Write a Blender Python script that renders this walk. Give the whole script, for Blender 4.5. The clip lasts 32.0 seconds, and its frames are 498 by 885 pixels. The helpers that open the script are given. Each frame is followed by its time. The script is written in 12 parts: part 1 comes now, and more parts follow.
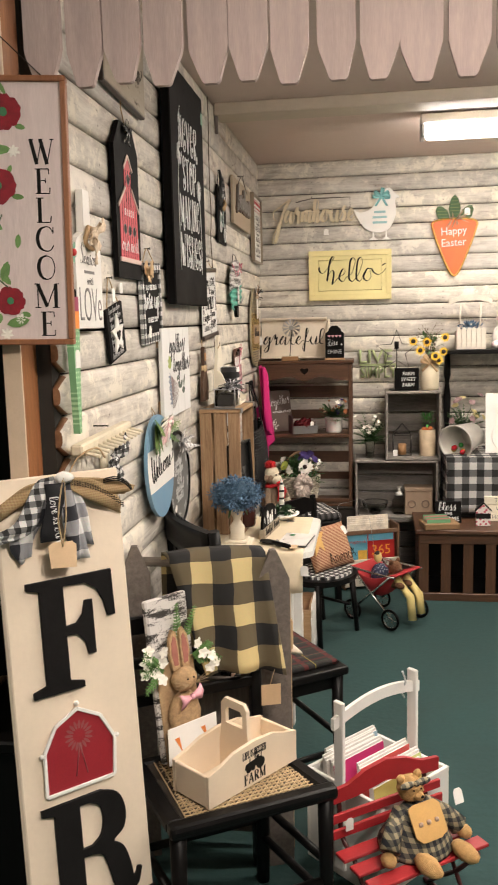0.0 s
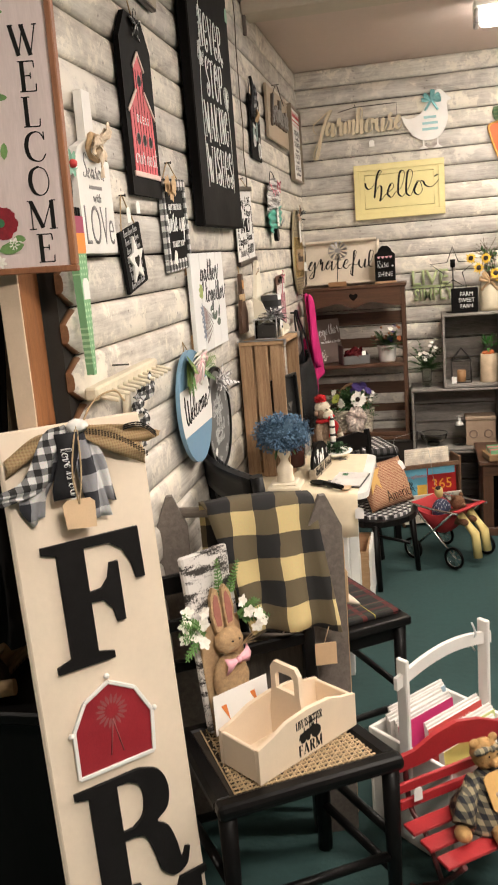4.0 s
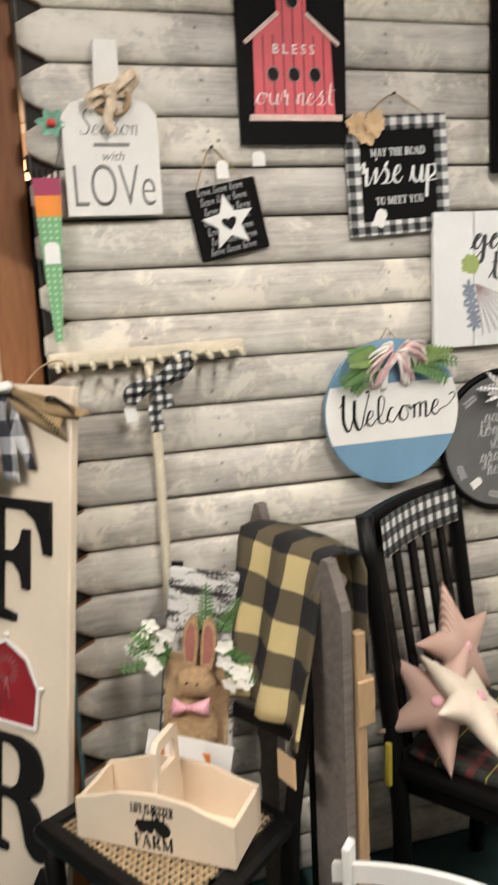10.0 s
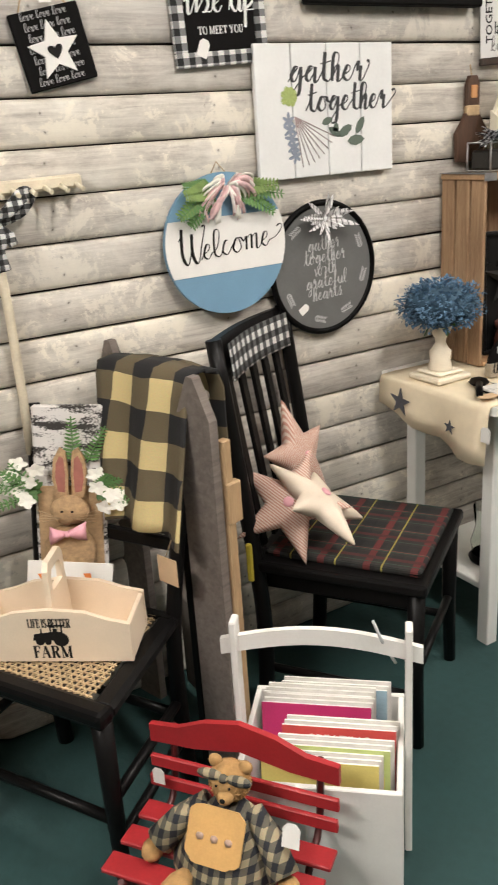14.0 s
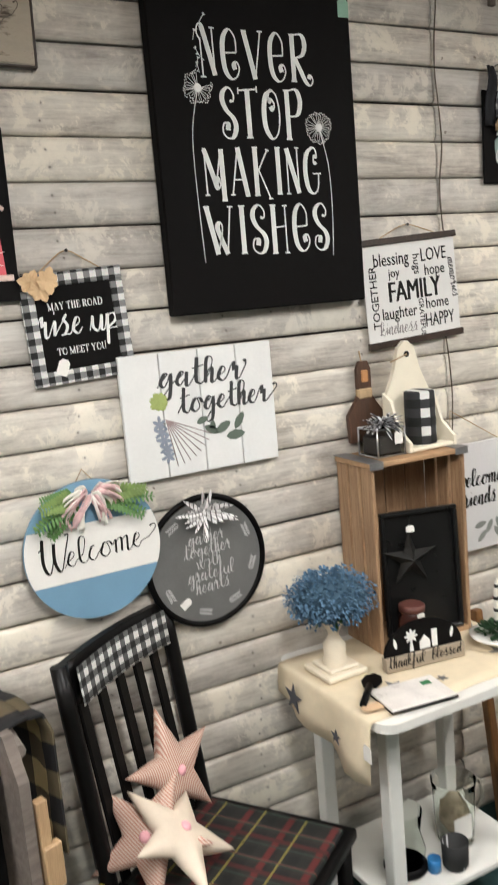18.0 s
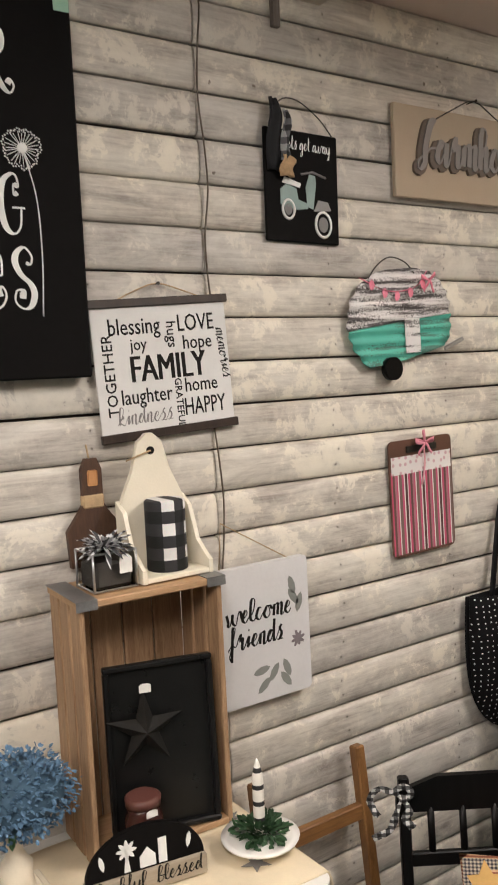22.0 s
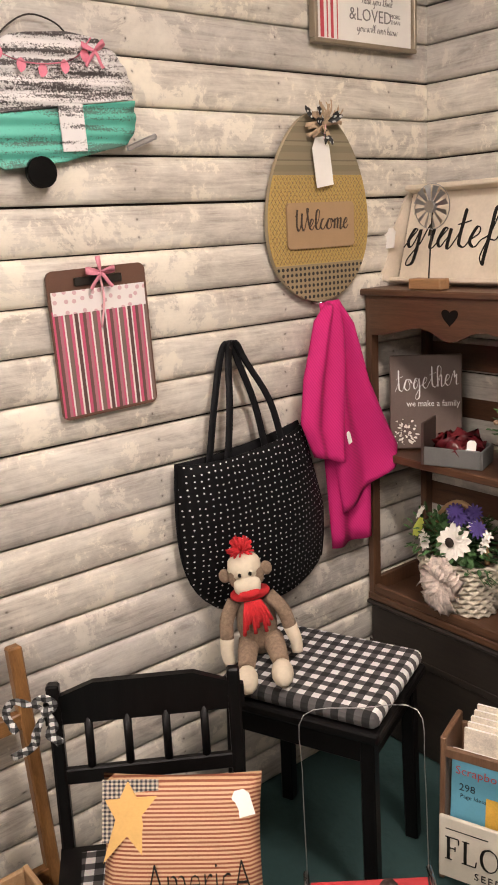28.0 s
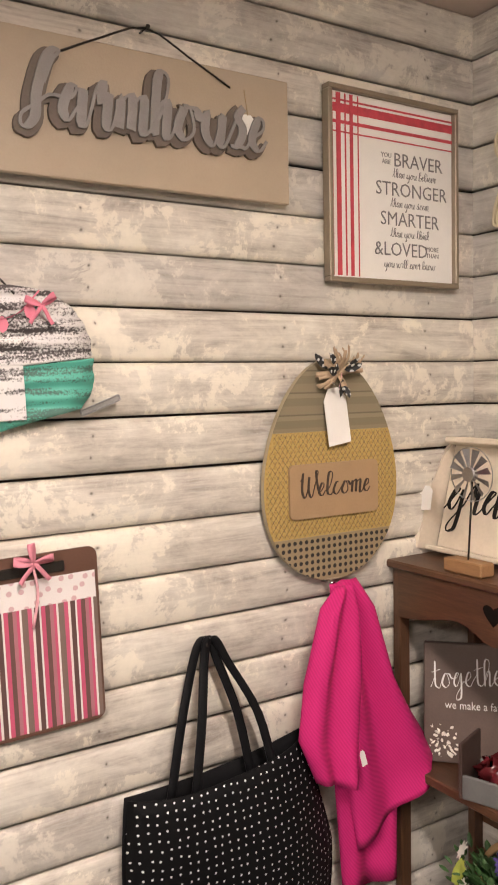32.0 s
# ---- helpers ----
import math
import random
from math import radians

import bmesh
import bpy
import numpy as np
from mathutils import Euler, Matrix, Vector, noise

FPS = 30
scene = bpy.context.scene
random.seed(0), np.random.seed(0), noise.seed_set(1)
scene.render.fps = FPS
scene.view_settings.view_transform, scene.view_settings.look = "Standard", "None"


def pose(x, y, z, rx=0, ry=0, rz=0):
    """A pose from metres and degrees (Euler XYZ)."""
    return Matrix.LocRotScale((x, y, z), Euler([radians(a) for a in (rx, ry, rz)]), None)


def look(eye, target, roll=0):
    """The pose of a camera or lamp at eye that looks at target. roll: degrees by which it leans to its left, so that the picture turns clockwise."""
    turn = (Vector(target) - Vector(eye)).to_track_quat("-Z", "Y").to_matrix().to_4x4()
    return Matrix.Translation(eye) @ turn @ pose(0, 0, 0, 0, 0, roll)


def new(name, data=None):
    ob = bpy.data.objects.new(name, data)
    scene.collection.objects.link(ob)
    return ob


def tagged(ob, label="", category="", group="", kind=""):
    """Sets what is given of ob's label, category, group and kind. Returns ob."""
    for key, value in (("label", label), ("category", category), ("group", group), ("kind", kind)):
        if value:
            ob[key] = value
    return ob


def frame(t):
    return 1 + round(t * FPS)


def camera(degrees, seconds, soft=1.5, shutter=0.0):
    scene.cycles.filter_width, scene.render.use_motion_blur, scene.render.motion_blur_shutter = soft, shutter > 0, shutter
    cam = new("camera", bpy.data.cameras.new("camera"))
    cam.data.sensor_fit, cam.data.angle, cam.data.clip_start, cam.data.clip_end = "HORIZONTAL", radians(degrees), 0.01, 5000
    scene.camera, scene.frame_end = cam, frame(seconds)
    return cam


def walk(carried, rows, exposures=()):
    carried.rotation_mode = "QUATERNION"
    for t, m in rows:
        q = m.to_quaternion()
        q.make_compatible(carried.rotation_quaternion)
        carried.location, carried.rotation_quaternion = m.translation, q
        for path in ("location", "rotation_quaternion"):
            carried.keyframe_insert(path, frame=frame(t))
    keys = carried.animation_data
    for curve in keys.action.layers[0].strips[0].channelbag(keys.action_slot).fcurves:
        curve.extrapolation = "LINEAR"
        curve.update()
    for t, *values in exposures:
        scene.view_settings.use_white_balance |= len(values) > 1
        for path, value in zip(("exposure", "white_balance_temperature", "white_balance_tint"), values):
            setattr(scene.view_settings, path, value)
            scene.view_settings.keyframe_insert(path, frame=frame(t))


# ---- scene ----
cam = camera(33.2, 32.0, soft=1.75, shutter=0.4)
PATH = [
    (0, (0.726, 1.058, 1.612), (0.437, 3.016, 1.325), -1.4),
    (0.5, (0.731, 1.06, 1.603), (0.371, 3.0, 1.274), -2.1),
    (1, (0.734, 1.06, 1.576), (0.319, 2.968, 1.141), -2.4),
    (1.5, (0.732, 1.053, 1.556), (0.268, 2.927, 1.033), -2.4),
    (2, (0.74, 1.051, 1.557), (0.259, 2.913, 1.007), -2.5),
    (2.5, (0.747, 1.055, 1.564), (0.266, 2.919, 1.023), -2.7),
    (3, (0.738, 1.107, 1.559), (0.283, 2.982, 1.033), -3.9),
    (3.5, (0.701, 1.211, 1.572), (0.309, 3.111, 1.085), -4.3),
    (5.5, (0.908, 1.713, 1.558), (0.207, 3.56, 1.249), -5.8),
    (6, (0.992, 1.923, 1.535), (0.166, 3.712, 1.187), -5.7),
    (6.5, (1.123, 2.146, 1.536), (0.086, 3.835, 1.268), -7.5),
    (7, (1.317, 2.295, 1.556), (0.043, 3.821, 1.341), -7.2),
    (7.5, (1.434, 2.418, 1.566), (0.01, 3.81, 1.377), -6.6),
    (8, (1.447, 2.55, 1.572), (-0.075, 3.844, 1.468), -6.8),
    (8.5, (1.603, 2.714, 1.596), (-0.083, 3.784, 1.5), -5.3),
    (9, (1.73, 2.79, 1.592), (-0.061, 3.664, 1.421), -4.4),
    (9.5, (1.73, 2.856, 1.531), (-0.12, 3.578, 1.293), -4.4),
    (10, (1.782, 2.835, 1.463), (-0.109, 3.364, 1.084), -2.7),
    (10.5, (1.833, 2.764, 1.44), (-0.079, 3.135, 0.984), -3.3),
    (11, (1.787, 2.572, 1.44), (-0.087, 2.957, 0.857), -5.8),
    (11.5, (1.769, 2.504, 1.412), (-0.069, 2.984, 0.787), -4.4),
    (12, (1.768, 2.505, 1.415), (-0.041, 3.043, 0.753), -3.3),
    (12.5, (1.786, 2.545, 1.405), (0.004, 3.16, 0.737), -4.2),
    (13, (1.809, 2.592, 1.404), (0.094, 3.364, 0.724), -4.6),
    (13.5, (1.828, 2.626, 1.389), (0.16, 3.497, 0.714), -4.1),
    (14, (1.848, 2.66, 1.395), (0.217, 3.593, 0.708), -3.9),
    (14.5, (1.855, 2.69, 1.377), (0.258, 3.687, 0.703), -3.9),
    (16.5, (1.931, 2.815, 1.6), (0.355, 3.861, 0.951), -3.3),
    (17, (1.959, 2.91, 1.648), (0.345, 3.953, 1.094), -1.8),
    (17.5, (1.988, 3.035, 1.657), (0.3, 4.004, 1.198), -2.6),
    (18, (1.923, 3.126, 1.7), (0.173, 4.036, 1.367), -4.9),
    (18.5, (1.826, 3.23, 1.701), (0.036, 4.093, 1.473), -5.5),
    (19, (1.853, 3.386, 1.702), (0.008, 4.14, 1.531), -5.0),
    (19.5, (1.871, 3.49, 1.719), (0.006, 4.201, 1.584), -4.1),
    (20, (1.859, 3.556, 1.724), (0.008, 4.304, 1.608), -3.6),
    (20.5, (1.754, 3.596, 1.732), (-0.031, 4.492, 1.629), -2.5),
    (21, (1.679, 3.664, 1.702), (-0.025, 4.708, 1.618), -2.7),
    (21.5, (1.642, 3.722, 1.682), (-0.009, 4.843, 1.564), -2.9),
    (22, (1.645, 3.795, 1.67), (-0.01, 4.905, 1.505), -2.8),
    (22.5, (1.655, 3.87, 1.647), (-0.015, 4.951, 1.446), -2.3),
    (23, (1.691, 3.923, 1.644), (0.046, 5.04, 1.429), -1.6),
    (23.5, (1.733, 3.977, 1.601), (0.195, 5.226, 1.329), -2.8),
    (24, (1.762, 4.031, 1.568), (0.337, 5.381, 1.185), -1.8),
    (24.5, (1.755, 4.07, 1.555), (0.367, 5.449, 1.14), -2.0),
    (25, (1.661, 4.162, 1.543), (0.337, 5.591, 1.09), -1.6),
    (25.5, (1.578, 4.249, 1.542), (0.271, 5.685, 1.063), -1.6),
    (26, (1.571, 4.348, 1.552), (0.206, 5.726, 1.066), -1.4),
    (26.5, (1.604, 4.442, 1.555), (0.166, 5.742, 1.065), -1.5),
    (28.5, (1.645, 4.616, 1.538), (0.115, 5.802, 1.037), -3.1),
    (29, (1.56, 4.699, 1.559), (0.058, 5.932, 1.085), -3.5),
    (29.5, (1.475, 4.766, 1.559), (-0.025, 6.025, 1.151), -4.1),
    (30, (1.452, 4.847, 1.58), (-0.082, 6.08, 1.225), -3.5),
    (30.5, (1.455, 4.911, 1.628), (-0.128, 6.091, 1.308), -2.2),
    (31, (1.461, 4.952, 1.666), (-0.174, 6.074, 1.406), -1.5),
    (31.5, (1.434, 4.971, 1.716), (-0.239, 6.051, 1.537), -1.0),
    (32, (1.42, 5.004, 1.752), (-0.269, 6.067, 1.618), -1.2),
]
walk(cam, [(t, look(eye, target, roll)) for t, eye, target, roll in PATH], exposures=[(0, 0.03, 6600, 12), (3.5, 0.12, 6600, 12), (6, 0.0, 6400, 9), (8.5, -0.06, 6150, 8), (9.5, -0.14, 6050, 8), (10.5, -0.1, 6050, 8), (13, -0.06, 6150, 9), (18, -0.03, 5850, 7), (19, -0.22, 5850, 8), (20, -0.25, 5900, 9), (22, -0.25, 6250, 12), (23, -0.22, 6300, 13), (24, 0.06, 6350, 16), (26, 0.14, 6450, 17), (28.5, 0.22, 6600, 18), (32, 0.26, 6650, 18)])


# ---- world and lights ----
world = bpy.data.worlds.new("world")
scene.world = world
world.use_nodes = True
world.node_tree.nodes["Background"].inputs[0].default_value = (0.9, 0.85, 0.8, 1)
world.node_tree.nodes["Background"].inputs[1].default_value = 0.02

LAMP_COLOR = (0.945, 0.86, 0.75)


def tube_lamp(x0, x1, y, z, watts):
    """The light of one fluorescent tube, along x."""
    data = bpy.data.lights.new("tube_light", "AREA")
    data.shape, data.size, data.size_y = "RECTANGLE", abs(x1 - x0), 0.12
    data.energy, data.color = watts, LAMP_COLOR
    ob = new("tube_light", data)
    ob.matrix_world = pose((x0 + x1) / 2, y, z)
    return ob


# only the first tube is seen; the other three are added to light the rooms
TUBES = [(0.97, 2.2, 5.42, 2.49, 23), (1.15, 2.35, 3.55, 2.5, 30), (0.9, 2.1, 1.5, 2.5, 38), (-4.2, -3.0, 1.6, 3.32, 170)]
for x0, x1, y, z, w in TUBES:
    tube_lamp(x0, x1, y, z - 0.03, w)


# ---- materials ----
def nodes_of(name):
    m = bpy.data.materials.new(name)
    m.use_nodes = True
    nt = m.node_tree
    return m, nt, nt.nodes["Principled BSDF"]


def node(nt, kind, **kw):
    n = nt.nodes.new(kind)
    for k, v in kw.items():
        if k in n.inputs.keys():
            n.inputs[k].default_value = v
    return n


def ramp(nt, stops, fac, interp="LINEAR"):
    r = nt.nodes.new("ShaderNodeValToRGB")
    r.color_ramp.interpolation = interp
    el = r.color_ramp.elements
    while len(el) < len(stops):
        el.new(0.5)
    for e, (p, c) in zip(el, stops):
        e.position = p
        e.color = (c[0], c[1], c[2], 1)
    nt.links.new(fac, r.inputs[0])
    return r.outputs[0]


def dim(c, f):
    return tuple(min(1.0, v * f) for v in c)


def bump(nt, p, fac, strength, dist=0.002):
    b = nt.nodes.new("ShaderNodeBump")
    b.inputs["Strength"].default_value = strength
    b.inputs["Distance"].default_value = dist
    nt.links.new(fac, b.inputs["Height"])
    nt.links.new(b.outputs[0], p.inputs["Normal"])


def coords(nt, scale=(1, 1, 1), random_shift=False):
    tc = nt.nodes.new("ShaderNodeTexCoord")
    mp = nt.nodes.new("ShaderNodeMapping")
    mp.inputs["Scale"].default_value = scale
    nt.links.new(tc.outputs["Object"], mp.inputs[0])
    if random_shift:
        info = nt.nodes.new("ShaderNodeObjectInfo")
        mul = nt.nodes.new("ShaderNodeMath")
        mul.operation = "MULTIPLY"
        mul.inputs[1].default_value = 60.0
        nt.links.new(info.outputs["Random"], mul.inputs[0])
        cmb = nt.nodes.new("ShaderNodeCombineXYZ")
        for i in range(3):
            nt.links.new(mul.outputs[0], cmb.inputs[i])
        nt.links.new(cmb.outputs[0], mp.inputs["Location"])
    return mp.outputs[0]


MATS = {}


def plain(name, color, rough=0.6, metal=0.0, vary=0.12, scale=18.0, relief=0.15, grain=None, coat=0.0):
    """Paint, cloth, metal: one colour with blotches, fine speckle and relief."""
    if name in MATS:
        return MATS[name]
    m, nt, p = nodes_of(name)
    v = coords(nt, grain or (1, 1, 1))
    big = node(nt, "ShaderNodeTexNoise", Scale=scale, Detail=5.0, Roughness=0.6)
    fine = node(nt, "ShaderNodeTexNoise", Scale=scale * 14, Detail=3.0)
    nt.links.new(v, big.inputs["Vector"])
    nt.links.new(v, fine.inputs["Vector"])
    mix = nt.nodes.new("ShaderNodeMath")
    mix.operation = "ADD"
    half = nt.nodes.new("ShaderNodeMath")
    half.operation = "MULTIPLY"
    half.inputs[1].default_value = 0.45
    nt.links.new(fine.outputs[0], half.inputs[0])
    nt.links.new(big.outputs[0], mix.inputs[0])
    nt.links.new(half.outputs[0], mix.inputs[1])
    col = ramp(nt, [(0.35, dim(color, 1 - vary)), (1.0, dim(color, 1 + vary))], mix.outputs[0])
    nt.links.new(col, p.inputs["Base Color"])
    rr = ramp(nt, [(0.3, (max(0.05, rough - 0.1),) * 3), (1.0, (min(1, rough + 0.12),) * 3)], big.outputs[0])
    nt.links.new(rr, p.inputs["Roughness"])
    p.inputs["Metallic"].default_value = metal
    p.inputs["Coat Weight"].default_value = coat
    if max(color) < 0.03 and not metal:
        p.inputs["Specular IOR Level"].default_value = 0.1
    if relief:
        bump(nt, p, fine.outputs[0], relief)
    MATS[name] = m
    return m


def wood(name, color, dark, axis=0, rough=0.55, scale=9.0, streak=14.0, random_shift=True, relief=0.3):
    """Grained wood whose grain runs along the given axis."""
    if name in MATS:
        return MATS[name]
    m, nt, p = nodes_of(name)
    sc = [streak] * 3
    sc[axis] = 1.0
    v = coords(nt, sc, random_shift)
    n1 = node(nt, "ShaderNodeTexNoise", Scale=scale * 0.5, Detail=6.0, Roughness=0.65, Distortion=0.6)
    n2 = node(nt, "ShaderNodeTexNoise", Scale=scale * 5, Detail=4.0)
    nt.links.new(v, n1.inputs["Vector"])
    nt.links.new(v, n2.inputs["Vector"])
    mixn = nt.nodes.new("ShaderNodeMix")
    mixn.inputs[0].default_value = 0.35
    nt.links.new(n1.outputs[0], mixn.inputs[2])
    nt.links.new(n2.outputs[0], mixn.inputs[3])
    col = ramp(nt, [(0.3, dark), (0.5, tuple((a + b) / 2 for a, b in zip(color, dark))), (0.68, color)], mixn.outputs[0])
    nt.links.new(col, p.inputs["Base Color"])
    p.inputs["Roughness"].default_value = rough
    bump(nt, p, mixn.outputs[0], relief)
    if max(color) < 0.03:
        p.inputs["Specular IOR Level"].default_value = 0.18
    MATS[name] = m
    return m


def steps(nt, src, size, width=0.5, shift=0.0):
    """1 inside each stripe, else 0."""
    a = nt.nodes.new("ShaderNodeMath")
    a.operation = "MULTIPLY_ADD"
    a.inputs[1].default_value = 1.0 / size
    a.inputs[2].default_value = shift + 1000.0
    nt.links.new(src, a.inputs[0])
    f = nt.nodes.new("ShaderNodeMath")
    f.operation = "FRACT"
    nt.links.new(a.outputs[0], f.inputs[0])
    g = nt.nodes.new("ShaderNodeMath")
    g.operation = "LESS_THAN"
    g.inputs[1].default_value = width
    nt.links.new(f.outputs[0], g.inputs[0])
    return g.outputs[0]


def check(name, size, light, mid, dark, axes=(0, 1), rough=0.85, extra=None, warp=0.0):
    """Woven buffalo check: crossing stripes of two yarns. extra: (size, width, colour) of a thin overstripe."""
    if name in MATS:
        return MATS[name]
    m, nt, p = nodes_of(name)
    tc = nt.nodes.new("ShaderNodeTexCoord")
    src = tc.outputs["Object"]
    if warp:
        wn = node(nt, "ShaderNodeTexNoise", Scale=9.0)
        nt.links.new(src, wn.inputs["Vector"])
        va = nt.nodes.new("ShaderNodeVectorMath")
        va.operation = "MULTIPLY_ADD"
        va.inputs[1].default_value = (warp, warp, warp)
        nt.links.new(wn.outputs["Color"], va.inputs[0])
        nt.links.new(src, va.inputs[2])
        src = va.outputs[0]
    sep = nt.nodes.new("ShaderNodeSeparateXYZ")
    nt.links.new(src, sep.inputs[0])
    a, b = (steps(nt, sep.outputs[i], size) for i in axes)
    add = nt.nodes.new("ShaderNodeMath")
    add.operation = "ADD"
    nt.links.new(a, add.inputs[0])
    nt.links.new(b, add.inputs[1])
    half = nt.nodes.new("ShaderNodeMath")
    half.operation = "MULTIPLY"
    half.inputs[1].default_value = 0.5
    nt.links.new(add.outputs[0], half.inputs[0])
    col = ramp(nt, [(0.0, light), (0.4, mid), (0.8, dark)], half.outputs[0], "CONSTANT")
    for es, ew, ec, ax, sh in extra or ():
        s = steps(nt, sep.outputs[ax], es, ew, sh)
        mx = nt.nodes.new("ShaderNodeMix")
        mx.data_type = "RGBA"
        nt.links.new(s, mx.inputs["Factor"])
        nt.links.new(col, mx.inputs[6])
        mx.inputs[7].default_value = (*ec, 1)
        col = mx.outputs[2]
    wv = node(nt, "ShaderNodeTexNoise", Scale=420.0, Detail=2.0)
    nt.links.new(tc.outputs["Object"], wv.inputs["Vector"])
    br = nt.nodes.new("ShaderNodeMix")
    br.data_type, br.blend_type = "RGBA", "MULTIPLY"
    br.inputs["Factor"].default_value = 0.35
    nt.links.new(col, br.inputs[6])
    nt.links.new(wv.outputs["Color"], br.inputs[7])
    nt.links.new(br.outputs[2], p.inputs["Base Color"])
    p.inputs["Roughness"].default_value = rough
    bump(nt, p, wv.outputs[0], 0.4, 0.001)
    MATS[name] = m
    return m


def stripes(name, cols, period, axis=0, rough=0.7, seed=0):
    """Printed stripes of several colours; cols: (share, colour)."""
    if name in MATS:
        return MATS[name]
    m, nt, p = nodes_of(name)
    tc = nt.nodes.new("ShaderNodeTexCoord")
    sep = nt.nodes.new("ShaderNodeSeparateXYZ")
    nt.links.new(tc.outputs["Object"], sep.inputs[0])
    a = nt.nodes.new("ShaderNodeMath")
    a.operation = "MULTIPLY_ADD"
    a.inputs[1].default_value, a.inputs[2].default_value = 1.0 / period, 100.0
    nt.links.new(sep.outputs[axis], a.inputs[0])
    f = nt.nodes.new("ShaderNodeMath")
    f.operation = "FRACT"
    nt.links.new(a.outputs[0], f.inputs[0])
    col = ramp(nt, cols, f.outputs[0], "CONSTANT")
    nt.links.new(col, p.inputs["Base Color"])
    wv = node(nt, "ShaderNodeTexNoise", Scale=350.0, Detail=2.0)
    nt.links.new(tc.outputs["Object"], wv.inputs["Vector"])
    bump(nt, p, wv.outputs[0], 0.3, 0.001)
    p.inputs["Roughness"].default_value = rough
    MATS[name] = m
    return m


def spotted(name, base, dots, size, radius, rough=0.7, shine=0.0, jitter=0.0):
    """Cloth or print with a field of small dots, on the local x and y axes."""
    if name in MATS:
        return MATS[name]
    m, nt, p = nodes_of(name)
    tc = nt.nodes.new("ShaderNodeTexCoord")
    vor = node(nt, "ShaderNodeTexVoronoi", Scale=1.0 / size, Randomness=jitter)
    nt.links.new(tc.outputs["Object"], vor.inputs["Vector"])
    vor.voronoi_dimensions = "2D"
    col = ramp(nt, [(0.0, dots), (radius, base)], vor.outputs["Distance"], "CONSTANT")
    nt.links.new(col, p.inputs["Base Color"])
    wv = node(nt, "ShaderNodeTexNoise", Scale=300.0, Detail=2.0)
    nt.links.new(tc.outputs["Object"], wv.inputs["Vector"])
    bump(nt, p, wv.outputs[0], 0.3, 0.001)
    p.inputs["Roughness"].default_value = rough
    if shine:
        me = ramp(nt, [(0.0, (shine,) * 3), (radius, (0, 0, 0))], vor.outputs["Distance"], "CONSTANT")
        nt.links.new(me, p.inputs["Metallic"])
    MATS[name] = m
    return m


def glass(name, color=(0.9, 0.93, 0.9), rough=0.03):
    if name in MATS:
        return MATS[name]
    m, nt, p = nodes_of(name)
    p.inputs["Base Color"].default_value = (*color, 1)
    p.inputs["Roughness"].default_value = rough
    p.inputs["Transmission Weight"].default_value = 1.0
    p.inputs["IOR"].default_value = 1.03
    MATS[name] = m
    return m


def glow(name, color, strength):
    if name in MATS:
        return MATS[name]
    m, nt, p = nodes_of(name)
    p.inputs["Base Color"].default_value = (*color, 1)
    p.inputs["Emission Color"].default_value = (*color, 1)
    p.inputs["Emission Strength"].default_value = strength
    MATS[name] = m
    return m


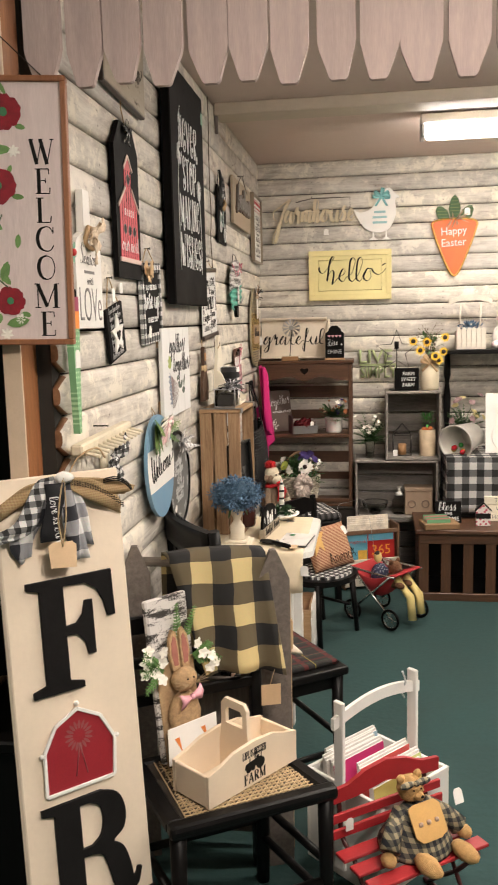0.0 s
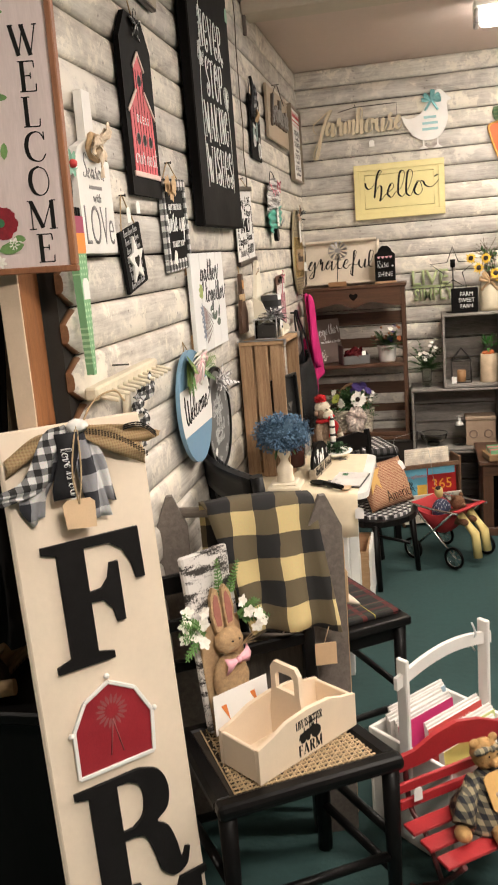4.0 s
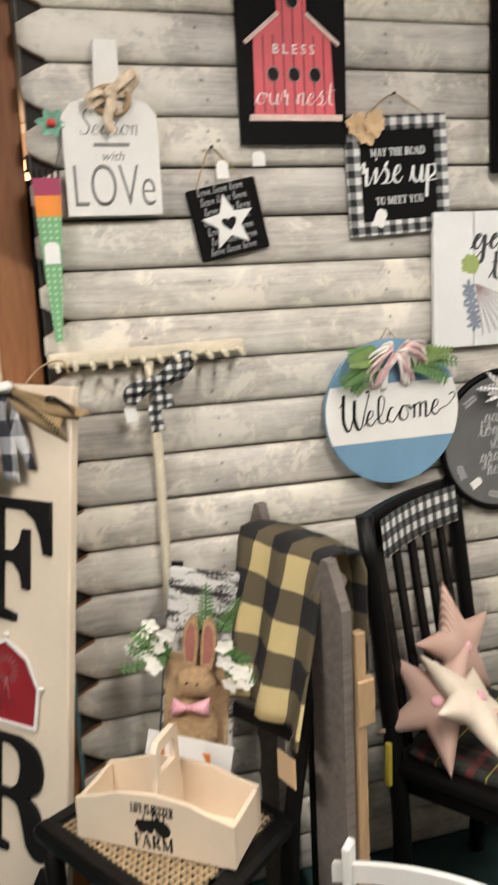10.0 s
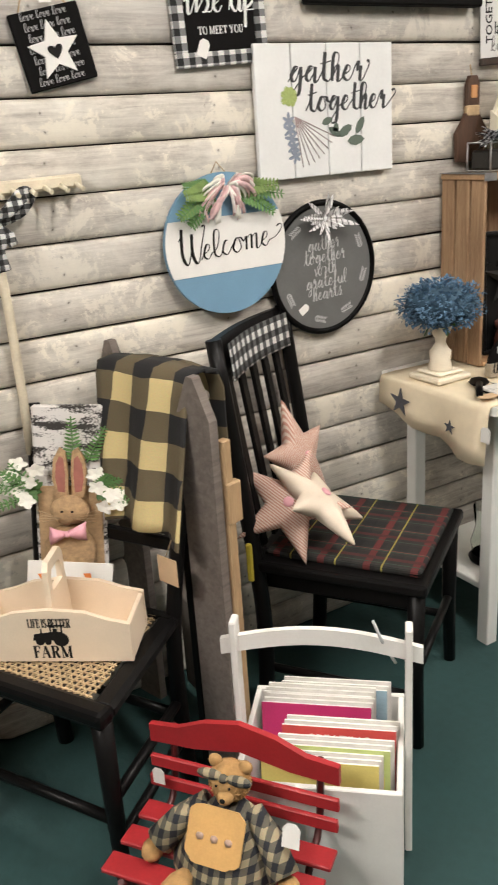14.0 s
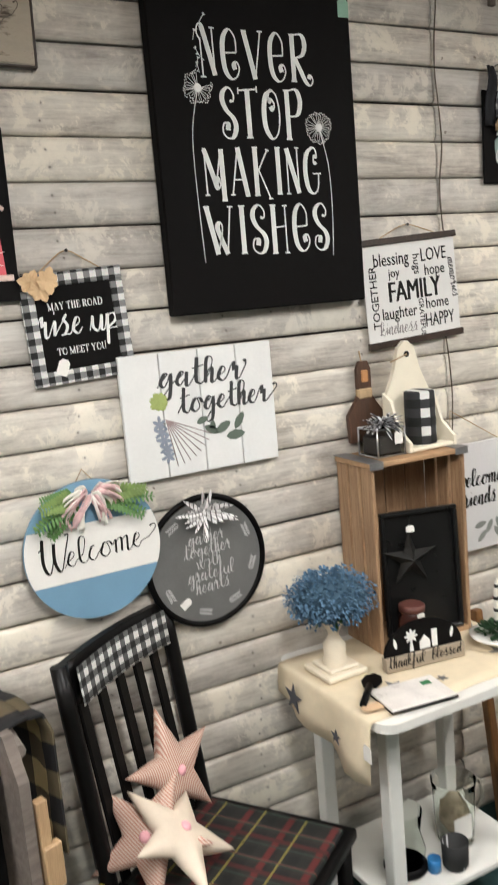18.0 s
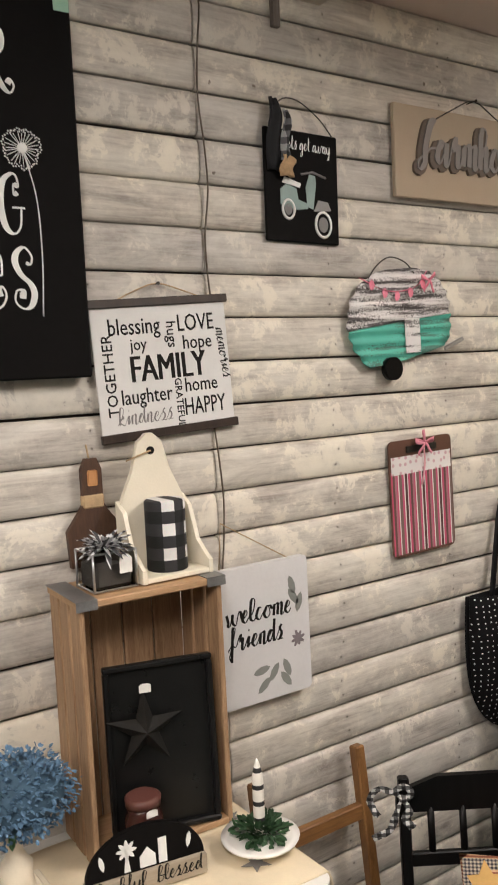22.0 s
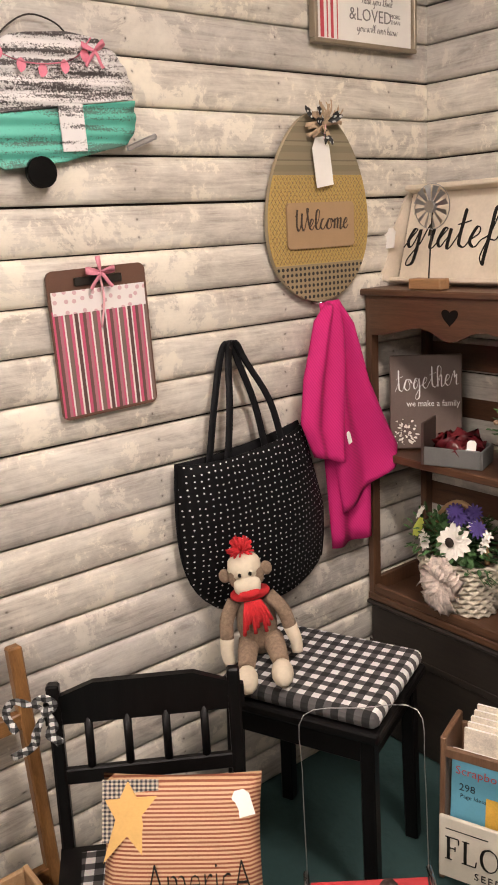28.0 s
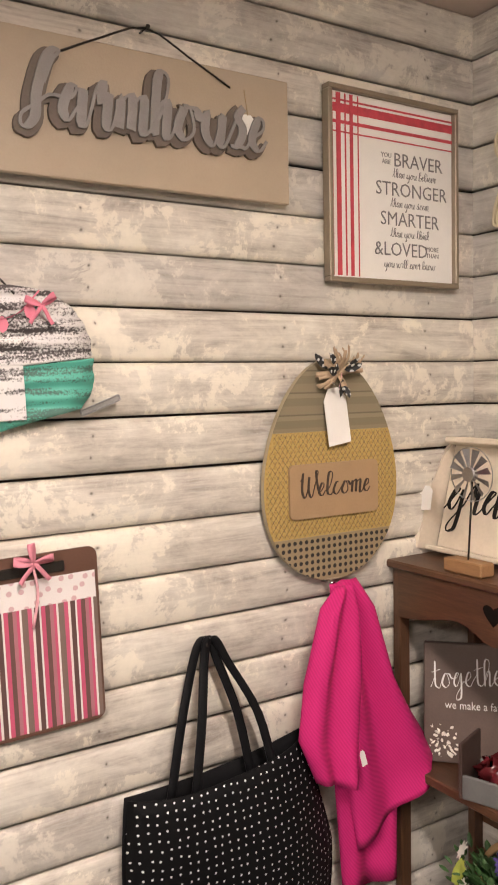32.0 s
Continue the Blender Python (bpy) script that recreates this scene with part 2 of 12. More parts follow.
def log_wood():
    """Whitewashed siding: pale grey-beige wash over grey-brown, with knots, grain, smoky patches; grain along local x."""
    m, nt, p = nodes_of("whitewashed_log")
    v = coords(nt, (1, 1, 1), True)
    st = nt.nodes.new("ShaderNodeMapping")
    st.inputs["Scale"].default_value = (1.2, 22, 22)
    nt.links.new(v, st.inputs[0])
    grain = node(nt, "ShaderNodeTexNoise", Scale=3.4, Detail=9.0, Roughness=0.7, Distortion=0.9)
    nt.links.new(st.outputs[0], grain.inputs["Vector"])
    md = nt.nodes.new("ShaderNodeMapping")
    md.inputs["Scale"].default_value = (2.2, 6.5, 6.5)
    nt.links.new(v, md.inputs[0])
    smoke = node(nt, "ShaderNodeTexNoise", Scale=2.2, Detail=6.0, Roughness=0.7, Distortion=0.5)
    nt.links.new(md.outputs[0], smoke.inputs["Vector"])
    blot = node(nt, "ShaderNodeTexNoise", Scale=11.0, Detail=8.0, Roughness=0.74, Distortion=0.3)
    nt.links.new(v, blot.inputs["Vector"])
    mixa = nt.nodes.new("ShaderNodeMix")
    mixa.inputs[0].default_value = 0.42
    nt.links.new(smoke.outputs[0], mixa.inputs[2])
    nt.links.new(grain.outputs[0], mixa.inputs[3])
    base = ramp(nt, [(0.3, (0.20, 0.172, 0.15)), (0.4, (0.38, 0.345, 0.31)), (0.5, (0.56, 0.525, 0.475)), (0.62, (0.72, 0.69, 0.63))], mixa.outputs[0])
    field = node(nt, "ShaderNodeTexNoise", Scale=3.1, Detail=2.0)
    nt.links.new(v, field.inputs["Vector"])
    both = nt.nodes.new("ShaderNodeMath")
    both.operation = "MULTIPLY_ADD"
    both.inputs[1].default_value = 0.55
    nt.links.new(field.outputs[0], both.inputs[0])
    nt.links.new(blot.outputs[0], both.inputs[2])
    wash = ramp(nt, [(0.72, (0, 0, 0)), (0.83, (0.28, 0.28, 0.28)), (0.85, (0.72, 0.72, 0.72)), (0.98, (0.95, 0.95, 0.95))], both.outputs[0])
    mx = nt.nodes.new("ShaderNodeMix")
    mx.data_type = "RGBA"
    nt.links.new(wash, mx.inputs["Factor"])
    nt.links.new(base, mx.inputs[6])
    mx.inputs[7].default_value = (0.83, 0.78, 0.68, 1)
    # knots and nail heads
    kn = node(nt, "ShaderNodeTexVoronoi", Scale=7.0)
    nt.links.new(v, kn.inputs["Vector"])
    kd = node(nt, "ShaderNodeTexNoise", Scale=150.0, Detail=2.0)
    nt.links.new(v, kd.inputs["Vector"])
    ka = nt.nodes.new("ShaderNodeMath")
    ka.operation = "MULTIPLY_ADD"
    ka.inputs[1].default_value = 0.09
    nt.links.new(kd.outputs[0], ka.inputs[0])
    nt.links.new(kn.outputs["Distance"], ka.inputs[2])
    kf = ramp(nt, [(0.0, (1, 1, 1)), (0.066, (0.85, 0.85, 0.85)), (0.082, (0, 0, 0))], ka.outputs[0])
    mk = nt.nodes.new("ShaderNodeMix")
    mk.data_type = "RGBA"
    nt.links.new(kf, mk.inputs["Factor"])
    nt.links.new(mx.outputs[2], mk.inputs[6])
    mk.inputs[7].default_value = (0.16, 0.125, 0.095, 1)
    # nail heads in pairs, one pair to a stud
    tc = nt.nodes.new("ShaderNodeTexCoord")
    sp = nt.nodes.new("ShaderNodeSeparateXYZ")
    nt.links.new(tc.outputs["Object"], sp.inputs[0])

    def calc(op, a, b=0.0, c=0.0):
        q = nt.nodes.new("ShaderNodeMath")
        q.operation = op
        for i, s in enumerate((a, b, c)):
            if isinstance(s, (int, float)):
                q.inputs[i].default_value = s
            else:
                nt.links.new(s, q.inputs[i])
        return q.outputs[0]

    along = calc("MULTIPLY", calc("SUBTRACT", calc("FRACT", calc("MULTIPLY_ADD", sp.outputs[0], 1 / 0.41, 0.63)), 0.5), 0.41)
    across = calc("SUBTRACT", calc("ABSOLUTE", sp.outputs[1]), 0.019)
    wobble = node(nt, "ShaderNodeTexNoise", Scale=9.0, Detail=1.0)
    nt.links.new(v, wobble.inputs["Vector"])
    along = calc("ADD", along, calc("MULTIPLY", calc("SUBTRACT", wobble.outputs[0], 0.5), 0.075))
    near = calc("SQRT", calc("ADD", calc("MULTIPLY", along, along), calc("MULTIPLY", across, across)))
    nf = ramp(nt, [(0.0, (0.95, 0.95, 0.95)), (0.0024, (0.85, 0.85, 0.85)), (0.0042, (0, 0, 0))], near)
    mn = nt.nodes.new("ShaderNodeMix")
    mn.data_type = "RGBA"
    nt.links.new(nf, mn.inputs["Factor"])
    nt.links.new(mk.outputs[2], mn.inputs[6])
    mn.inputs[7].default_value = (0.05, 0.035, 0.025, 1)
    mk = mn
    # each board a little lighter or darker
    info = nt.nodes.new("ShaderNodeObjectInfo")
    tone = ramp(nt, [(0.0, (0.8, 0.8, 0.81)), (0.5, (0.97, 0.96, 0.94)), (1.0, (1.0, 0.99, 0.96))], info.outputs["Random"])
    mt = nt.nodes.new("ShaderNodeMix")
    mt.data_type, mt.blend_type = "RGBA", "MULTIPLY"
    mt.inputs["Factor"].default_value = 1.0
    nt.links.new(mk.outputs[2], mt.inputs[6])
    nt.links.new(tone, mt.inputs[7])
    nt.links.new(mt.outputs[2], p.inputs["Base Color"])
    p.inputs["Roughness"].default_value = 0.62
    bump(nt, p, mixa.outputs[0], 0.35, 0.003)
    MATS["log"] = m
    return m


LOG = log_wood()
BLACK = plain("black_paint", (0.003, 0.0027, 0.0027), 0.45, vary=0.3)
BLACKBOARD = plain("blackboard_paint", (0.0044, 0.0038, 0.0037), 0.72, vary=0.45, scale=5)
CREAM = plain("cream_paint", (0.78, 0.66, 0.52), 0.5, vary=0.06, scale=5)
IVORY = plain("ivory_paint", (0.80, 0.74, 0.60), 0.5, vary=0.06)
WHITE = plain("white_paint", (0.80, 0.78, 0.74), 0.5, vary=0.05)
PAPER = plain("white_card", (0.82, 0.80, 0.76), 0.7, vary=0.04, relief=0.05)
GREYP = plain("grey_paint", (0.13, 0.13, 0.125), 0.6, vary=0.15)
INK = plain("black_ink", (0.014, 0.013, 0.012), 0.6, vary=0.1, relief=0)
GREYINK = plain("grey_ink", (0.20, 0.19, 0.185), 0.6, vary=0.1, relief=0)
CHALK = plain("white_ink", (0.80, 0.80, 0.78), 0.7, vary=0.08, relief=0)
RED = plain("barn_red", (0.28, 0.016, 0.024), 0.5, vary=0.15)
REDBRIGHT = plain("bright_red", (0.55, 0.03, 0.03), 0.6)
PINKRED = plain("washed_red", (0.62, 0.10, 0.12), 0.65, vary=0.15)
PINK = plain("pink_cloth", (0.80, 0.42, 0.47), 0.8)
BLUE = plain("dusty_blue", (0.17, 0.31, 0.44), 0.55, vary=0.06)
TWINE = plain("jute_twine", (0.42, 0.30, 0.17), 0.9, vary=0.3, scale=60)
TAG = plain("kraft_tag", (0.62, 0.44, 0.27), 0.8, vary=0.08)
BURLAP = plain("burlap", (0.46, 0.31, 0.17), 0.95, vary=0.25, scale=120, relief=0.6)
WIRE = plain("dark_wire", (0.05, 0.045, 0.04), 0.4, metal=0.8)
METAL = plain("galvanised_metal", (0.42, 0.42, 0.42), 0.4, metal=0.9, vary=0.2)
TIN = plain("chrome_metal", (0.7, 0.7, 0.7), 0.25, metal=1.0, vary=0.05)
LEAF = plain("leaf_green", (0.055, 0.13, 0.04), 0.6, vary=0.45, scale=40)
LEAF2 = plain("fern_green", (0.09, 0.19, 0.05), 0.6, vary=0.4, scale=40)
PETAL = plain("white_petal", (0.83, 0.80, 0.72), 0.7, vary=0.06)
PINE = wood("pine", (0.46, 0.30, 0.17), (0.17, 0.09, 0.045), 2)
PINEX = wood("pine_x", (0.52, 0.34, 0.19), (0.30, 0.17, 0.08), 0)
WALNUT = wood("brown_stained_wood", (0.125, 0.058, 0.028), (0.048, 0.022, 0.012), 0, rough=0.45)
WALNUTZ = wood("brown_stained_wood_upright", (0.125, 0.058, 0.028), (0.048, 0.022, 0.012), 2, rough=0.45)
GREYWOOD = wood("weathered_grey_wood", (0.22, 0.185, 0.16), (0.10, 0.082, 0.07), 2, rough=0.8)
GREYWOODX = wood("weathered_grey_wood_x", (0.30, 0.26, 0.225), (0.13, 0.11, 0.095), 0, rough=0.8)
HONEY = wood("honey_oak", (0.30, 0.15, 0.05), (0.12, 0.05, 0.018), 2, rough=0.4)
DARKSTAIN = wood("dark_stain", (0.05, 0.03, 0.02), (0.018, 0.012, 0.01), 1, rough=0.4)
BLACKWOOD = wood("black_painted_wood", (0.006, 0.0054, 0.0054), (0.003, 0.0027, 0.0027), 2, rough=0.38, relief=0.2)
GINGHAM = check("black_white_gingham", 0.036, (0.86, 0.85, 0.83), (0.095, 0.09, 0.09), (0.012, 0.012, 0.012))
GINGHAM_SMALL = check("small_gingham", 0.020, (0.80, 0.79, 0.77), (0.12, 0.12, 0.12), (0.015, 0.014, 0.014), warp=0.01)
GLASS = glass("clear_glass")


# ---- mesh helpers ----
UA = Matrix(((0, 0, 1, 0), (1, 0, 0, 0), (0, 1, 0, 0), (0, 0, 0, 1)))  # local right, up, out on the long log wall
UB = Matrix(((1, 0, 0, 0), (0, 0, -1, 0), (0, 1, 0, 0), (0, 0, 0, 1)))  # the same on the end wall
LEN = 6.54


def on_a(y, z, x=0.024, tilt=0.0, lean=0.0, turn=0.0):
    return Matrix.Translation((x, y, z)) @ UA @ Matrix.Rotation(radians(turn), 4, "Y") @ Matrix.Rotation(radians(lean), 4, "X") @ Matrix.Rotation(radians(tilt), 4, "Z")


def on_b(x, z, y=LEN - 0.026, tilt=0.0, lean=0.0, turn=0.0):
    return Matrix.Translation((x, y, z)) @ UB @ Matrix.Rotation(radians(turn), 4, "Y") @ Matrix.Rotation(radians(lean), 4, "X") @ Matrix.Rotation(radians(tilt), 4, "Z")


def thing(name, label, category, m, group="", kind=""):
    ob = new(name)
    ob.empty_display_size = 0.05
    ob.matrix_world = m
    return tagged(ob, label, category, group, kind)


def part(name, bm, material, parent=None, label="", smooth=False, m=None):
    me = bpy.data.meshes.new(name)
    if smooth:
        for f in bm.faces:
            f.smooth = True
    bm.normal_update()
    bm.to_mesh(me)
    bm.free()
    if isinstance(material, (list, tuple)):
        for x in material:
            me.materials.append(x)
    else:
        me.materials.append(material)
    ob = new(name, me)
    if parent is not None:
        ob.parent = parent
    if m is not None:
        ob.matrix_basis = m
    return tagged(ob, label)


def B():
    return bmesh.new()


def box(bm, x0, x1, y0, y1, z0, z1, bev=0.0, m=None, seg=1):
    mat = Matrix.Translation(((x0 + x1) / 2, (y0 + y1) / 2, (z0 + z1) / 2)) @ Matrix.Diagonal((x1 - x0, y1 - y0, z1 - z0, 1))
    if m is not None:
        mat = m @ mat
    r = bmesh.ops.create_cube(bm, size=1.0, matrix=mat)
    if bev:
        es = {e for v in r["verts"] for e in v.link_edges}
        bmesh.ops.bevel(bm, geom=list(es), offset=bev, segments=seg, affect="EDGES", profile=0.5)
    return bm


def prism(bm, pts, z0, z1, m=None):
    """A flat shape of corner points (counter-clockwise), from height z0 to z1."""
    lo = [bm.verts.new((m @ Vector((x, y, z0))) if m is not None else (x, y, z0)) for x, y in pts]
    hi = [bm.verts.new((m @ Vector((x, y, z1))) if m is not None else (x, y, z1)) for x, y in pts]
    n = len(pts)
    bm.faces.new(hi)
    bm.faces.new(lo[::-1])
    for i in range(n):
        bm.faces.new((lo[i], lo[(i + 1) % n], hi[(i + 1) % n], hi[i]))
    return bm


def round_rect(w, h, r, n=5, cx=0.0, cy=0.0):
    pts = []
    for sx, sy, a in ((1, 1, 0), (-1, 1, 90), (-1, -1, 180), (1, -1, 270)):
        for i in range(n + 1):
            t = radians(a + 90 * i / n)
            pts.append((cx + sx * (w / 2 - r) + r * math.cos(t), cy + sy * (h / 2 - r) + r * math.sin(t)))
    return pts


def oval(rx, ry, n=40, cx=0.0, cy=0.0, egg=0.0):
    return [(cx + rx * math.cos(2 * math.pi * i / n) * (1 - egg * math.sin(2 * math.pi * i / n)), cy + ry * math.sin(2 * math.pi * i / n)) for i in range(n)]


def star_pts(r, inner=0.42, n=5, turn=90, cx=0.0, cy=0.0):
    return [(cx + (r if i % 2 == 0 else r * inner) * math.cos(radians(turn + 180 * i / n)), cy + (r if i % 2 == 0 else r * inner) * math.sin(radians(turn + 180 * i / n))) for i in range(2 * n)]


def basis(d):
    d = Vector(d).normalized()
    a = Vector((0, 0, 1)) if abs(d.z) < 0.9 else Vector((1, 0, 0))
    u = d.cross(a).normalized()
    return u, d.cross(u).normalized()


def cyl(bm, p0, p1, r0, r1=None, n=12, cap=True):
    r1 = r0 if r1 is None else r1
    p0, p1 = Vector(p0), Vector(p1)
    u, v = basis(p1 - p0)
    a = [bm.verts.new(p0 + r0 * (u * math.cos(2 * math.pi * i / n) + v * math.sin(2 * math.pi * i / n))) for i in range(n)]
    b = [bm.verts.new(p1 + r1 * (u * math.cos(2 * math.pi * i / n) + v * math.sin(2 * math.pi * i / n))) for i in range(n)]
    for i in range(n):
        f = bm.faces.new((a[i], b[i], b[(i + 1) % n], a[(i + 1) % n]))
        f.smooth = True
    if cap:
        bm.faces.new(a)
        bm.faces.new(b[::-1])
    return bm


def beam(bm, p0, p1, w, t, up=(0, 0, 1), bev=0.003):
    """A squared bar from p0 to p1, w wide across and t thick along up."""
    p0, p1 = Vector(p0), Vector(p1)
    d = p1 - p0
    ln = d.length
    d.normalize()
    up = Vector(up)
    s = d.cross(up).normalized()
    up = s.cross(d).normalized()
    m = Matrix(((d.x, s.x, up.x, 0), (d.y, s.y, up.y, 0), (d.z, s.z, up.z, 0), (0, 0, 0, 1)))
    m.translation = p0
    return box(bm, 0, ln, -w / 2, w / 2, -t / 2, t / 2, bev, m)


def smooth_path(pts, sub=5, closed=False):
    pts = [Vector(p) for p in pts]
    n = len(pts)
    out = []
    last = n if closed else n - 1
    for i in range(last):
        p0 = pts[(i - 1) % n] if closed or i > 0 else pts[0] * 2 - pts[1]
        p1, p2 = pts[i], pts[(i + 1) % n]
        p3 = pts[(i + 2) % n] if closed or i + 2 < n else pts[-1] * 2 - pts[-2]
        for k in range(sub):
            t = k / sub
            out.append(0.5 * ((2 * p1) + (p2 - p0) * t + (2 * p0 - 5 * p1 + 4 * p2 - p3) * t * t + (3 * p1 - p0 - 3 * p2 + p3) * t ** 3))
    if not closed:
        out.append(pts[-1])
    return out


def sweep(bm, pts, r, n=6, closed=False, taper=None):
    """A round rod along a path."""
    pts = [Vector(p) for p in pts]
    rings = []
    cnt = len(pts)
    for i, p in enumerate(pts):
        a = pts[(i - 1) % cnt] if closed or i else pts[0]
        b = pts[(i + 1) % cnt] if closed or i + 1 < cnt else pts[-1]
        d = b - a
        if d.length < 1e-9:
            d = Vector((0, 0, 1))
        u, v = basis(d)
        rr = r if taper is None else r + (taper - r) * i / (cnt - 1)
        rings.append([bm.verts.new(p + rr * (u * math.cos(2 * math.pi * k / n) + v * math.sin(2 * math.pi * k / n))) for k in range(n)])
    for i in range(cnt if closed else cnt - 1):
        a, b = rings[i], rings[(i + 1) % cnt]
        off = min(range(n), key=lambda o: (a[0].co - b[o].co).length)
        for k in range(n):
            f = bm.faces.new((a[k], a[(k + 1) % n], b[(k + 1 + off) % n], b[(k + off) % n]))
            f.smooth = True
    if not closed:
        bm.faces.new(rings[0][::-1])
        bm.faces.new(rings[-1])
    return bm


def lathe(bm, prof, n=24, m=None):
    """A turned shape round the local z axis; prof: (radius, height) from the bottom up."""
    rings = []
    for r, z in prof:
        ring = []
        for i in range(n):
            p = Vector((r * math.cos(2 * math.pi * i / n), r * math.sin(2 * math.pi * i / n), z))
            ring.append(bm.verts.new(m @ p if m is not None else p))
        rings.append(ring)
    for a, b in zip(rings, rings[1:]):
        for i in range(n):
            f = bm.faces.new((a[i], a[(i + 1) % n], b[(i + 1) % n], b[i]))
            f.smooth = True
    bm.faces.new(rings[0][::-1])
    bm.faces.new(rings[-1])
    return bm


def blob(bm, c, rx, ry=None, rz=None, rough=0.0, sub=2, m=None):
    ry, rz = ry or rx, rz or rx
    mat = Matrix.Translation(c) @ (m if m is not None else Matrix.Identity(4)) @ Matrix.Diagonal((rx, ry, rz, 1))
    r = bmesh.ops.create_icosphere(bm, subdivisions=sub, radius=1.0, matrix=mat)
    if rough:
        for v in r["verts"]:
            v.co += Vector((random.uniform(-1, 1), random.uniform(-1, 1), random.uniform(-1, 1))) * rough
    for v in r["verts"]:
        for f in v.link_faces:
            f.smooth = True
    return bm


def thicken(bm, thick):
    """Give a sheet its thickness; the narrow rim stays sharp."""
    bm.normal_update()
    sheet = set(bm.faces)
    bmesh.ops.solidify(bm, geom=list(sheet), thickness=thick)
    for f in bm.faces:
        if f not in sheet and any(g in sheet for e in f.edges for g in e.link_faces):
            f.smooth = False


def cloth(bm, grid, thick=0.004):
    """A sheet through a grid of points, with thickness."""
    rows, cols = len(grid), len(grid[0])
    vs = [[bm.verts.new(p) for p in row] for row in grid]
    for i in range(rows - 1):
        for j in range(cols - 1):
            bm.faces.new((vs[i][j], vs[i][j + 1], vs[i + 1][j + 1], vs[i + 1][j])).smooth = True
    thicken(bm, thick)
    return bm


def leaf(bm, p, d, length, width, curl=0.2, up=(0, 0, 1)):
    p, d = Vector(p), Vector(d).normalized()
    s = d.cross(Vector(up))
    if s.length < 1e-3:
        s = d.cross(Vector((1, 0, 0)))
    s.normalize()
    n = s.cross(d)
    spine = [bm.verts.new(p + d * length * f - n * curl * length * 0.4 * f * f) for f in (0.0, 0.35, 0.7, 1.0)]
    for sg in (1, -1):
        rim = [bm.verts.new(p + d * length * f + s * (sg * width * w) + n * (curl * width * w * 1.4 - curl * length * 0.4 * f * f)) for f, w in ((0.2, 0.36), (0.5, 0.5), (0.82, 0.34))]
        for q in ((spine[0], rim[0], spine[1]), (rim[0], rim[1], spine[1]), (spine[1], rim[1], spine[2]), (rim[1], rim[2], spine[2]), (spine[2], rim[2], spine[3])):
            bm.faces.new(q if sg < 0 else q[::-1])


def rnd(a=-1.0, b=1.0):
    return random.uniform(a, b)


def sprays(bm, c, n, spread, length, width, bias=(0, 0, 0.4)):
    for _ in range(n):
        d = Vector((rnd(), rnd(), rnd())) + Vector(bias)
        d.normalize()
        p = Vector(c) + Vector((d.x * spread[0], d.y * spread[1], d.z * spread[2])) * rnd(0.2, 1)
        leaf(bm, p, d + Vector((rnd(), rnd(), rnd())) * 0.5, length * rnd(0.6, 1.2), width * rnd(0.7, 1.2), rnd(-0.3, 0.4))


def frond(bm, p, d, length, n=9, size=0.02, droop=0.3):
    """A fern frond: a stem with leaflets both ways."""
    p, d = Vector(p), Vector(d).normalized()
    s = d.cross(Vector((0.2, 0.3, 1))).normalized()
    pts = [p + d * length * t - Vector((0, 0, droop * length * t * t)) for t in [i / n for i in range(n + 1)]]
    sweep(bm, pts, 0.0012, 4)
    for i in range(1, n):
        k = size * (1 - 0.6 * i / n)
        for sg in (1, -1):
            leaf(bm, pts[i], s * sg + d * 0.5, k * 1.6, k * 0.6, 0.1)


def flower(bm, c, r, n=6, normal=(0, 0, 1), width=0.6, cup=0.25):
    nrm = Vector(normal).normalized()
    u, v = basis(nrm)
    a0 = rnd(0, 6)
    for i in range(n):
        a = a0 + 2 * math.pi * i / n
        d = u * math.cos(a) + v * math.sin(a) + nrm * cup
        leaf(bm, c, d, r * rnd(0.85, 1.1), r * width, 0.15, nrm)


def from_font(body, size, shear=0.0, spread=1.0, bold=0.0, lines=1.0, align="CENTER", res=2):
    """Lettering in the built-in font as a flat mesh, centred."""
    cu = bpy.data.curves.new("lettering", "FONT")
    cu.body, cu.size, cu.shear, cu.space_character, cu.offset, cu.space_line = body, size, shear, spread, bold, lines
    cu.align_x, cu.align_y, cu.resolution_u = align, "CENTER", res
    ob = bpy.data.objects.new("lettering", cu)
    scene.collection.objects.link(ob)
    dg = bpy.context.evaluated_depsgraph_get()
    me = bpy.data.meshes.new_from_object(ob.evaluated_get(dg))
    bpy.data.objects.remove(ob)
    bpy.data.curves.remove(cu)
    return me


def text(parent, body, size, x, y, n, material, turn=0.0, sx=1.0, depth=0.0012, name="lettering", label="", m=None, **kw):
    """Printed words on a face of the thing: x, y and the height n of the face under them."""
    me = from_font(body, size, **kw)
    bm = B()
    bm.from_mesh(me)
    bpy.data.meshes.remove(me)
    if depth:
        ex = bmesh.ops.extrude_face_region(bm, geom=bm.faces[:])
        bmesh.ops.translate(bm, verts=[g for g in ex["geom"] if isinstance(g, bmesh.types.BMVert)], vec=(0, 0, depth))
    mat = Matrix.Translation((x, y, n)) @ Matrix.Rotation(radians(turn), 4, "Z") @ Matrix.Diagonal((sx, 1, 1, 1))
    if m is not None:
        mat = m @ mat
    bmesh.ops.transform(bm, matrix=mat, verts=bm.verts[:])
    bmesh.ops.recalc_face_normals(bm, faces=bm.faces[:])
    return part(name, bm, material, parent, label)


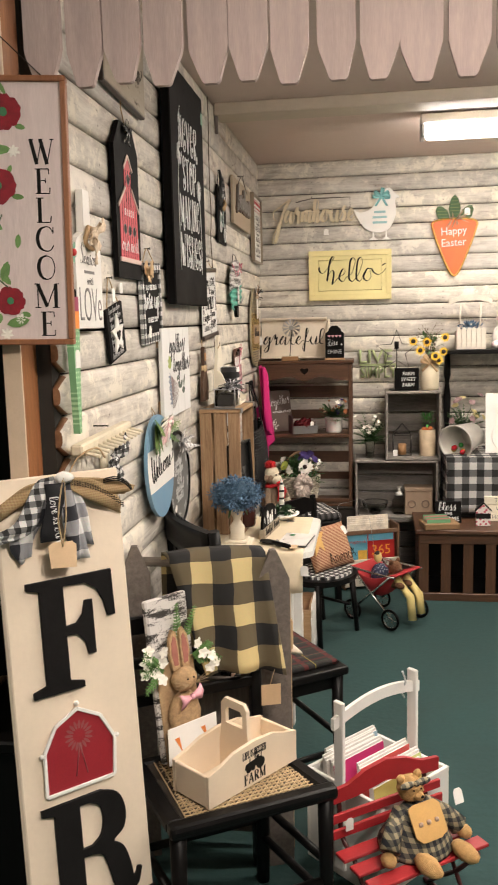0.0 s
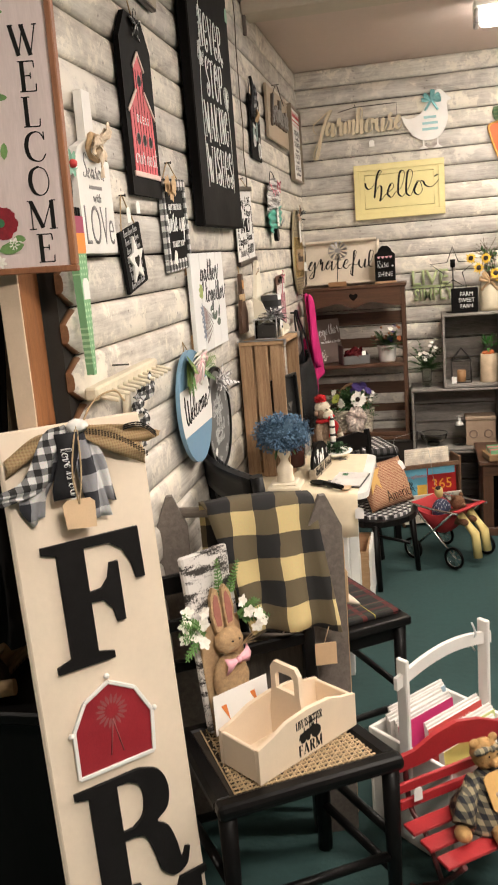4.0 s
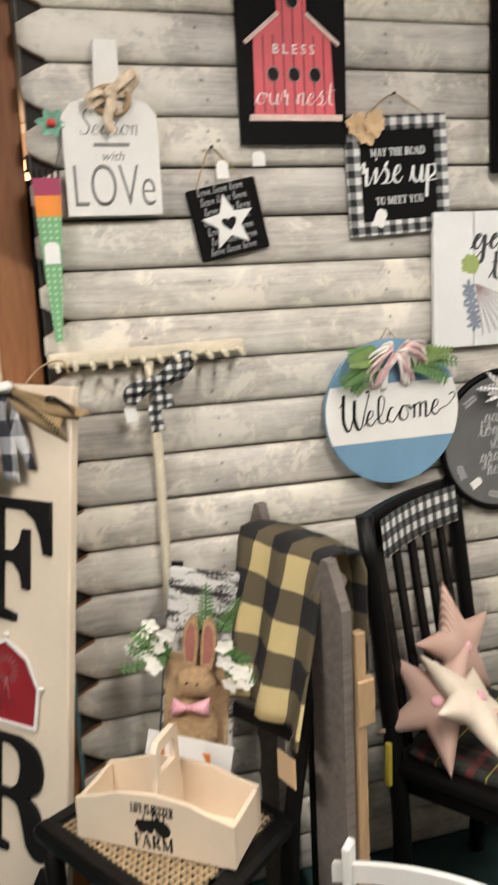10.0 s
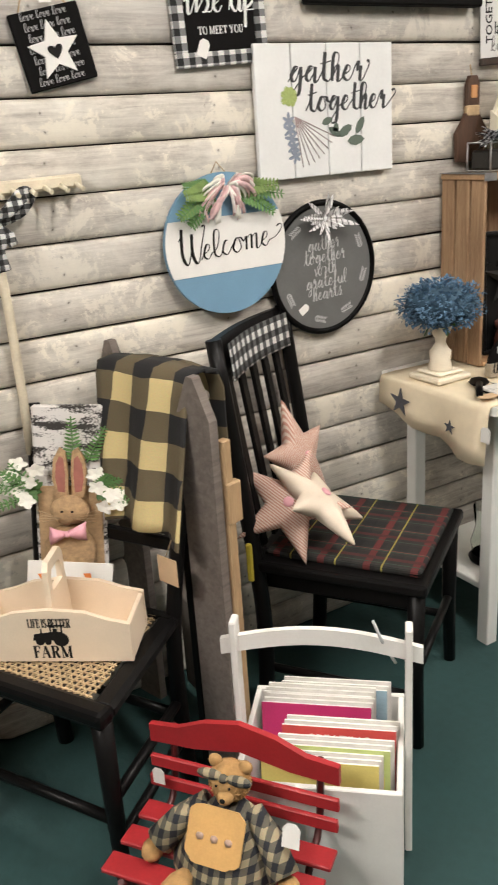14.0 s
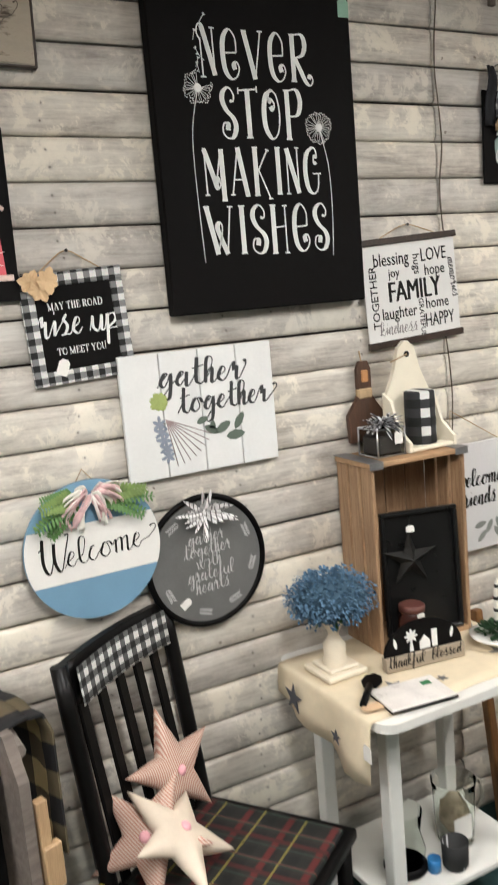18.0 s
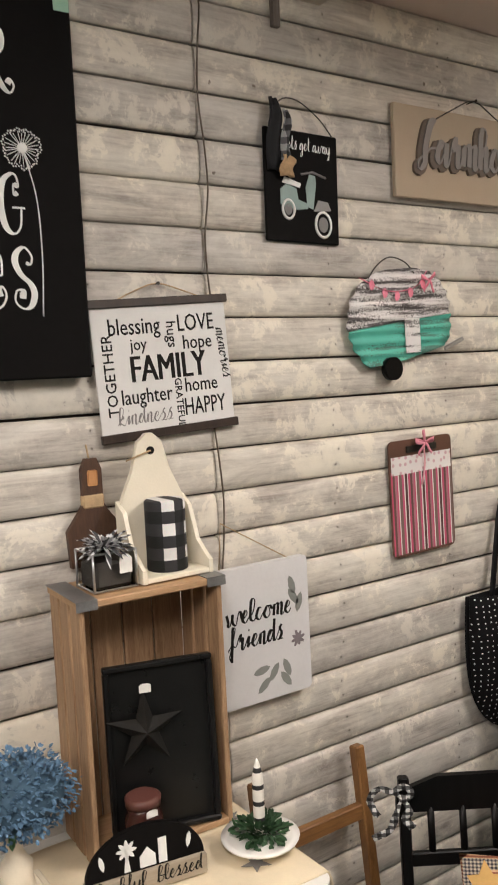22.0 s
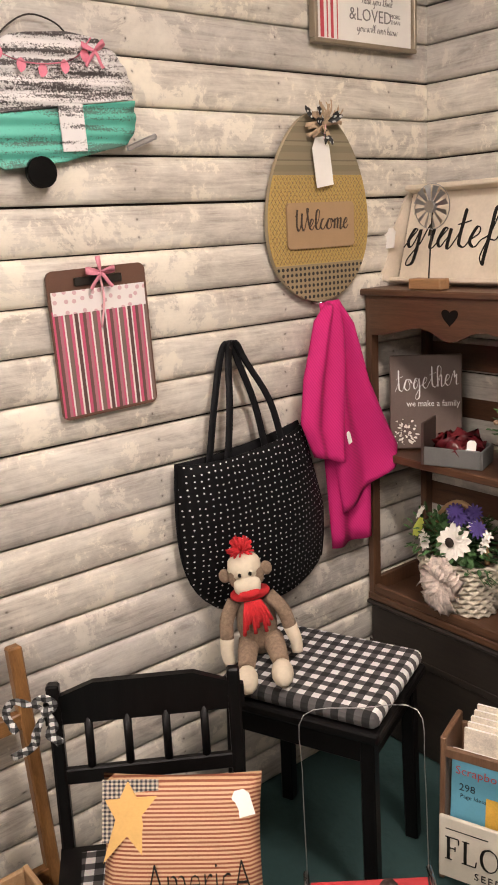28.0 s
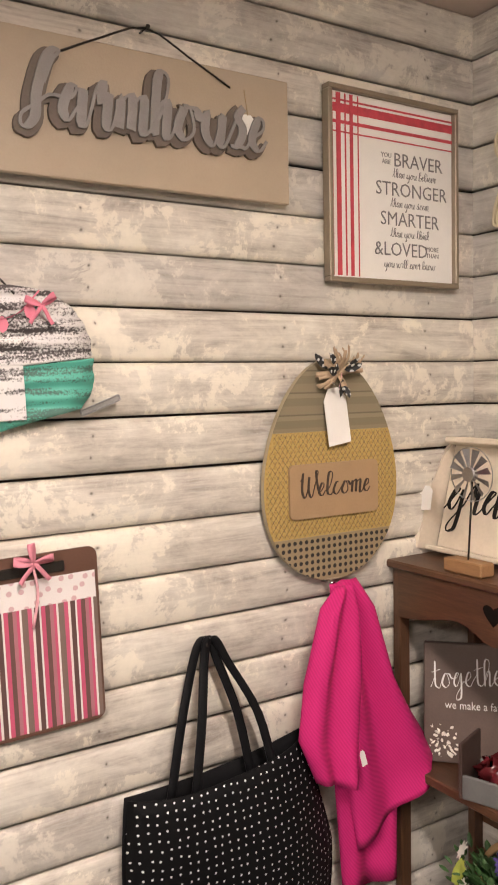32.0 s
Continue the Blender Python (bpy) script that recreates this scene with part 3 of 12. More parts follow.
# brush letters: strokes on a grid of tenths, base line at 3, low letters up to 6, tall ones to 9
STROKES = dict(
    a="03 25 36 26 14 23 34 45 46 43 53", b="03 26 38 29 18 13 33 44 35 25 45", c="03 14 26 36 26 14 23 33 44", d="03 25 36 26 14 23 34 47 49 44 53",
    e="03 14 35 36 26 14 23 33 44", f="03 25 38 39 29 26 21 20 11 12 24 44", g="03 25 36 26 14 23 34 46 41 30 20 21 43 54", h="03 25 38 29 18 13 14 26 36 33 43",
    i="03 26 24 23 34", k="03 25 38 29 18 13 15 35 36 25 14 33 43", l="03 25 38 29 18 14 23 33", m="03 16 13 15 26 36 33 35 46 56 53 63",
    n="03 16 13 15 26 36 33 43", o="03 15 26 14 23 33 44 36 26 46 55", p="03 16 11 10 15 36 45 34 13 33 53", r="03 16 27 25 36 35 33 43",
    s="03 26 37 26 35 34 23 13 33 43", t="03 26 28 29 24 33 43", u="03 16 14 23 33 46 44 43 53", v="05 16 13 23 36 46", w="06 14 13 23 36 34 43 53 66 76",
    y="03 16 14 23 33 46 41 30 20 42 54", W="07 18 19 15 23 33 46 48 45 53 63 76 89 79",
    F="36 48 59 49 38 25 23 12 02 03 24 45", R="12 14 19 29 49 48 46 26 34 43 53",
    S="58 49 39 28 27 36 45 44 33 23 13 14")


def script(parent, body, height, x, y, n, material, turn=0.0, pen=0.10, name="lettering", label="", slant=0.15, stretch=1.0, depth=0.0015, tail=0.0, m=None, first=None):
    """Joined brush lettering, centred on x, y: broad down strokes, thin up strokes. first: a swash initial in place of the first letter."""
    u = height / 9.0
    stretch *= 0.68
    strokes, cx = [], 0.0
    run = []
    for ch in body:
        if ch == " ":
            if run:
                strokes.append(run)
            run = []
            cx += 2.5
            continue
        pts = [(int(s[0]), int(s[1])) for s in STROKES[ch].split()]
        if first:
            pts, first, advance = first, None, first[-1][0]
        else:
            advance = max(a for a, b in pts)
        run += [(cx + a, b) for a, b in pts[(1 if run else 0):]]
        if ch == "t":
            strokes.append([(cx + 0.6, 6.6), (cx + 2, 6.8), (cx + 4.2, 7.2)])
        if ch == "i":
            strokes.append([(cx + 2, 7.3), (cx + 2.15, 7.9)])
        cx += advance
    if tail:
        run += [(cx + tail * 0.5, 4.5), (cx + tail, 6.2), (cx + tail * 0.9, 7.2), (cx + tail * 0.6, 6.8)]
    if run:
        strokes.append(run)
    bm = B()
    mat = Matrix.Translation((x, y, n)) @ Matrix.Rotation(radians(turn), 4, "Z")
    if m is not None:
        mat = m @ mat
    for st in strokes:
        path = smooth_path([Vector(((a - cx / 2 + slant * (b - 4.5)) * u * stretch, (b - 4.5) * u, 0)) for a, b in st], 4)
        lo, hi = [], []
        for i, p in enumerate(path):
            d = path[min(i + 1, len(path) - 1)] - path[max(i - 1, 0)]
            if d.length < 1e-9:
                continue
            d.normalize()
            w = pen * height * (0.32 + 0.68 * max(0.0, -d.y))
            s = Vector((-d.y, d.x, 0)) * w / 2
            lo.append(p - s)
            hi.append(p + s)
        va = [[bm.verts.new(mat @ (q + Vector((0, 0, z + depth * 0.006 * (i % 40) * (z > 0))))) for i, q in enumerate(side)] for side, z in ((lo, depth), (hi, depth), (lo, 0), (hi, 0))]
        for i in range(len(lo) - 1):
            bm.faces.new((va[0][i], va[0][i + 1], va[1][i + 1], va[1][i]))
            bm.faces.new((va[2][i], va[2][i + 1], va[0][i + 1], va[0][i]))
            bm.faces.new((va[1][i], va[1][i + 1], va[3][i + 1], va[3][i]))
    return part(name, bm, material, parent, label)


def outline(parent, rings, n, depth, material, name, label="", soft=0.0008, m=None):
    """A flat shape with holes, cut from a board: closed outlines, thickness and eased edges."""
    cu = bpy.data.curves.new(name, "CURVE")
    cu.dimensions, cu.fill_mode, cu.extrude, cu.bevel_depth, cu.bevel_resolution = "2D", "BOTH", depth / 2 - soft, soft, 1
    for ring in rings:
        sp = cu.splines.new("POLY")
        sp.points.add(len(ring) - 1)
        for q, (x, y) in zip(sp.points, ring):
            q.co = (x, y, 0, 1)
        sp.use_cyclic_u = True
    ob = bpy.data.objects.new(name, cu)
    scene.collection.objects.link(ob)
    me = bpy.data.meshes.new_from_object(ob.evaluated_get(bpy.context.evaluated_depsgraph_get()))
    bpy.data.objects.remove(ob)
    bpy.data.curves.remove(cu)
    bm = B()
    bm.from_mesh(me)
    bpy.data.meshes.remove(me)
    mat = Matrix.Translation((0, 0, n + depth / 2))
    bmesh.ops.transform(bm, matrix=mat if m is None else m @ mat, verts=bm.verts[:])
    return part(name, bm, material, parent, label)


# serif capitals on a grid of hundredths: T broad straight stroke, t hair line, c curve (broad where it runs down)
SERIF = dict(
    A="T 38,100 68,0;t 6,0 38,100;t 17,33 57,33;t 0,0 20,0;t 54,0 80,0", B="T 14,0 14,100;c 14,100 38,100 54,90 54,66 38,53 14,52;c 30,52 46,50 60,38 60,14 42,0 14,0;t 0,0 20,0;t 0,100 20,100",
    C="c 72,76 58,97 38,100 16,86 6,50 16,14 40,0 60,4 74,24;t 72,72 72,100", D="T 14,0 14,100;c 14,100 40,100 64,84 72,50 64,16 40,0 14,0;t 0,0 20,0;t 0,100 20,100",
    E="T 14,0 14,100;t 0,0 58,0;t 0,100 56,100;t 14,52 42,52;t 58,0 60,24;t 56,100 57,78;t 42,42 42,62", F="T 14,0 14,100;t 0,0 30,0;t 0,100 56,100;t 14,52 42,52;t 56,100 57,76;t 42,42 42,62",
    H="T 14,0 14,100;T 62,0 62,100;t 14,52 62,52;t 0,0 28,0;t 0,100 28,100;t 48,0 76,0;t 48,100 76,100", I="T 14,0 14,100;t 0,0 28,0;t 0,100 28,100",
    L="T 14,0 14,100;t 0,100 30,100;t 0,0 58,0;t 58,0 61,26", M="t 12,0 12,100;T 12,100 48,4;t 48,4 84,100;T 84,100 84,0;t 0,0 24,0;t 70,0 98,0;t 0,100 14,100;t 84,100 98,100",
    O="c 40,100 16,86 6,50 16,14 40,0 64,14 74,50 64,86 40,100", R="T 14,0 14,100;c 14,100 40,100 56,90 58,74 48,56 14,52;T 36,52 64,0;t 0,0 28,0;t 0,100 20,100;t 58,0 74,0",
    S="c 50,78 46,94 28,100 10,90 8,74 20,58 42,45 52,26 42,5 26,0 10,5 4,24;t 50,74 51,100;t 4,0 4,28", T="T 34,0 34,100;t 0,100 68,100;t 20,0 48,0;t 0,100 2,76;t 68,100 66,76",
    U="T 14,100 14,34;c 14,34 18,10 38,0 56,8 64,34;t 64,34 64,100;t 0,100 28,100;t 52,100 76,100", W="T 8,100 32,0;t 32,0 54,92;T 50,100 76,0;t 76,0 100,100;t 0,100 20,100;t 42,100 60,100;t 90,100 108,100",
    Y="T 6,100 36,46;t 66,100 36,46;T 36,46 36,0;t 0,100 20,100;t 56,100 76,100;t 22,0 50,0")
# whimsical hand-lettered capitals, drawn the same way
CURLY = dict(
    N="t 12,0 10,80;c 10,76 1,90 5,106 14,108 20,97 30,68 51,4;t 51,4 50,102;t 42,102 59,102;t 3,0 21,0", e="t 8,52 50,54;c 50,54 49,84 30,102 10,84 5,50 11,14 30,-2 48,4 57,20 50,34 40,29 43,18",
    V="T 6,100 36,0;t 36,0 62,100;t -2,101 15,101;t 52,102 70,102", R="T 12,0 12,100;c 12,100 46,102 57,80 46,58 16,50;c 18,52 36,26 54,0 70,-8 80,4 72,15 65,7;t 2,0 22,0;t 2,101 22,101",
    S="c 34,76 45,74 48,88 32,102 13,93 8,76 20,56 42,40 50,22 40,2 21,-2 4,10 8,28 22,28 21,15", T="T 30,0 30,100;t -2,97 64,101;t -2,90 -1,103;t 64,94 64,107;t 18,0 42,0", O="c 30,66 38,58 44,70 34,82 24,74 26,94 34,102;c 36,101 14,88 5,54 10,18 32,-2 54,14 61,52 53,88 36,101",
    P="T 14,-2 14,100;c 14,100 50,103 63,76 50,50 16,46;t 4,-2 26,-2;t 2,101 20,101", M="t 4,0 3,96;t -4,0 12,0;c 3,96 16,70 34,32 44,13 55,22 48,38 40,25;t 40,25 64,96;T 65,97 67,-12;t 57,-12 77,-12;t -3,97 8,97",
    A="t 5,0 34,100;T 34,101 62,-3;t 15,32 52,32;t -3,0 13,0;t 54,-3 71,-3", K="T 12,-2 12,100;t 60,95 15,44;t 54,97 67,94;t 22,54 62,-9;t 55,-10 72,-10;t 2,-2 23,-2;t 2,101 23,101", I="T 12,0 12,100;t 2,0 23,0;t 2,101 23,101",
    n="t 8,0 8,100;T 8,100 51,1;t 51,1 50,100;t 42,101 59,101;t 0,0 17,0", G="c 52,70 42,66 43,84 55,80 50,98 36,101 13,86 5,50 14,12 36,-1 55,12 60,44;t 36,44 70,44", W="T 3,100 31,0;c 31,0 50,52 43,68 34,56 46,30 62,0;t 62,0 80,100;t -7,101 13,101;t 71,100 89,100", H="T 12,-4 12,100;t 54,-4 54,98;t 12,52 54,55;t 2,-4 23,-4;t 2,101 23,101;t 46,-4 63,-4;t 46,99 62,99")


def capitals(parent, body, height, x, y, n, material, face=None, width=0.0, broad=0.15, hair=0.045, gap=0.14, depth=0.001, turn=0.0, m=None, name="lettering"):
    """A word in drawn capitals, centred on x, y; width: what the word fills, or the letters' own."""
    face = face or SERIF
    bm, cx, strokes = B(), 0.0, []
    for ch in body:
        if ch == " ":
            cx += 0.34
            continue
        far = 0.0
        for item in face[ch].split(";"):
            kind, *pts = item.split()
            pts = [(int(a) / 100, int(b) / 100) for a, b in (q.split(",") for q in pts)]
            far = max([far] + [a for a, b in pts])
            strokes.append((kind, [(cx + a, b) for a, b in pts]))
        cx += far + gap
    cx -= gap
    sx = (width / cx if width else height)
    mat = Matrix.Translation((x, y, n)) @ Matrix.Rotation(radians(turn), 4, "Z")
    if m is not None:
        mat = m @ mat
    for k, (kind, pts) in enumerate(strokes):
        path = [Vector(((a - cx / 2) * sx, (b - 0.5) * height, 0)) for a, b in pts]
        if kind == "c":
            path = smooth_path(path, 5)
        sides = ([], [])
        for i, p in enumerate(path):
            d = path[min(i + 1, len(path) - 1)] - path[max(i - 1, 0)]
            if d.length < 1e-9:
                continue
            d.normalize()
            w = height * (broad if kind == "T" else hair if kind == "t" else hair + (broad - hair) * max(0.0, -d.y) ** 1.3)
            q = Vector((-d.y, d.x, 0)) * w / 2
            sides[0].append(p - q)
            sides[1].append(p + q)
        z = depth * (1 + 0.02 * (k % 9))
        lo, hi = ([bm.verts.new(mat @ (q + Vector((0, 0, z)))) for q in side] for side in sides)
        lo0, hi0 = ([bm.verts.new(mat @ q) for q in side] for side in sides)
        for i in range(len(lo) - 1):
            bm.faces.new((lo[i], lo[i + 1], hi[i + 1], hi[i]))
            bm.faces.new((lo0[i], lo0[i + 1], lo[i + 1], lo[i]))
            bm.faces.new((hi[i], hi[i + 1], hi0[i + 1], hi0[i]))
        bm.faces.new((lo0[0], lo[0], hi[0], hi0[0]))
        bm.faces.new((lo[-1], lo0[-1], hi0[-1], hi[-1]))
    return part(name, bm, material, parent)


def slab(name, w, h, t, material, parent, bev=0.003, label="", cx=0.0, cy=0.0, n0=0.0):
    return part(name, box(B(), cx - w / 2, cx + w / 2, cy - h / 2, cy + h / 2, n0, n0 + t, bev), material, parent, label)


def ring_border(parent, w, h, b, t, material, name="border", n0=0.0, label=""):
    """Four strips round a face."""
    for nm, x0, x1, y0, y1 in (("top", -w / 2, w / 2, h / 2 - b, h / 2), ("bottom", -w / 2, w / 2, -h / 2, -h / 2 + b), ("left", -w / 2, -w / 2 + b, -h / 2 + b, h / 2 - b), ("right", w / 2 - b, w / 2, -h / 2 + b, h / 2 - b)):
        part(name, box(B(), x0, x1, y0, y1, n0, n0 + t, min(0.002, t / 3)), material, parent, label)


def hanger(parent, w, top, rise, r=0.0017, material=None, n=0.006):
    """Twine over a nail, from both upper corners."""
    bm = sweep(B(), smooth_path([(-w / 2, top - 0.006, n), (-w / 4, top + rise * 0.52, n - 0.003), (0, top + rise, n - 0.004), (w / 4, top + rise * 0.5, n - 0.003), (w / 2, top - 0.006, n)], 3), r, 5)
    part("hanging_twine", bm, material or TWINE, parent)
    part("nail", cyl(cyl(B(), (0, top + rise - 0.001, -0.012), (0, top + rise - 0.001, n + 0.006), 0.0018, n=6), (0, top + rise - 0.001, n + 0.005), (0, top + rise - 0.001, n + 0.007), 0.004, n=8), WIRE, parent)


def price_tag(parent, x, y, n, w=0.022, h=0.032, tilt=0.0, material=None):
    m = Matrix.Translation((x, y, n)) @ Matrix.Rotation(radians(tilt), 4, "Z")
    return part("price_tag", prism(B(), [(-w / 2, -h / 2), (w / 2, -h / 2), (w / 2, h * 0.3), (w * 0.25, h / 2), (-w * 0.25, h / 2), (-w / 2, h * 0.3)], 0, 0.0012, m), material or PAPER, parent)


def bow(parent, x, y, n, size, material, loops=4, tails=3, name="bow", label="", down=True):
    """A ribbon bow: flat curved loops and hanging tails."""
    bm = B()
    for i in range(loops):
        a = radians(195 - 210 * (i + 0.5) / loops) + rnd(-0.15, 0.15)
        d = Vector((math.cos(a), math.sin(a) * 0.7, 0)).normalized()
        e = Vector((-d.y, d.x, 0))
        wv = (e + Vector((0, 0, 0.25))).normalized() * size * 0.19
        prev = None
        for k in range(13):
            t = math.pi * 2 * k / 12
            p = Vector((x, y, n + size * 0.16)) + d * size * (0.5 - 0.5 * math.cos(t)) + Vector((0, 0, size * 0.17 * math.sin(t))) + e * size * 0.1 * math.sin(t)
            wd = wv * (0.3 + 0.7 * (0.5 - 0.5 * math.cos(t)))
            cur = (bm.verts.new(p - wd), bm.verts.new(p + wd))
            if prev:
                bm.faces.new((prev[0], cur[0], cur[1], prev[1])).smooth = True
            prev = cur
    for i in range(tails):
        a = radians(-90 + 70 * (i - (tails - 1) / 2) / max(1, tails - 1) + rnd(-8, 8))
        d = Vector((math.cos(a), math.sin(a), 0))
        s = Vector((-d.y, d.x, 0)) * size * 0.11
        prev = None
        for k in range(6):
            t = k / 5
            p = Vector((x, y, n)) + d * size * 1.2 * t + Vector((0, 0, 0.012 * math.sin(t * 6) * size / 0.1 * 0.6 + 0.006))
            cur = (bm.verts.new(p - s), bm.verts.new(p + s))
            if prev:
                bm.faces.new((prev[0], cur[0], cur[1], prev[1])).smooth = True
            prev = cur
    thicken(bm, 0.0012)
    blob(bm, (x, y, n + size * 0.08), size * 0.11, size * 0.1, size * 0.09, sub=1)
    return part(name, bm, material, parent, label)


RIBBONS = (("bow_loop", [(0.0, 0.0, 0.014), (-0.03, 0.03, 0.03), (-0.062, 0.032, 0.02), (-0.078, 0.0, 0.01), (-0.07, -0.03, 0.012), (-0.06, -0.045, 0.02)], 0.008),
           ("bow_loop", [(0.0, 0.0, 0.014), (-0.02, 0.022, 0.02), (0.002, 0.042, 0.03), (0.018, 0.022, 0.03), (0.004, 0.0, 0.02)], 0.008),
           ("bow_tail", [(0.0, 0.0, 0.016), (0.012, -0.03, 0.024), (0.004, -0.058, 0.02), (0.022, -0.085, 0.02)], 0.010),
           ("bow_tail", [(0.0, 0.0, 0.014), (-0.022, -0.045, 0.026), (-0.032, -0.085, 0.018), (-0.075, -0.11, 0.02)], 0.009))
WIDE_BOW = (("bow_loop", [(0.0, 0.0, 0.014), (0.03, 0.02, 0.035), (0.062, 0.045, 0.03), (0.075, 0.036, 0.016), (0.045, 0.008, 0.006), (0.0, 0.0, 0.01)], 0.014),
            ("bow_loop", [(0.0, 0.0, 0.014), (-0.028, 0.0, 0.03), (-0.05, -0.014, 0.026), (-0.046, -0.03, 0.016), (-0.02, -0.014, 0.01), (0.0, 0.0, 0.012)], 0.011),
            ("bow_tail", [(0.0, 0.0, 0.014), (0.006, -0.03, 0.026), (-0.002, -0.06, 0.02), (0.004, -0.098, 0.018)], 0.013),
            ("bow_tail", [(0.0, 0.0, 0.012), (0.02, -0.026, 0.02), (0.03, -0.05, 0.022)], 0.010))


def soft_bow(parent, m, shapes, material, label):
    """A loosely tied ribbon bow; shapes: name, middle line and half width of each strip."""
    for name, line, wide in shapes:
        way = smooth_path(line, 5)
        rows = []
        for i, p in enumerate(way):
            d = (way[min(i + 1, len(way) - 1)] - way[max(i - 1, 0)]).normalized()
            side = d.cross(Vector((0.25 * math.sin(i * 0.7), 0.2, 1))).normalized()
            rows.append([p + side * wide * j * (0.4 + 0.6 * min(1, i / 6)) + Vector((0, 0, 0.003 * math.sin(j * 4 + i))) for j in (-1, -0.5, 0, 0.5, 1)])
        part(name, cloth(B(), rows, 0.0014), material, parent, label, m=m)
    part("bow_knot", blob(B(), (0, 0, 0.018), 0.011, 0.012, 0.01), material, parent, m=m)



def lines_of_print(parent, x, y, n, w, rows, gap, height, material, name="print_line"):
    """Small print that cannot be read: bars."""
    for i in range(rows):
        ww = w * rnd(0.7, 1.0)
        part(name, box(B(), x - ww / 2, x + ww / 2, y - i * gap - height / 2, y - i * gap + height / 2, n, n + 0.0008), material, parent)


# ---- the setting ----
CARPET = plain("green_carpet", (0.018, 0.052, 0.050), 0.95, vary=0.22, scale=3.0, relief=0.9)
CEIL = plain("ceiling_paint", (0.68, 0.56, 0.50), 0.85, vary=0.05, scale=2.0)
TANWALL = plain("tan_wall_paint", (0.54, 0.42, 0.33), 0.8, vary=0.06, scale=2.0)
DARKWALL = plain("dark_wall_core", (0.03, 0.025, 0.02), 0.9)
# for the added closing walls; kept dark to limit bounced light
ROOMWALL = plain("closing_wall_paint", (0.22, 0.19, 0.165), 0.85, vary=0.06, scale=2.0)


def setting(name, bm, material, label, category):
    return tagged(part(name, bm, material), label, category, kind="structure")


setting("floor", box(B(), -9.2, 3.6, -1.2, 8.0, -0.1, 0), CARPET, "worn dark green carpet, low loop pile", "floor")
setting("ceiling", box(B(), -0.11, 3.6, -1.2, 8.0, 2.6, 2.7), CEIL, "plain off-white painted ceiling", "ceiling")
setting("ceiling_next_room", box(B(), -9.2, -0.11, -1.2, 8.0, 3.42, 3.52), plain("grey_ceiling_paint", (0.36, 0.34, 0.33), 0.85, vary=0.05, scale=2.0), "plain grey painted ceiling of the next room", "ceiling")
# unseen filler between the two ceiling heights
setting("wall_header", box(B(), -0.108, -0.06, -1.1, 6.66, 2.71, 3.42), ROOMWALL, "unseen wall closing the step between the two ceilings", "wall")
setting("wall_west", box(B(), -0.11, -0.006, 2.912, 6.66, 0, 2.6), DARKWALL, "partition wall core behind the log siding", "wall")
setting("wall_north", box(B(), -0.11, 3.6, LEN + 0.004, LEN + 0.14, 0, 2.6), DARKWALL, "end wall behind the log siding", "wall")
# east and south walls stand out of view, added to close the room
setting("wall_east", box(B(), 3.5, 3.6, -1.2, LEN, 0, 2.6), ROOMWALL, "plain wall out of view, added to close the room", "wall")
setting("wall_south", box(B(), -9.2, 3.5, -1.2, -1.1, 0, 3.42), ROOMWALL, "plain wall out of view, added to close the room", "wall")
setting("wall_far_west", box(B(), -9.1, -9.0, -1.1, 8.0, 0, 3.42), TANWALL, "tan painted wall of the next room", "wall")
setting("wall_far_north", box(B(), -9.0, -0.11, 7.9, 8.0, 0, 3.42), ROOMWALL, "plain wall added to close the next room", "wall")
setting("trim", box(B(), -9.0, -8.97, -1.1, 7.9, 3.31, 3.42, 0.008), WHITE, "white crown moulding on the tan wall", "moulding")
setting("trim_beam", box(B(), 0.02, 3.5, 4.985, 5.155, 2.548, 2.6, 0.004), plain("beam_paint", (0.56, 0.49, 0.40), 0.6, vary=0.08), "shallow cream painted ceiling beam", "beam")
setting("trim_bracket", box(B(), 0.02, 0.034, 5.0, 5.022, 2.47, 2.547, 0.002), GREYWOOD, "small weathered wooden block under the beam", "bracket")

# stud at the end of the partition: pale face, raw brown side
stud = thing("wall_post", "square timber post, painted pale in front, raw brown at the side", "post", pose(-0.055, 2.855, 0), kind="structure")
part("post_core", box(B(), -0.02, 0.02, -0.04, 0.045, 0, 2.6, 0.003), wood("raw_brown_stud", (0.36, 0.15, 0.055), (0.19, 0.07, 0.025), 2, streak=10), stud)
part("post_face", box(B(), -0.021, 0.021, -0.046, -0.0405, 0, 2.6, 0.001), plain("pale_post_paint", (0.60, 0.46, 0.33), 0.6, vary=0.08), stud, "pale painted front face")

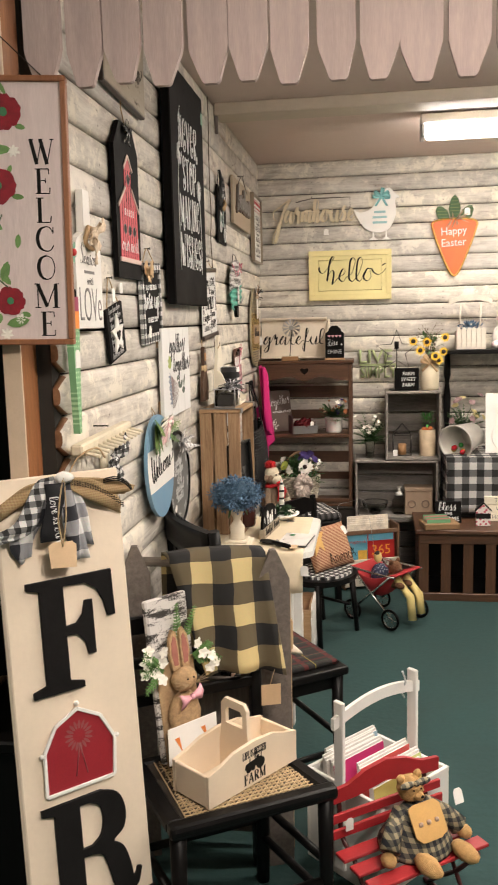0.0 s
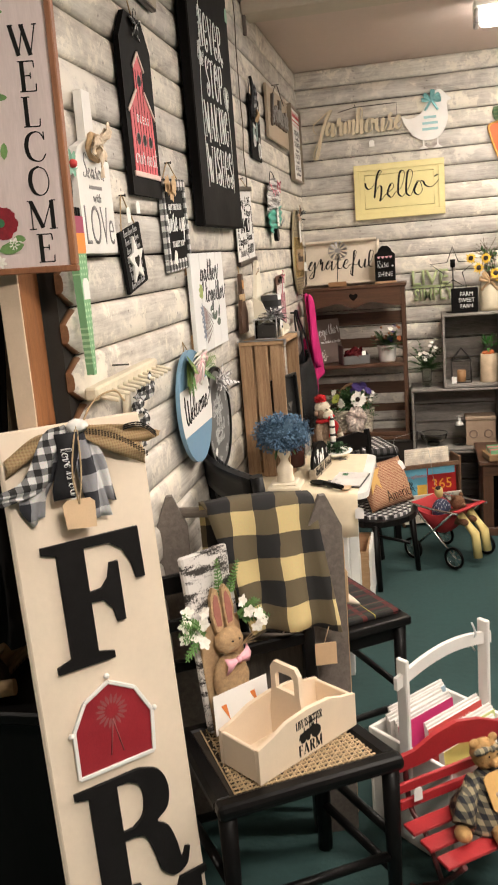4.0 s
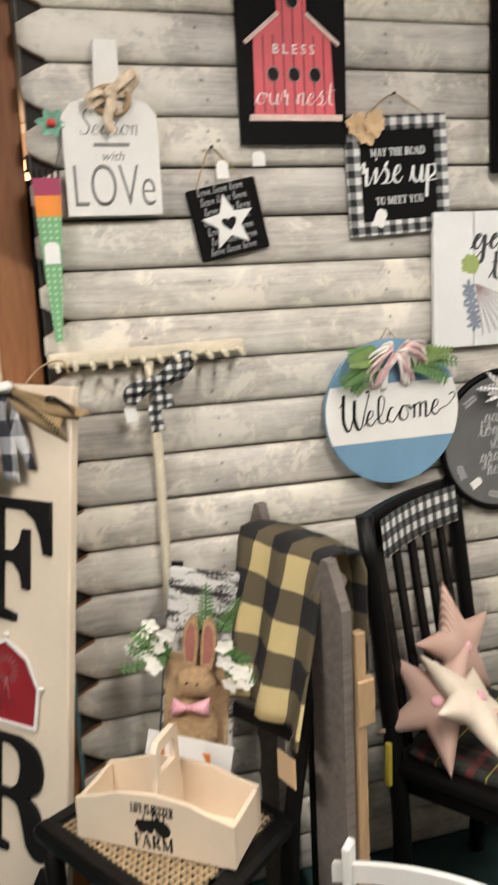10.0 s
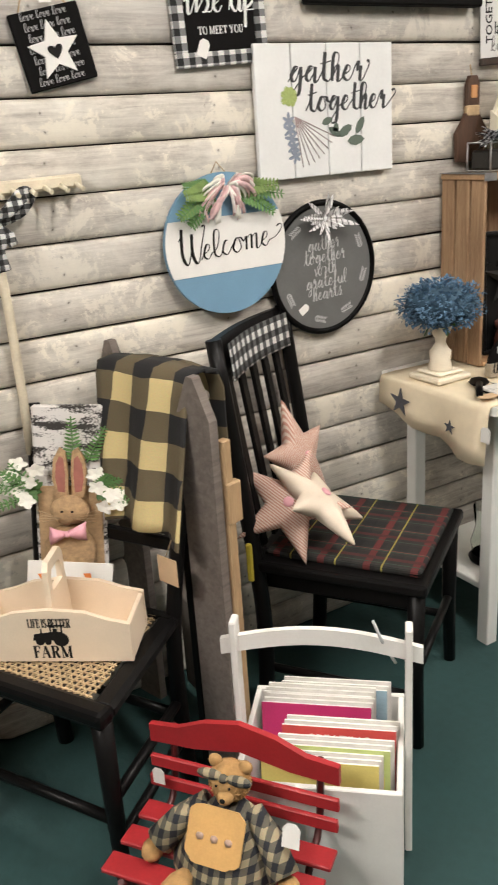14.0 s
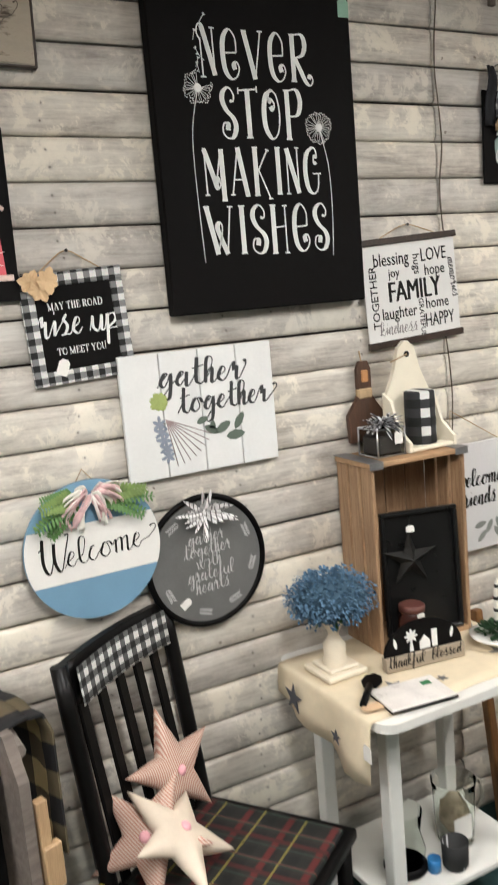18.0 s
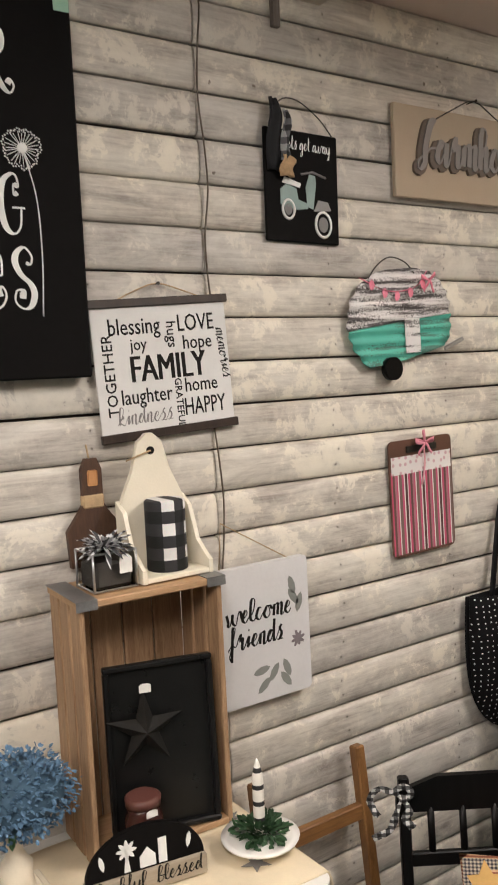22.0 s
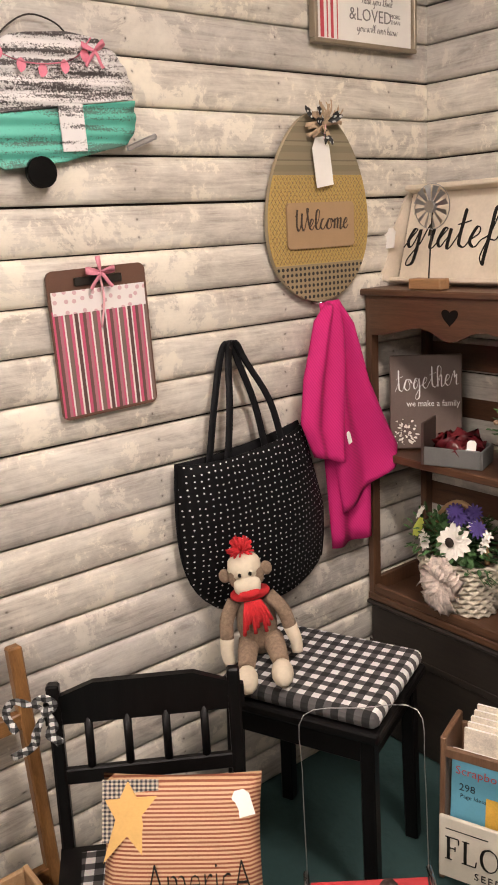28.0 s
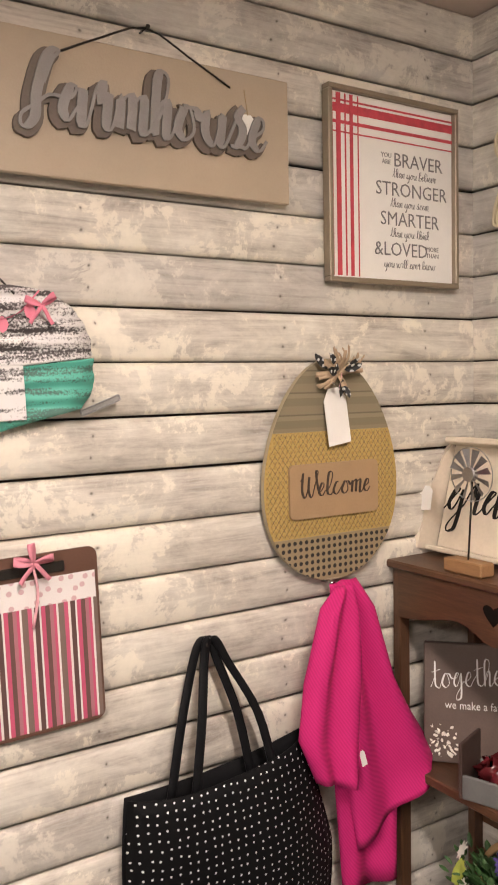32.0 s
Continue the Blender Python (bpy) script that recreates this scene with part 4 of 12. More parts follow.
# scalloped picket valance over the way in
valance = thing("picket_valance", "whitewashed pink-grey fence pickets hanging as a valance", "valance", pose(0, 2.82, 0))
part("rail", box(B(), -0.1, 3.5, 0.012, 0.05, 2.48, 2.58, 0.003), GREYWOODX, valance)
PICKETW = wood("washed_picket", (0.51, 0.395, 0.36), (0.36, 0.28, 0.255), 1, rough=0.8, streak=10, relief=0.2)
for i in range(40):
    x = 0.139 + (i - 1) * 0.0865
    h = 2.6 - 2.111 + 0.044 * x + 0.004 * math.sin(i * 2.3)
    w = 0.079 + 0.003 * math.sin(i * 5.1)
    k = 0.004 * math.sin(i * 3.7)
    part("picket", prism(B(), [(-0.013 + k, -h), (0.013 + k, -h), (0.018 + k, -h + 0.004), (w / 2 - 0.004, -h + 0.058), (w / 2, -h + 0.074), (w / 2, 0), (-w / 2, 0), (-w / 2, -h + 0.07), (-w / 2 + 0.004, -h + 0.055), (-0.018 + k, -h + 0.004)], 0, 0.016),
         PICKETW, valance, m=Matrix.Translation((x, 0.01, 2.6)) @ Matrix.Rotation(radians(90), 4, "X") @ Matrix.Rotation(radians(0.6 * math.sin(i * 1.9)), 4, "Z"))

# fluorescent fixtures: the first is seen, the other three are added out of view
for i, (x0, x1, y, z, w) in enumerate(TUBES):
    fx = thing("fluorescent_light", "white fluorescent tube light, first one seen, others added", "ceiling light", pose(x0, y, z + 0.06), group="tube lights")
    ln = x1 - x0
    part("housing", box(B(), 0, ln, -0.065, 0.065, -0.01, 0.035, 0.006), WHITE, fx)
    part("diffuser", box(B(), 0.03, ln - 0.03, -0.06, 0.06, -0.072, -0.0105, 0.018, seg=3), glow("tube_glow_%d" % i, (1.0, 0.93, 0.84), (39.0, 42.0, 66.0, 26.0)[i]), fx, "glowing ribbed diffuser")
    for xx in (0.012, ln - 0.012):
        part("socket", box(B(), xx - 0.012, xx + 0.012, -0.062, 0.062, -0.074, -0.0105, 0.006), METAL, fx)
        part("hanger_rod", cyl(B(), (xx, 0, 0.03), (xx, 0, 0.04 + (3.42 if x0 < -0.2 else 2.6) - z - 0.1), 0.003, n=6), WIRE, fx)


def worn_paint(name, color, under):
    """Thin paint rubbed through in patches to the wood below."""
    m, nt, p = nodes_of(name)
    v = coords(nt, (5, 14, 5))
    a = node(nt, "ShaderNodeTexNoise", Scale=2.2, Detail=7.0, Roughness=0.7)
    nt.links.new(v, a.inputs["Vector"])
    nt.links.new(ramp(nt, [(0.3, dim(color, 0.85)), (0.58, color), (0.68, under)], a.outputs[0]), p.inputs["Base Color"])
    p.inputs["Roughness"].default_value = 0.8
    bump(nt, p, a.outputs[0], 0.2)
    return m


# ---- signs on the long log wall ----
def birdhouse_art(parent, n):
    box_c = PINKRED
    body = [(-0.088, -0.155), (0.09, -0.155), (0.082, -0.005), (0.03, 0.04), (0.03, 0.10), (-0.0, 0.128), (-0.034, 0.10), (-0.034, 0.04), (-0.086, -0.005)]
    part("painted_birdhouse", prism(B(), body, n, n + 0.0015), box_c, parent, "red painted birdhouse")
    for x in (-0.066, -0.044, -0.022, 0, 0.022, 0.044, 0.066):
        top = 0.09 if abs(x) < 0.03 else 0.0
        part("plank_line", box(B(), x - 0.0008, x + 0.0008, -0.153, top, n + 0.0015, n + 0.0022), INK, parent)
    for p0, p1 in (((-0.105, -0.017), (-0.032, 0.042)), ((0.1, -0.017), (0.028, 0.042)), ((-0.044, 0.092), (0.0, 0.132)), ((0.042, 0.092), (0.0, 0.132))):
        part("roof_strip", beam(B(), (*p0, n + 0.003), (*p1, n + 0.003), 0.009, 0.003, bev=0.0008), plain("washed_pink_wood", (0.66, 0.50, 0.44), 0.7, vary=0.25, scale=40), parent)
    part("perch_strip", box(B(), -0.1, 0.105, -0.168, -0.155, n, n + 0.004, 0.001), plain("washed_pink_wood", (0.66, 0.5, 0.44)), parent)
    for x, y in ((0.0, 0.066), (-0.046, -0.076), (0.0, -0.076), (0.046, -0.076)):
        part("entry_hole", prism(B(), oval(0.012, 0.0135, 20, x, y), n + 0.0015, n + 0.0024), INK, parent)
        part("hole_ring", sweep(B(), [(x + 0.0125 * math.cos(a), y + 0.014 * math.sin(a), n + 0.0024) for a in [2 * math.pi * i / 20 for i in range(20)]], 0.0011, 4, closed=True), GREYINK, parent)
    text(parent, "BLESS", 0.027, 0, -0.028, n + 0.0022, CHALK, spread=1.5, depth=0.0006)
    script(parent, "our nest", 0.062, 0.0, -0.124, n + 0.0024, CHALK, pen=0.045, stretch=1.15, depth=0.0006)


t = thing("birdhouse_sign", "black tag-shaped sign with a red painted birdhouse", "wall sign", on_a(3.457, 1.955))
part("board", prism(B(), [(-0.118, -0.212), (0.114, -0.212), (0.118, 0.152), (0.062, 0.218), (-0.058, 0.218), (-0.118, 0.147)], 0, 0.014), BLACKBOARD, t)
birdhouse_art(t, 0.014)
part("hanging_twine", sweep(B(), [(0, 0.195, 0.016), (-0.006, 0.26, 0.006), (0, 0.3, 0.003)], 0.002, 5), TWINE, t)
bow(t, 0.0, 0.196, 0.016, 0.036, GINGHAM_SMALL, 3, 2, label="small black and white bow")

t = thing("welcome_board", "distressed cream wooden board with faint black Welcome lettering", "wall sign", on_a(3.47, 2.345, tilt=-1.5))
part("board", box(B(), -0.199, 0.199, -0.104, 0.104, 0.0, 0.02, 0.004), worn_paint("distressed_cream", (0.44, 0.39, 0.31), (0.09, 0.07, 0.05)), t)
part("worn_edge", box(B(), -0.204, 0.204, -0.109, 0.109, 0.0, 0.0175, 0.003), DARKSTAIN, t, "bare dark wood edge")
script(t, "Welcome", 0.10, 0.004, 0.0, 0.02, plain("faded_ink", (0.10, 0.085, 0.07), 0.8), pen=0.042, stretch=1.08, turn=-2, tail=3)
hanger(t, 0.3, 0.105, 0.09)
bow(t, -0.175, 0.08, 0.022, 0.09, plain("black_ribbon", (0.02, 0.02, 0.022), 0.6), 4, 4, label="dark ribbon bow")

t = thing("wishes_sign", "large black wooden sign with white dandelion lettering", "wall sign", on_a(4.204, 2.085, x=0.028))
part("board", box(B(), -0.281, 0.281, -0.407, 0.407, 0, 0.034, 0.004), BLACKBOARD, t)
for body, y, h, x, w in (("NeVeR", 0.196, 0.108, 0.0, 0.315), ("STOP", 0.062, 0.112, 0.002, 0.225), ("MAKInG", -0.073, 0.11, -0.002, 0.33), ("WISHeS", -0.212, 0.112, -0.002, 0.345)):
    capitals(t, body, h, x, y, 0.034, CHALK, CURLY, w, broad=0.115, hair=0.034, gap=0.17)
for x, y in ((-0.166, 0.116), (0.165, 0.033)):
    bm = B()
    for i in range(24):
        a = 2 * math.pi * (i + 0.3 * rnd()) / 24
        if x < 0 and 0.5 < a < 1.6:
            continue
        r = rnd(0.026, 0.036)
        tip = Vector((x + r * math.cos(a), y + r * math.sin(a), 0.0355))
        cyl(bm, (x, y, 0.035), tip, 0.0009, n=4)
        for j in (-0.35, 0.0, 0.35):
            blob(bm, tip + 0.005 * Vector((math.cos(a + j * 3), math.sin(a + j * 3), 0)), 0.0021, 0.0021, 0.001, sub=1)
    blob(bm, (x, y, 0.0355), 0.0105, 0.0105, 0.002, sub=2)
    part("dandelion", bm, CHALK, t, "white painted dandelion head")
    s = 1 if x > 0 else -1
    part("stem", sweep(B(), smooth_path([(x, y, 0.0348), (x + 0.022 * s, y - 0.09, 0.0348), (x + 0.026 * s, y - 0.2, 0.0348), (x + 0.02 * s, -0.285, 0.0348)], 4), 0.0015, 4), CHALK, t)
bm = B()
for px, py, a in ((-0.158, 0.15, 100), (-0.166, 0.162, 70), (-0.152, 0.185, 120), (-0.142, 0.178, 140), (-0.168, 0.222, 75), (-0.148, 0.262, 55)):
    p, q = Vector((px, py, 0.035)), Vector((math.cos(radians(a)), math.sin(radians(a)), 0)) * 0.02
    cyl(bm, p, p + q, 0.0009, n=4)
    for j in (-0.6, 0.0, 0.6):
        cyl(bm, p + q, p + q + Vector((math.cos(radians(a) + j), math.sin(radians(a) + j), 0)) * 0.006, 0.0011, n=4)
part("flying_seeds", bm, CHALK, t)
price_tag(t, 0.262, 0.325, 0.0345, 0.032, 0.045, material=plain("mint_tag", (0.33, 0.55, 0.42), 0.8))

t = thing("rise_up_sign", "black sign with white lettering and a black and white checked border", "wall sign", on_a(3.695, 1.677, tilt=3.0))
slab("board", 0.24, 0.25, 0.010, BLACKBOARD, t)
ring_border(t, 0.242, 0.252, 0.031, 0.0125, check("rise_check", 0.030, (0.84, 0.83, 0.81), (0.24, 0.24, 0.24), (0.012, 0.012, 0.012)), "checked_border")
capitals(t, "MAY THE ROAD", 0.0155, 0.0, 0.05, 0.010, CHALK, width=0.128, broad=0.16, hair=0.07, depth=0.0008)
script(t, "rise up", 0.10, 0.0, 0.002, 0.010, CHALK, pen=0.068, stretch=0.95)
capitals(t, "TO MEET YOU", 0.0155, 0.0, -0.052, 0.010, CHALK, width=0.116, broad=0.16, hair=0.07, depth=0.0008)
hanger(t, 0.16, 0.126, 0.045)
bm = B()
for i in range(3):
    flower(bm, (-0.095 + 0.018 * i, 0.108 - 0.016 * (i % 2), 0.018 + 0.004 * i), 0.03, 7, (0, 0, 1), 0.75)
part("cloth_flower", bm, plain("tan_petal", (0.60, 0.42, 0.24), 0.85), t, "tan burlap flower")
price_tag(t, -0.052, -0.088, 0.0135, 0.026, 0.038, -24)

GREYBLACK = plain("charcoal_ink", (0.035, 0.035, 0.037), 0.7, vary=0.3, relief=0)
t = thing("gather_sign", "white plank sign with grey Gather Together lettering and painted leaves", "wall sign", on_a(3.982, 1.443, tilt=0.2))
for i in range(4):
    part("plank", box(B(), -0.208 + 0.104 * i + 0.0014, -0.104 + 0.104 * i - 0.0014, -0.153, 0.153, 0.004, 0.018, 0.0016), plain("white_plank", (0.76, 0.76, 0.745), 0.6, vary=0.06, scale=8), t)
part("back_strip", box(B(), -0.2, 0.2, -0.145, -0.09, -0.004, 0.004), PINEX, t)
part("back_panel", box(B(), -0.2, 0.2, -0.088, 0.088, 0.0, 0.0035), DARKSTAIN, t)
part("back_strip", box(B(), -0.2, 0.2, 0.09, 0.12, -0.004, 0.004), PINEX, t)
script(t, "gather", 0.094, 0.0, 0.084, 0.018, GREYBLACK, pen=0.1, stretch=1.22, depth=0.001, tail=2)
script(t, "together", 0.09, 0.06, 0.016, 0.018, GREYBLACK, pen=0.1, stretch=1.08, tail=4, depth=0.001)
bm = B()
for p, d, l, w in (((0.03, -0.062), (0.9, 0.5), 0.05, 0.024), ((0.058, -0.075), (1, 0.05), 0.055, 0.026), ((0.085, -0.06), (0.6, 0.9), 0.05, 0.022), ((0.02, -0.058), (0.2, 1), 0.03, 0.018), ((0.0, -0.04), (0.8, -0.45), 0.045, 0.02), ((-0.02, -0.03), (0.9, 0.3), 0.035, 0.018)):
    leaf(bm, (*p, 0.0192), (*d, 0), l, w, 0.0)
part("painted_leaves", bm, plain("painted_leaf_grey_green", (0.11, 0.14, 0.11), 0.7), t, "grey-green painted leaves")
bm = B()
for i in range(8):
    a = radians(-25 - 8 * i)
    sweep(bm, [(-0.1, -0.01, 0.0188), (-0.1 + 0.13 * math.cos(a), -0.01 + 0.12 * math.sin(a), 0.0188)], 0.0012, 4)
part("painted_stems", bm, plain("painted_stem", (0.36, 0.28, 0.27), 0.7), t)
part("painted_rosette", (lambda b: (flower(b, (-0.112, 0.035, 0.0186), 0.027, 8, (0, 0, 1), 0.7, 0.02), b)[1])(B()), plain("rosette_green", (0.36, 0.43, 0.14), 0.7), t, "yellow-green painted rosette")
bm = B()
for i in range(5):
    flower(bm, (-0.118 + 0.004 * i, -0.02 - 0.02 * i, 0.0186), 0.022, 6, (0, 0, 1), 0.4, 0.02)
tagged(part("painted_lavender", bm, plain("lavender_grey", (0.24, 0.27, 0.33), 0.7), t, "grey-blue painted sprig"), kind="stuff")

t = thing("love_star_sign", "small black sign with a white star and heart", "wall sign", on_a(3.303, 1.592, tilt=11.5))
slab("board", 0.152, 0.148, 0.010, BLACKBOARD, t)
for r in range(7):
    script(t, "love love love", 0.024, 0.003 * (r % 3 - 1), 0.062 - r * 0.0205, 0.010, plain("chalk_grey", (0.42, 0.41, 0.41), 0.8), pen=0.065, stretch=1.06, depth=0.0006)
part("star", prism(B(), star_pts(0.058, 0.45, cx=-0.002, cy=-0.006), 0.0108, 0.016), WHITE, t, "white wooden star")
part("heart", prism(B(), [(0.016 * math.sin(a) ** 3 - 0.002, 0.0125 * math.cos(a) - 0.0055 * math.cos(2 * a) - 0.002 * math.cos(3 * a) - 0.007) for a in [-2 * math.pi * i / 24 for i in range(24)]], 0.016, 0.0175), INK, t)
hanger(t, 0.11, 0.074, 0.075)
price_tag(t, 0.012, 0.10, 0.008, 0.026, 0.036, -8)
price_tag(t, 0.095, 0.105, 0.006, 0.028, 0.03, -10)

t = thing("love_board", "white cutting-board-shaped sign with grey LOVE lettering and a bow", "wall sign", on_a(3.068, 1.71, x=0.026))
part("board", prism(B(), [(-0.094, -0.105), (0.094, -0.105), (0.094, 0.085), (0.075, 0.108), (0.026, 0.125), (0.022, 0.225), (-0.022, 0.225), (-0.026, 0.125), (-0.075, 0.108), (-0.094, 0.085)], 0, 0.018), plain("board_white", (0.74, 0.72, 0.68), 0.6, vary=0.06), t)
text(t, "LOVe", 0.118, 0, -0.052, 0.018, GREYINK, sx=0.6, bold=-0.0016, depth=0.001, res=8)
text(t, "with", 0.026, 0.0, 0.008, 0.018, GREYINK, shear=0.3, depth=0.001)
script(t, "S", 0.07, -0.05, 0.062, 0.018, GREYINK, pen=0.05, depth=0.001)
script(t, "eason", 0.052, 0.008, 0.058, 0.018, GREYINK, pen=0.05, stretch=1.1, depth=0.001)
lines_of_print(t, 0, 0.03, 0.018, 0.09, 1, 0.02, 0.007, GREYINK)
part("twine_ring", sweep(B(), [(0.004 + 0.034 * math.cos(a), 0.112 + 0.026 * math.sin(a), 0.024 + 0.003 * math.sin(3 * a)) for a in [2 * math.pi * i / 30 for i in range(30)]], 0.006, 6, closed=True), BURLAP, t, "ring of wound twine")
soft_bow(t, Matrix.Translation((-0.004, 0.122, 0.026)) @ Matrix.Scale(0.75, 4), WIDE_BOW, plain("beige_ribbon", (0.62, 0.5, 0.37), 0.85, vary=0.3, scale=60), "beige and white ribbon")
part("gnome", blob(blob(B(), (0.004, 0.122, 0.034), 0.014, 0.017, 0.01), (0.004, 0.1, 0.034), 0.015, 0.013, 0.011), plain("gnome_felt", (0.6, 0.48, 0.35), 0.9), t, "small stuffed felt figure")

t = thing("flower_pin", "small green metal flower with a red centre on a wire", "ornament", on_a(2.955, 1.78, x=0.03))
part("petals", (lambda b: (flower(b, (0, 0, 0.01), 0.03, 6, (0, 0, 1), 0.6, 0.2), b)[1])(B()), plain("mint_metal", (0.16, 0.36, 0.25), 0.5), t)
part("centre", blob(B(), (0, 0, 0.016), 0.009), REDBRIGHT, t)
part("wire_stem", sweep(B(), smooth_path([(0, 0, 0.004), (0.012, -0.04, 0.003), (0.0, -0.085, 0.003)], 4), 0.0012, 4), WIRE, t)

t = thing("carrot_stake", "long tapering painted wood carrot, green with orange and purple top", "ornament", on_a(2.935, 1.36, x=0.034))
GREENP = spotted("green_dots", (0.19, 0.40, 0.20), (0.40, 0.62, 0.36), 0.012, 0.25)
part("stalk", prism(B(), [(-0.008, 0), (0.006, 0), (0.024, 0.245), (-0.024, 0.245)], 0, 0.016), GREENP, t)
part("orange_band", prism(B(), [(-0.024, 0.245), (0.024, 0.245), (0.026, 0.285), (-0.025, 0.285)], 0, 0.0165), plain("orange_paint", (0.75, 0.25, 0.03), 0.6), t)
part("purple_band", prism(B(), [(-0.025, 0.285), (0.026, 0.285), (0.027, 0.318), (-0.026, 0.318)], 0, 0.016), plain("plum_paint", (0.33, 0.04, 0.10), 0.6), t)
for i in range(5):
    part("spike", box(B(), -0.025 + i * 0.0118, -0.02 + i * 0.0118, 0.318, 0.336, 0.004, 0.012, 0.001), INK, t)
price_tag(t, 0.0, 0.175, 0.0165, 0.03, 0.042)

t = thing("wooden_rake", "old cream-painted wooden garden rake hung upside down with a checked bow", "rake", on_a(3.112, 1.326, x=0.03, tilt=1.2))
RAKEP = plain("rake_cream", (0.64, 0.57, 0.43), 0.6, vary=0.2, scale=14)
part("head", box(B(), -0.205, 0.205, -0.014, 0.014, 0.0, 0.03, 0.005), RAKEP, t)
for i in range(12):
    x = -0.19 + i * 0.0345
    part("tine", cyl(B(), (x, -0.004, 0.02), (x + 0.002, -0.016, 0.068), 0.0055, 0.0046, 8), RAKEP, t)
part("handle", sweep(B(), [(0.0, 0.0, 0.012), (0.004, -0.25, 0.012), (0.0, -0.45, 0.012), (-0.006, -0.578, 0.014)], 0.0105, 10), RAKEP, t)
part("nail", cyl(B(), (-0.002, 0.03, -0.01), (-0.002, 0.03, 0.03), 0.002, n=6), WIRE, t)
soft_bow(t, Matrix.Translation((0.0, -0.06, 0.026)) @ Matrix.Scale(1.05, 4), WIDE_BOW, GINGHAM_SMALL, "black and white plaid ribbon")
price_tag(t, -0.05, -0.12, 0.032, 0.025, 0.036, 10)

t = thing("round_welcome_sign", "round blue and white wooden Welcome sign with a floral bow", "wall sign", on_a(3.665, 1.155, x=0.04, tilt=0.5, lean=-2))
part("disc", prism(B(), oval(0.166, 0.166, 64), 0, 0.012), BLUE, t, "dusty blue disc")
cap = [(0.1653 * math.cos(a), 0.1653 * math.sin(a)) for a in [math.asin(0.066 / 0.166 * (i - 8) / 8) for i in range(17)]]
part("white_band", prism(B(), cap + [(-x, y) for x, y in cap[::-1]], 0.0121, 0.0135), WHITE, t, "white painted band")
script(t, "W", 0.118, -0.098, -0.012, 0.0136, INK, turn=2, pen=0.062, stretch=1.0)
script(t, "elcome", 0.094, 0.022, -0.006, 0.0136, INK, turn=4, pen=0.05, stretch=1.05, tail=5)
part("hanging_twine", sweep(B(), [(-0.03, 0.15, 0.003), (0.0, 0.19, -0.006), (0.03, 0.15, 0.003)], 0.0017, 5), TWINE, t)
for i in range(12):
    s = -1 if i % 2 else 1
    sprig = B()
    frond(sprig, (s * 0.03, 0.128, 0.018), (s * rnd(0.7, 1.2), rnd(-1.1, 0.35), rnd(0.05, 0.35)), rnd(0.09, 0.135), 12, 0.02, 0.0)
    part("fern_sprig", sprig, LEAF2 if i % 3 else plain("fern_light", (0.17, 0.25, 0.07), 0.7, vary=0.4, scale=50), t, "green fern sprig")
PINKR = plain("pink_ribbon", (0.70, 0.47, 0.47), 0.8, vary=0.35, scale=45)
PALER = plain("pale_ribbon", (0.80, 0.72, 0.68), 0.8, vary=0.2, scale=45)
for i in range(40):
    s = -1 if i % 2 else 1
    reach, lift, w = rnd(0.03, 0.078), rnd(-0.035, 0.04), rnd(0.003, 0.007)
    if i < 28:
        path = smooth_path([(s * 0.004, 0.135, 0.03), (s * reach * 0.5, 0.14 + lift * 0.5, 0.045 + 0.001 * (i % 9)), (s * reach, 0.128 + lift - 0.012, 0.034), (s * reach * rnd(0.75, 1.05), 0.112 + lift - 0.02, 0.022)], 4)
    else:
        reach *= 0.5
        path = smooth_path([(0, 0.135, 0.034), (s * reach * 0.4, 0.115, 0.044), (s * reach, rnd(0.075, 0.1), 0.034), (s * reach * 1.2, rnd(0.05, 0.075), 0.026)], 4)
    rows = [[p + Vector((0.3 * w * j, w * j, 0.002 * j)) if i < 28 else p + Vector((w * j, 0.2 * w * j, 0.002 * j)) for j in (-1, 0, 1)] for p in path]
    part("ribbon_strip", cloth(B(), rows, 0.0008), (PINKR, PALER, PINKR, PETAL)[i // 2 % 4], t)

t = thing("round_gather_sign", "round grey sign with black rim, white script and silver ribbons", "wall sign", on_a(3.957, 1.058, x=0.03, tilt=3, lean=-1))
part("disc", prism(B(), oval(0.158, 0.164, 56), 0, 0.010), GREYP, t)
part("rim", sweep(B(), [(0.16 * math.cos(a), 0.166 * math.sin(a), 0.008) for a in [2 * math.pi * i / 56 for i in range(56)]], 0.0085, 8, closed=True), BLACK, t, "thick black rim")
for i, wd in enumerate(("gather", "together", "with", "grateful", "hearts")):
    script(t, wd, 0.054, 0.004, 0.058 - i * 0.032, 0.010, plain("chalk_white", (0.50, 0.50, 0.49), 0.8), pen=0.055, stretch=0.95, depth=0.0008)
for a0 in (15, 60, 120, 200, 250, 290, 335):
    bm = B()
    c = Vector((0.128 * math.cos(radians(a0)), 0.132 * math.sin(radians(a0)), 0.011))
    d = Vector((-math.sin(radians(a0)), math.cos(radians(a0)), 0))
    for k in range(6):
        for s in (1, -1):
            leaf(bm, c + d * 0.006 * k, d + s * Vector((math.cos(radians(a0)), math.sin(radians(a0)), 0)), 0.013, 0.0034, 0.0)
    tagged(part("painted_sprig", bm, plain("chalk_white", (0.62, 0.62, 0.6)), t), kind="stuff")
SILVER = stripes("silver_ribbon", [(0.0, (0.76, 0.74, 0.74)), (0.55, (0.18, 0.17, 0.17)), (0.8, (0.76, 0.74, 0.74))], 0.011, 0)
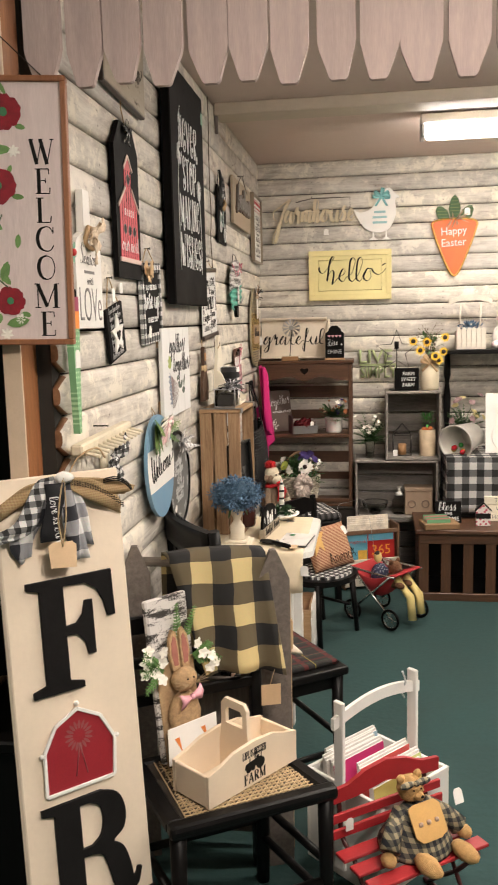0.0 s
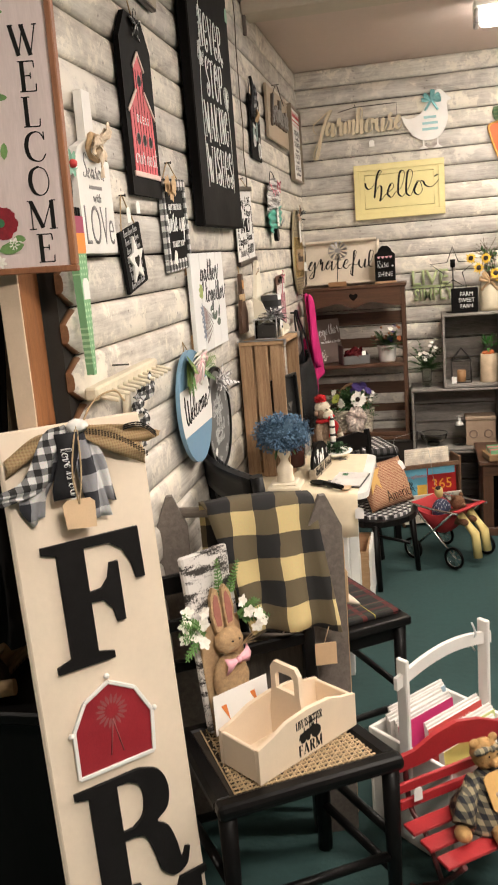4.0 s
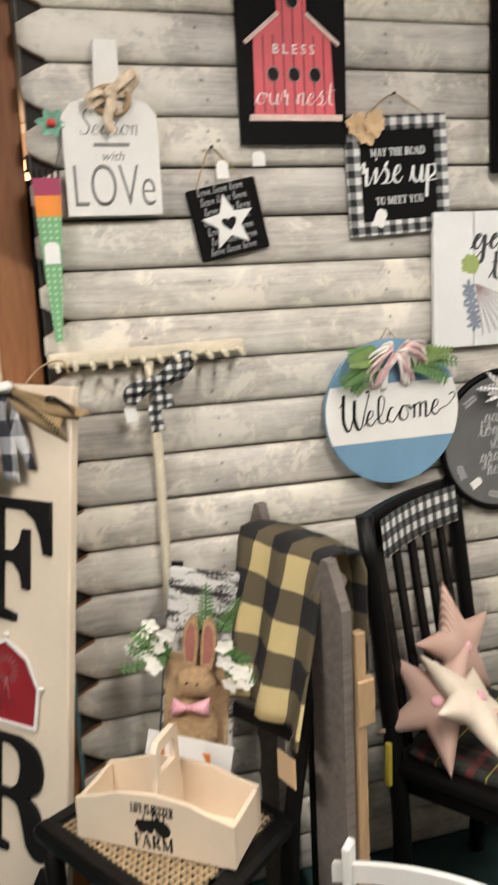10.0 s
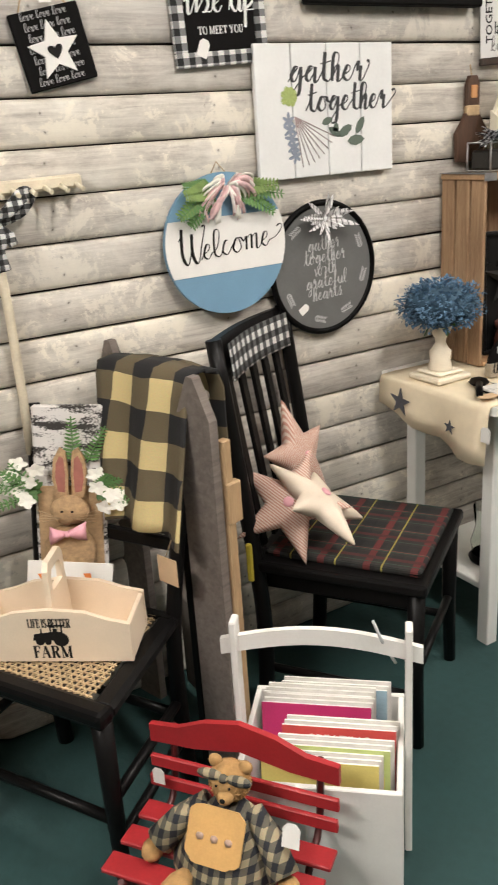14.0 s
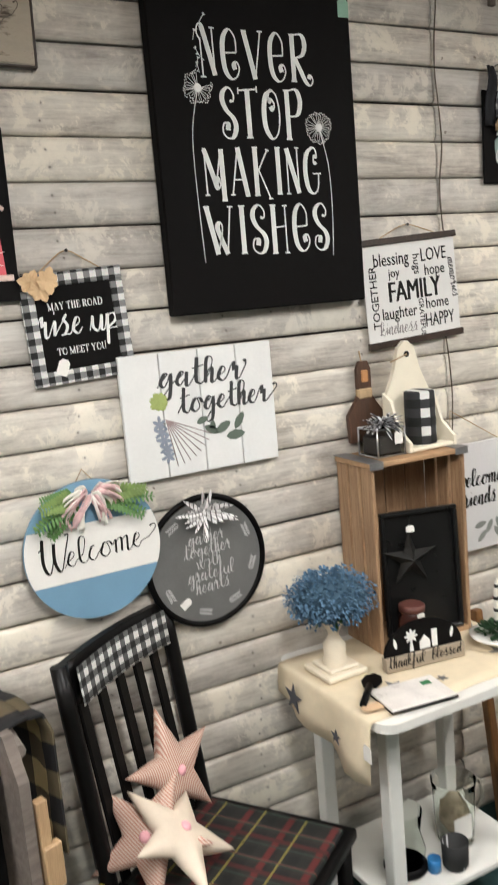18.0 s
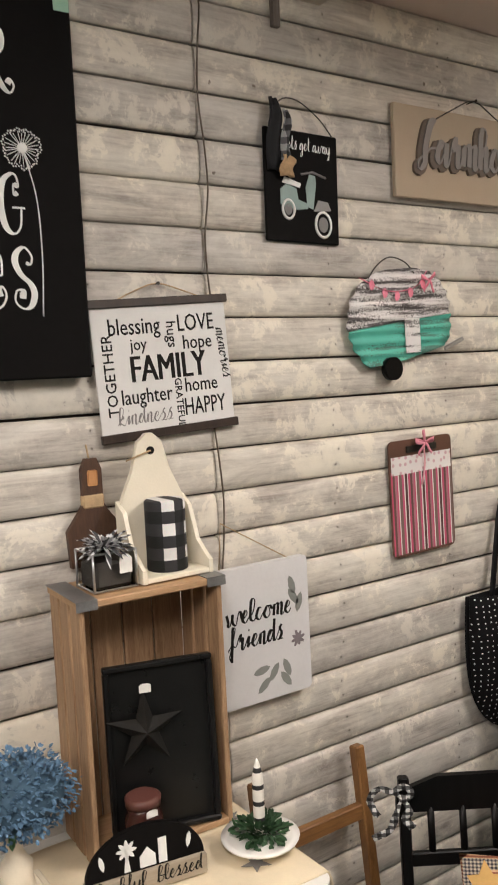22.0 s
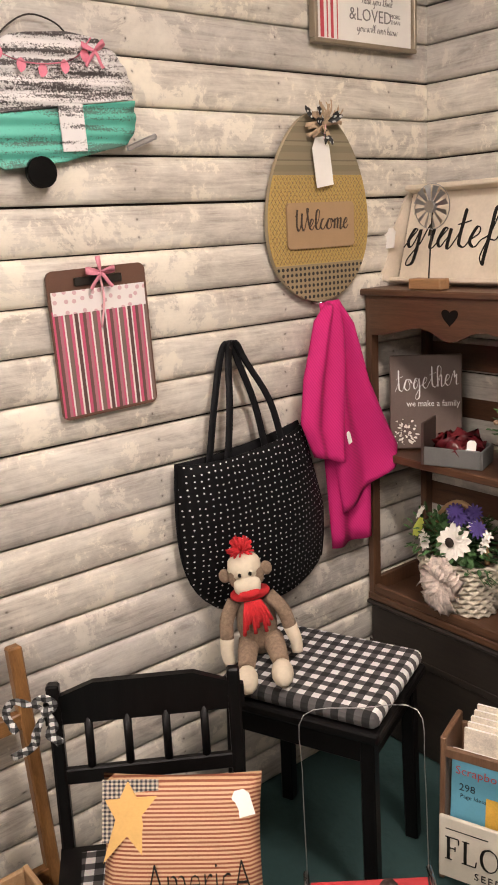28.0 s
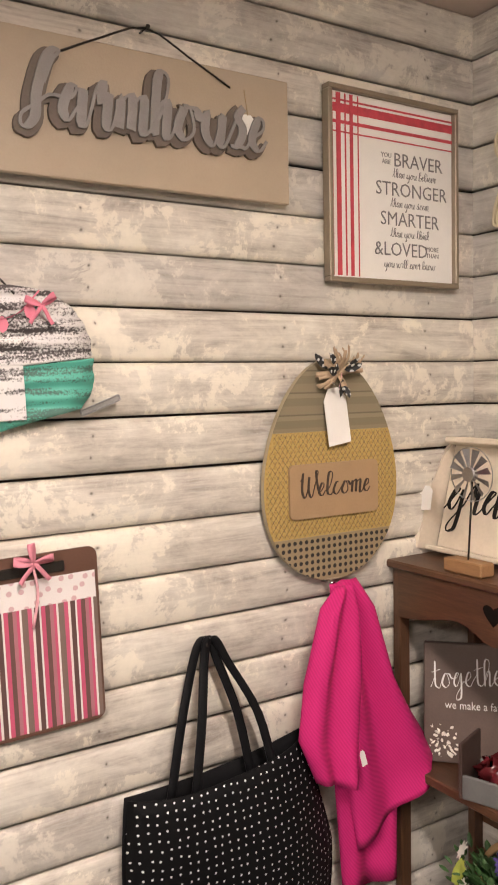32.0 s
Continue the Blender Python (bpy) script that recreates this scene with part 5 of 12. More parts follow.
for i in range(26):
    a = radians(-75 + 330 * i / 25 + rnd(-8, 8))
    b_ = B()
    leaf(b_, (0.005, 0.128, 0.02 + 0.001 * (i % 6)), (math.cos(a) * 1.7, math.sin(a) * 0.7, 0.35 + 0.3 * (i % 3)), rnd(0.045, 0.095), 0.013, rnd(-0.6, 0.7))
    part("ribbon", b_, SILVER, t)
part("ribbon_knot", blob(B(), (0.005, 0.128, 0.024), 0.014, 0.012, 0.01, sub=1), SILVER, t)
price_tag(t, -0.075, -0.095, 0.0105, 0.02, 0.03, -60)

t = thing("family_scroll", "white cloth scroll sign of family words between dark wooden slats", "wall sign", on_a(4.667, 1.697, x=0.028, tilt=3.2))
part("cloth", box(B(), -0.165, 0.165, -0.138, 0.135, 0.003, 0.006, 0.001), plain("canvas_white", (0.72, 0.71, 0.69), 0.85, vary=0.05, scale=10), t)
part("upper_slat", box(B(), -0.172, 0.172, 0.128, 0.146, 0, 0.012, 0.002), DARKSTAIN, t)
part("lower_slat", box(B(), -0.168, 0.172, -0.153, -0.134, 0, 0.012, 0.002), DARKSTAIN, t)
for body, sz, x, y, turn, sx in (("blessing", 0.05, -0.066, 0.086, 0, 0.8), ("LOVE", 0.052, 0.085, 0.086, 0, 0.76), ("joy", 0.036, -0.06, 0.048, 0, 0.9), ("hope", 0.044, 0.085, 0.044, 0, 0.85),
                                 ("laughter", 0.046, -0.052, -0.062, 0, 0.82), ("home", 0.044, 0.085, -0.05, 0, 0.85), ("HAPPY", 0.054, 0.09, -0.098, 0, 0.66), ("TOGETHER", 0.034, -0.132, -0.012, 90, 1.0), ("hugs", 0.034, 0.022, 0.065, -90, 0.95), ("GRATEFUL", 0.024, 0.026, -0.085, -90, 0.95)):
    text(t, body, sz, x, y, 0.006, INK, turn=turn, sx=sx, depth=0.0008, bold=0.0002)
for k in (0, 1, 2):
    text(t, "FAMILY", 0.08, 0.006 + 0.0016 * k, -0.006, 0.006 + 0.0001 * k, INK, sx=0.72, depth=0.0008)
script(t, "kindness", 0.056, -0.06, -0.108, 0.006, GREYINK, pen=0.06, stretch=0.98, depth=0.0008)
script(t, "memories", 0.042, 0.148, 0.015, 0.006, INK, turn=-85, pen=0.08, depth=0.0008)
hanger(t, 0.22, 0.146, 0.03)

t = thing("scooter_sign", "black tin sign with a painted teal scooter and a ribbon", "wall sign", on_a(5.068, 2.108, tilt=-0.8))
slab("panel", 0.222, 0.262, 0.008, BLACKBOARD, t)
script(t, "lets get away", 0.044, 0.018, 0.095, 0.008, CHALK, pen=0.06, stretch=0.76, depth=0.0006)
TEAL = plain("scooter_teal", (0.25, 0.34, 0.32), 0.5)
part("scooter_leg_shield", prism(B(), [(0.012, -0.045), (0.03, -0.05), (0.04, 0.01), (0.038, 0.03), (0.02, 0.032), (0.008, 0.0)], 0.008, 0.0095), TEAL, t)
part("scooter_body", prism(B(), [(-0.068, -0.045), (-0.02, -0.055), (0.014, -0.05), (0.012, -0.038), (-0.015, -0.03), (-0.02, -0.005), (-0.05, 0.004), (-0.068, -0.01)], 0.008, 0.0095), TEAL, t)
part("scooter_seat", prism(B(), [(-0.062, 0.006), (-0.01, -0.002), (-0.006, 0.008), (-0.055, 0.02)], 0.008, 0.0098), CHALK, t)
for x, y, r in ((-0.045, -0.055, 0.022), (0.06, -0.085, 0.03)):
    part("scooter_wheel", sweep(B(), [(x + r * 0.8 * math.cos(a), y + r * math.sin(a), 0.009) for a in [2 * math.pi * i / 20 for i in range(20)]], 0.0035, 5, closed=True), CHALK, t)
    part("wheel_hub", prism(B(), oval(r * 0.5, r * 0.62, 14, x, y), 0.008, 0.0095), GREYINK, t)
part("scooter_fender", prism(B(), [(0.03, -0.055), (0.085, -0.05), (0.075, -0.03), (0.045, -0.028)], 0.0095, 0.0105), plain("scooter_grey", (0.25, 0.25, 0.24), 0.6), t)
part("handlebar", sweep(B(), [(-0.005, 0.03, 0.009), (0.03, 0.038, 0.009), (0.07, 0.028, 0.009)], 0.003, 5), GREYINK, t)
part("wire_hanger", sweep(B(), smooth_path([(-0.09, 0.128, 0.006), (-0.06, 0.195, 0.002), (-0.005, 0.205, 0.0), (0.06, 0.17, 0.002), (0.1, 0.126, 0.006)], 4), 0.0016, 5), WIRE, t)
BLACKR = plain("black_ribbon", (0.012, 0.012, 0.014), 0.7, vary=0.3, scale=60)
for x, top, low, wide, lift, mat, lab in ((-0.088, 0.195, 0.03, 0.020, 0.014, BLACKR, "black cloth ribbon"), (-0.058, 0.17, 0.055, 0.013, 0.02, check("grey_plaid_ribbon", 0.03, (0.42, 0.42, 0.42), (0.13, 0.13, 0.14), (0.02, 0.02, 0.02)), "grey plaid ribbon"), (-0.06, 0.064, 0.016, 0.020, 0.026, BURLAP, "tan burlap ribbon end")):
    rows = [[Vector((x + wide * (q / 3 - 1) * (0.5 + 0.5 * min(1, k / 2.5)) + 0.004 * math.sin(k * 0.9), top + (low - top) * k / 9, lift + 0.006 * math.sin(q * 1.2 + k * 0.6) + 0.006 * math.sin(k * 0.35))) for q in range(7)] for k in range(10)]
    part("hanging_ribbon", cloth(B(), rows, 0.0015), mat, t, lab)

t = thing("farmhouse_sign", "taupe wooden sign with raised grey Farmhouse script", "wall sign", on_a(5.674, 2.229, x=0.026))
part("board", box(B(), -0.306, 0.306, -0.119, 0.119, 0, 0.014, 0.002), plain("taupe_paint", (0.42, 0.34, 0.25), 0.6, vary=0.05), t)
script(t, "Farmhouse", 0.165, 0.004, -0.004, 0.0142, plain("dark_taupe_wood", (0.13, 0.10, 0.08), 0.6), pen=0.23, stretch=0.91, depth=0.007, label="brown backing letters")
script(t, "Farmhouse", 0.165, 0.008, 0.002, 0.0244, plain("slate_letters", (0.24, 0.225, 0.215), 0.5), pen=0.11, stretch=0.91, depth=0.003, label="grey raised script")
hanger(t, 0.34, 0.09, 0.07, 0.002, WIRE, 0.018)
price_tag(t, 0.205, 0.02, 0.022, 0.03, 0.036)
part("tag_string", sweep(B(), [(0.205, 0.036, 0.024), (0.2, 0.085, 0.02)], 0.0008, 4), TWINE, t)

t = thing("camper_sign", "corrugated metal camper trailer ornament, white over turquoise", "wall sign", on_a(5.365, 1.79, x=0.036, tilt=2))
def corrugated(pts, n0, amp, material, name, label=""):
    """A sheet cut to a shape and pressed into ridges."""
    ys = [p[1] for p in pts]
    bm = B()
    rows = 30
    y0, y1 = min(ys), max(ys)
    rows_of = []
    for i in range(rows + 1):
        y = y0 + (y1 - y0) * (0.002 + 0.996 * i / rows)
        xs = []
        for (ax, ay), (bx, by) in zip(pts, pts[1:] + pts[:1]):
            if (ay - y) * (by - y) <= 0 and ay != by:
                xs.append(ax + (bx - ax) * (y - ay) / (by - ay))
        if len(xs) < 2:
            continue
        z = n0 + amp * math.sin(2 * math.pi * y / 0.031)
        rows_of.append([Vector((min(xs) + (max(xs) - min(xs)) * j / 8, y, z)) for j in range(9)])
    cloth(bm, rows_of, 0.002)
    return part(name, bm, material, t, label)


def worn_metal(name, color, worn, scale=(2.2, 30, 2.2), edge=0.35):
    if name in MATS:
        return MATS[name]
    m, nt, p = nodes_of(name)
    v = coords(nt, scale)
    a = node(nt, "ShaderNodeTexNoise", Scale=1.6, Detail=4.0, Roughness=0.6)
    nt.links.new(v, a.inputs["Vector"])
    f = node(nt, "ShaderNodeTexNoise", Scale=260.0, Detail=2.0)
    tc = nt.nodes.new("ShaderNodeTexCoord")
    nt.links.new(tc.outputs["Object"], f.inputs["Vector"])
    ad = nt.nodes.new("ShaderNodeMath")
    ad.operation = "ADD"
    nt.links.new(a.outputs[0], ad.inputs[0])
    wk = nt.nodes.new("ShaderNodeMath")
    wk.operation = "MULTIPLY"
    wk.inputs[1].default_value = 0.4
    nt.links.new(f.outputs[0], wk.inputs[0])
    nt.links.new(wk.outputs[0], ad.inputs[1])
    hf = nt.nodes.new("ShaderNodeMath")
    hf.operation = "MULTIPLY"
    hf.inputs[1].default_value = 0.5
    nt.links.new(ad.outputs[0], hf.inputs[0])
    col = ramp(nt, [(edge, color), (edge + 0.05, worn)], hf.outputs[0])
    nt.links.new(col, p.inputs["Base Color"])
    p.inputs["Roughness"].default_value = 0.5
    MATS[name] = m
    return m


CAMPW = worn_metal("worn_white_tin", (0.72, 0.70, 0.69), (0.07, 0.06, 0.06), edge=0.325)
CAMPT = worn_metal("worn_turquoise_tin", (0.10, 0.46, 0.36), (0.07, 0.16, 0.13))
corrugated([(-0.185, -0.02), (0.19, 0.012), (0.186, 0.05), (0.165, 0.09), (0.12, 0.125), (0.05, 0.135), (-0.06, 0.128), (-0.13, 0.098), (-0.17, 0.05)], 0.006, 0.004, CAMPW, "upper_shell", "white weathered upper half")
corrugated([(-0.182, -0.022), (-0.165, -0.07), (-0.12, -0.118), (0.02, -0.105), (0.165, -0.075), (0.188, -0.04), (0.19, 0.01)], 0.0062, 0.004, CAMPT, "lower_shell", "turquoise lower half")
part("door", box(B(), 0.009, 0.064, -0.088, 0.002, 0.011, 0.014, 0.001), worn_metal("worn_white_door", (0.74, 0.72, 0.71), (0.10, 0.09, 0.09), edge=0.375), t, "white camper door")
part("wheel", cyl(B(), (-0.045, -0.125, 0.004), (-0.045, -0.125, 0.022), 0.03, n=20), BLACK, t)
part("tow_bar", beam(B(), (0.16, -0.085, 0.006), (0.235, -0.06, 0.008), 0.012, 0.004), METAL, t)
part("wire_hanger", sweep(B(), smooth_path([(-0.105, 0.106, 0.006), (-0.07, 0.14, 0.004), (-0.02, 0.163, 0.0), (0.03, 0.15, 0.004), (0.06, 0.12, 0.006)], 4), 0.0018, 5), WIRE, t)
bm = B()
for i in range(5):
    leaf(bm, (-0.1 + 0.045 * i, 0.105 - 0.03 * math.sin(i * 0.785), 0.014), (rnd(-0.4, 0.4), -1, 0.1), 0.028, 0.02, 0.1)
sweep(bm, smooth_path([(-0.14, 0.11, 0.013), (-0.05, 0.075, 0.015), (0.05, 0.082, 0.015), (0.1, 0.125, 0.013)], 4), 0.0015, 4)
part("bunting", bm, plain("bunting_pink", (0.72, 0.22, 0.30), 0.8), t, "tiny pink bunting")
bow(t, 0.1, 0.1, 0.016, 0.03, plain("bunting_pink", (0.65, 0.12, 0.2)), 2, 2)

t = thing("decorated_clipboard", "brown clipboard covered with pink, brown and white striped paper", "clipboard", on_a(5.438, 1.317, x=0.028, tilt=1.5) @ Matrix.Diagonal((1.04, 1.0, 1, 1)))
part("board", prism(B(), round_rect(0.228, 0.314, 0.016), 0, 0.004), plain("brown_hardboard", (0.115, 0.055, 0.035), 0.5), t)
STR = stripes("pink_brown_stripes", [(0.0, (0.10, 0.05, 0.045)), (0.13, (0.72, 0.70, 0.66)), (0.18, (0.55, 0.09, 0.17)), (0.30, (0.14, 0.07, 0.06)), (0.42, (0.40, 0.16, 0.19)), (0.52, (0.55, 0.09, 0.17)), (0.60, (0.72, 0.70, 0.66)), (0.66, (0.19, 0.13, 0.11)), (0.82, (0.55, 0.10, 0.18)), (0.93, (0.7, 0.66, 0.62))], 0.062, 0)
part("striped_paper", box(B(), -0.110, 0.110, -0.150, 0.075, 0.004, 0.0048), STR, t)
part("floral_band", box(B(), -0.108, 0.108, 0.066, 0.114, 0.0049, 0.0056), spotted("pink_floral", (0.76, 0.72, 0.70), (0.62, 0.42, 0.44), 0.021, 0.22, jitter=0.6), t, "pale paper band with pink blossoms")
part("clip", box(box(B(), -0.055, 0.055, 0.122, 0.140, 0.004, 0.010, 0.002), -0.018, 0.018, 0.14, 0.152, 0.004, 0.014, 0.003), WIRE, t, "metal spring clip")
bow(t, 0.0, 0.146, 0.016, 0.034, plain("rose_ribbon", (0.68, 0.25, 0.32), 0.7), 3, 2, label="pink ribbon")
part("hanging_ribbon", sweep(B(), smooth_path([(0.0, 0.14, 0.016), (0.006, 0.09, 0.012), (-0.004, 0.03, 0.008)], 4), 0.0025, 5), PINK, t)

t = thing("braver_sign", "framed white sign with a red plaid border and grey lettering", "wall sign", on_a(6.258, 2.164, x=0.026))
slab("panel", 0.352, 0.382, 0.012, WHITE, t)
ring_border(t, 0.37, 0.40, 0.011, 0.024, plain("pewter_frame", (0.26, 0.21, 0.15), 0.4, metal=0.3), "frame")
for y, w in ((0.172, 0.004), (0.156, 0.018), (0.128, 0.007), (0.108, 0.003)):
    part("red_stripe", box(B(), -0.174, 0.174, y - w / 2, y + w / 2, 0.0121, 0.0127), plain("red_print", (0.52, 0.06, 0.08), 0.7, vary=0.3, scale=60), t)
for x, w in ((-0.168, 0.003), (-0.152, 0.012), (-0.134, 0.004), (-0.118, 0.009), (-0.1, 0.003)):
    part("red_stripe", box(B(), x - w / 2, x + w / 2, -0.185, 0.186, 0.0129, 0.0134), plain("red_print", (0.52, 0.06, 0.08)), t)
for body, x, y in (("BRAVER", 0.071, 0.068), ("STRONGER", 0.052, 0.005), ("SMARTER", 0.046, -0.058), ("&LOVED", 0.02, -0.123)):
    text(t, body, 0.042, x, y, 0.012, GREYINK, sx=0.98, bold=-0.0002, depth=0.0008)
for body, x, y in (("than you believe", 0.06, 0.037), ("than you seem", 0.045, -0.026), ("than you think", 0.045, -0.09), ("you will ever know", 0.045, -0.156)):
    script(t, body, 0.027, x, y, 0.012, GREYINK, pen=0.06, stretch=1.0, depth=0.0008)
text(t, "YOU\nARE", 0.014, -0.022, 0.069, 0.012, GREYINK, depth=0.0008)
text(t, "MORE\nTHAN", 0.014, 0.112, -0.123, 0.012, GREYINK, depth=0.0008)

t = thing("egg_welcome_sign", "wooden egg sign in olive, mustard and dots with raffia bow", "wall sign", on_a(6.078, 1.575, x=0.03))
EGG = oval(0.172, 0.232, 64, egg=0.17)


def egg_band(lo, hi, material, name, n0, n1, label=""):
    pts = [p for p in EGG if lo <= p[1] <= hi]
    xs = lambda y: max(a + (c - a) * (y - b) / (d - b) for (a, b), (c, d) in zip(EGG, EGG[1:] + EGG[:1]) if (b - y) * (d - y) <= 0 and b != d)
    right = sorted([p for p in pts if p[0] > 0], key=lambda p: p[1])
    if lo > -0.23:
        right = [(xs(lo), lo)] + right
    if hi < 0.23:
        right = right + [(xs(hi), hi)]
    part(name, prism(B(), right + [(-x, y) for x, y in right[::-1]], n0, n1), material, t, label)


part("egg_board", prism(B(), EGG, 0, 0.012), plain("egg_edge", (0.36, 0.30, 0.2), 0.6), t)
OLIVE = stripes("olive_stripes", [(0.0, (0.20, 0.165, 0.105)), (0.35, (0.25, 0.21, 0.135)), (0.55, (0.15, 0.125, 0.08)), (0.62, (0.235, 0.195, 0.125))], 0.045, 1)
egg_band(0.082, 0.225, OLIVE, "olive_band", 0.0121, 0.013, "olive striped top")
MUST = check("mustard_trellis", 0.010, (0.54, 0.37, 0.12), (0.55, 0.38, 0.13), (0.46, 0.30, 0.09))
egg_band(-0.135, 0.0815, MUST, "mustard_band", 0.0121, 0.0128, "mustard trellis print")
bm = B()
for k in range(-34, 35):
    for s in (1, -1):
        c = k * 0.0128
        seg = []
        for i in range(40):
            y = -0.133 + 0.212 * i / 39
            x = c + s * (y + 0.026) * 0.72
            lim = 0.172 * math.sqrt(max(0, 1 - (y / 0.232) ** 2)) * (1 - 0.17 * y / 0.232) - 0.005
            if abs(x) < lim:
                seg.append((x, y, 0.0131))
        if len(seg) > 2:
            sweep(bm, [seg[0], seg[-1]], 0.00045, 3)
tagged(part("trellis_line", bm, plain("brown_line", (0.14, 0.10, 0.05), 0.7, relief=0), t), kind="stuff")
egg_band(-0.228, -0.1355, spotted("tan_dots", (0.29, 0.22, 0.13), (0.02, 0.018, 0.016), 0.0145, 0.30), "dotted_band", 0.0121, 0.0128, "tan base with black dots")
part("plate", prism(B(), round_rect(0.232, 0.112, 0.012, cy=-0.04), 0.013, 0.019), plain("tan_plate", (0.36, 0.235, 0.13), 0.6, vary=0.1), t, "tan plate")
script(t, "Welcome", 0.072, 0.0, -0.038, 0.019, plain("brown_ink", (0.05, 0.032, 0.022), 0.7), pen=0.065, stretch=1.0)
RAFF = plain("raffia", (0.40, 0.29, 0.19), 0.85, vary=0.3, scale=80)
for i in range(34):
    a, side, long = rnd(0, 6.28), rnd(-0.012, 0.012), rnd(0.035, 0.062)
    d = Vector((math.cos(a) * 1.1, math.sin(a) * 0.85, 0))
    e = Vector((-d.y, d.x, 0))
    path = smooth_path([Vector((0.01, 0.2, 0.02)), Vector((0.01, 0.2, 0.034)) + d * long * 0.6 + e * side, Vector((0.01, 0.2, 0.022 + rnd(0, 0.012))) + d * long + e * side * 2.5], 4)
    w = e.normalized() * rnd(0.002, 0.006)
    part("raffia_strand", cloth(B(), [[p - w, p, p + w] for p in path], 0.0008), RAFF, t, "raffia and burlap strand")
for i in range(9):
    part("spotted_ribbon", (lambda b: (sprays(b, (0.01, 0.2, 0.03), 1, (0.045, 0.035, 0.012), 0.04, 0.018, (0, 0, 0.8)), b)[1])(B()), spotted("black_spot_ribbon", (0.02, 0.02, 0.02), (0.6, 0.6, 0.58), 0.012, 0.25), t)
price_tag(t, 0.0, 0.112, 0.026, 0.058, 0.118, 8)
part("tag_string", sweep(B(), [(0.006, 0.165, 0.027), (0.012, 0.2, 0.03)], 0.0008, 4), PINK, t)

t = thing("welcome_friends_canvas", "white canvas sign with grey Welcome Friends lettering and wreath", "wall sign", on_a(4.872, 1.06, x=0.035, tilt=0.0))
part("canvas", prism(B(), round_rect(0.285, 0.33, 0.012), 0, 0.018), plain("canvas_cool", (0.66, 0.65, 0.65), 0.75, vary=0.06, scale=8), t)
script(t, "welcome", 0.078, -0.004, 0.048, 0.018, INK, pen=0.09, stretch=0.95, depth=0.001)
script(t, "friends", 0.078, -0.016, -0.012, 0.018, INK, pen=0.09, stretch=0.95, depth=0.001)
bm = B()
for p, d in (((0.1, 0.075), (-0.3, 1)), ((0.11, 0.05), (-0.7, 1)), ((0.105, 0.03), (0.3, 1)), ((0.02, -0.085), (-1, -0.2)), ((0.045, -0.08), (-0.6, -0.9)), ((0.06, -0.075), (0.4, -1)), ((0.02, -0.11), (-0.8, -0.7)), ((0.05, -0.105), (0.6, -0.8))):
    leaf(bm, (*p, 0.0192), (*d, 0), 0.05, 0.02, 0.0)
part("painted_leaves", bm, plain("painted_leaf_grey", (0.24, 0.25, 0.23), 0.7), t)
part("painted_flower", (lambda b: (flower(b, (0.105, -0.035, 0.0186), 0.022, 8, (0, 0, 1), 0.4, 0.02), b)[1])(B()), plain("painted_plum", (0.2, 0.17, 0.18), 0.7), t)
part("hanging_twine", sweep(B(), [(-0.1, 0.16, 0.004), (-0.085, 0.27, -0.004), (0.1, 0.16, 0.004)], 0.0016, 5), TWINE, t)

t = thing("cord_of_lights", "thin cord hanging down the seam of the wall", "cord", on_a(SEAM_Y := 4.795, 0))
part("cord", sweep(B(), smooth_path([(0.008 * math.sin(i * 1.7), 2.58 - 0.1 * i, 0.004 + 0.002 * math.sin(i * 3)) for i in range(16)], 3), 0.0022, 5), plain("brown_cord", (0.10, 0.075, 0.05), 0.6), t)


# ---- furniture and goods along the long wall ----
def at(x, y, z=0.0, turn=0.0):
    return pose(x, y, z, 0, 0, turn)


def facing(x, y, z, ux, uy, lean=0.0, tilt=0.0):
    """Local right (ux, uy), up, and out of the face; lean: degrees by which it leans back."""
    a = math.atan2(uy, ux)
    return Matrix.Translation((x, y, z)) @ Matrix.Rotation(a, 4, "Z") @ Matrix.Rotation(radians(90 - lean), 4, "X") @ Matrix.Rotation(radians(tilt), 4, "Z")


# tall porch sign leaning on the post
t = thing("farm_porch_sign", "tall cream wooden FARM sign with black letters and a red barn", "leaning sign", facing(0.112, 2.714, 0.004, 0.684, 0.73, 7.0, -1.35))
part("board", box(B(), -0.152, 0.15, 0.0, 1.285, -0.012, 0.012, 0.003), CREAM, t)
LETTER = plain("black_wood_letters", (0.012, 0.011, 0.011), 0.5, vary=0.2)


FOUT = [(-0.085, 0.804), (0.042, 0.804), (0.042, 0.816), (0.006, 0.825), (0.006, 0.93), (0.036, 0.928), (0.056, 0.905), (0.062, 0.876), (0.079, 0.876), (0.079, 0.999), (0.062, 0.999), (0.054, 0.97), (0.036, 0.951), (0.006, 0.949), (0.006, 1.044), (0.066, 1.042), (0.096, 1.022), (0.112, 0.99), (0.12, 0.955), (0.138, 0.955), (0.136, 1.061), (-0.083, 1.061), (-0.083, 1.049), (-0.052, 1.04), (-0.052, 0.825), (-0.085, 0.816)]
outline(t, [[((x + 0.085) * 0.95 - 0.106, (y - 0.804) * 0.985 + 0.798) for x, y in FOUT]], 0.012, 0.0095, LETTER, "letter_F", "black serif letter F", 0.0014)
flow = lambda *pts: [(p.x, p.y) for p in smooth_path([(a, b, 0) for a, b in pts], 4)]
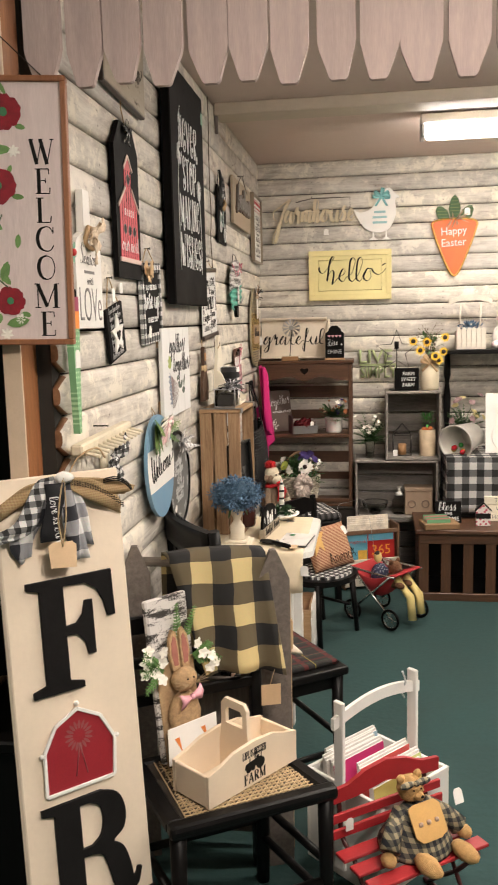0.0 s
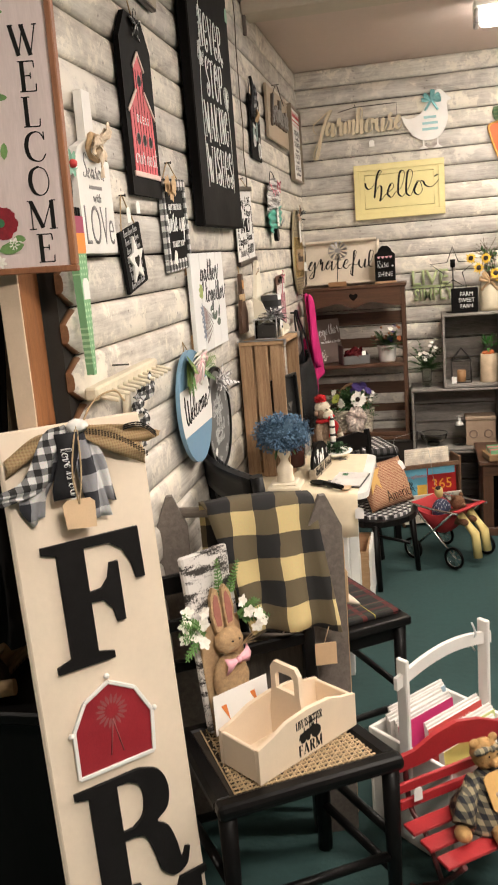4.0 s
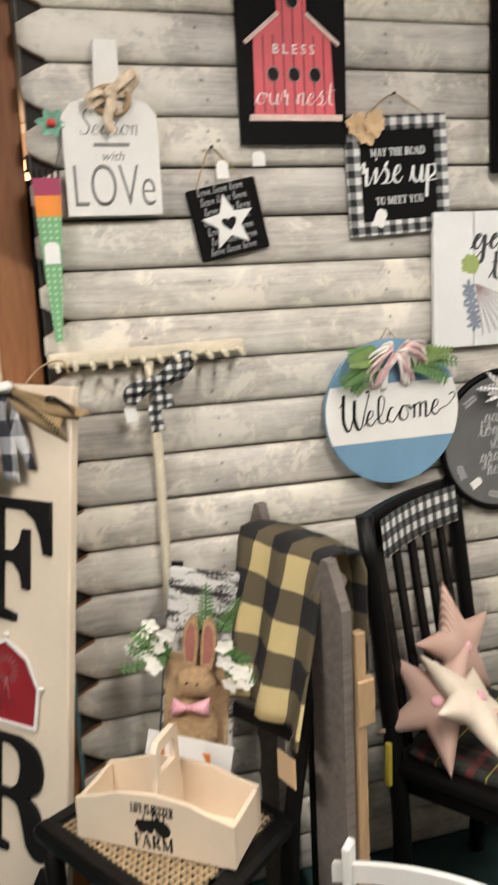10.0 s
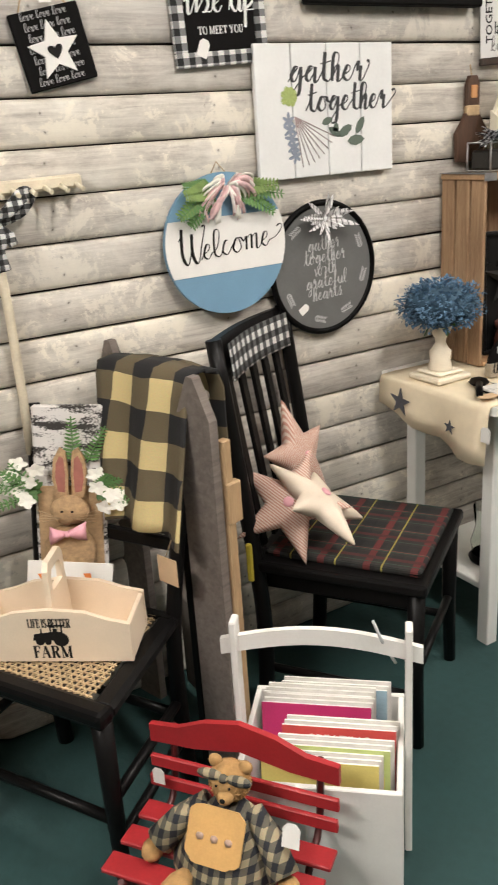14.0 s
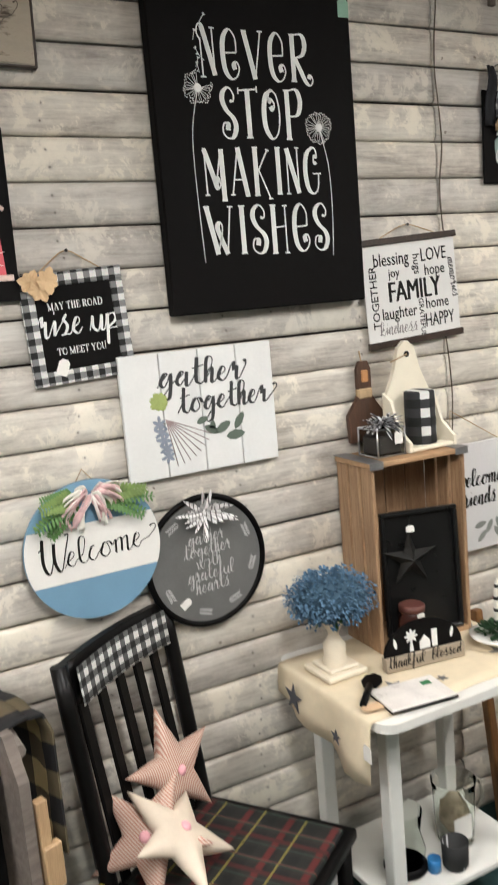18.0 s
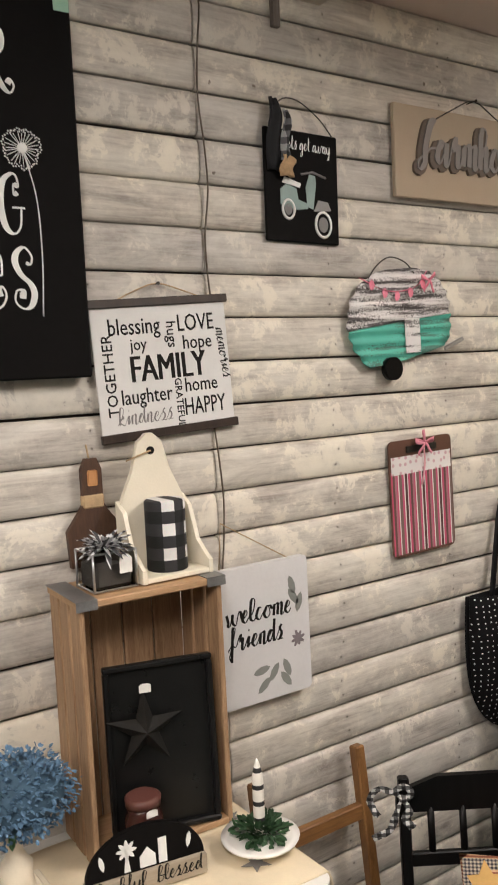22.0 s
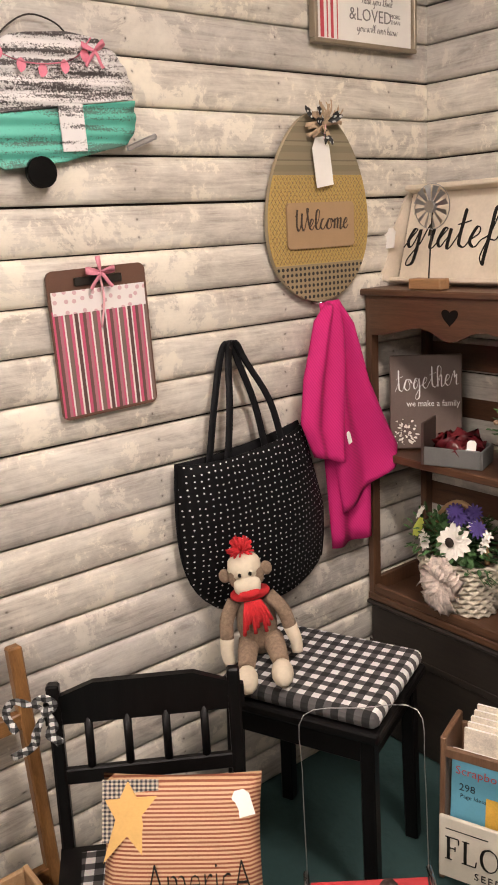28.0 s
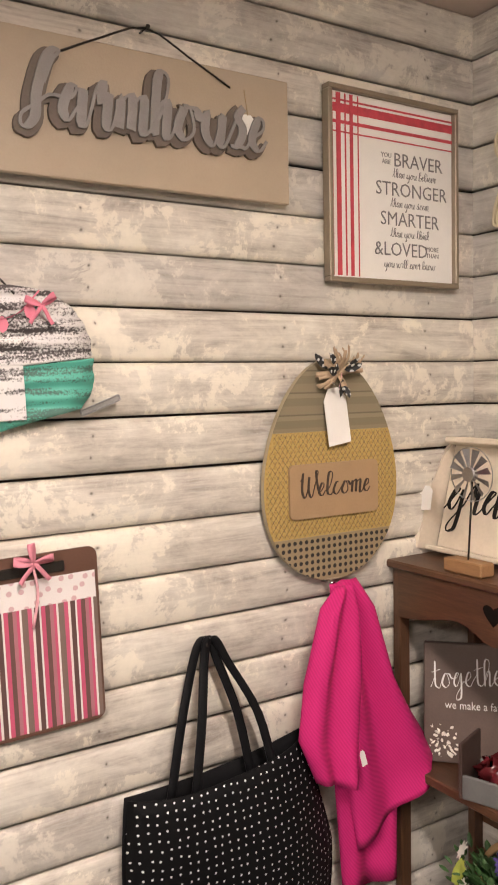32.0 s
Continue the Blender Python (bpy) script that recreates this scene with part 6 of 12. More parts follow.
outline(t, [[(-0.118, 0.293), (-0.005, 0.293), (-0.005, 0.306), (-0.026, 0.312), (-0.026, 0.413)] + flow((-0.004, 0.413), (0.024, 0.4), (0.04, 0.352), (0.05, 0.314), (0.076, 0.292), (0.106, 0.302), (0.118, 0.336)) + flow((0.11, 0.338), (0.104, 0.324), (0.096, 0.322), (0.09, 0.36), (0.076, 0.402), (0.052, 0.424), (0.08, 0.446), (0.088, 0.488), (0.072, 0.53), (0.03, 0.549)) + [(-0.114, 0.549), (-0.114, 0.537), (-0.085, 0.53), (-0.085, 0.312), (-0.118, 0.306)],
            [(-0.026, 0.533)] + flow((0.0, 0.532), (0.024, 0.517), (0.032, 0.485), (0.024, 0.448), (0.0, 0.43)) + [(-0.026, 0.43)]], 0.012, 0.0095, LETTER, "letter_R", "black serif letter R", 0.0014)
outline(t, [[(-0.147, 0.016), (-0.085, 0.016), (-0.085, 0.028), (-0.108, 0.034), (-0.108, 0.205), (-0.018, 0.018), (0.002, 0.018), (0.082, 0.21), (0.082, 0.034), (0.06, 0.028), (0.06, 0.016), (0.15, 0.016), (0.15, 0.028), (0.135, 0.034), (0.135, 0.262), (0.15, 0.266), (0.15, 0.278), (0.088, 0.278), (0.012, 0.1), (-0.066, 0.278), (-0.147, 0.278), (-0.147, 0.266), (-0.124, 0.26), (-0.124, 0.034), (-0.147, 0.028)]], 0.012, 0.0095, LETTER, "letter_M", "black serif letter M", 0.0014)
BARN = [(-0.098, 0.575), (0.07, 0.575), (0.078, 0.662), (0.046, 0.722), (-0.01, 0.752), (-0.066, 0.724), (-0.096, 0.672)]
part("barn", prism(B(), BARN, 0.012, 0.017), RED, t, "red wooden barn in place of the letter A")
bm = B()
for p, q in zip(BARN, BARN[1:] + BARN[:1]):
    beam(bm, (*p, 0.018), (*q, 0.018), 0.008, 0.006, (0, 0, 1), 0.001)
for x, y in ((-0.01, 0.764), (-0.102, 0.668), (0.084, 0.664)):
    blob(bm, (x, y, 0.018), 0.007, 0.007, 0.005, sub=1)
part("barn_trim", bm, WHITE, t, "white barn trim")
bm = B()
for i in range(17):
    a = 2 * math.pi * i / 17
    leaf(bm, (-0.01 + 0.014 * math.cos(a), 0.69 + 0.014 * math.sin(a), 0.0175), (math.cos(a), math.sin(a), 0), 0.022, 0.007, 0)
for x in (-0.024, 0.004):
    sweep(bm, [(-0.01, 0.672, 0.0172), (x, 0.6, 0.0172)], 0.0016, 4)
part("painted_windmill", bm, plain("dim_mill", (0.26, 0.07, 0.07), 0.6), t)
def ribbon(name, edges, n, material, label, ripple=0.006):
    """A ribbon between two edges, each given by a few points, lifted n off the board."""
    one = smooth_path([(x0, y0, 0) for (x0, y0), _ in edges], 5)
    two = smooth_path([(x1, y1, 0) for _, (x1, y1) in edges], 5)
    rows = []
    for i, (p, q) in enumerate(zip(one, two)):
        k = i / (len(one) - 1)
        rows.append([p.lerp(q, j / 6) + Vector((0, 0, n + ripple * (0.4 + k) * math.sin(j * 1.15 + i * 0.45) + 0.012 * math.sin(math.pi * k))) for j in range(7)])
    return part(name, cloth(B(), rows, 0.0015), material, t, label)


BURLAPW = check("burlap_weave", 0.006, (0.48, 0.34, 0.18), (0.42, 0.29, 0.15), (0.34, 0.22, 0.11), rough=0.95)
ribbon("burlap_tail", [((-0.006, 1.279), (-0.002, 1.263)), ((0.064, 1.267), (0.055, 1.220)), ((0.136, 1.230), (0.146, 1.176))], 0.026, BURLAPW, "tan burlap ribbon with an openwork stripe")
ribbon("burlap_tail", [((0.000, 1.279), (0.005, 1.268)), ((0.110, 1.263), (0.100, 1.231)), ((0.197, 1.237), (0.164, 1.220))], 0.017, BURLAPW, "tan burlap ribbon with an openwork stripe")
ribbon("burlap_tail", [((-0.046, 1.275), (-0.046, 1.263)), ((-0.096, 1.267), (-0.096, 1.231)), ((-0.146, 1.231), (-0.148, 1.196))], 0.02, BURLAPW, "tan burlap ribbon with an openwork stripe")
for u, v, n in (((0.004, 1.267), (0.141, 1.199), 0.041), ((0.102, 1.259), (0.172, 1.235), 0.031)):
    bm = B()
    for i in range(24):
        k = i / 23
        c = Vector((*u, 0)).lerp(Vector((*v, 0)), k) + Vector((0, 0.012 * math.sin(math.pi * k), n + 0.009 * math.sin(math.pi * k)))
        for d in (-0.004, 0.0, 0.004):
            box(bm, c.x - 0.0016, c.x + 0.0016, c.y + d - 0.0014, c.y + d + 0.0014, c.z - 0.001, c.z + 0.001)
    tagged(part("openwork_stripe", bm, INK, t), kind="stuff")
WNP = check("white_navy_plaid", 0.07, (0.78, 0.77, 0.76), (0.34, 0.34, 0.36), (0.03, 0.031, 0.04), warp=0.02)
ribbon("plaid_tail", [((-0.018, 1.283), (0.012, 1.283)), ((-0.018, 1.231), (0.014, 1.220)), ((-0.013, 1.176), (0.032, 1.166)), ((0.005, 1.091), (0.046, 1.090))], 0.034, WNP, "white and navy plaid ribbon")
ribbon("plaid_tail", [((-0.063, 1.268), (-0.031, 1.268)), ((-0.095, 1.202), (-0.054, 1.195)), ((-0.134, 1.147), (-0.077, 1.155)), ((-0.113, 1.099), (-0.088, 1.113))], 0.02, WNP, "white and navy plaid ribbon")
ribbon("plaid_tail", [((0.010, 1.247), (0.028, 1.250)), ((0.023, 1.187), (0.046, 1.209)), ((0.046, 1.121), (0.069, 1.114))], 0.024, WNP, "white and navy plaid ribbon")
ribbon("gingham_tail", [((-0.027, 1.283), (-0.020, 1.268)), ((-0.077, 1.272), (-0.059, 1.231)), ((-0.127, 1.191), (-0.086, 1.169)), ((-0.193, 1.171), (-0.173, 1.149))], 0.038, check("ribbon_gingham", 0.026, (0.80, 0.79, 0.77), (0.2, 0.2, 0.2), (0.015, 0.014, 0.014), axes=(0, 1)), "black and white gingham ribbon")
part("knot", blob(B(), (-0.003, 1.277, 0.04), 0.022, 0.014, 0.018, rough=0.004), plain("white_knot_cloth", (0.74, 0.72, 0.68), 0.9, vary=0.2), t, "white cloth knot")
grid = [[Vector((-0.032 + 0.022 * j + 0.004 * math.sin(i) - 0.003 * i, 1.268 - 0.021 * i, 0.052 + 0.006 * math.sin(i + j))) for j in (-1, 0, 1)] for i in range(7)]
part("black_ribbon", cloth(B(), grid, 0.0015), plain("black_ribbon", (0.02, 0.02, 0.022)), t, "black ribbon with white script")
script(t, "love is our", 0.032, -0.04, 1.19, 0.061, CHALK, turn=-85, pen=0.06, depth=0.0008)
part("kraft_tag", prism(B(), [(-0.060, 1.085), (0.000, 1.079), (0.003, 1.129), (-0.006, 1.138), (-0.054, 1.140), (-0.064, 1.133)], 0.062, 0.0635), TAG, t, "kraft paper price tag")
part("jute_string", sweep(B(), smooth_path([(-0.030, 1.129, 0.065), (-0.016, 1.193, 0.064), (-0.010, 1.277, 0.055), (-0.034, 1.193, 0.063), (-0.030, 1.129, 0.0645)], 5), 0.0018, 5), TWINE, t)
part("wire_loop", sweep(B(), smooth_path([(0.02, 1.275, 0.01), (0.06, 1.32, 0.0), (0.11, 1.335, -0.005), (0.13, 1.31, -0.005)], 4), 0.0022, 5), TWINE, t)


# chairs
def chair_leg(bm, p0, p1, r0, r1):
    sweep(bm, [p0, tuple((a + b) / 2 for a, b in zip(p0, p1)), p1], r0, 10, taper=r1)


t = thing("cane_chair", "black painted wooden chair with a woven cane seat", "chair", at(0.267, 2.785, 0, math.degrees(math.atan2(0.507, 0.862))))
W1, D1, Z1 = 0.44, 0.352, 0.455
bm = box(box(B(), 0, W1, 0, 0.045, Z1 - 0.035, Z1, 0.012, seg=2), -0.012, 0.382, D1 - 0.04, D1, Z1 - 0.0345, Z1 - 0.0005, 0.01)
for x0, x1 in ((0.022, 0.012), (W1 - 0.022, 0.36)):
    beam(bm, (x0, 0.03, Z1 - 0.0178), (x1, D1 - 0.02, Z1 - 0.0178), 0.046, 0.0335, bev=0.01)
part("seat_frame", bm, BLACKWOOD, t, "worn black seat frame")
# dark sheet stands in for the shade below the open weave
cane = part("cane_seat", box(B(), 0.03, W1 - 0.08, 0.038, D1 - 0.034, Z1 - 0.014, Z1 - 0.006), plain("cane_shadow", (0.03, 0.022, 0.015), 0.9), t, "dark sheet for the shade seen through the cane")
bm = B()
for k in range(-26, 52):
    x = 0.036 + k * 0.0142
    for d in (0, 1, 2):
        if d == 0 and 0.044 < x < 0.385:
            box(bm, x - 0.0014, x + 0.0014, 0.04, min(D1 - 0.036, D1 * (0.395 - x) / 0.058), Z1 - 0.006, Z1 - 0.003)
        if d == 1 and 0 <= k < 21:
            y = 0.046 + k * 0.0138
            box(bm, 0.044 + 0.03 * y / D1, 0.395 - 0.058 * y / D1, y - 0.0014, y + 0.0014, Z1 - 0.0045, Z1 - 0.0015)
        if d == 2:
            for s in (1, -1):
                lo, hi = 0.042, D1 - 0.038
                xa, xb = (x, x + s * (hi - lo))
                pts = []
                for i in range(25):
                    f = i / 24
                    xx = xa + (xb - xa) * f
                    if 0.05 < xx < 0.394 - 0.058 * (lo + (hi - lo) * f) / D1:
                        pts.append((xx, lo + (hi - lo) * f, Z1 - 0.0016))
                if len(pts) > 2 and k % 2 == 0:
                    beam(bm, pts[0], pts[-1], 0.0019, 0.0012, bev=0)
tagged(part("cane_weave", bm, plain("cane", (0.52, 0.38, 0.22), 0.55, vary=0.25, scale=60), t, "woven cane strands"), kind="stuff")
for x, y in ((0.025, 0.03), (W1 - 0.025, 0.03)):
    part("leg", (lambda b: (chair_leg(b, (x, y, Z1 - 0.03), (x, y, 0.0), 0.021, 0.015), b)[1])(B()), BLACKWOOD, t)
for x, lean in ((-0.004, -0.02), (0.368, 0.024)):
    part("back_post", sweep(B(), smooth_path([(x, D1 - 0.01, 0.0), (x, D1 - 0.02, 0.3), (x, D1 + 0.006, 0.5), (x + lean, D1 + 0.08, 0.86)], 4), 0.02, 10, taper=0.016), BLACKWOOD, t)
for z, h in ((0.80, 0.05), (0.70, 0.032), (0.60, 0.032)):
    yb = D1 + 0.008 + 0.07 * (z - 0.5) / 0.36
    part("back_rail", box(B(), -0.004, 0.364, yb - 0.008, yb + 0.008, z - h / 2, z + h / 2, 0.004), BLACKWOOD, t)
for p, q in (((0.03, 0.03, 0.19), (W1 - 0.03, 0.03, 0.19)), ((0.022, 0.03, 0.24), (-0.002, D1 - 0.02, 0.24)), ((W1 - 0.022, 0.03, 0.24), (0.368, D1 - 0.02, 0.24)), ((W1 - 0.022, 0.03, 0.14), (0.368, D1 - 0.02, 0.14)), ((-0.002, D1 - 0.02, 0.2), (0.368, D1 - 0.02, 0.2))):
    part("stretcher", cyl(B(), p, q, 0.0115, n=10), BLACKWOOD, t)

# cream tray on the cane seat
t = thing("farm_tote_tray", "cream wooden handled tray with a black tractor and FARM print", "wooden tray", facing(0.381, 3.038, 0.458, 0.59, 0.807) @ Matrix.Rotation(radians(-90), 4, "X"))
TRAYP = plain("tray_cream", (0.80, 0.66, 0.50), 0.5, vary=0.05)
side = [(-0.158, 0), (0.158, 0), (0.158, 0.082), (0.115, 0.092), (0.07, 0.108), (0.0, 0.114), (-0.07, 0.108), (-0.115, 0.092), (-0.158, 0.082)]
RX = Matrix.Rotation(radians(90), 4, "X")
part("front_side", prism(B(), side, 0.056, 0.066, RX), TRAYP, t)
part("back_side", prism(B(), side, -0.066, -0.056, RX), TRAYP, t)
for x in (-0.158, 0.148):
    part("end_panel", box(B(), x, x + 0.01, -0.056, 0.056, 0, 0.08, 0.002), TRAYP, t)
part("bottom", box(B(), -0.148, 0.148, -0.056, 0.056, 0.0, 0.008), TRAYP, t)
bm = B()
CROSS = Matrix.Rotation(radians(90), 4, "Z") @ RX
prism(bm, [(-0.0555, 0.0085), (0.0555, 0.0085), (0.0555, 0.078), (0.05, 0.1), (0.046, 0.135), (-0.046, 0.135), (-0.05, 0.1), (-0.0555, 0.078)], -0.006, 0.006, CROSS)
grip = [(-0.046, 0.0), (-0.046, 0.05), (-0.034, 0.066), (0.034, 0.066), (0.046, 0.05), (0.046, 0.0)]
slot = [(-0.03, 0.0), (-0.03, 0.034), (-0.022, 0.044), (0.022, 0.044), (0.03, 0.034), (0.03, 0.0)]
for i in range(5):
    prism(bm, [(x, y + 0.1345) for x, y in (grip[i], slot[i], slot[i + 1], grip[i + 1])], -0.0058, 0.0058, CROSS)
part("handle", bm, TRAYP, t)
FRONT = RX @ Matrix.Translation((0, 0, 0.0661))
capitals(t, "LIFE IS BETTER", 0.019, 0.0, 0.086, 0, INK, m=FRONT, width=0.084, broad=0.13, hair=0.05, depth=0.0006)
capitals(t, "FARM", 0.026, 0.0, 0.022, 0, INK, m=FRONT, width=0.076, broad=0.19, hair=0.06, depth=0.0006)
bm = B()
for x, y, r in ((-0.022, 0.046, 0.009), (-0.006, 0.045, 0.007), (0.02, 0.05, 0.0155)):
    prism(bm, oval(r, r, 20, x, y), 0.0001, 0.0008, FRONT)
prism(bm, [(-0.036, 0.048), (0.018, 0.048), (0.024, 0.066), (0.012, 0.068), (-0.032, 0.062)], 0.0001, 0.0007, FRONT)
for x0, x1 in ((0.0, 0.003), (0.022, 0.025)):
    box(bm, x0, x1, 0.064, 0.08, 0.0001, 0.0007, m=FRONT)
box(bm, -0.003, 0.03, 0.079, 0.0825, 0.0001, 0.0009, m=FRONT)
box(bm, -0.019, -0.016, 0.06, 0.074, 0.0001, 0.0006, m=FRONT)
box(bm, 0.006, 0.015, 0.064, 0.074, 0.0001, 0.0006, m=FRONT)
part("tractor_print", bm, INK, t, "black tractor print")

# rabbit plaque on the chair
t = thing("rabbit_plaque", "weathered wood plaque with burlap rabbit, white blossoms and pink bow", "easter decoration", facing(0.225, 3.118, 0.458, 0.52, 0.855, 10.0, -3) @ Matrix.Diagonal((1.4, 1.03, 1.2, 1)))
part("bark_board", box(B(), -0.055, 0.055, 0.0, 0.42, -0.012, 0.004, 0.004), worn_metal("birch_bark", (0.66, 0.63, 0.60), (0.03, 0.025, 0.022), scale=(9, 26, 9), edge=0.345), t)
part("burlap_back", box(B(), -0.05, 0.05, 0.0, 0.25, 0.004, 0.008, 0.002), BURLAP, t)
RAB = plain("rabbit_burlap", (0.47, 0.31, 0.165), 0.95, vary=0.4, scale=110, relief=0.9)
part("body", blob(B(), (0, 0.11, 0.018), 0.042, 0.065, 0.02), RAB, t)
part("head", blob(B(), (0.003, 0.203, 0.026), 0.03, 0.031, 0.022, rough=0.0012, sub=3), RAB, t)
for s in (-1, 1):
    ear = [(0.004 + s * 0.004, 0.226), (0.004 + s * 0.021, 0.229), (0.004 + s * 0.027, 0.27), (0.004 + s * 0.024, 0.31), (0.004 + s * 0.014, 0.334), (0.004 + s * 0.005, 0.325), (0.004 + s * 0.002, 0.28)]
    whole = part("ear", prism(B(), ear[::s], 0.014, 0.022), RAB, t, "burlap ear with rust lining")
    mid = (0.004 + s * 0.0135, 0.275)
    part("ear_lining", prism(B(), [(mid[0] + (x - mid[0]) * 0.62, mid[1] + (y - mid[1]) * 0.72) for x, y in ear][::s], 0.0221, 0.0228), plain("rusty_felt", (0.34, 0.13, 0.10), 0.95, vary=0.25, scale=60), whole)
bm = B()
for s in (-1, 1):
    for i in range(4):
        sweep(bm, [(0.003 + s * 0.008, 0.192, 0.05), (0.003 + s * 0.045, 0.183 + 0.009 * i, 0.05)], 0.0008, 3)
part("whiskers", bm, TWINE, t)
for s in (-1, 1):
    part("eye", blob(B(), (0.003 + s * 0.008, 0.206, 0.048), 0.0026, sub=1), INK, t)
SATIN = plain("pink_satin", (0.80, 0.40, 0.47), 0.4)
for s in (-1, 1):
    rows = [[Vector((0.002 + s * 0.028 * k, 0.158 + 0.006 * s * k + (0.004 + 0.016 * k) * j, 0.044 + 0.007 * math.sin(k * 3) + 0.004 * math.cos(j * 3))) for j in (-1, -0.5, 0, 0.5, 1)] for k in (0, 0.25, 0.5, 0.75, 1)]
    part("bow_loop", cloth(B(), rows, 0.002), SATIN, t, "pink satin bow")
part("bow_knot", blob(B(), (0.002, 0.158, 0.048), 0.006, 0.007, 0.006), SATIN, t)
part("note_card", box(B(), -0.07, 0.062, 0.005, 0.095, 0.036, 0.038, 0.001, Matrix.Rotation(radians(-4), 4, "Z")), PAPER, t, "white card with carrots")
for x, tt in ((-0.045, 20), (0.025, -15)):
    part("printed_carrot", prism(B(), [(x - 0.004, 0.07), (x + 0.012, 0.03), (x + 0.008, 0.07)], 0.038, 0.0386), plain("carrot_print", (0.72, 0.22, 0.05), 0.7), t)
bm = B()
for i in range(22):
    s = -1 if i % 2 else 1
    frond(bm, (s * 0.04, 0.24, 0.02), (s * rnd(0.4, 1.2), rnd(-0.3, 0.9), rnd(0, 0.4)), rnd(0.05, 0.085), 9, 0.011, 0.0)
frond(bm, (0.01, 0.3, 0.012), (0.0, 1, 0.1), 0.1, 12, 0.012, 0.0)
frond(bm, (0.03, 0.3, 0.012), (0.4, 1, 0.1), 0.085, 11, 0.011, 0.0)
tagged(part("greenery", bm, LEAF2, t), kind="stuff")
for cx, cy, cz in ((-0.06, 0.225, 0.035), (-0.045, 0.29, 0.03), (-0.095, 0.25, 0.03), (-0.075, 0.3, 0.02), (0.08, 0.22, 0.04), (0.09, 0.235, 0.035), (0.045, 0.28, 0.03), (-0.07, 0.245, 0.03), (-0.085, 0.275, 0.025), (-0.055, 0.265, 0.035), (0.06, 0.215, 0.045), (0.07, 0.24, 0.04), (0.05, 0.255, 0.04), (0.105, 0.262, 0.03), (0.125, 0.255, 0.03), (0.115, 0.285, 0.025)):
    part("blossom", (lambda b: (flower(b, (cx, cy, cz), 0.0165, 5, (rnd(-0.3, 0.3), rnd(-0.3, 0.3), 1), 0.8, 0.15), b)[1])(B()), PETAL, t)

# picket blanket rack with its throw
rack = thing("picket_rack", "blanket rack of weathered grey fence pickets", "blanket rack", at(0, 0, 0))
RU = Vector((0.86, 0.51, 0)).normalized()
for nm, cx, cy, h, w in (("picket", 0.045, 3.34, 0.975, 0.085), ("picket", 0.448, 3.345, 0.97, 0.092)):
    m = facing(cx, cy, 0, 0.95, 0.31)
    part("picket", prism(B(), [(-w / 2, 0), (w / 2, 0), (w / 2, h - 0.085), (0.008, h), (-0.008, h), (-w / 2, h - 0.085)], -0.011, 0.011), GREYWOOD, rack, m=m)
part("side_board", box(B(), -0.006, 0.014, 0.03, 0.84, -0.034, -0.012, 0.002), wood("raw_pine_edge", (0.52, 0.36, 0.20), (0.36, 0.23, 0.12), 1), rack, m=facing(0.485, 3.36, 0, 0.95, 0.31))
part("side_block", box(B(), 0.0, 0.02, 0.66, 0.75, -0.05, -0.012, 0.003), wood("raw_pine_edge", (0.52, 0.36, 0.20), (0.36, 0.23, 0.12), 1), rack, m=facing(0.485, 3.36, 0, 0.95, 0.31))
part("side_board", box(B(), -0.05, -0.03, 0.0, 0.9, -0.05, 0.0, 0.002), BLACKWOOD, rack, m=facing(0.43, 3.33, 0, 0.95, 0.31))
part("top_rail", cyl(B(), (0.05, 3.352, 0.925), (0.45, 3.365, 0.925), 0.014, n=10), GREYWOODX, rack)
part("low_rail", cyl(B(), (0.08, 3.40, 0.35), (0.45, 3.40, 0.35), 0.014, n=10), GREYWOODX, rack)
part("inner_board", box(B(), 0.12, 0.40, 3.41, 3.425, 0.05, 0.55, 0.003), GREYWOOD, rack)
YPLAID = check("yellow_black_buffalo", 0.118, (0.68, 0.54, 0.26), (0.135, 0.105, 0.058), (0.013, 0.012, 0.013), axes=(0, 1), warp=0.02)
t = thing("plaid_throw", "yellow and black buffalo check throw draped over the picket rack", "blanket", facing(0.27, 3.352, 0.958, 0.95, 0.31, 0))
grid = []
for i in range(16):
    k = i / 15
    row = []
    for j in range(13):
        q = j / 12 - 0.5
        drop = k * 0.40
        x = q * (0.285 - 0.06 * k) + 0.07 * k
        y = 0.012 * math.cos(q * 2.5) - max(0, drop - 0.05) * 0.92 - 0.012 * k * q
        z = 0.0 + 0.04 * min(1, drop / 0.06) + 0.1 * k + 0.017 * math.sin(q * 12 + k * 2) * k
        row.append(Vector((x, y, z)))
    grid.append(row)
part("front_fall", cloth(B(), grid, 0.005), YPLAID, t)
grid = [[Vector(((j / 8 - 0.5) * 0.285, 0.012 * math.cos((j / 8 - 0.5) * 2.5) - max(0, 0.35 * i / 8 - 0.04), -0.05 * min(1, i / 1.5) + 0.004 * math.sin(j * 2))) for j in range(9)] for i in range(9)]
part("back_fall", cloth(B(), grid, 0.005), YPLAID, t)
part("kraft_tag", box(B(), 0.11, 0.165, -0.41, -0.35, 0.15, 0.152, 0.0005), TAG, t, "kraft paper tag")
part("tag_string", sweep(B(), [(0.135, -0.35, 0.151), (0.15, -0.31, 0.145)], 0.001, 4), TWINE, t)

# slat-back chair with a plaid pad and star pillows
t = thing("slat_back_chair", "black slat-back chair with a gingham strip on its top rail", "chair", at(0.29, 3.53, 0, math.degrees(math.atan2(0.57, 0.82))))
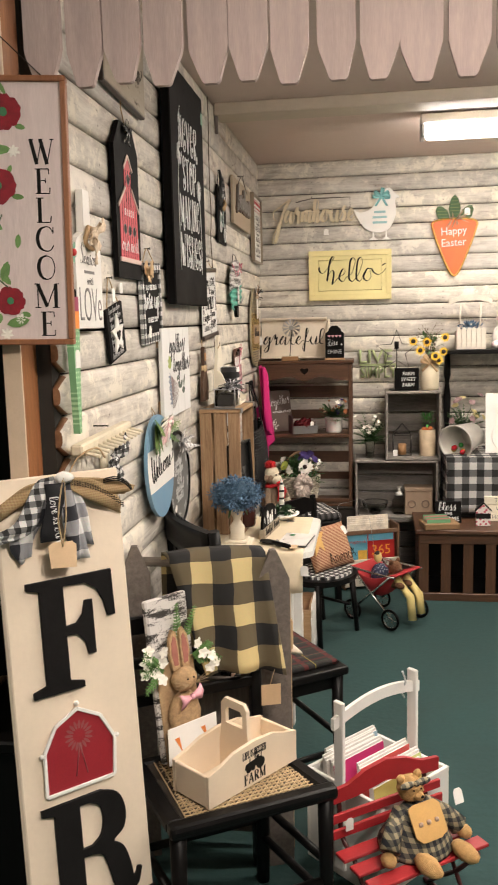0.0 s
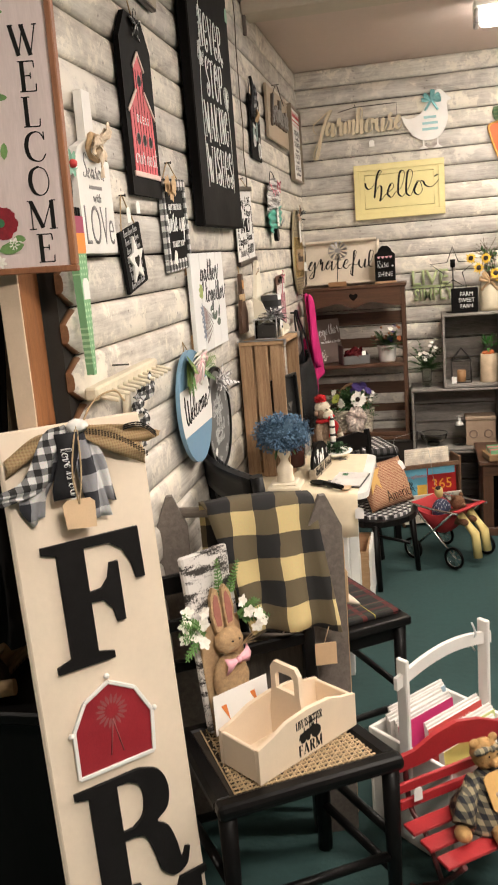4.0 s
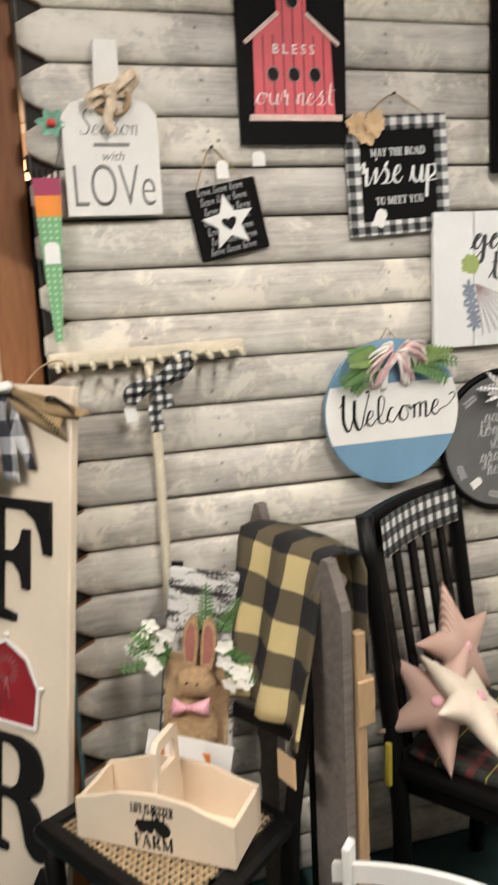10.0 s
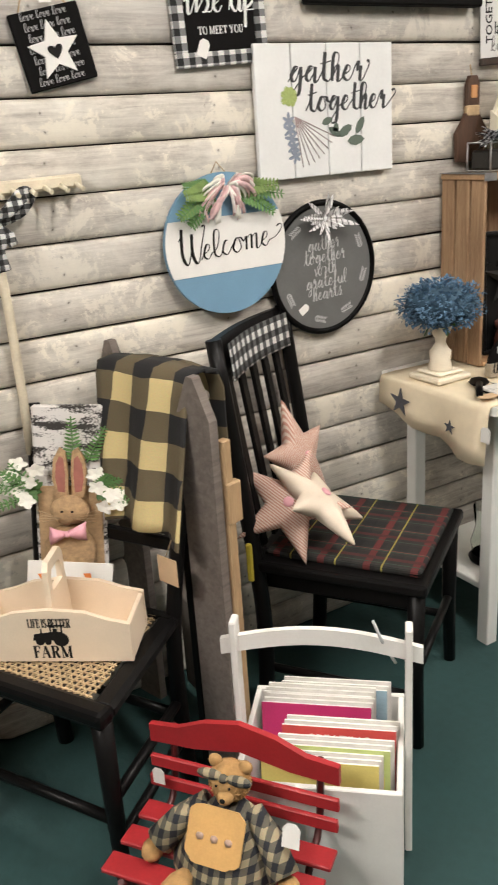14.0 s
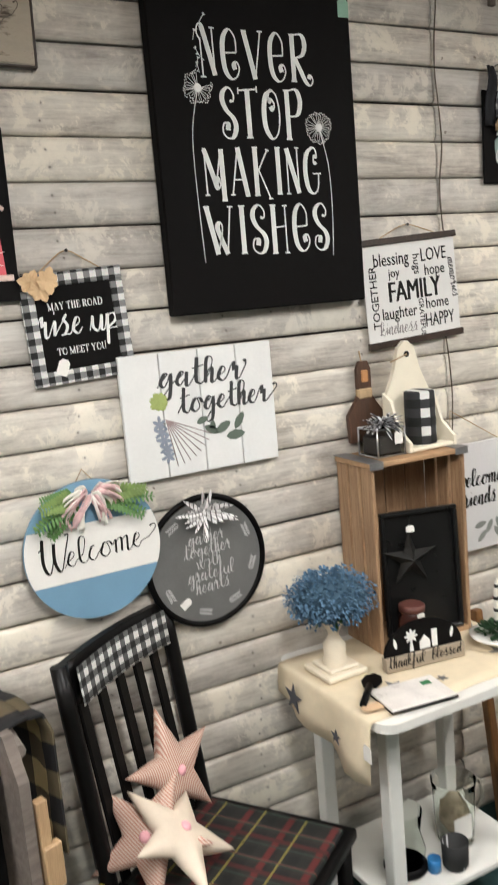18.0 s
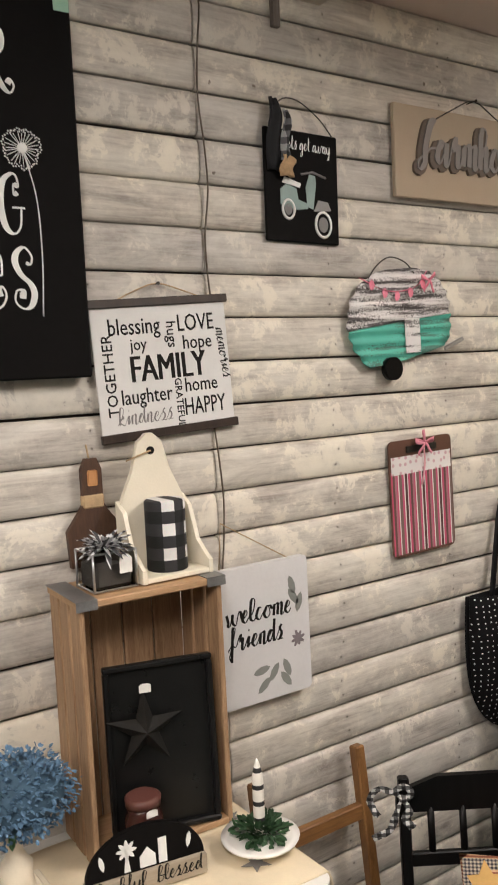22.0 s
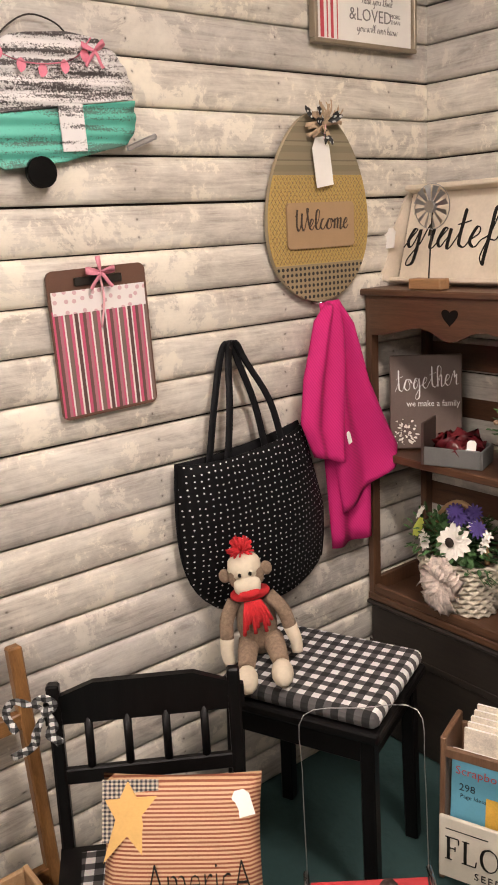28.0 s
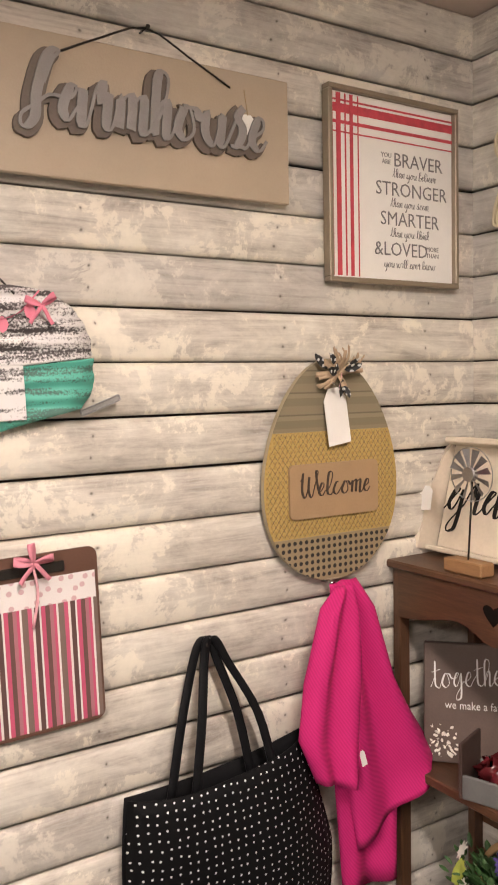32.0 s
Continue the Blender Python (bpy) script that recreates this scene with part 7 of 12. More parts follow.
# local x forward, local y across
W2, D2, Z2 = 0.41, 0.43, 0.45
part("seat", box(B(), 0.0, D2, -0.015, W2 + 0.005, Z2 - 0.03, Z2, 0.008, seg=2), BLACKWOOD, t)
part("apron", box(B(), 0.03, D2 - 0.03, 0.02, W2 - 0.03, Z2 - 0.085, Z2 - 0.031, 0.003), BLACKWOOD, t)
for x, y in ((D2 - 0.03, 0.015), (D2 - 0.03, W2 - 0.02)):
    part("leg", sweep(B(), [(x, y, Z2 - 0.03), (x, y, 0.2), (x + 0.005, y, 0)], 0.021, 8, taper=0.016), BLACKWOOD, t)
for y in (0.0, W2 - 0.01):
    part("back_post", sweep(B(), smooth_path([(0.02, y, 0), (0.03, y, 0.25), (0.015, y, 0.46), (-0.05, y, 0.98)], 5), 0.022, 8, taper=0.019), BLACKWOOD, t)
xb = lambda z: 0.015 - 0.065 * (z - 0.46) / 0.52
grid = [[Vector((xb(0.88 + 0.1 * i / 4) - 0.018 * math.sin(math.pi * j / 8), 0.01 + (W2 - 0.03) * j / 8, 0.875 + 0.1 * i / 4)) for j in range(9)] for i in range(5)]
part("top_rail", cloth(B(), grid, 0.02), BLACKWOOD, t)
grid = [[Vector((xb(0.885 + 0.08 * i / 4) + 0.022 - 0.018 * math.sin(math.pi * j / 10), 0.03 + (W2 - 0.07) * j / 10, 0.88 + 0.085 * i / 4)) for j in range(11)] for i in range(5)]
part("gingham_strip", cloth(B(), grid, 0.003), check("gingham_yz", 0.034, (0.82, 0.81, 0.79), (0.13, 0.13, 0.13), (0.012, 0.012, 0.012), axes=(1, 2)), t, "black and white gingham strip")
for i in range(5):
    y = 0.055 + i * 0.07
    part("slat", beam(B(), (xb(0.48) + 0.005, y, 0.46), (xb(0.89) - 0.012, y, 0.89), 0.028, 0.011, (1, 0, 0), 0.002), BLACKWOOD, t)
for y in (0.015, W2 - 0.02):
    part("stretcher", cyl(B(), (0.03, y, 0.14), (D2 - 0.03, y, 0.14), 0.011, n=8), BLACKWOOD, t)
part("stretcher", cyl(B(), (D2 - 0.03, 0.02, 0.2), (D2 - 0.03, W2 - 0.02, 0.2), 0.011, n=8), BLACKWOOD, t)
part("yellow_ribbon", box(B(), 0.005, 0.02, -0.028, -0.018, 0.40, 0.50, 0.003), plain("yellow_ribbon", (0.52, 0.42, 0.04), 0.7), t, "yellow ribbon tie")
TARTAN = check("dark_tartan", 0.055, (0.022, 0.022, 0.018), (0.016, 0.016, 0.014), (0.010, 0.010, 0.010), extra=[(0.11, 0.15, (0.11, 0.016, 0.015), 0, 0.5), (0.11, 0.12, (0.07, 0.014, 0.013), 1, 0.5), (0.055, 0.06, (0.03, 0.06, 0.045), 1, 0.3), (0.11, 0.035, (0.34, 0.29, 0.06), 0, 0.12), (0.11, 0.03, (0.16, 0.06, 0.05), 1, 0.1)])
pad = thing("tartan_seat_pad", "dark red, black and yellow tartan pad on the slat-back chair", "seat cushion", at(0.29, 3.53, Z2, math.degrees(math.atan2(0.57, 0.82))))
part("pad", box(B(), 0.035, D2 - 0.02, 0.02, W2 - 0.03, 0.0, 0.016, 0.006, seg=2), TARTAN, pad)
part("piping", sweep(B(), [(0.037, 0.022, 0.008), (D2 - 0.022, 0.022, 0.008), (D2 - 0.022, W2 - 0.032, 0.008), (0.037, W2 - 0.032, 0.008)], 0.004, 6, closed=True), plain("black_piping", (0.006, 0.006, 0.006), 0.9), pad)
for y in (0.03, W2 - 0.04):
    part("tie", sweep(B(), smooth_path([(0.04, y, 0.012), (0.02, y, 0.02), (0.012, y - 0.01, 0.0)], 3), 0.003, 5), plain("black_piping", (0.006, 0.006, 0.006)), pad)


def star_pillow(label, m, r, material):
    s = thing("star_pillow", label, "pillow", m, group="star pillows")
    bm = B()
    pts = star_pts(r * 1.08, 0.40)
    fine = []
    for (a, b), (c, d) in zip(pts, pts[1:] + pts[:1]):
        for k in range(4):
            fine.append((a + (c - a) * k / 4, b + (d - b) * k / 4))
    rings = []
    lift = lambda x, y, z: 0.028 * z * (1 - 0.62 * min(1, math.hypot(x, y) / r) ** 1.5)
    for f, z in ((1.0, 0.0), (0.95, 0.5), (0.78, 0.9), (0.4, 1.0)):
        rings.append([bm.verts.new((x * f, y * f, lift(x * f, y * f, z))) for x, y in fine])
    lower = [rings[0]] + [[bm.verts.new((x * f, y * f, -lift(x * f, y * f, z))) for x, y in fine] for f, z in ((0.95, 0.5), (0.78, 0.9), (0.4, 1.0))]
    n = len(fine)
    for rr, sg in ((rings, 1), (lower, -1)):
        for p, q in zip(rr, rr[1:]):
            for i in range(n):
                vs = (p[i], p[(i + 1) % n], q[(i + 1) % n], q[i])
                bm.faces.new(vs if sg > 0 else vs[::-1]).smooth = True
        c = bm.verts.new((0, 0, 0.031 * sg))
        for i in range(n):
            vs = (rr[-1][i], rr[-1][(i + 1) % n], c)
            bm.faces.new(vs if sg > 0 else vs[::-1]).smooth = True
    part("stuffing", bm, material, s)
    part("button", blob(B(), (0, 0, 0.031), 0.013, 0.013, 0.005), PINK, s, "round covered button")
    return s


TICK = stripes("red_ticking", [(0.0, (0.66, 0.53, 0.44)), (0.5, (0.50, 0.26, 0.20))], 0.006, 0)


def axes(c, up, out):
    """A matrix at c with local y along up and local z near out."""
    u = Vector(up).normalized()
    r = u.cross(Vector(out)).normalized()
    n = r.cross(u)
    return Matrix(((r.x, u.x, n.x, c[0]), (r.y, u.y, n.y, c[1]), (r.z, u.z, n.z, c[2]), (0, 0, 0, 1)))


star_pillow("red and cream ticking star pillow leaning on a chair back", axes((0.19, 3.75, 0.622), (-0.3, -0.1, 1), (0.885, 0.465, 0.3)), 0.142, TICK)
star_pillow("red and cream ticking star pillow lying against another star", axes((0.325, 3.63, 0.572), (-0.68, -0.33, 0.42), (0.62, -0.47, 0.62)), 0.138, TICK)
star_pillow("plain cream cloth star pillow on a tartan pad", axes((0.37, 3.683, 0.582), (-0.597, -0.53, 0.6), (0.364, 0.474, 0.78)), 0.135, plain("cream_cloth", (0.72, 0.62, 0.50), 0.9, vary=0.08))

# white side table
t = thing("white_side_table", "white painted side table with a lower shelf", "side table", at(0, 0, 0))
TABLEW = plain("table_white", (0.76, 0.75, 0.71), 0.45, vary=0.05)
part("tabletop", prism(B(), round_rect(0.49, 0.575, 0.05, 6, 0.26, 4.4275), 0.712, 0.735), TABLEW, t)
part("apron", box(B(), 0.085, 0.405, 4.215, 4.665, 0.66, 0.7115, 0.003), TABLEW, t)
for x in (0.10, 0.40):
    for y in (4.225, 4.65):
        part("leg", box(B(), x - 0.02, x + 0.02, y - 0.02, y + 0.02, 0, 0.7118, 0.003), TABLEW, t)
part("shelf", box(B(), 0.0835, 0.4165, 4.2085, 4.6665, 0.165, 0.185, 0.003), TABLEW, t)
runner = thing("star_table_runner", "cream cloth runner with grey stars draped over the side table", "table runner", at(0, 0, 0))
CLOTHC = plain("runner_cloth", (0.70, 0.60, 0.43), 0.9, vary=0.08, scale=30)
fall = [(4.112, 0.0), (4.116, 0.35), (4.12, 0.65), (4.124, 0.88), (4.128, 0.965), (4.134, 0.995)]
grid = []
for y, f in fall:
    grid.append([Vector((0.06 + 0.41 * j / 10 + 0.006 * (1 - f) * math.sin(j), y + 0.014 * (1 - f) * math.sin(j * 1.25 + 0.6), 0.7395 - (1 - f) * (0.078 + 0.082 * j / 10 + 0.006 * math.sin(j * 1.7)))) for j in range(11)])
for i in range(14):
    y = 4.145 + 0.56 * i / 13
    grid.append([Vector((0.06 + 0.41 * j / 10, y, 0.7395 + 0.0012 * math.sin(i * 1.7 + j * 2.1))) for j in range(11)])
for y, f in ((4.716, 0.97), (4.723, 0.85), (4.726, 0.5), (4.73, 0.0)):
    grid.append([Vector((0.06 + 0.41 * j / 10, y + 0.01 * (1 - f) * math.sin(j * 1.5), 0.7395 - (1 - f) * 0.13)) for j in range(11)])
part("cloth", cloth(B(), grid, 0.003), CLOTHC, runner)
for y, x, r in ((4.28, 0.36, 0.03), (4.62, 0.37, 0.03), (4.67, 0.2, 0.026), (4.4, 0.4, 0.016)):
    part("star_patch", prism(B(), star_pts(r, 0.4, turn=40, cx=x, cy=y), 0.741, 0.7425), GREYINK, runner)
part("star_patch", prism(B(), star_pts(0.042, 0.38, turn=80), 0, 0.002), plain("slate_star", (0.07, 0.07, 0.08), 0.9), runner, m=facing(0.17, 4.104, 0.688, 1, 0, 0, 5))
part("star_patch", prism(B(), star_pts(0.02, 0.38, turn=80), 0, 0.002), plain("slate_star", (0.07, 0.07, 0.08)), runner, m=facing(0.36, 4.104, 0.665, 1, 0, 0, 5))
price_tag(runner, 0.0, 0.0, 0.0, 0.03, 0.04).matrix_basis = facing(0.475, 4.112, 0.672, 1, 0)

# crate on the table
t = thing("pine_crate", "stained pine crate standing on end with metal corners", "crate", at(0.032, 4.372, 0.742, -2.5) @ Matrix.Diagonal((0.79, 1.05, 0.955, 1)))
for i in range(3):
    part("side_slat", box(B(), 0.004 + i * 0.0745, 0.066 + i * 0.0745, 0.0, 0.011, 0.0, 0.53, 0.002), PINE, t)
    part("side_slat", box(B(), 0.004 + i * 0.0745, 0.066 + i * 0.0745, 0.279, 0.29, 0.0, 0.53, 0.002), PINE, t)
for i in range(4):
    part("back_slat", box(B(), 0.0, 0.009, 0.012 + i * 0.067, 0.076 + i * 0.067, 0.0, 0.53, 0.002), PINE, t)
part("top_board", box(B(), 0.004, 0.222, -0.004, 0.294, 0.53, 0.545, 0.002), wood("pine_y", (0.52, 0.34, 0.19), (0.30, 0.17, 0.08), 1), t)
part("bottom_board", box(B(), 0.009, 0.22, 0.011, 0.279, 0.0, 0.014, 0.002), wood("pine_y", (0.52, 0.34, 0.19), (0.3, 0.17, 0.08), 1), t)
for y in (-0.006, 0.256):
    part("metal_corner", box(box(B(), 0.0, 0.226, y, y + 0.04, 0.5455, 0.5475), 0.2225, 0.2255, y, y + 0.04, 0.527, 0.5455), plain("dull_metal", (0.28, 0.28, 0.28), 0.5, metal=0.8, vary=0.3), t, "galvanised corner strap")
t = thing("star_tray", "black metal tray with a raised star leaning inside the crate", "tray", facing(0.175, 4.535, 0.757, 0.27, 0.96, 3))
slab("panel", 0.215, 0.345, 0.004, plain("black_metal", (0.012, 0.012, 0.012), 0.35, metal=0.4), t, cy=0.172)
for x0, x1, y0, y1 in ((-0.112, 0.112, 0.335, 0.347), (-0.112, 0.112, 0.0, 0.012), (-0.112, -0.1, 0.012, 0.335), (0.1, 0.112, 0.012, 0.335)):
    part("rim", box(B(), x0, x1, y0, y1, 0.0, 0.018, 0.003), plain("black_metal", (0.012, 0.012, 0.012)), t)
st = star_pts(0.082, 0.36, cx=-0.035, cy=0.215)
bm = B()
c = bm.verts.new((-0.035, 0.215, 0.045))
vs = [bm.verts.new((x, y, 0.018)) for x, y in st]
for i in range(10):
    bm.faces.new((vs[i], vs[(i + 1) % 10], c))
part("metal_star", bm, plain("dark_tin", (0.025, 0.024, 0.022), 0.45, metal=0.5), t, "raised black tin star")
price_tag(t, -0.03, 0.298, 0.02, 0.024, 0.018)
t = thing("candle_jar", "dark brown jar candle with a wire handle inside the crate", "candle", at(0.205, 4.47, 0.757))
jar = part("jar", lathe(B(), [(0.034, 0), (0.038, 0.01), (0.038, 0.06), (0.032, 0.075), (0.032, 0.085)], 20), plain("brown_wax_jar", (0.06, 0.022, 0.018), 0.25), t)
part("lid", lathe(B(), [(0.035, 0.085), (0.036, 0.1), (0.03, 0.104)], 20), plain("rust_lid", (0.12, 0.045, 0.035), 0.5), jar)
price_tag(t, 0.0, 0.0, 0.0, 0.024, 0.014).matrix_basis = facing(0.037, 0.0, 0.08, 0, 1)

# goods on the crate
t = thing("bell_paddle", "dark wooden paddle with leather tag hanging above the crate", "ornament", on_a(4.475, 1.29, x=0.032))
part("paddle", prism(B(), [(-0.055, 0.0), (0.055, 0.0), (0.06, 0.075), (0.03, 0.115), (0.022, 0.13), (0.022, 0.2), (0.012, 0.222), (-0.012, 0.222), (-0.022, 0.2), (-0.022, 0.13), (-0.03, 0.115), (-0.06, 0.075)], 0, 0.014), wood("walnut_paddle", (0.10, 0.048, 0.026), (0.035, 0.018, 0.011), 1), t)
part("jute_wrap", box(B(), -0.024, 0.024, 0.118, 0.148, -0.001, 0.017, 0.004), TWINE, t)
part("leather_tag", box(B(), -0.011, 0.011, 0.165, 0.198, 0.014, 0.0165, 0.003), plain("tan_leather", (0.50, 0.25, 0.1), 0.6), t)
part("hanging_twine", sweep(B(), [(0, 0.215, 0.004), (-0.004, 0.25, 0.002)], 0.002, 5), TWINE, t)
t = thing("glass_jar", "small square glass jar with a silver and black ribbon bow", "jar", at(0.135, 4.455, 1.2655))
JARGLASS = glass("smoky_glass", (0.50, 0.50, 0.46), 0.08)
bm = box(B(), -0.042, 0.042, -0.045, 0.045, 0, 0.075, 0.008, seg=2)
part("glass", bm, JARGLASS, t)
t.children[-1].visible_shadow = False
part("rim", cyl(B(), (0, 0, 0.075), (0, 0, 0.088), 0.033, n=20), GLASS, t)
for x in (-0.042, 0.042):
    for y in (-0.045, 0.045):
        part("solder_edge", cyl(B(), (x, y, 0.0), (x, y, 0.075), 0.0026, n=6), METAL, t)
for z in (0.002, 0.074):
    part("solder_band", sweep(B(), [(-0.042, -0.045, z), (0.042, -0.045, z), (0.042, 0.045, z), (-0.042, 0.045, z)], 0.0026, 5, closed=True), METAL, t)
# dark block added inside so the glass jar shows up
part("dark_filling", box(B(), -0.036, 0.036, -0.039, 0.039, 0.003, 0.055, 0.006), plain("jar_interior_dark", (0.045, 0.04, 0.038), 0.5), t)
bm = B()
for i in range(60):
    a, e = rnd(0, 6.28), rnd(-0.4, 1.2)
    leaf(bm, (0.03, -0.012, 0.082), (math.cos(a) * 0.9, math.sin(a) * 1.2, e), rnd(0.035, 0.062), 0.011, 0.5)
part("ribbon_bow", bm, stripes("silver_black_ribbon", [(0.0, (0.62, 0.62, 0.64)), (0.55, (0.05, 0.05, 0.055))], 0.016, 1), t, "silver and black curled ribbon")
price_tag(t, 0.0, 0.0, 0.0, 0.026, 0.036).matrix_basis = facing(0.047, 0.02, 0.05, 0, 1)
t = thing("cream_scoop_holder", "cream wooden scoop-shaped wall pocket standing on the crate", "wall pocket", facing(0.075, 4.59, 1.2655, 0, 1) @ Matrix.Diagonal((1.15, 1.07, 1.1, 1)))
part("back_board", prism(B(), [(-0.062, 0.0), (0.062, 0.0), (0.064, 0.14), (0.038, 0.2), (0.024, 0.255), (0.006, 0.272), (-0.006, 0.272), (-0.024, 0.255), (-0.038, 0.2), (-0.064, 0.14)], 0, 0.012), IVORY, t)
for x in (-0.07, 0.062):
    part("side_board", prism(B(), [(0.0, 0.0), (0.1, 0.0), (0.1, 0.025), (0.085, 0.035), (0.055, 0.06), (0.03, 0.125), (0.0, 0.145)], x, x + 0.008, Matrix.Rotation(radians(-90), 4, "Y") @ Matrix.Diagonal((1, 1, -1, 1))), IVORY, t)
part("base_board", box(B(), -0.062, 0.062, 0.0, 0.01, 0.012, 0.1, 0.002), IVORY, t)
# black disc painted in for the shade of the hanging hole
part("hole", cyl(B(), (0, 0.238, 0.0121), (0, 0.238, 0.0128), 0.008, n=14), INK, t)
part("hanging_twine", sweep(B(), [(0.0, 0.238, 0.014), (-0.05, 0.222, 0.014)], 0.0018, 5), TWINE, t)
t = thing("buffalo_candle", "black and white buffalo check pillar candle", "candle", at(0.128, 4.595, 1.2755))
part("wax", lathe(B(), [(0.041, 0), (0.042, 0.003), (0.042, 0.143), (0.038, 0.146)], 28), check("candle_check", 0.05, (0.84, 0.83, 0.81), (0.03, 0.03, 0.032), (0.006, 0.006, 0.006), axes=(1, 2)), t)

# things on the runner
t = thing("vase_of_blue_flowers", "cream turned pedestal vase with a ball of dusty blue flowers", "vase", at(0.205, 4.215, 0.742))
VASEP = plain("vase_cream", (0.74, 0.66, 0.52), 0.55, vary=0.08)
part("base", box(box(B(), -0.06, 0.06, -0.06, 0.06, 0, 0.016, 0.004), -0.045, 0.045, -0.045, 0.045, 0.016, 0.026, 0.004), VASEP, t)
part("stem", lathe(B(), [(0.033, 0.026), (0.033, 0.03), (0.028, 0.05), (0.03, 0.075), (0.02, 0.088), (0.014, 0.1), (0.015, 0.11), (0.028, 0.135), (0.031, 0.15), (0.026, 0.155)], 20), VASEP, t)
BLUEF = plain("dried_blue", (0.085, 0.16, 0.25), 0.85, vary=0.6, scale=70)
bm = B()
for i in range(4200):
    d = Vector((rnd(), rnd(), rnd(-0.55, 1)))
    if d.length > 1 or d.length < 0.1:
        continue
    d.normalize()
    k = rnd(0.74, 1.0) + 0.13 * math.sin(d.x * 9 + d.z * 5) * math.sin(d.y * 8 + d.z * 4)
    p = Vector((d.x * 0.105 * k, d.y * 0.115 * k, 0.2 + d.z * 0.068 * k))
    blob_r = rnd(0.004, 0.0075)
    leaf(bm, p, d + Vector((rnd(), rnd(), rnd())) * 0.9, blob_r * 1.7, blob_r * 1.25, 0.3)
tagged(part("floret_mass", bm, BLUEF, t, "dense dusty blue florets"), kind="stuff")
part("flower_core", blob(B(), (0, 0, 0.2), 0.088, 0.096, 0.055, rough=0.006), plain("dried_blue_core", (0.05, 0.10, 0.15), 0.9), t)
part("leaves", (lambda b: (sprays(b, (0, 0, 0.155), 16, (0.05, 0.05, 0.01), 0.04, 0.016, (0, 0, -0.3)), b)[1])(B()), LEAF, t)
t = thing("thankful_sign", "half-round black farm scene on a wooden block reading thankful blessed", "table sign", facing(0.308, 4.42, 0.742, 0.15, 0.99, 2))
part("block", box(B(), -0.115, 0.115, 0, 0.038, -0.012, 0.014, 0.002), wood("grey_block", (0.40, 0.34, 0.26), (0.26, 0.21, 0.15), 0), t)
part("arch", prism(B(), [(0.113 * math.cos(a), 0.038 + 0.082 * math.sin(a)) for a in [math.pi * i / 24 for i in range(25)]], -0.005, 0.005), BLACKBOARD, t)
script(t, "thankful", 0.042, -0.058, 0.02, 0.0141, INK, pen=0.08, depth=0.0008)
script(t, "blessed", 0.042, 0.06, 0.02, 0.0141, INK, pen=0.08, depth=0.0008)
bm = B()
prism(bm, [(-0.012, 0.042), (0.018, 0.042), (0.018, 0.062), (0.003, 0.078), (-0.012, 0.062)], 0.005, 0.0062)
prism(bm, [(0.024, 0.042), (0.04, 0.042), (0.04, 0.088), (0.024, 0.088)], 0.005, 0.0062)
for i in range(8):
    a = 2 * math.pi * i / 8
    leaf(bm, (-0.036, 0.082, 0.0062), (math.cos(a), math.sin(a), 0), 0.02, 0.008, 0)
prism(bm, [(-0.042, 0.042), (-0.03, 0.042), (-0.035, 0.08), (-0.037, 0.08)], 0.005, 0.0062)
part("farm_print", bm, CHALK, t, "white barn, silo and windmill")
for s in (-1, 1):
    part("sprig", (lambda b: (leaf(b, (s * 0.08, 0.055, 0.006), (s * 0.2, 1, 0), 0.03, 0.01, 0), b)[1])(B()), CHALK, t)
t = thing("marble_board", "white marbled square board lying on the runner", "serving board", at(0.428, 4.283, 0.744, -8))
part("board", box(B(), -0.058, 0.058, -0.087, 0.087, 0, 0.008, 0.002), plain("marbled_white", (0.72, 0.68, 0.64), 0.35, vary=0.2, scale=16), t)
part("sticker", box(B(), -0.035, -0.015, 0.04, 0.065, 0.008, 0.0086), plain("green_sticker", (0.03, 0.17, 0.06), 0.5), t)
part("edge", box(B(), -0.06, 0.06, -0.089, 0.089, -0.001, 0.003), BLACK, t)
t = thing("garden_trowel", "small black garden trowel lying on the runner", "trowel", at(0.345, 4.22, 0.748, 135))
part("blade", prism(B(), [(0.0, -0.016), (0.03, -0.026), (0.06, -0.02), (0.075, 0.0), (0.06, 0.02), (0.03, 0.026), (0.0, 0.016)], 0, 0.004), BLACK, t)
part("handle", cyl(B(), (-0.1, 0, 0.008), (0.0, 0, 0.006), 0.009, n=10), BLACK, t)
price_tag(t, -0.1, -0.02, 0.003, 0.03, 0.05, 40, TAG)
t = thing("candle_on_dish", "white taper candle with black stripes in greenery on a white dish", "candle", at(0.335, 4.655, 0.742))
part("dish", lathe(B(), [(0.03, 0), (0.045, 0.008), (0.075, 0.022), (0.078, 0.028), (0.06, 0.024)], 28), WHITE, t)
part("taper", lathe(B(), [(0.011, 0.02), (0.0115, 0.03), (0.0115, 0.13), (0.0105, 0.15), (0.004, 0.175), (0.001, 0.182)], 16), stripes("candle_bands", [(0.0, (0.78, 0.75, 0.68)), (0.72, (0.02, 0.02, 0.02))], 0.033, 2), t, "white candle with black bands")
bm = B()
sprays(bm, (0, 0, 0.036), 240, (0.052, 0.052, 0.018), 0.02, 0.013, (0, 0, 0.3))
part("greenery", bm, plain("dark_ivy", (0.022, 0.062, 0.022), 0.7, vary=0.4, scale=60), t)

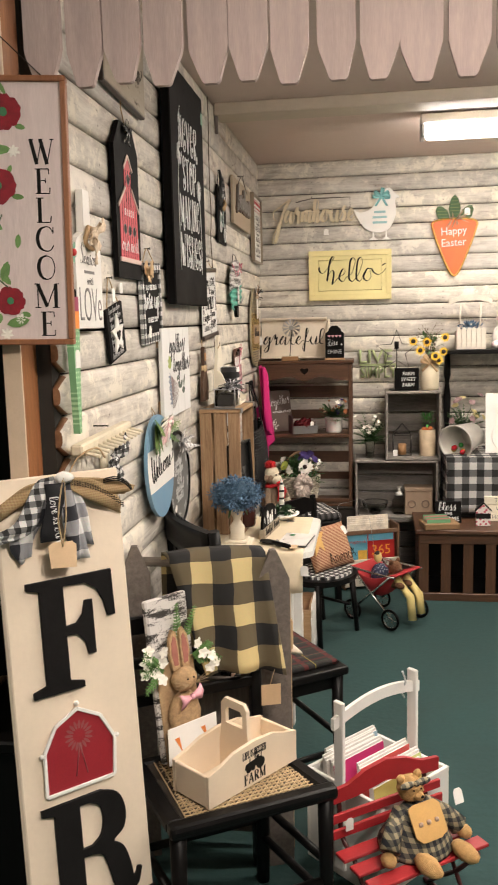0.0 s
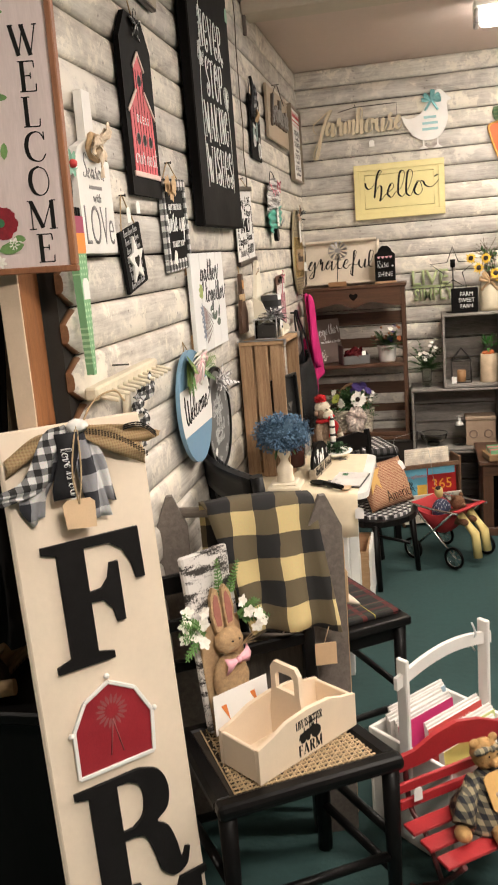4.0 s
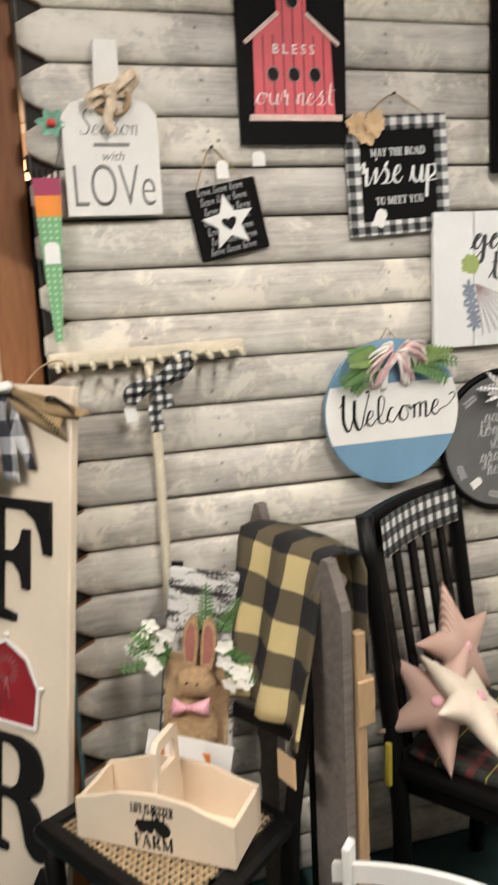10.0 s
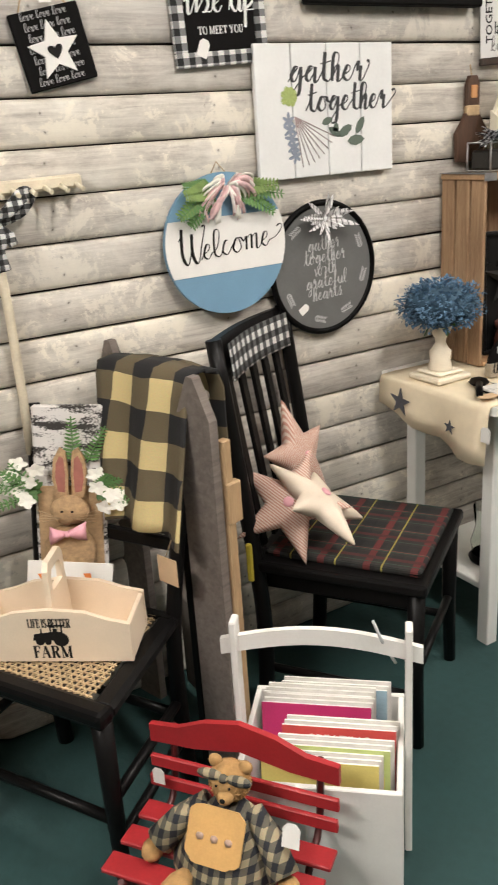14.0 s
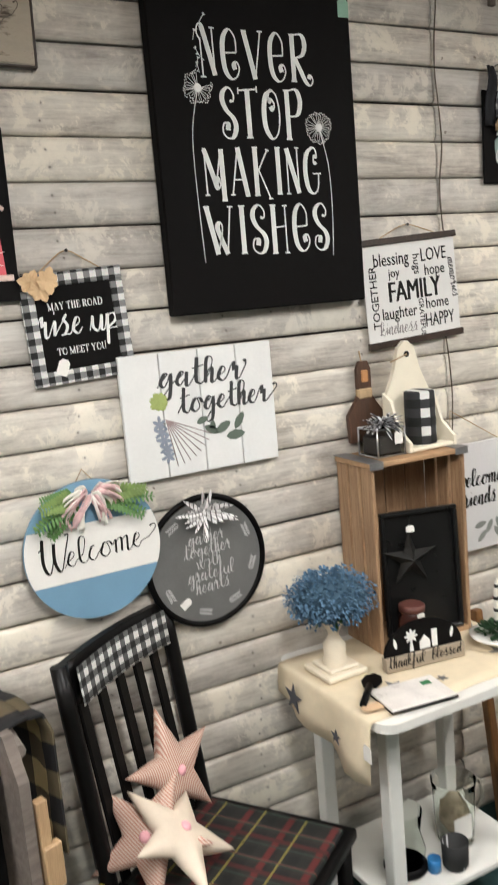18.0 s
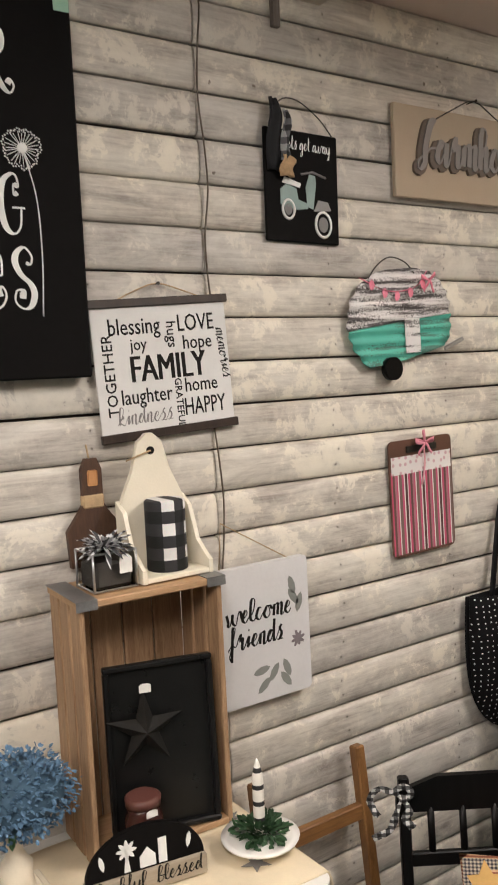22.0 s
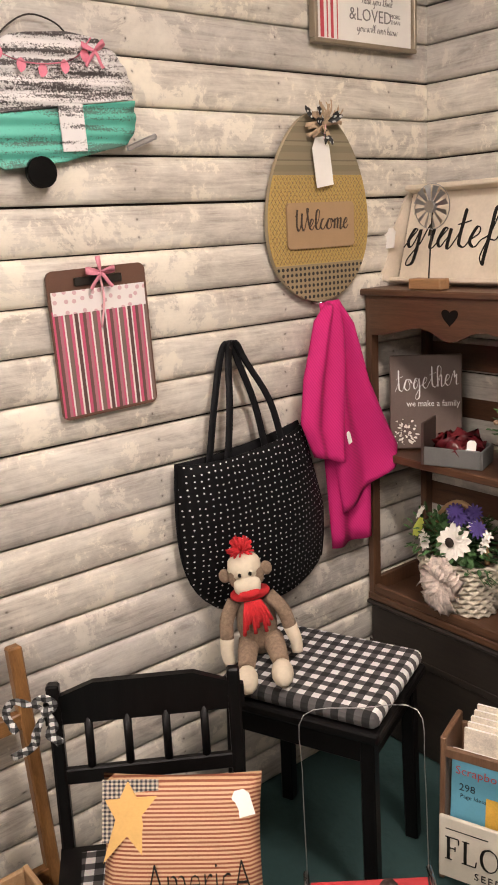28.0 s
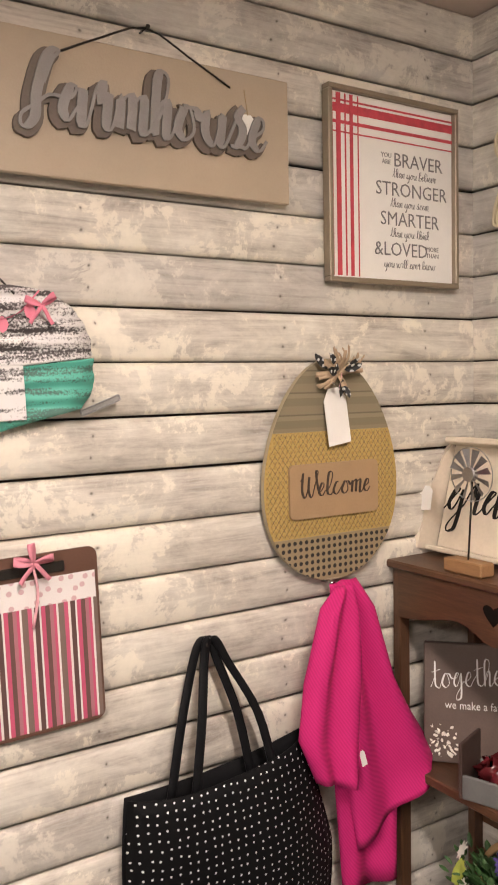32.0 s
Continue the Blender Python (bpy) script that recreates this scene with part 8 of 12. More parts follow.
# under the table
t = thing("glass_hurricane", "clear glass hurricane with a black base on the lower shelf", "candle holder", at(0.30, 4.33, 0.186))
part("base", lathe(B(), [(0.055, 0), (0.06, 0.01), (0.05, 0.022)], 24), BLACK, t)
part("glass", lathe(B(), [(0.05, 0.022), (0.055, 0.06), (0.042, 0.11), (0.05, 0.17), (0.049, 0.17), (0.041, 0.11), (0.054, 0.06), (0.048, 0.024)], 24), GLASS, t)
t = thing("glass_pitcher", "clear glass pitcher filled with beach finds", "pitcher", at(0.28, 4.52, 0.186))
part("glass", lathe(B(), [(0.05, 0), (0.055, 0.05), (0.058, 0.15), (0.062, 0.18), (0.061, 0.18), (0.056, 0.15), (0.053, 0.05), (0.048, 0.004)], 24), GLASS, t)
part("handle", sweep(B(), smooth_path([(0, 0.058, 0.15), (0, 0.095, 0.14), (0, 0.1, 0.08), (0, 0.055, 0.05)], 4), 0.006, 6), GLASS, t)
part("filling", blob(B(), (0, 0, 0.07), 0.042, 0.042, 0.06, rough=0.008), plain("shell_mix", (0.45, 0.38, 0.28), 0.8, vary=0.5, scale=60), t, "shells and dried stems")
part("label_print", box(B(), -0.03, 0.03, -0.001, 0.001, 0.03, 0.1), WHITE, t, m=facing(0.0565, -0.02, 0.06, 0, 1) @ Matrix.Rotation(radians(-90), 4, "X") @ Matrix.Translation((0, 0, -0.06)))
t = thing("black_cup", "black enamel cup with white flecks on the lower shelf", "cup", at(0.37, 4.44, 0.186))
part("cup", lathe(B(), [(0.028, 0), (0.034, 0.01), (0.036, 0.075), (0.034, 0.075), (0.03, 0.012)], 20), spotted("black_fleck", (0.012, 0.012, 0.012), (0.5, 0.5, 0.5), 0.02, 0.12, jitter=1.0), t)
t = thing("blue_bottle_cap", "small blue tin behind a black cup", "tin", at(0.35, 4.385, 0.186))
part("tin", cyl(B(), (0, 0, 0), (0, 0, 0.035), 0.018, n=14), plain("bright_blue", (0.03, 0.17, 0.42), 0.4), t)

# picket planter of magazines
t = thing("picket_planter", "wooden planter with a white picket front holding magazines", "planter", at(0.16, 4.80, 0))
part("box_body", box(box(box(box(B(), 0.0, 0.285, 0.0, 0.012, 0.0, 0.27, 0.002), 0.0, 0.285, 0.26, 0.272, 0.0, 0.27, 0.002), 0.0, 0.012, 0.012, 0.26, 0.0, 0.268, 0.002), 0.273, 0.285, 0.012, 0.26, 0.0, 0.268, 0.002), PINEX, t)
part("bottom", box(B(), 0.012, 0.273, 0.012, 0.26, 0.0, 0.01), PINEX, t)
for i in range(5):
    y = 0.004 + i * 0.055
    part("picket", prism(B(), [(0, 0.02), (0.036, 0.02), (0.036, 0.27), (0.018, 0.30), (0, 0.27)], 0, 0.01), WHITE, t, m=facing(0.287, y, 0, 0, 1))
for z in (0.08, 0.2):
    part("rail", box(B(), 0.285, 0.291, -0.005, 0.275, z, z + 0.03, 0.002), WHITE, t)
for i in range(4):
    part("picket", prism(B(), [(0, 0.02), (0.036, 0.02), (0.036, 0.27), (0.018, 0.30), (0, 0.27)], 0, 0.01), WHITE, t, m=facing(0.02 + i * 0.065, -0.003, 0, 1, 0))


def magazine(name_label, m, w, h, t_, cover, words=(), spine=PAPER, group="magazines"):
    mg = thing("magazine", name_label, "magazine", m, group=group)
    part("page_block", box(B(), -w / 2, w / 2, 0, h, 0.0008, t_ - 0.0008, 0.0003), PAPER, mg)
    part("cover", box(B(), -w / 2 - 0.0005, w / 2 + 0.0005, -0.0005, h + 0.0005, t_ - 0.0008, t_), cover, mg)
    for i, (body, size, x, y, mat) in enumerate(words):
        text(mg, body, size, x, y, t_, mat, depth=0.0004)
    return mg


MAGENTA = plain("magenta_print", (0.56, 0.04, 0.17), 0.4)
magazine("magazine with a magenta band reading Scrapbooking and Beyond", facing(0.345, 4.93, 0.012, 0.6, 0.8, 24), 0.21, 0.27, 0.006, PAPER, [("SIMPLE SCRAPS", 0.012, 0, 0.25, INK)])
mg = bpy.data.objects["magazine"]
part("magenta_band", box(B(), -0.09, 0.105, 0.13, 0.235, 0.006, 0.0066), MAGENTA, mg)
text(mg, "Scrapbooking", 0.036, 0.008, 0.205, 0.0067, PAPER, sx=0.78, depth=0.0004)
text(mg, "& BEYOND", 0.032, 0.01, 0.158, 0.0067, PAPER, sx=0.85, depth=0.0004, bold=0.0008)
part("photo", box(B(), -0.1, 0.02, 0.02, 0.12, 0.006, 0.0066), plain("print_green", (0.10, 0.25, 0.14), 0.5, vary=0.6, scale=30), mg)
for i in range(4):
    magazine("stacked craft magazine with a pale cover", facing(0.325 - i * 0.012, 4.935 + i * 0.006, 0.012, 0.6, 0.8, 22), 0.21, 0.272 + 0.003 * i, 0.006, plain("pale_cover", (0.62, 0.56, 0.5), 0.45, vary=0.3, scale=25))

# honey oak frame leaning on the wall
t = thing("oak_ladder_frame", "honey-coloured wooden ladder frame leaning on the wall", "ladder", at(0, 0, 0))
for y in (4.82, 5.135):
    part("rail_post", beam(B(), (0.16, y, 0), (0.07, y, 0.715), 0.03, 0.03, (0, 1, 0), 0.004), HONEY, t)
for z in (0.2, 0.555):
    x = 0.16 - 0.09 * z / 0.715
    part("rung", box(B(), x - 0.011, x + 0.011, 4.83, 5.125, z - 0.02, z + 0.02, 0.003), wood("honey_oak_y", (0.30, 0.15, 0.05), (0.12, 0.05, 0.018), 1, rough=0.4), t)

# white handled magazine box
t = thing("magazine_box", "white wooden magazine box with a tall arched handle", "magazine box", at(0.742, 3.415, 0, math.degrees(math.atan2(0.75, 0.66))))
for y in (-0.145, 0.133):
    part("side", box(B(), -0.155, 0.155, y, y + 0.012, 0.0, 0.29, 0.002), WHITE, t)
for x in (-0.155, 0.143):
    part("end", box(B(), x, x + 0.012, -0.133, 0.133, 0.0, 0.289, 0.002), WHITE, t)
part("bottom", box(B(), -0.143, 0.143, -0.133, 0.133, 0, 0.012), WHITE, t)
for x in (-0.169, 0.157):
    part("post", box(B(), x, x + 0.014, -0.018, 0.018, 0.03, 0.545, 0.003), WHITE, t)
pts = [(-0.19 + 0.38 * i / 12, 0.03 * math.sin(math.pi * i / 12)) for i in range(13)]
part("handle", prism(B(), [(x, y - 0.017) for x, y in pts] + [(x, y + 0.017) for x, y in pts[::-1]], -0.006, 0.006, Matrix.Translation((0, 0, 0.485)) @ RX), WHITE, t)
part("wire_tie", sweep(B(), smooth_path([(0.1, -0.012, 0.56), (0.115, -0.012, 0.52), (0.12, 0.012, 0.49), (0.14, 0.012, 0.455)], 4), 0.003, 5), plain("clear_plastic", (0.6, 0.62, 0.62), 0.2), t)
MB = at(0.742, 3.415, 0, math.degrees(math.atan2(0.75, 0.66)))
covers = [("yellow craft magazine standing in a white box", plain("yellow_cover", (0.72, 0.62, 0.20), 0.4, vary=0.1), -0.105, 0.30, 0.0), ("pale green scrapbook magazine standing in a white box", plain("green_cover", (0.52, 0.60, 0.22), 0.4, vary=0.1), -0.082, 0.315, 0.02),
          ("red and white craft magazine standing in a white box", plain("red_cover", (0.62, 0.09, 0.08), 0.4, vary=0.15), -0.03, 0.318, 0.03), ("magenta craft magazine standing in a white box", MAGENTA, 0.03, 0.322, -0.02), ("white craft magazine standing in a white box", plain("white_cover", (0.75, 0.72, 0.68), 0.4, vary=0.15, scale=30), 0.06, 0.325, -0.02), ("blue craft magazine standing in a white box", plain("pale_blue_cover", (0.3, 0.42, 0.5), 0.4, vary=0.2), 0.08, 0.327, 0.01)]
for lab, mat, y, h, dx in covers:
    for k in range(3):
        mg = magazine(lab, MB @ Matrix.Translation((dx + 0.004 * k, y + 0.009 * k, 0.014)) @ Matrix.Rotation(radians(84), 4, "X"), 0.22, h - 0.02 + 0.004 * k, 0.007, mat if k == 0 else plain("white_cover", (0.75, 0.72, 0.68)), ())
        if k == 0 and "green" in lab:
            part("print_band", box(B(), -0.1, 0.1, h - 0.10, h - 0.075, 0.007, 0.0076), plain("yellow_cover", (0.72, 0.62, 0.2)), mg)
            text(mg, "QUILTING WITH", 0.016, 0.0, h - 0.088, 0.0077, INK, depth=0.0003)
        if k == 0 and "red" in lab:
            text(mg, "CREATING", 0.026, 0.0, h - 0.045, 0.007, PAPER, depth=0.0004)
part_b = thing("wood_block_sign", "brown block sign edge lying in the magazine box", "block", MB @ Matrix.Translation((0.02, -0.122, 0.014)))
part("block", box(B(), -0.1, 0.1, -0.008, 0.008, 0, 0.245, 0.003), plain("brown_block", (0.22, 0.13, 0.10), 0.6), part_b)

# red doll bench with the bear
t = thing("red_doll_bench", "small red slatted bench on black iron legs", "doll bench", at(0.632, 3.085, 0, math.degrees(math.atan2(0.59, 0.807))))
BENCHR = plain("bench_red", (0.36, 0.022, 0.026), 0.5, vary=0.2, scale=12)
top = [(0.0, 0.338), (0.09, 0.342), (0.185, 0.36), (0.28, 0.342), (0.37, 0.338), (0.37, 0.376), (0.31, 0.382), (0.255, 0.406), (0.185, 0.42), (0.115, 0.406), (0.06, 0.382), (0.0, 0.376)]
part("top_slat", prism(B(), top, -0.006, 0.006, Matrix.Translation((0, 0.035, 0)) @ RX), BENCHR, t)
for z, y in ((0.30, 0.025), (0.263, 0.015)):
    part("back_slat", box(B(), 0.0, 0.37, y - 0.005, y + 0.005, z - 0.013, z + 0.013, 0.002), BENCHR, t)
for i, y in enumerate((-0.02, -0.085, -0.15)):
    part("seat_slat", box(B(), -0.002, 0.372, y - 0.022, y + 0.022, 0.215, 0.225, 0.002), BENCHR, t)
for x in (0.04, 0.33):
    part("iron_leg", sweep(B(), smooth_path([(x, 0.05, 0.37), (x, 0.03, 0.24), (x, -0.03, 0.2), (x, -0.09, 0.11), (x, -0.16, 0.0)], 4), 0.007, 6), plain("dark_red_iron", (0.07, 0.012, 0.012), 0.4), t)
    part("iron_leg", sweep(B(), smooth_path([(x, -0.175, 0.212), (x, -0.1, 0.12), (x, -0.02, 0.05), (x, 0.03, 0.0)], 4), 0.007, 6), plain("dark_red_iron", (0.07, 0.012, 0.012)), t)
    part("foot", sweep(B(), [(x, -0.2, 0.008), (x, -0.08, 0.012), (x, 0.04, 0.008)], 0.007, 6), plain("dark_red_iron", (0.07, 0.012, 0.012)), t)
price_tag(t, 0, 0, 0, 0.024, 0.035).matrix_basis = facing(0.035, -0.012, 0.30, 1, 0)
BB = at(0.632, 3.085, 0, math.degrees(math.atan2(0.59, 0.807)))
DRESS = check("navy_tan_plaid", 0.021, (0.42, 0.35, 0.22), (0.13, 0.12, 0.09), (0.02, 0.022, 0.03), axes=(0, 2), warp=0.01)
t = thing("teddy_bear", "tan plush bear in a navy plaid dress with a mustard collar", "stuffed bear", BB @ Matrix.Translation((0.203, -0.038, 0.226)))
PLUSH = plain("tan_plush", (0.47, 0.28, 0.11), 0.95, vary=0.3, scale=70, relief=0.8)
bm = B()
blob(bm, (0.0, -0.014, 0.148), 0.035, 0.033, 0.033, rough=0.003, sub=3)
for s in (-1, 1):
    blob(bm, (s * 0.028, -0.008, 0.177), 0.013, 0.009, 0.013)
blob(bm, (0.004, -0.045, 0.139), 0.015, 0.015, 0.0125)
part("head", bm, PLUSH, t)
bm = B()
for i in range(2600):
    d = Vector((rnd(), rnd(), rnd()))
    if 0.2 < d.length < 1:
        d.normalize()
        if d.y > -0.8:
            leaf(bm, (d.x * 0.0345, -0.014 + d.y * 0.0325, 0.148 + d.z * 0.0325), d * 0.5 + Vector((rnd(), rnd(), rnd())) * 0.8, 0.0045, 0.0018, 0.2)
tagged(part("fur", bm, PLUSH, t, "tan plush fur"), kind="stuff")
part("nose", blob(B(), (0.005, -0.059, 0.143), 0.0055, 0.004, 0.0045, sub=1), INK, t)
for s in (-1, 1):
    part("eye", blob(B(), (s * 0.012, -0.044, 0.157), 0.0026, sub=1), INK, t)
part("head_bow", blob(blob(blob(B(), (0, -0.04, 0.172), 0.009, 0.008, 0.008), (-0.026, -0.035, 0.171), 0.025, 0.009, 0.01), (0.026, -0.035, 0.169), 0.025, 0.009, 0.01), DRESS, t, "navy plaid head bow")
part("dress", lathe(B(), [(0.1, 0.0), (0.102, 0.012), (0.075, 0.055), (0.05, 0.09), (0.034, 0.11)], 20, Matrix.Translation((0, -0.035, 0)) @ Matrix.Diagonal((1.0, 0.95, 1, 1))), DRESS, t)
rim = [(0.062 * math.sin(a) * (1 + 0.03 * math.sin(a * 14)), 0.062 + 0.06 * math.cos(a) * (1 + 0.03 * math.sin(a * 14))) for a in [-2 * math.pi * i / 44 for i in range(44)]]
rim = [(max(-0.056, min(0.056, x * 1.15)), max(0.008, min(0.112, y))) for x, y in rim]
part("collar", prism(B(), rim, 0.0, 0.004, Matrix.Translation((0, -0.114, 0.045)) @ Matrix.Rotation(radians(58), 4, "X") @ Matrix.Scale(0.9, 4)), plain("mustard_felt", (0.60, 0.36, 0.13), 0.95, vary=0.12), t, "mustard felt bib")
for x in (-0.026, 0.0, 0.026):
    part("button", blob(B(), (x, -0.09, 0.09), 0.008, 0.006, 0.008, sub=1), plain("horn_button", (0.42, 0.30, 0.24), 0.35), t)
for s in (-1, 1):
    part("sleeve", sweep(B(), [(s * 0.04, -0.02, 0.1), (s * 0.085, -0.05, 0.07), (s * 0.115, -0.075, 0.035)], 0.02, 10, taper=0.028), DRESS, t)
    part("paw", blob(B(), (s * 0.125, -0.085, 0.022), 0.02, 0.024, 0.019), PLUSH, t)
    part("foot", blob(B(), (s * 0.06 + 0.01, -0.15, 0.02), 0.026, 0.05, 0.022, rough=0.002), PLUSH, t)
price_tag(t, 0.06, 0.0, 0.0, 0.03, 0.04).matrix_basis = facing(0.065, -0.06, 0.11, 1, 0, 20)


# ---- the corner: low chair, stool, bag, scarf ----
t = thing("low_black_chair", "small black spindle-back chair with a checked bow on its post", "child chair", at(0.262, 5.105, 0, 57) @ Matrix.Diagonal((1.17, 1, 1, 1)))
# local x across the back, local y to the back
W3, D3, Z3 = 0.33, 0.30, 0.335
seatp = [(0.0, 0.02), (0.01, -0.17), (0.05, -0.25), (0.11, -0.285), (0.17, -0.295), (0.23, -0.285), (0.29, -0.25), (0.325, -0.17), (0.33, 0.02)]
part("seat", prism(B(), seatp, Z3 - 0.028, Z3), BLACKWOOD, t)
for x in (0.012, W3 - 0.012):
    part("back_post", beam(B(), (x, 0.0, 0.0), (x, 0.06, 0.685), 0.026, 0.022, (1, 0, 0), 0.004), BLACKWOOD, t)
topr = [(-0.005, 0.60), (0.335, 0.60), (0.335, 0.65), (0.30, 0.665), (0.25, 0.687), (0.08, 0.687), (0.03, 0.665), (-0.005, 0.65)]
part("top_rail", prism(B(), topr, -0.008, 0.008, Matrix.Translation((0, 0.055, 0)) @ RX), BLACKWOOD, t)
part("low_rail", box(B(), 0.02, W3 - 0.02, 0.033, 0.049, 0.47, 0.505, 0.003), BLACKWOOD, t)
for i in range(4):
    x = 0.066 + i * 0.066
    part("spindle", cyl(B(), (x, 0.042, 0.5), (x, 0.054, 0.61), 0.0075, n=10), BLACKWOOD, t)
for x in (0.04, W3 - 0.04):
    part("leg", sweep(B(), [(x, -0.21, Z3 - 0.02), (x + (0.012 if x > 0.1 else -0.012), -0.235, 0.0)], 0.016, 8, taper=0.012), BLACKWOOD, t)
    part("stretcher", cyl(B(), (x, -0.2, 0.14), (x, 0.015, 0.14), 0.008, n=8), BLACKWOOD, t)
soft_bow(t, facing(0.004, 0.03, 0.652, 1, 0) @ Matrix.Scale(0.85, 4), RIBBONS, GINGHAM_SMALL, "black and white gingham ribbon")
t = thing("gingham_seat_pad", "black and white gingham pad on the low chair", "seat cushion", at(0.262, 5.105, Z3, 57) @ Matrix.Diagonal((1.17, 1, 1, 1)))
part("pad", prism(B(), [(0.172 + (x - 0.165) * 0.80, y * 0.82 - 0.03) for x, y in seatp], 0.0, 0.014), check("gingham_pad", 0.032, (0.82, 0.81, 0.79), (0.12, 0.115, 0.115), (0.012, 0.012, 0.012)), t)
t = thing("america_pillow", "rust striped pillow with a mustard star and stitched America", "pillow", facing(0.545, 5.213, 0.352, 0.64, 0.77, 25, -1) @ Matrix.Diagonal((1.19, 1.06, 1.1, 1)))


def cushion(bm, w, h, th, n=14):
    top, bot = [], []
    for i in range(n + 1):
        a, b = [], []
        for j in range(n + 1):
            u, v = 2 * j / n - 1, 2 * i / n - 1
            f = (1 - abs(u) ** 4) * (1 - abs(v) ** 4)
            pinch = 1 - 0.05 * (1 - u * u) * abs(v) ** 3
            x = w / 2 * u * (1 - 0.04 * (1 - v * v) * abs(u) ** 3)
            y = h / 2 * v * pinch
            z = th / 2 * max(0.0, f) ** 0.5
            a.append(bm.verts.new((x, y + h / 2, z)))
            b.append(a[-1] if f <= 1e-9 else bm.verts.new((x, y + h / 2, -z)))
        top.append(a)
        bot.append(b)
    for i in range(n):
        for j in range(n):
            bm.faces.new((top[i][j], top[i][j + 1], top[i + 1][j + 1], top[i + 1][j])).smooth = True
            q = (bot[i][j], bot[i + 1][j], bot[i + 1][j + 1], bot[i][j + 1])
            if len(set(q)) == 4:
                try:
                    bm.faces.new(q).smooth = True
                except ValueError:
                    pass
    return bm


PS = stripes("rust_stripes", [(0.0, (0.58, 0.37, 0.22)), (0.5, (0.25, 0.075, 0.038))], 0.0068, 1)
part("pillow_body", cushion(B(), 0.25, 0.215, 0.07), PS, t)
part("patch", box(B(), -0.122, -0.035, 0.105, 0.208, 0.0, 0.003), check("tiny_check", 0.007, (0.6, 0.52, 0.4), (0.25, 0.22, 0.2), (0.03, 0.03, 0.04)), t, "small black check patch", m=Matrix.Translation((0, 0, 0.024)) @ Matrix.Rotation(radians(0), 4, "X"))
part("star", prism(B(), [(-0.116, 0.176), (-0.094, 0.178), (-0.082, 0.206), (-0.068, 0.18), (-0.036, 0.182), (-0.06, 0.15), (-0.044, 0.068), (-0.082, 0.118), (-0.118, 0.075), (-0.1, 0.145)][::-1], 0.028, 0.034), plain("mustard_felt2", (0.62, 0.38, 0.13), 0.95), t, "mustard felt star")
text(t, "AmericA", 0.082, 0.028, 0.047, 0.0385, INK, sx=0.54, bold=-0.0018, turn=3, depth=0.0018)
price_tag(t, 0.095, 0.168, 0.028, 0.028, 0.044, 15)

# stool with the gingham cushion
t = thing("black_stool", "black painted wooden stool on tapering legs", "stool", at(0.2, 5.556, 0, math.degrees(math.atan2(0.151, 0.364))))
part("seat", box(B(), -0.005, 0.40, -0.005, 0.33, 0.455, 0.485, 0.008, seg=2), BLACKWOOD, t)
part("apron", box(B(), 0.02, 0.375, 0.02, 0.305, 0.39, 0.4545, 0.003), BLACKWOOD, t)
for x, y in ((0.03, 0.03), (0.365, 0.03), (0.03, 0.295), (0.365, 0.295)):
    part("leg", beam(B(), (x, y, 0.456), (x + (0.01 if x > 0.2 else -0.01), y + (0.01 if y > 0.2 else -0.01), 0.0), 0.034, 0.034, (0, 1, 0), 0.004), BLACKWOOD, t)
t = thing("gingham_cushion", "thick black and white gingham cushion on the stool", "cushion", at(0.2, 5.556, 0.486, math.degrees(math.atan2(0.151, 0.364))))
part("pad", box(B(), 0.0, 0.395, 0.0, 0.325, 0.0, 0.04, 0.018, seg=3), GINGHAM, t)
t = thing("sock_monkey", "brown knitted sock monkey with red scarf sitting on the cushion", "stuffed monkey", facing(0.192, 5.708, 0.526, 0.6, 0.8) @ Matrix.Rotation(radians(-90), 4, "X") @ Matrix.Rotation(radians(-9), 4, "Y") @ Matrix.Scale(1.14, 4))
# local x right, local y away, local z up
KNIT = plain("brown_knit", (0.27, 0.19, 0.13), 0.98, vary=0.45, scale=130, relief=0.9)
OFFW = plain("cream_knit", (0.66, 0.58, 0.45), 0.95, vary=0.1, scale=90, relief=0.6)
YARN = plain("red_yarn", (0.56, 0.02, 0.025), 0.95, vary=0.25, scale=90, relief=0.6)
part("torso", blob(B(), (0, 0.01, 0.075), 0.045, 0.038, 0.08), KNIT, t)
bm = B()
blob(bm, (0, 0.0, 0.19), 0.04, 0.037, 0.04)
part("head", bm, KNIT, t)
part("cap", blob(B(), (0, 0.0, 0.21), 0.037, 0.037, 0.032), OFFW, t, "cream knitted cap")
part("face_patch", blob(B(), (0, -0.022, 0.2), 0.025, 0.018, 0.022), OFFW, t, "cream face")
part("muzzle", blob(B(), (0.0, -0.03, 0.177), 0.03, 0.022, 0.024), OFFW, t, "cream muzzle")
part("mouth", blob(B(), (0.002, -0.045, 0.166), 0.023, 0.011, 0.0105), YARN, t, "red mouth")
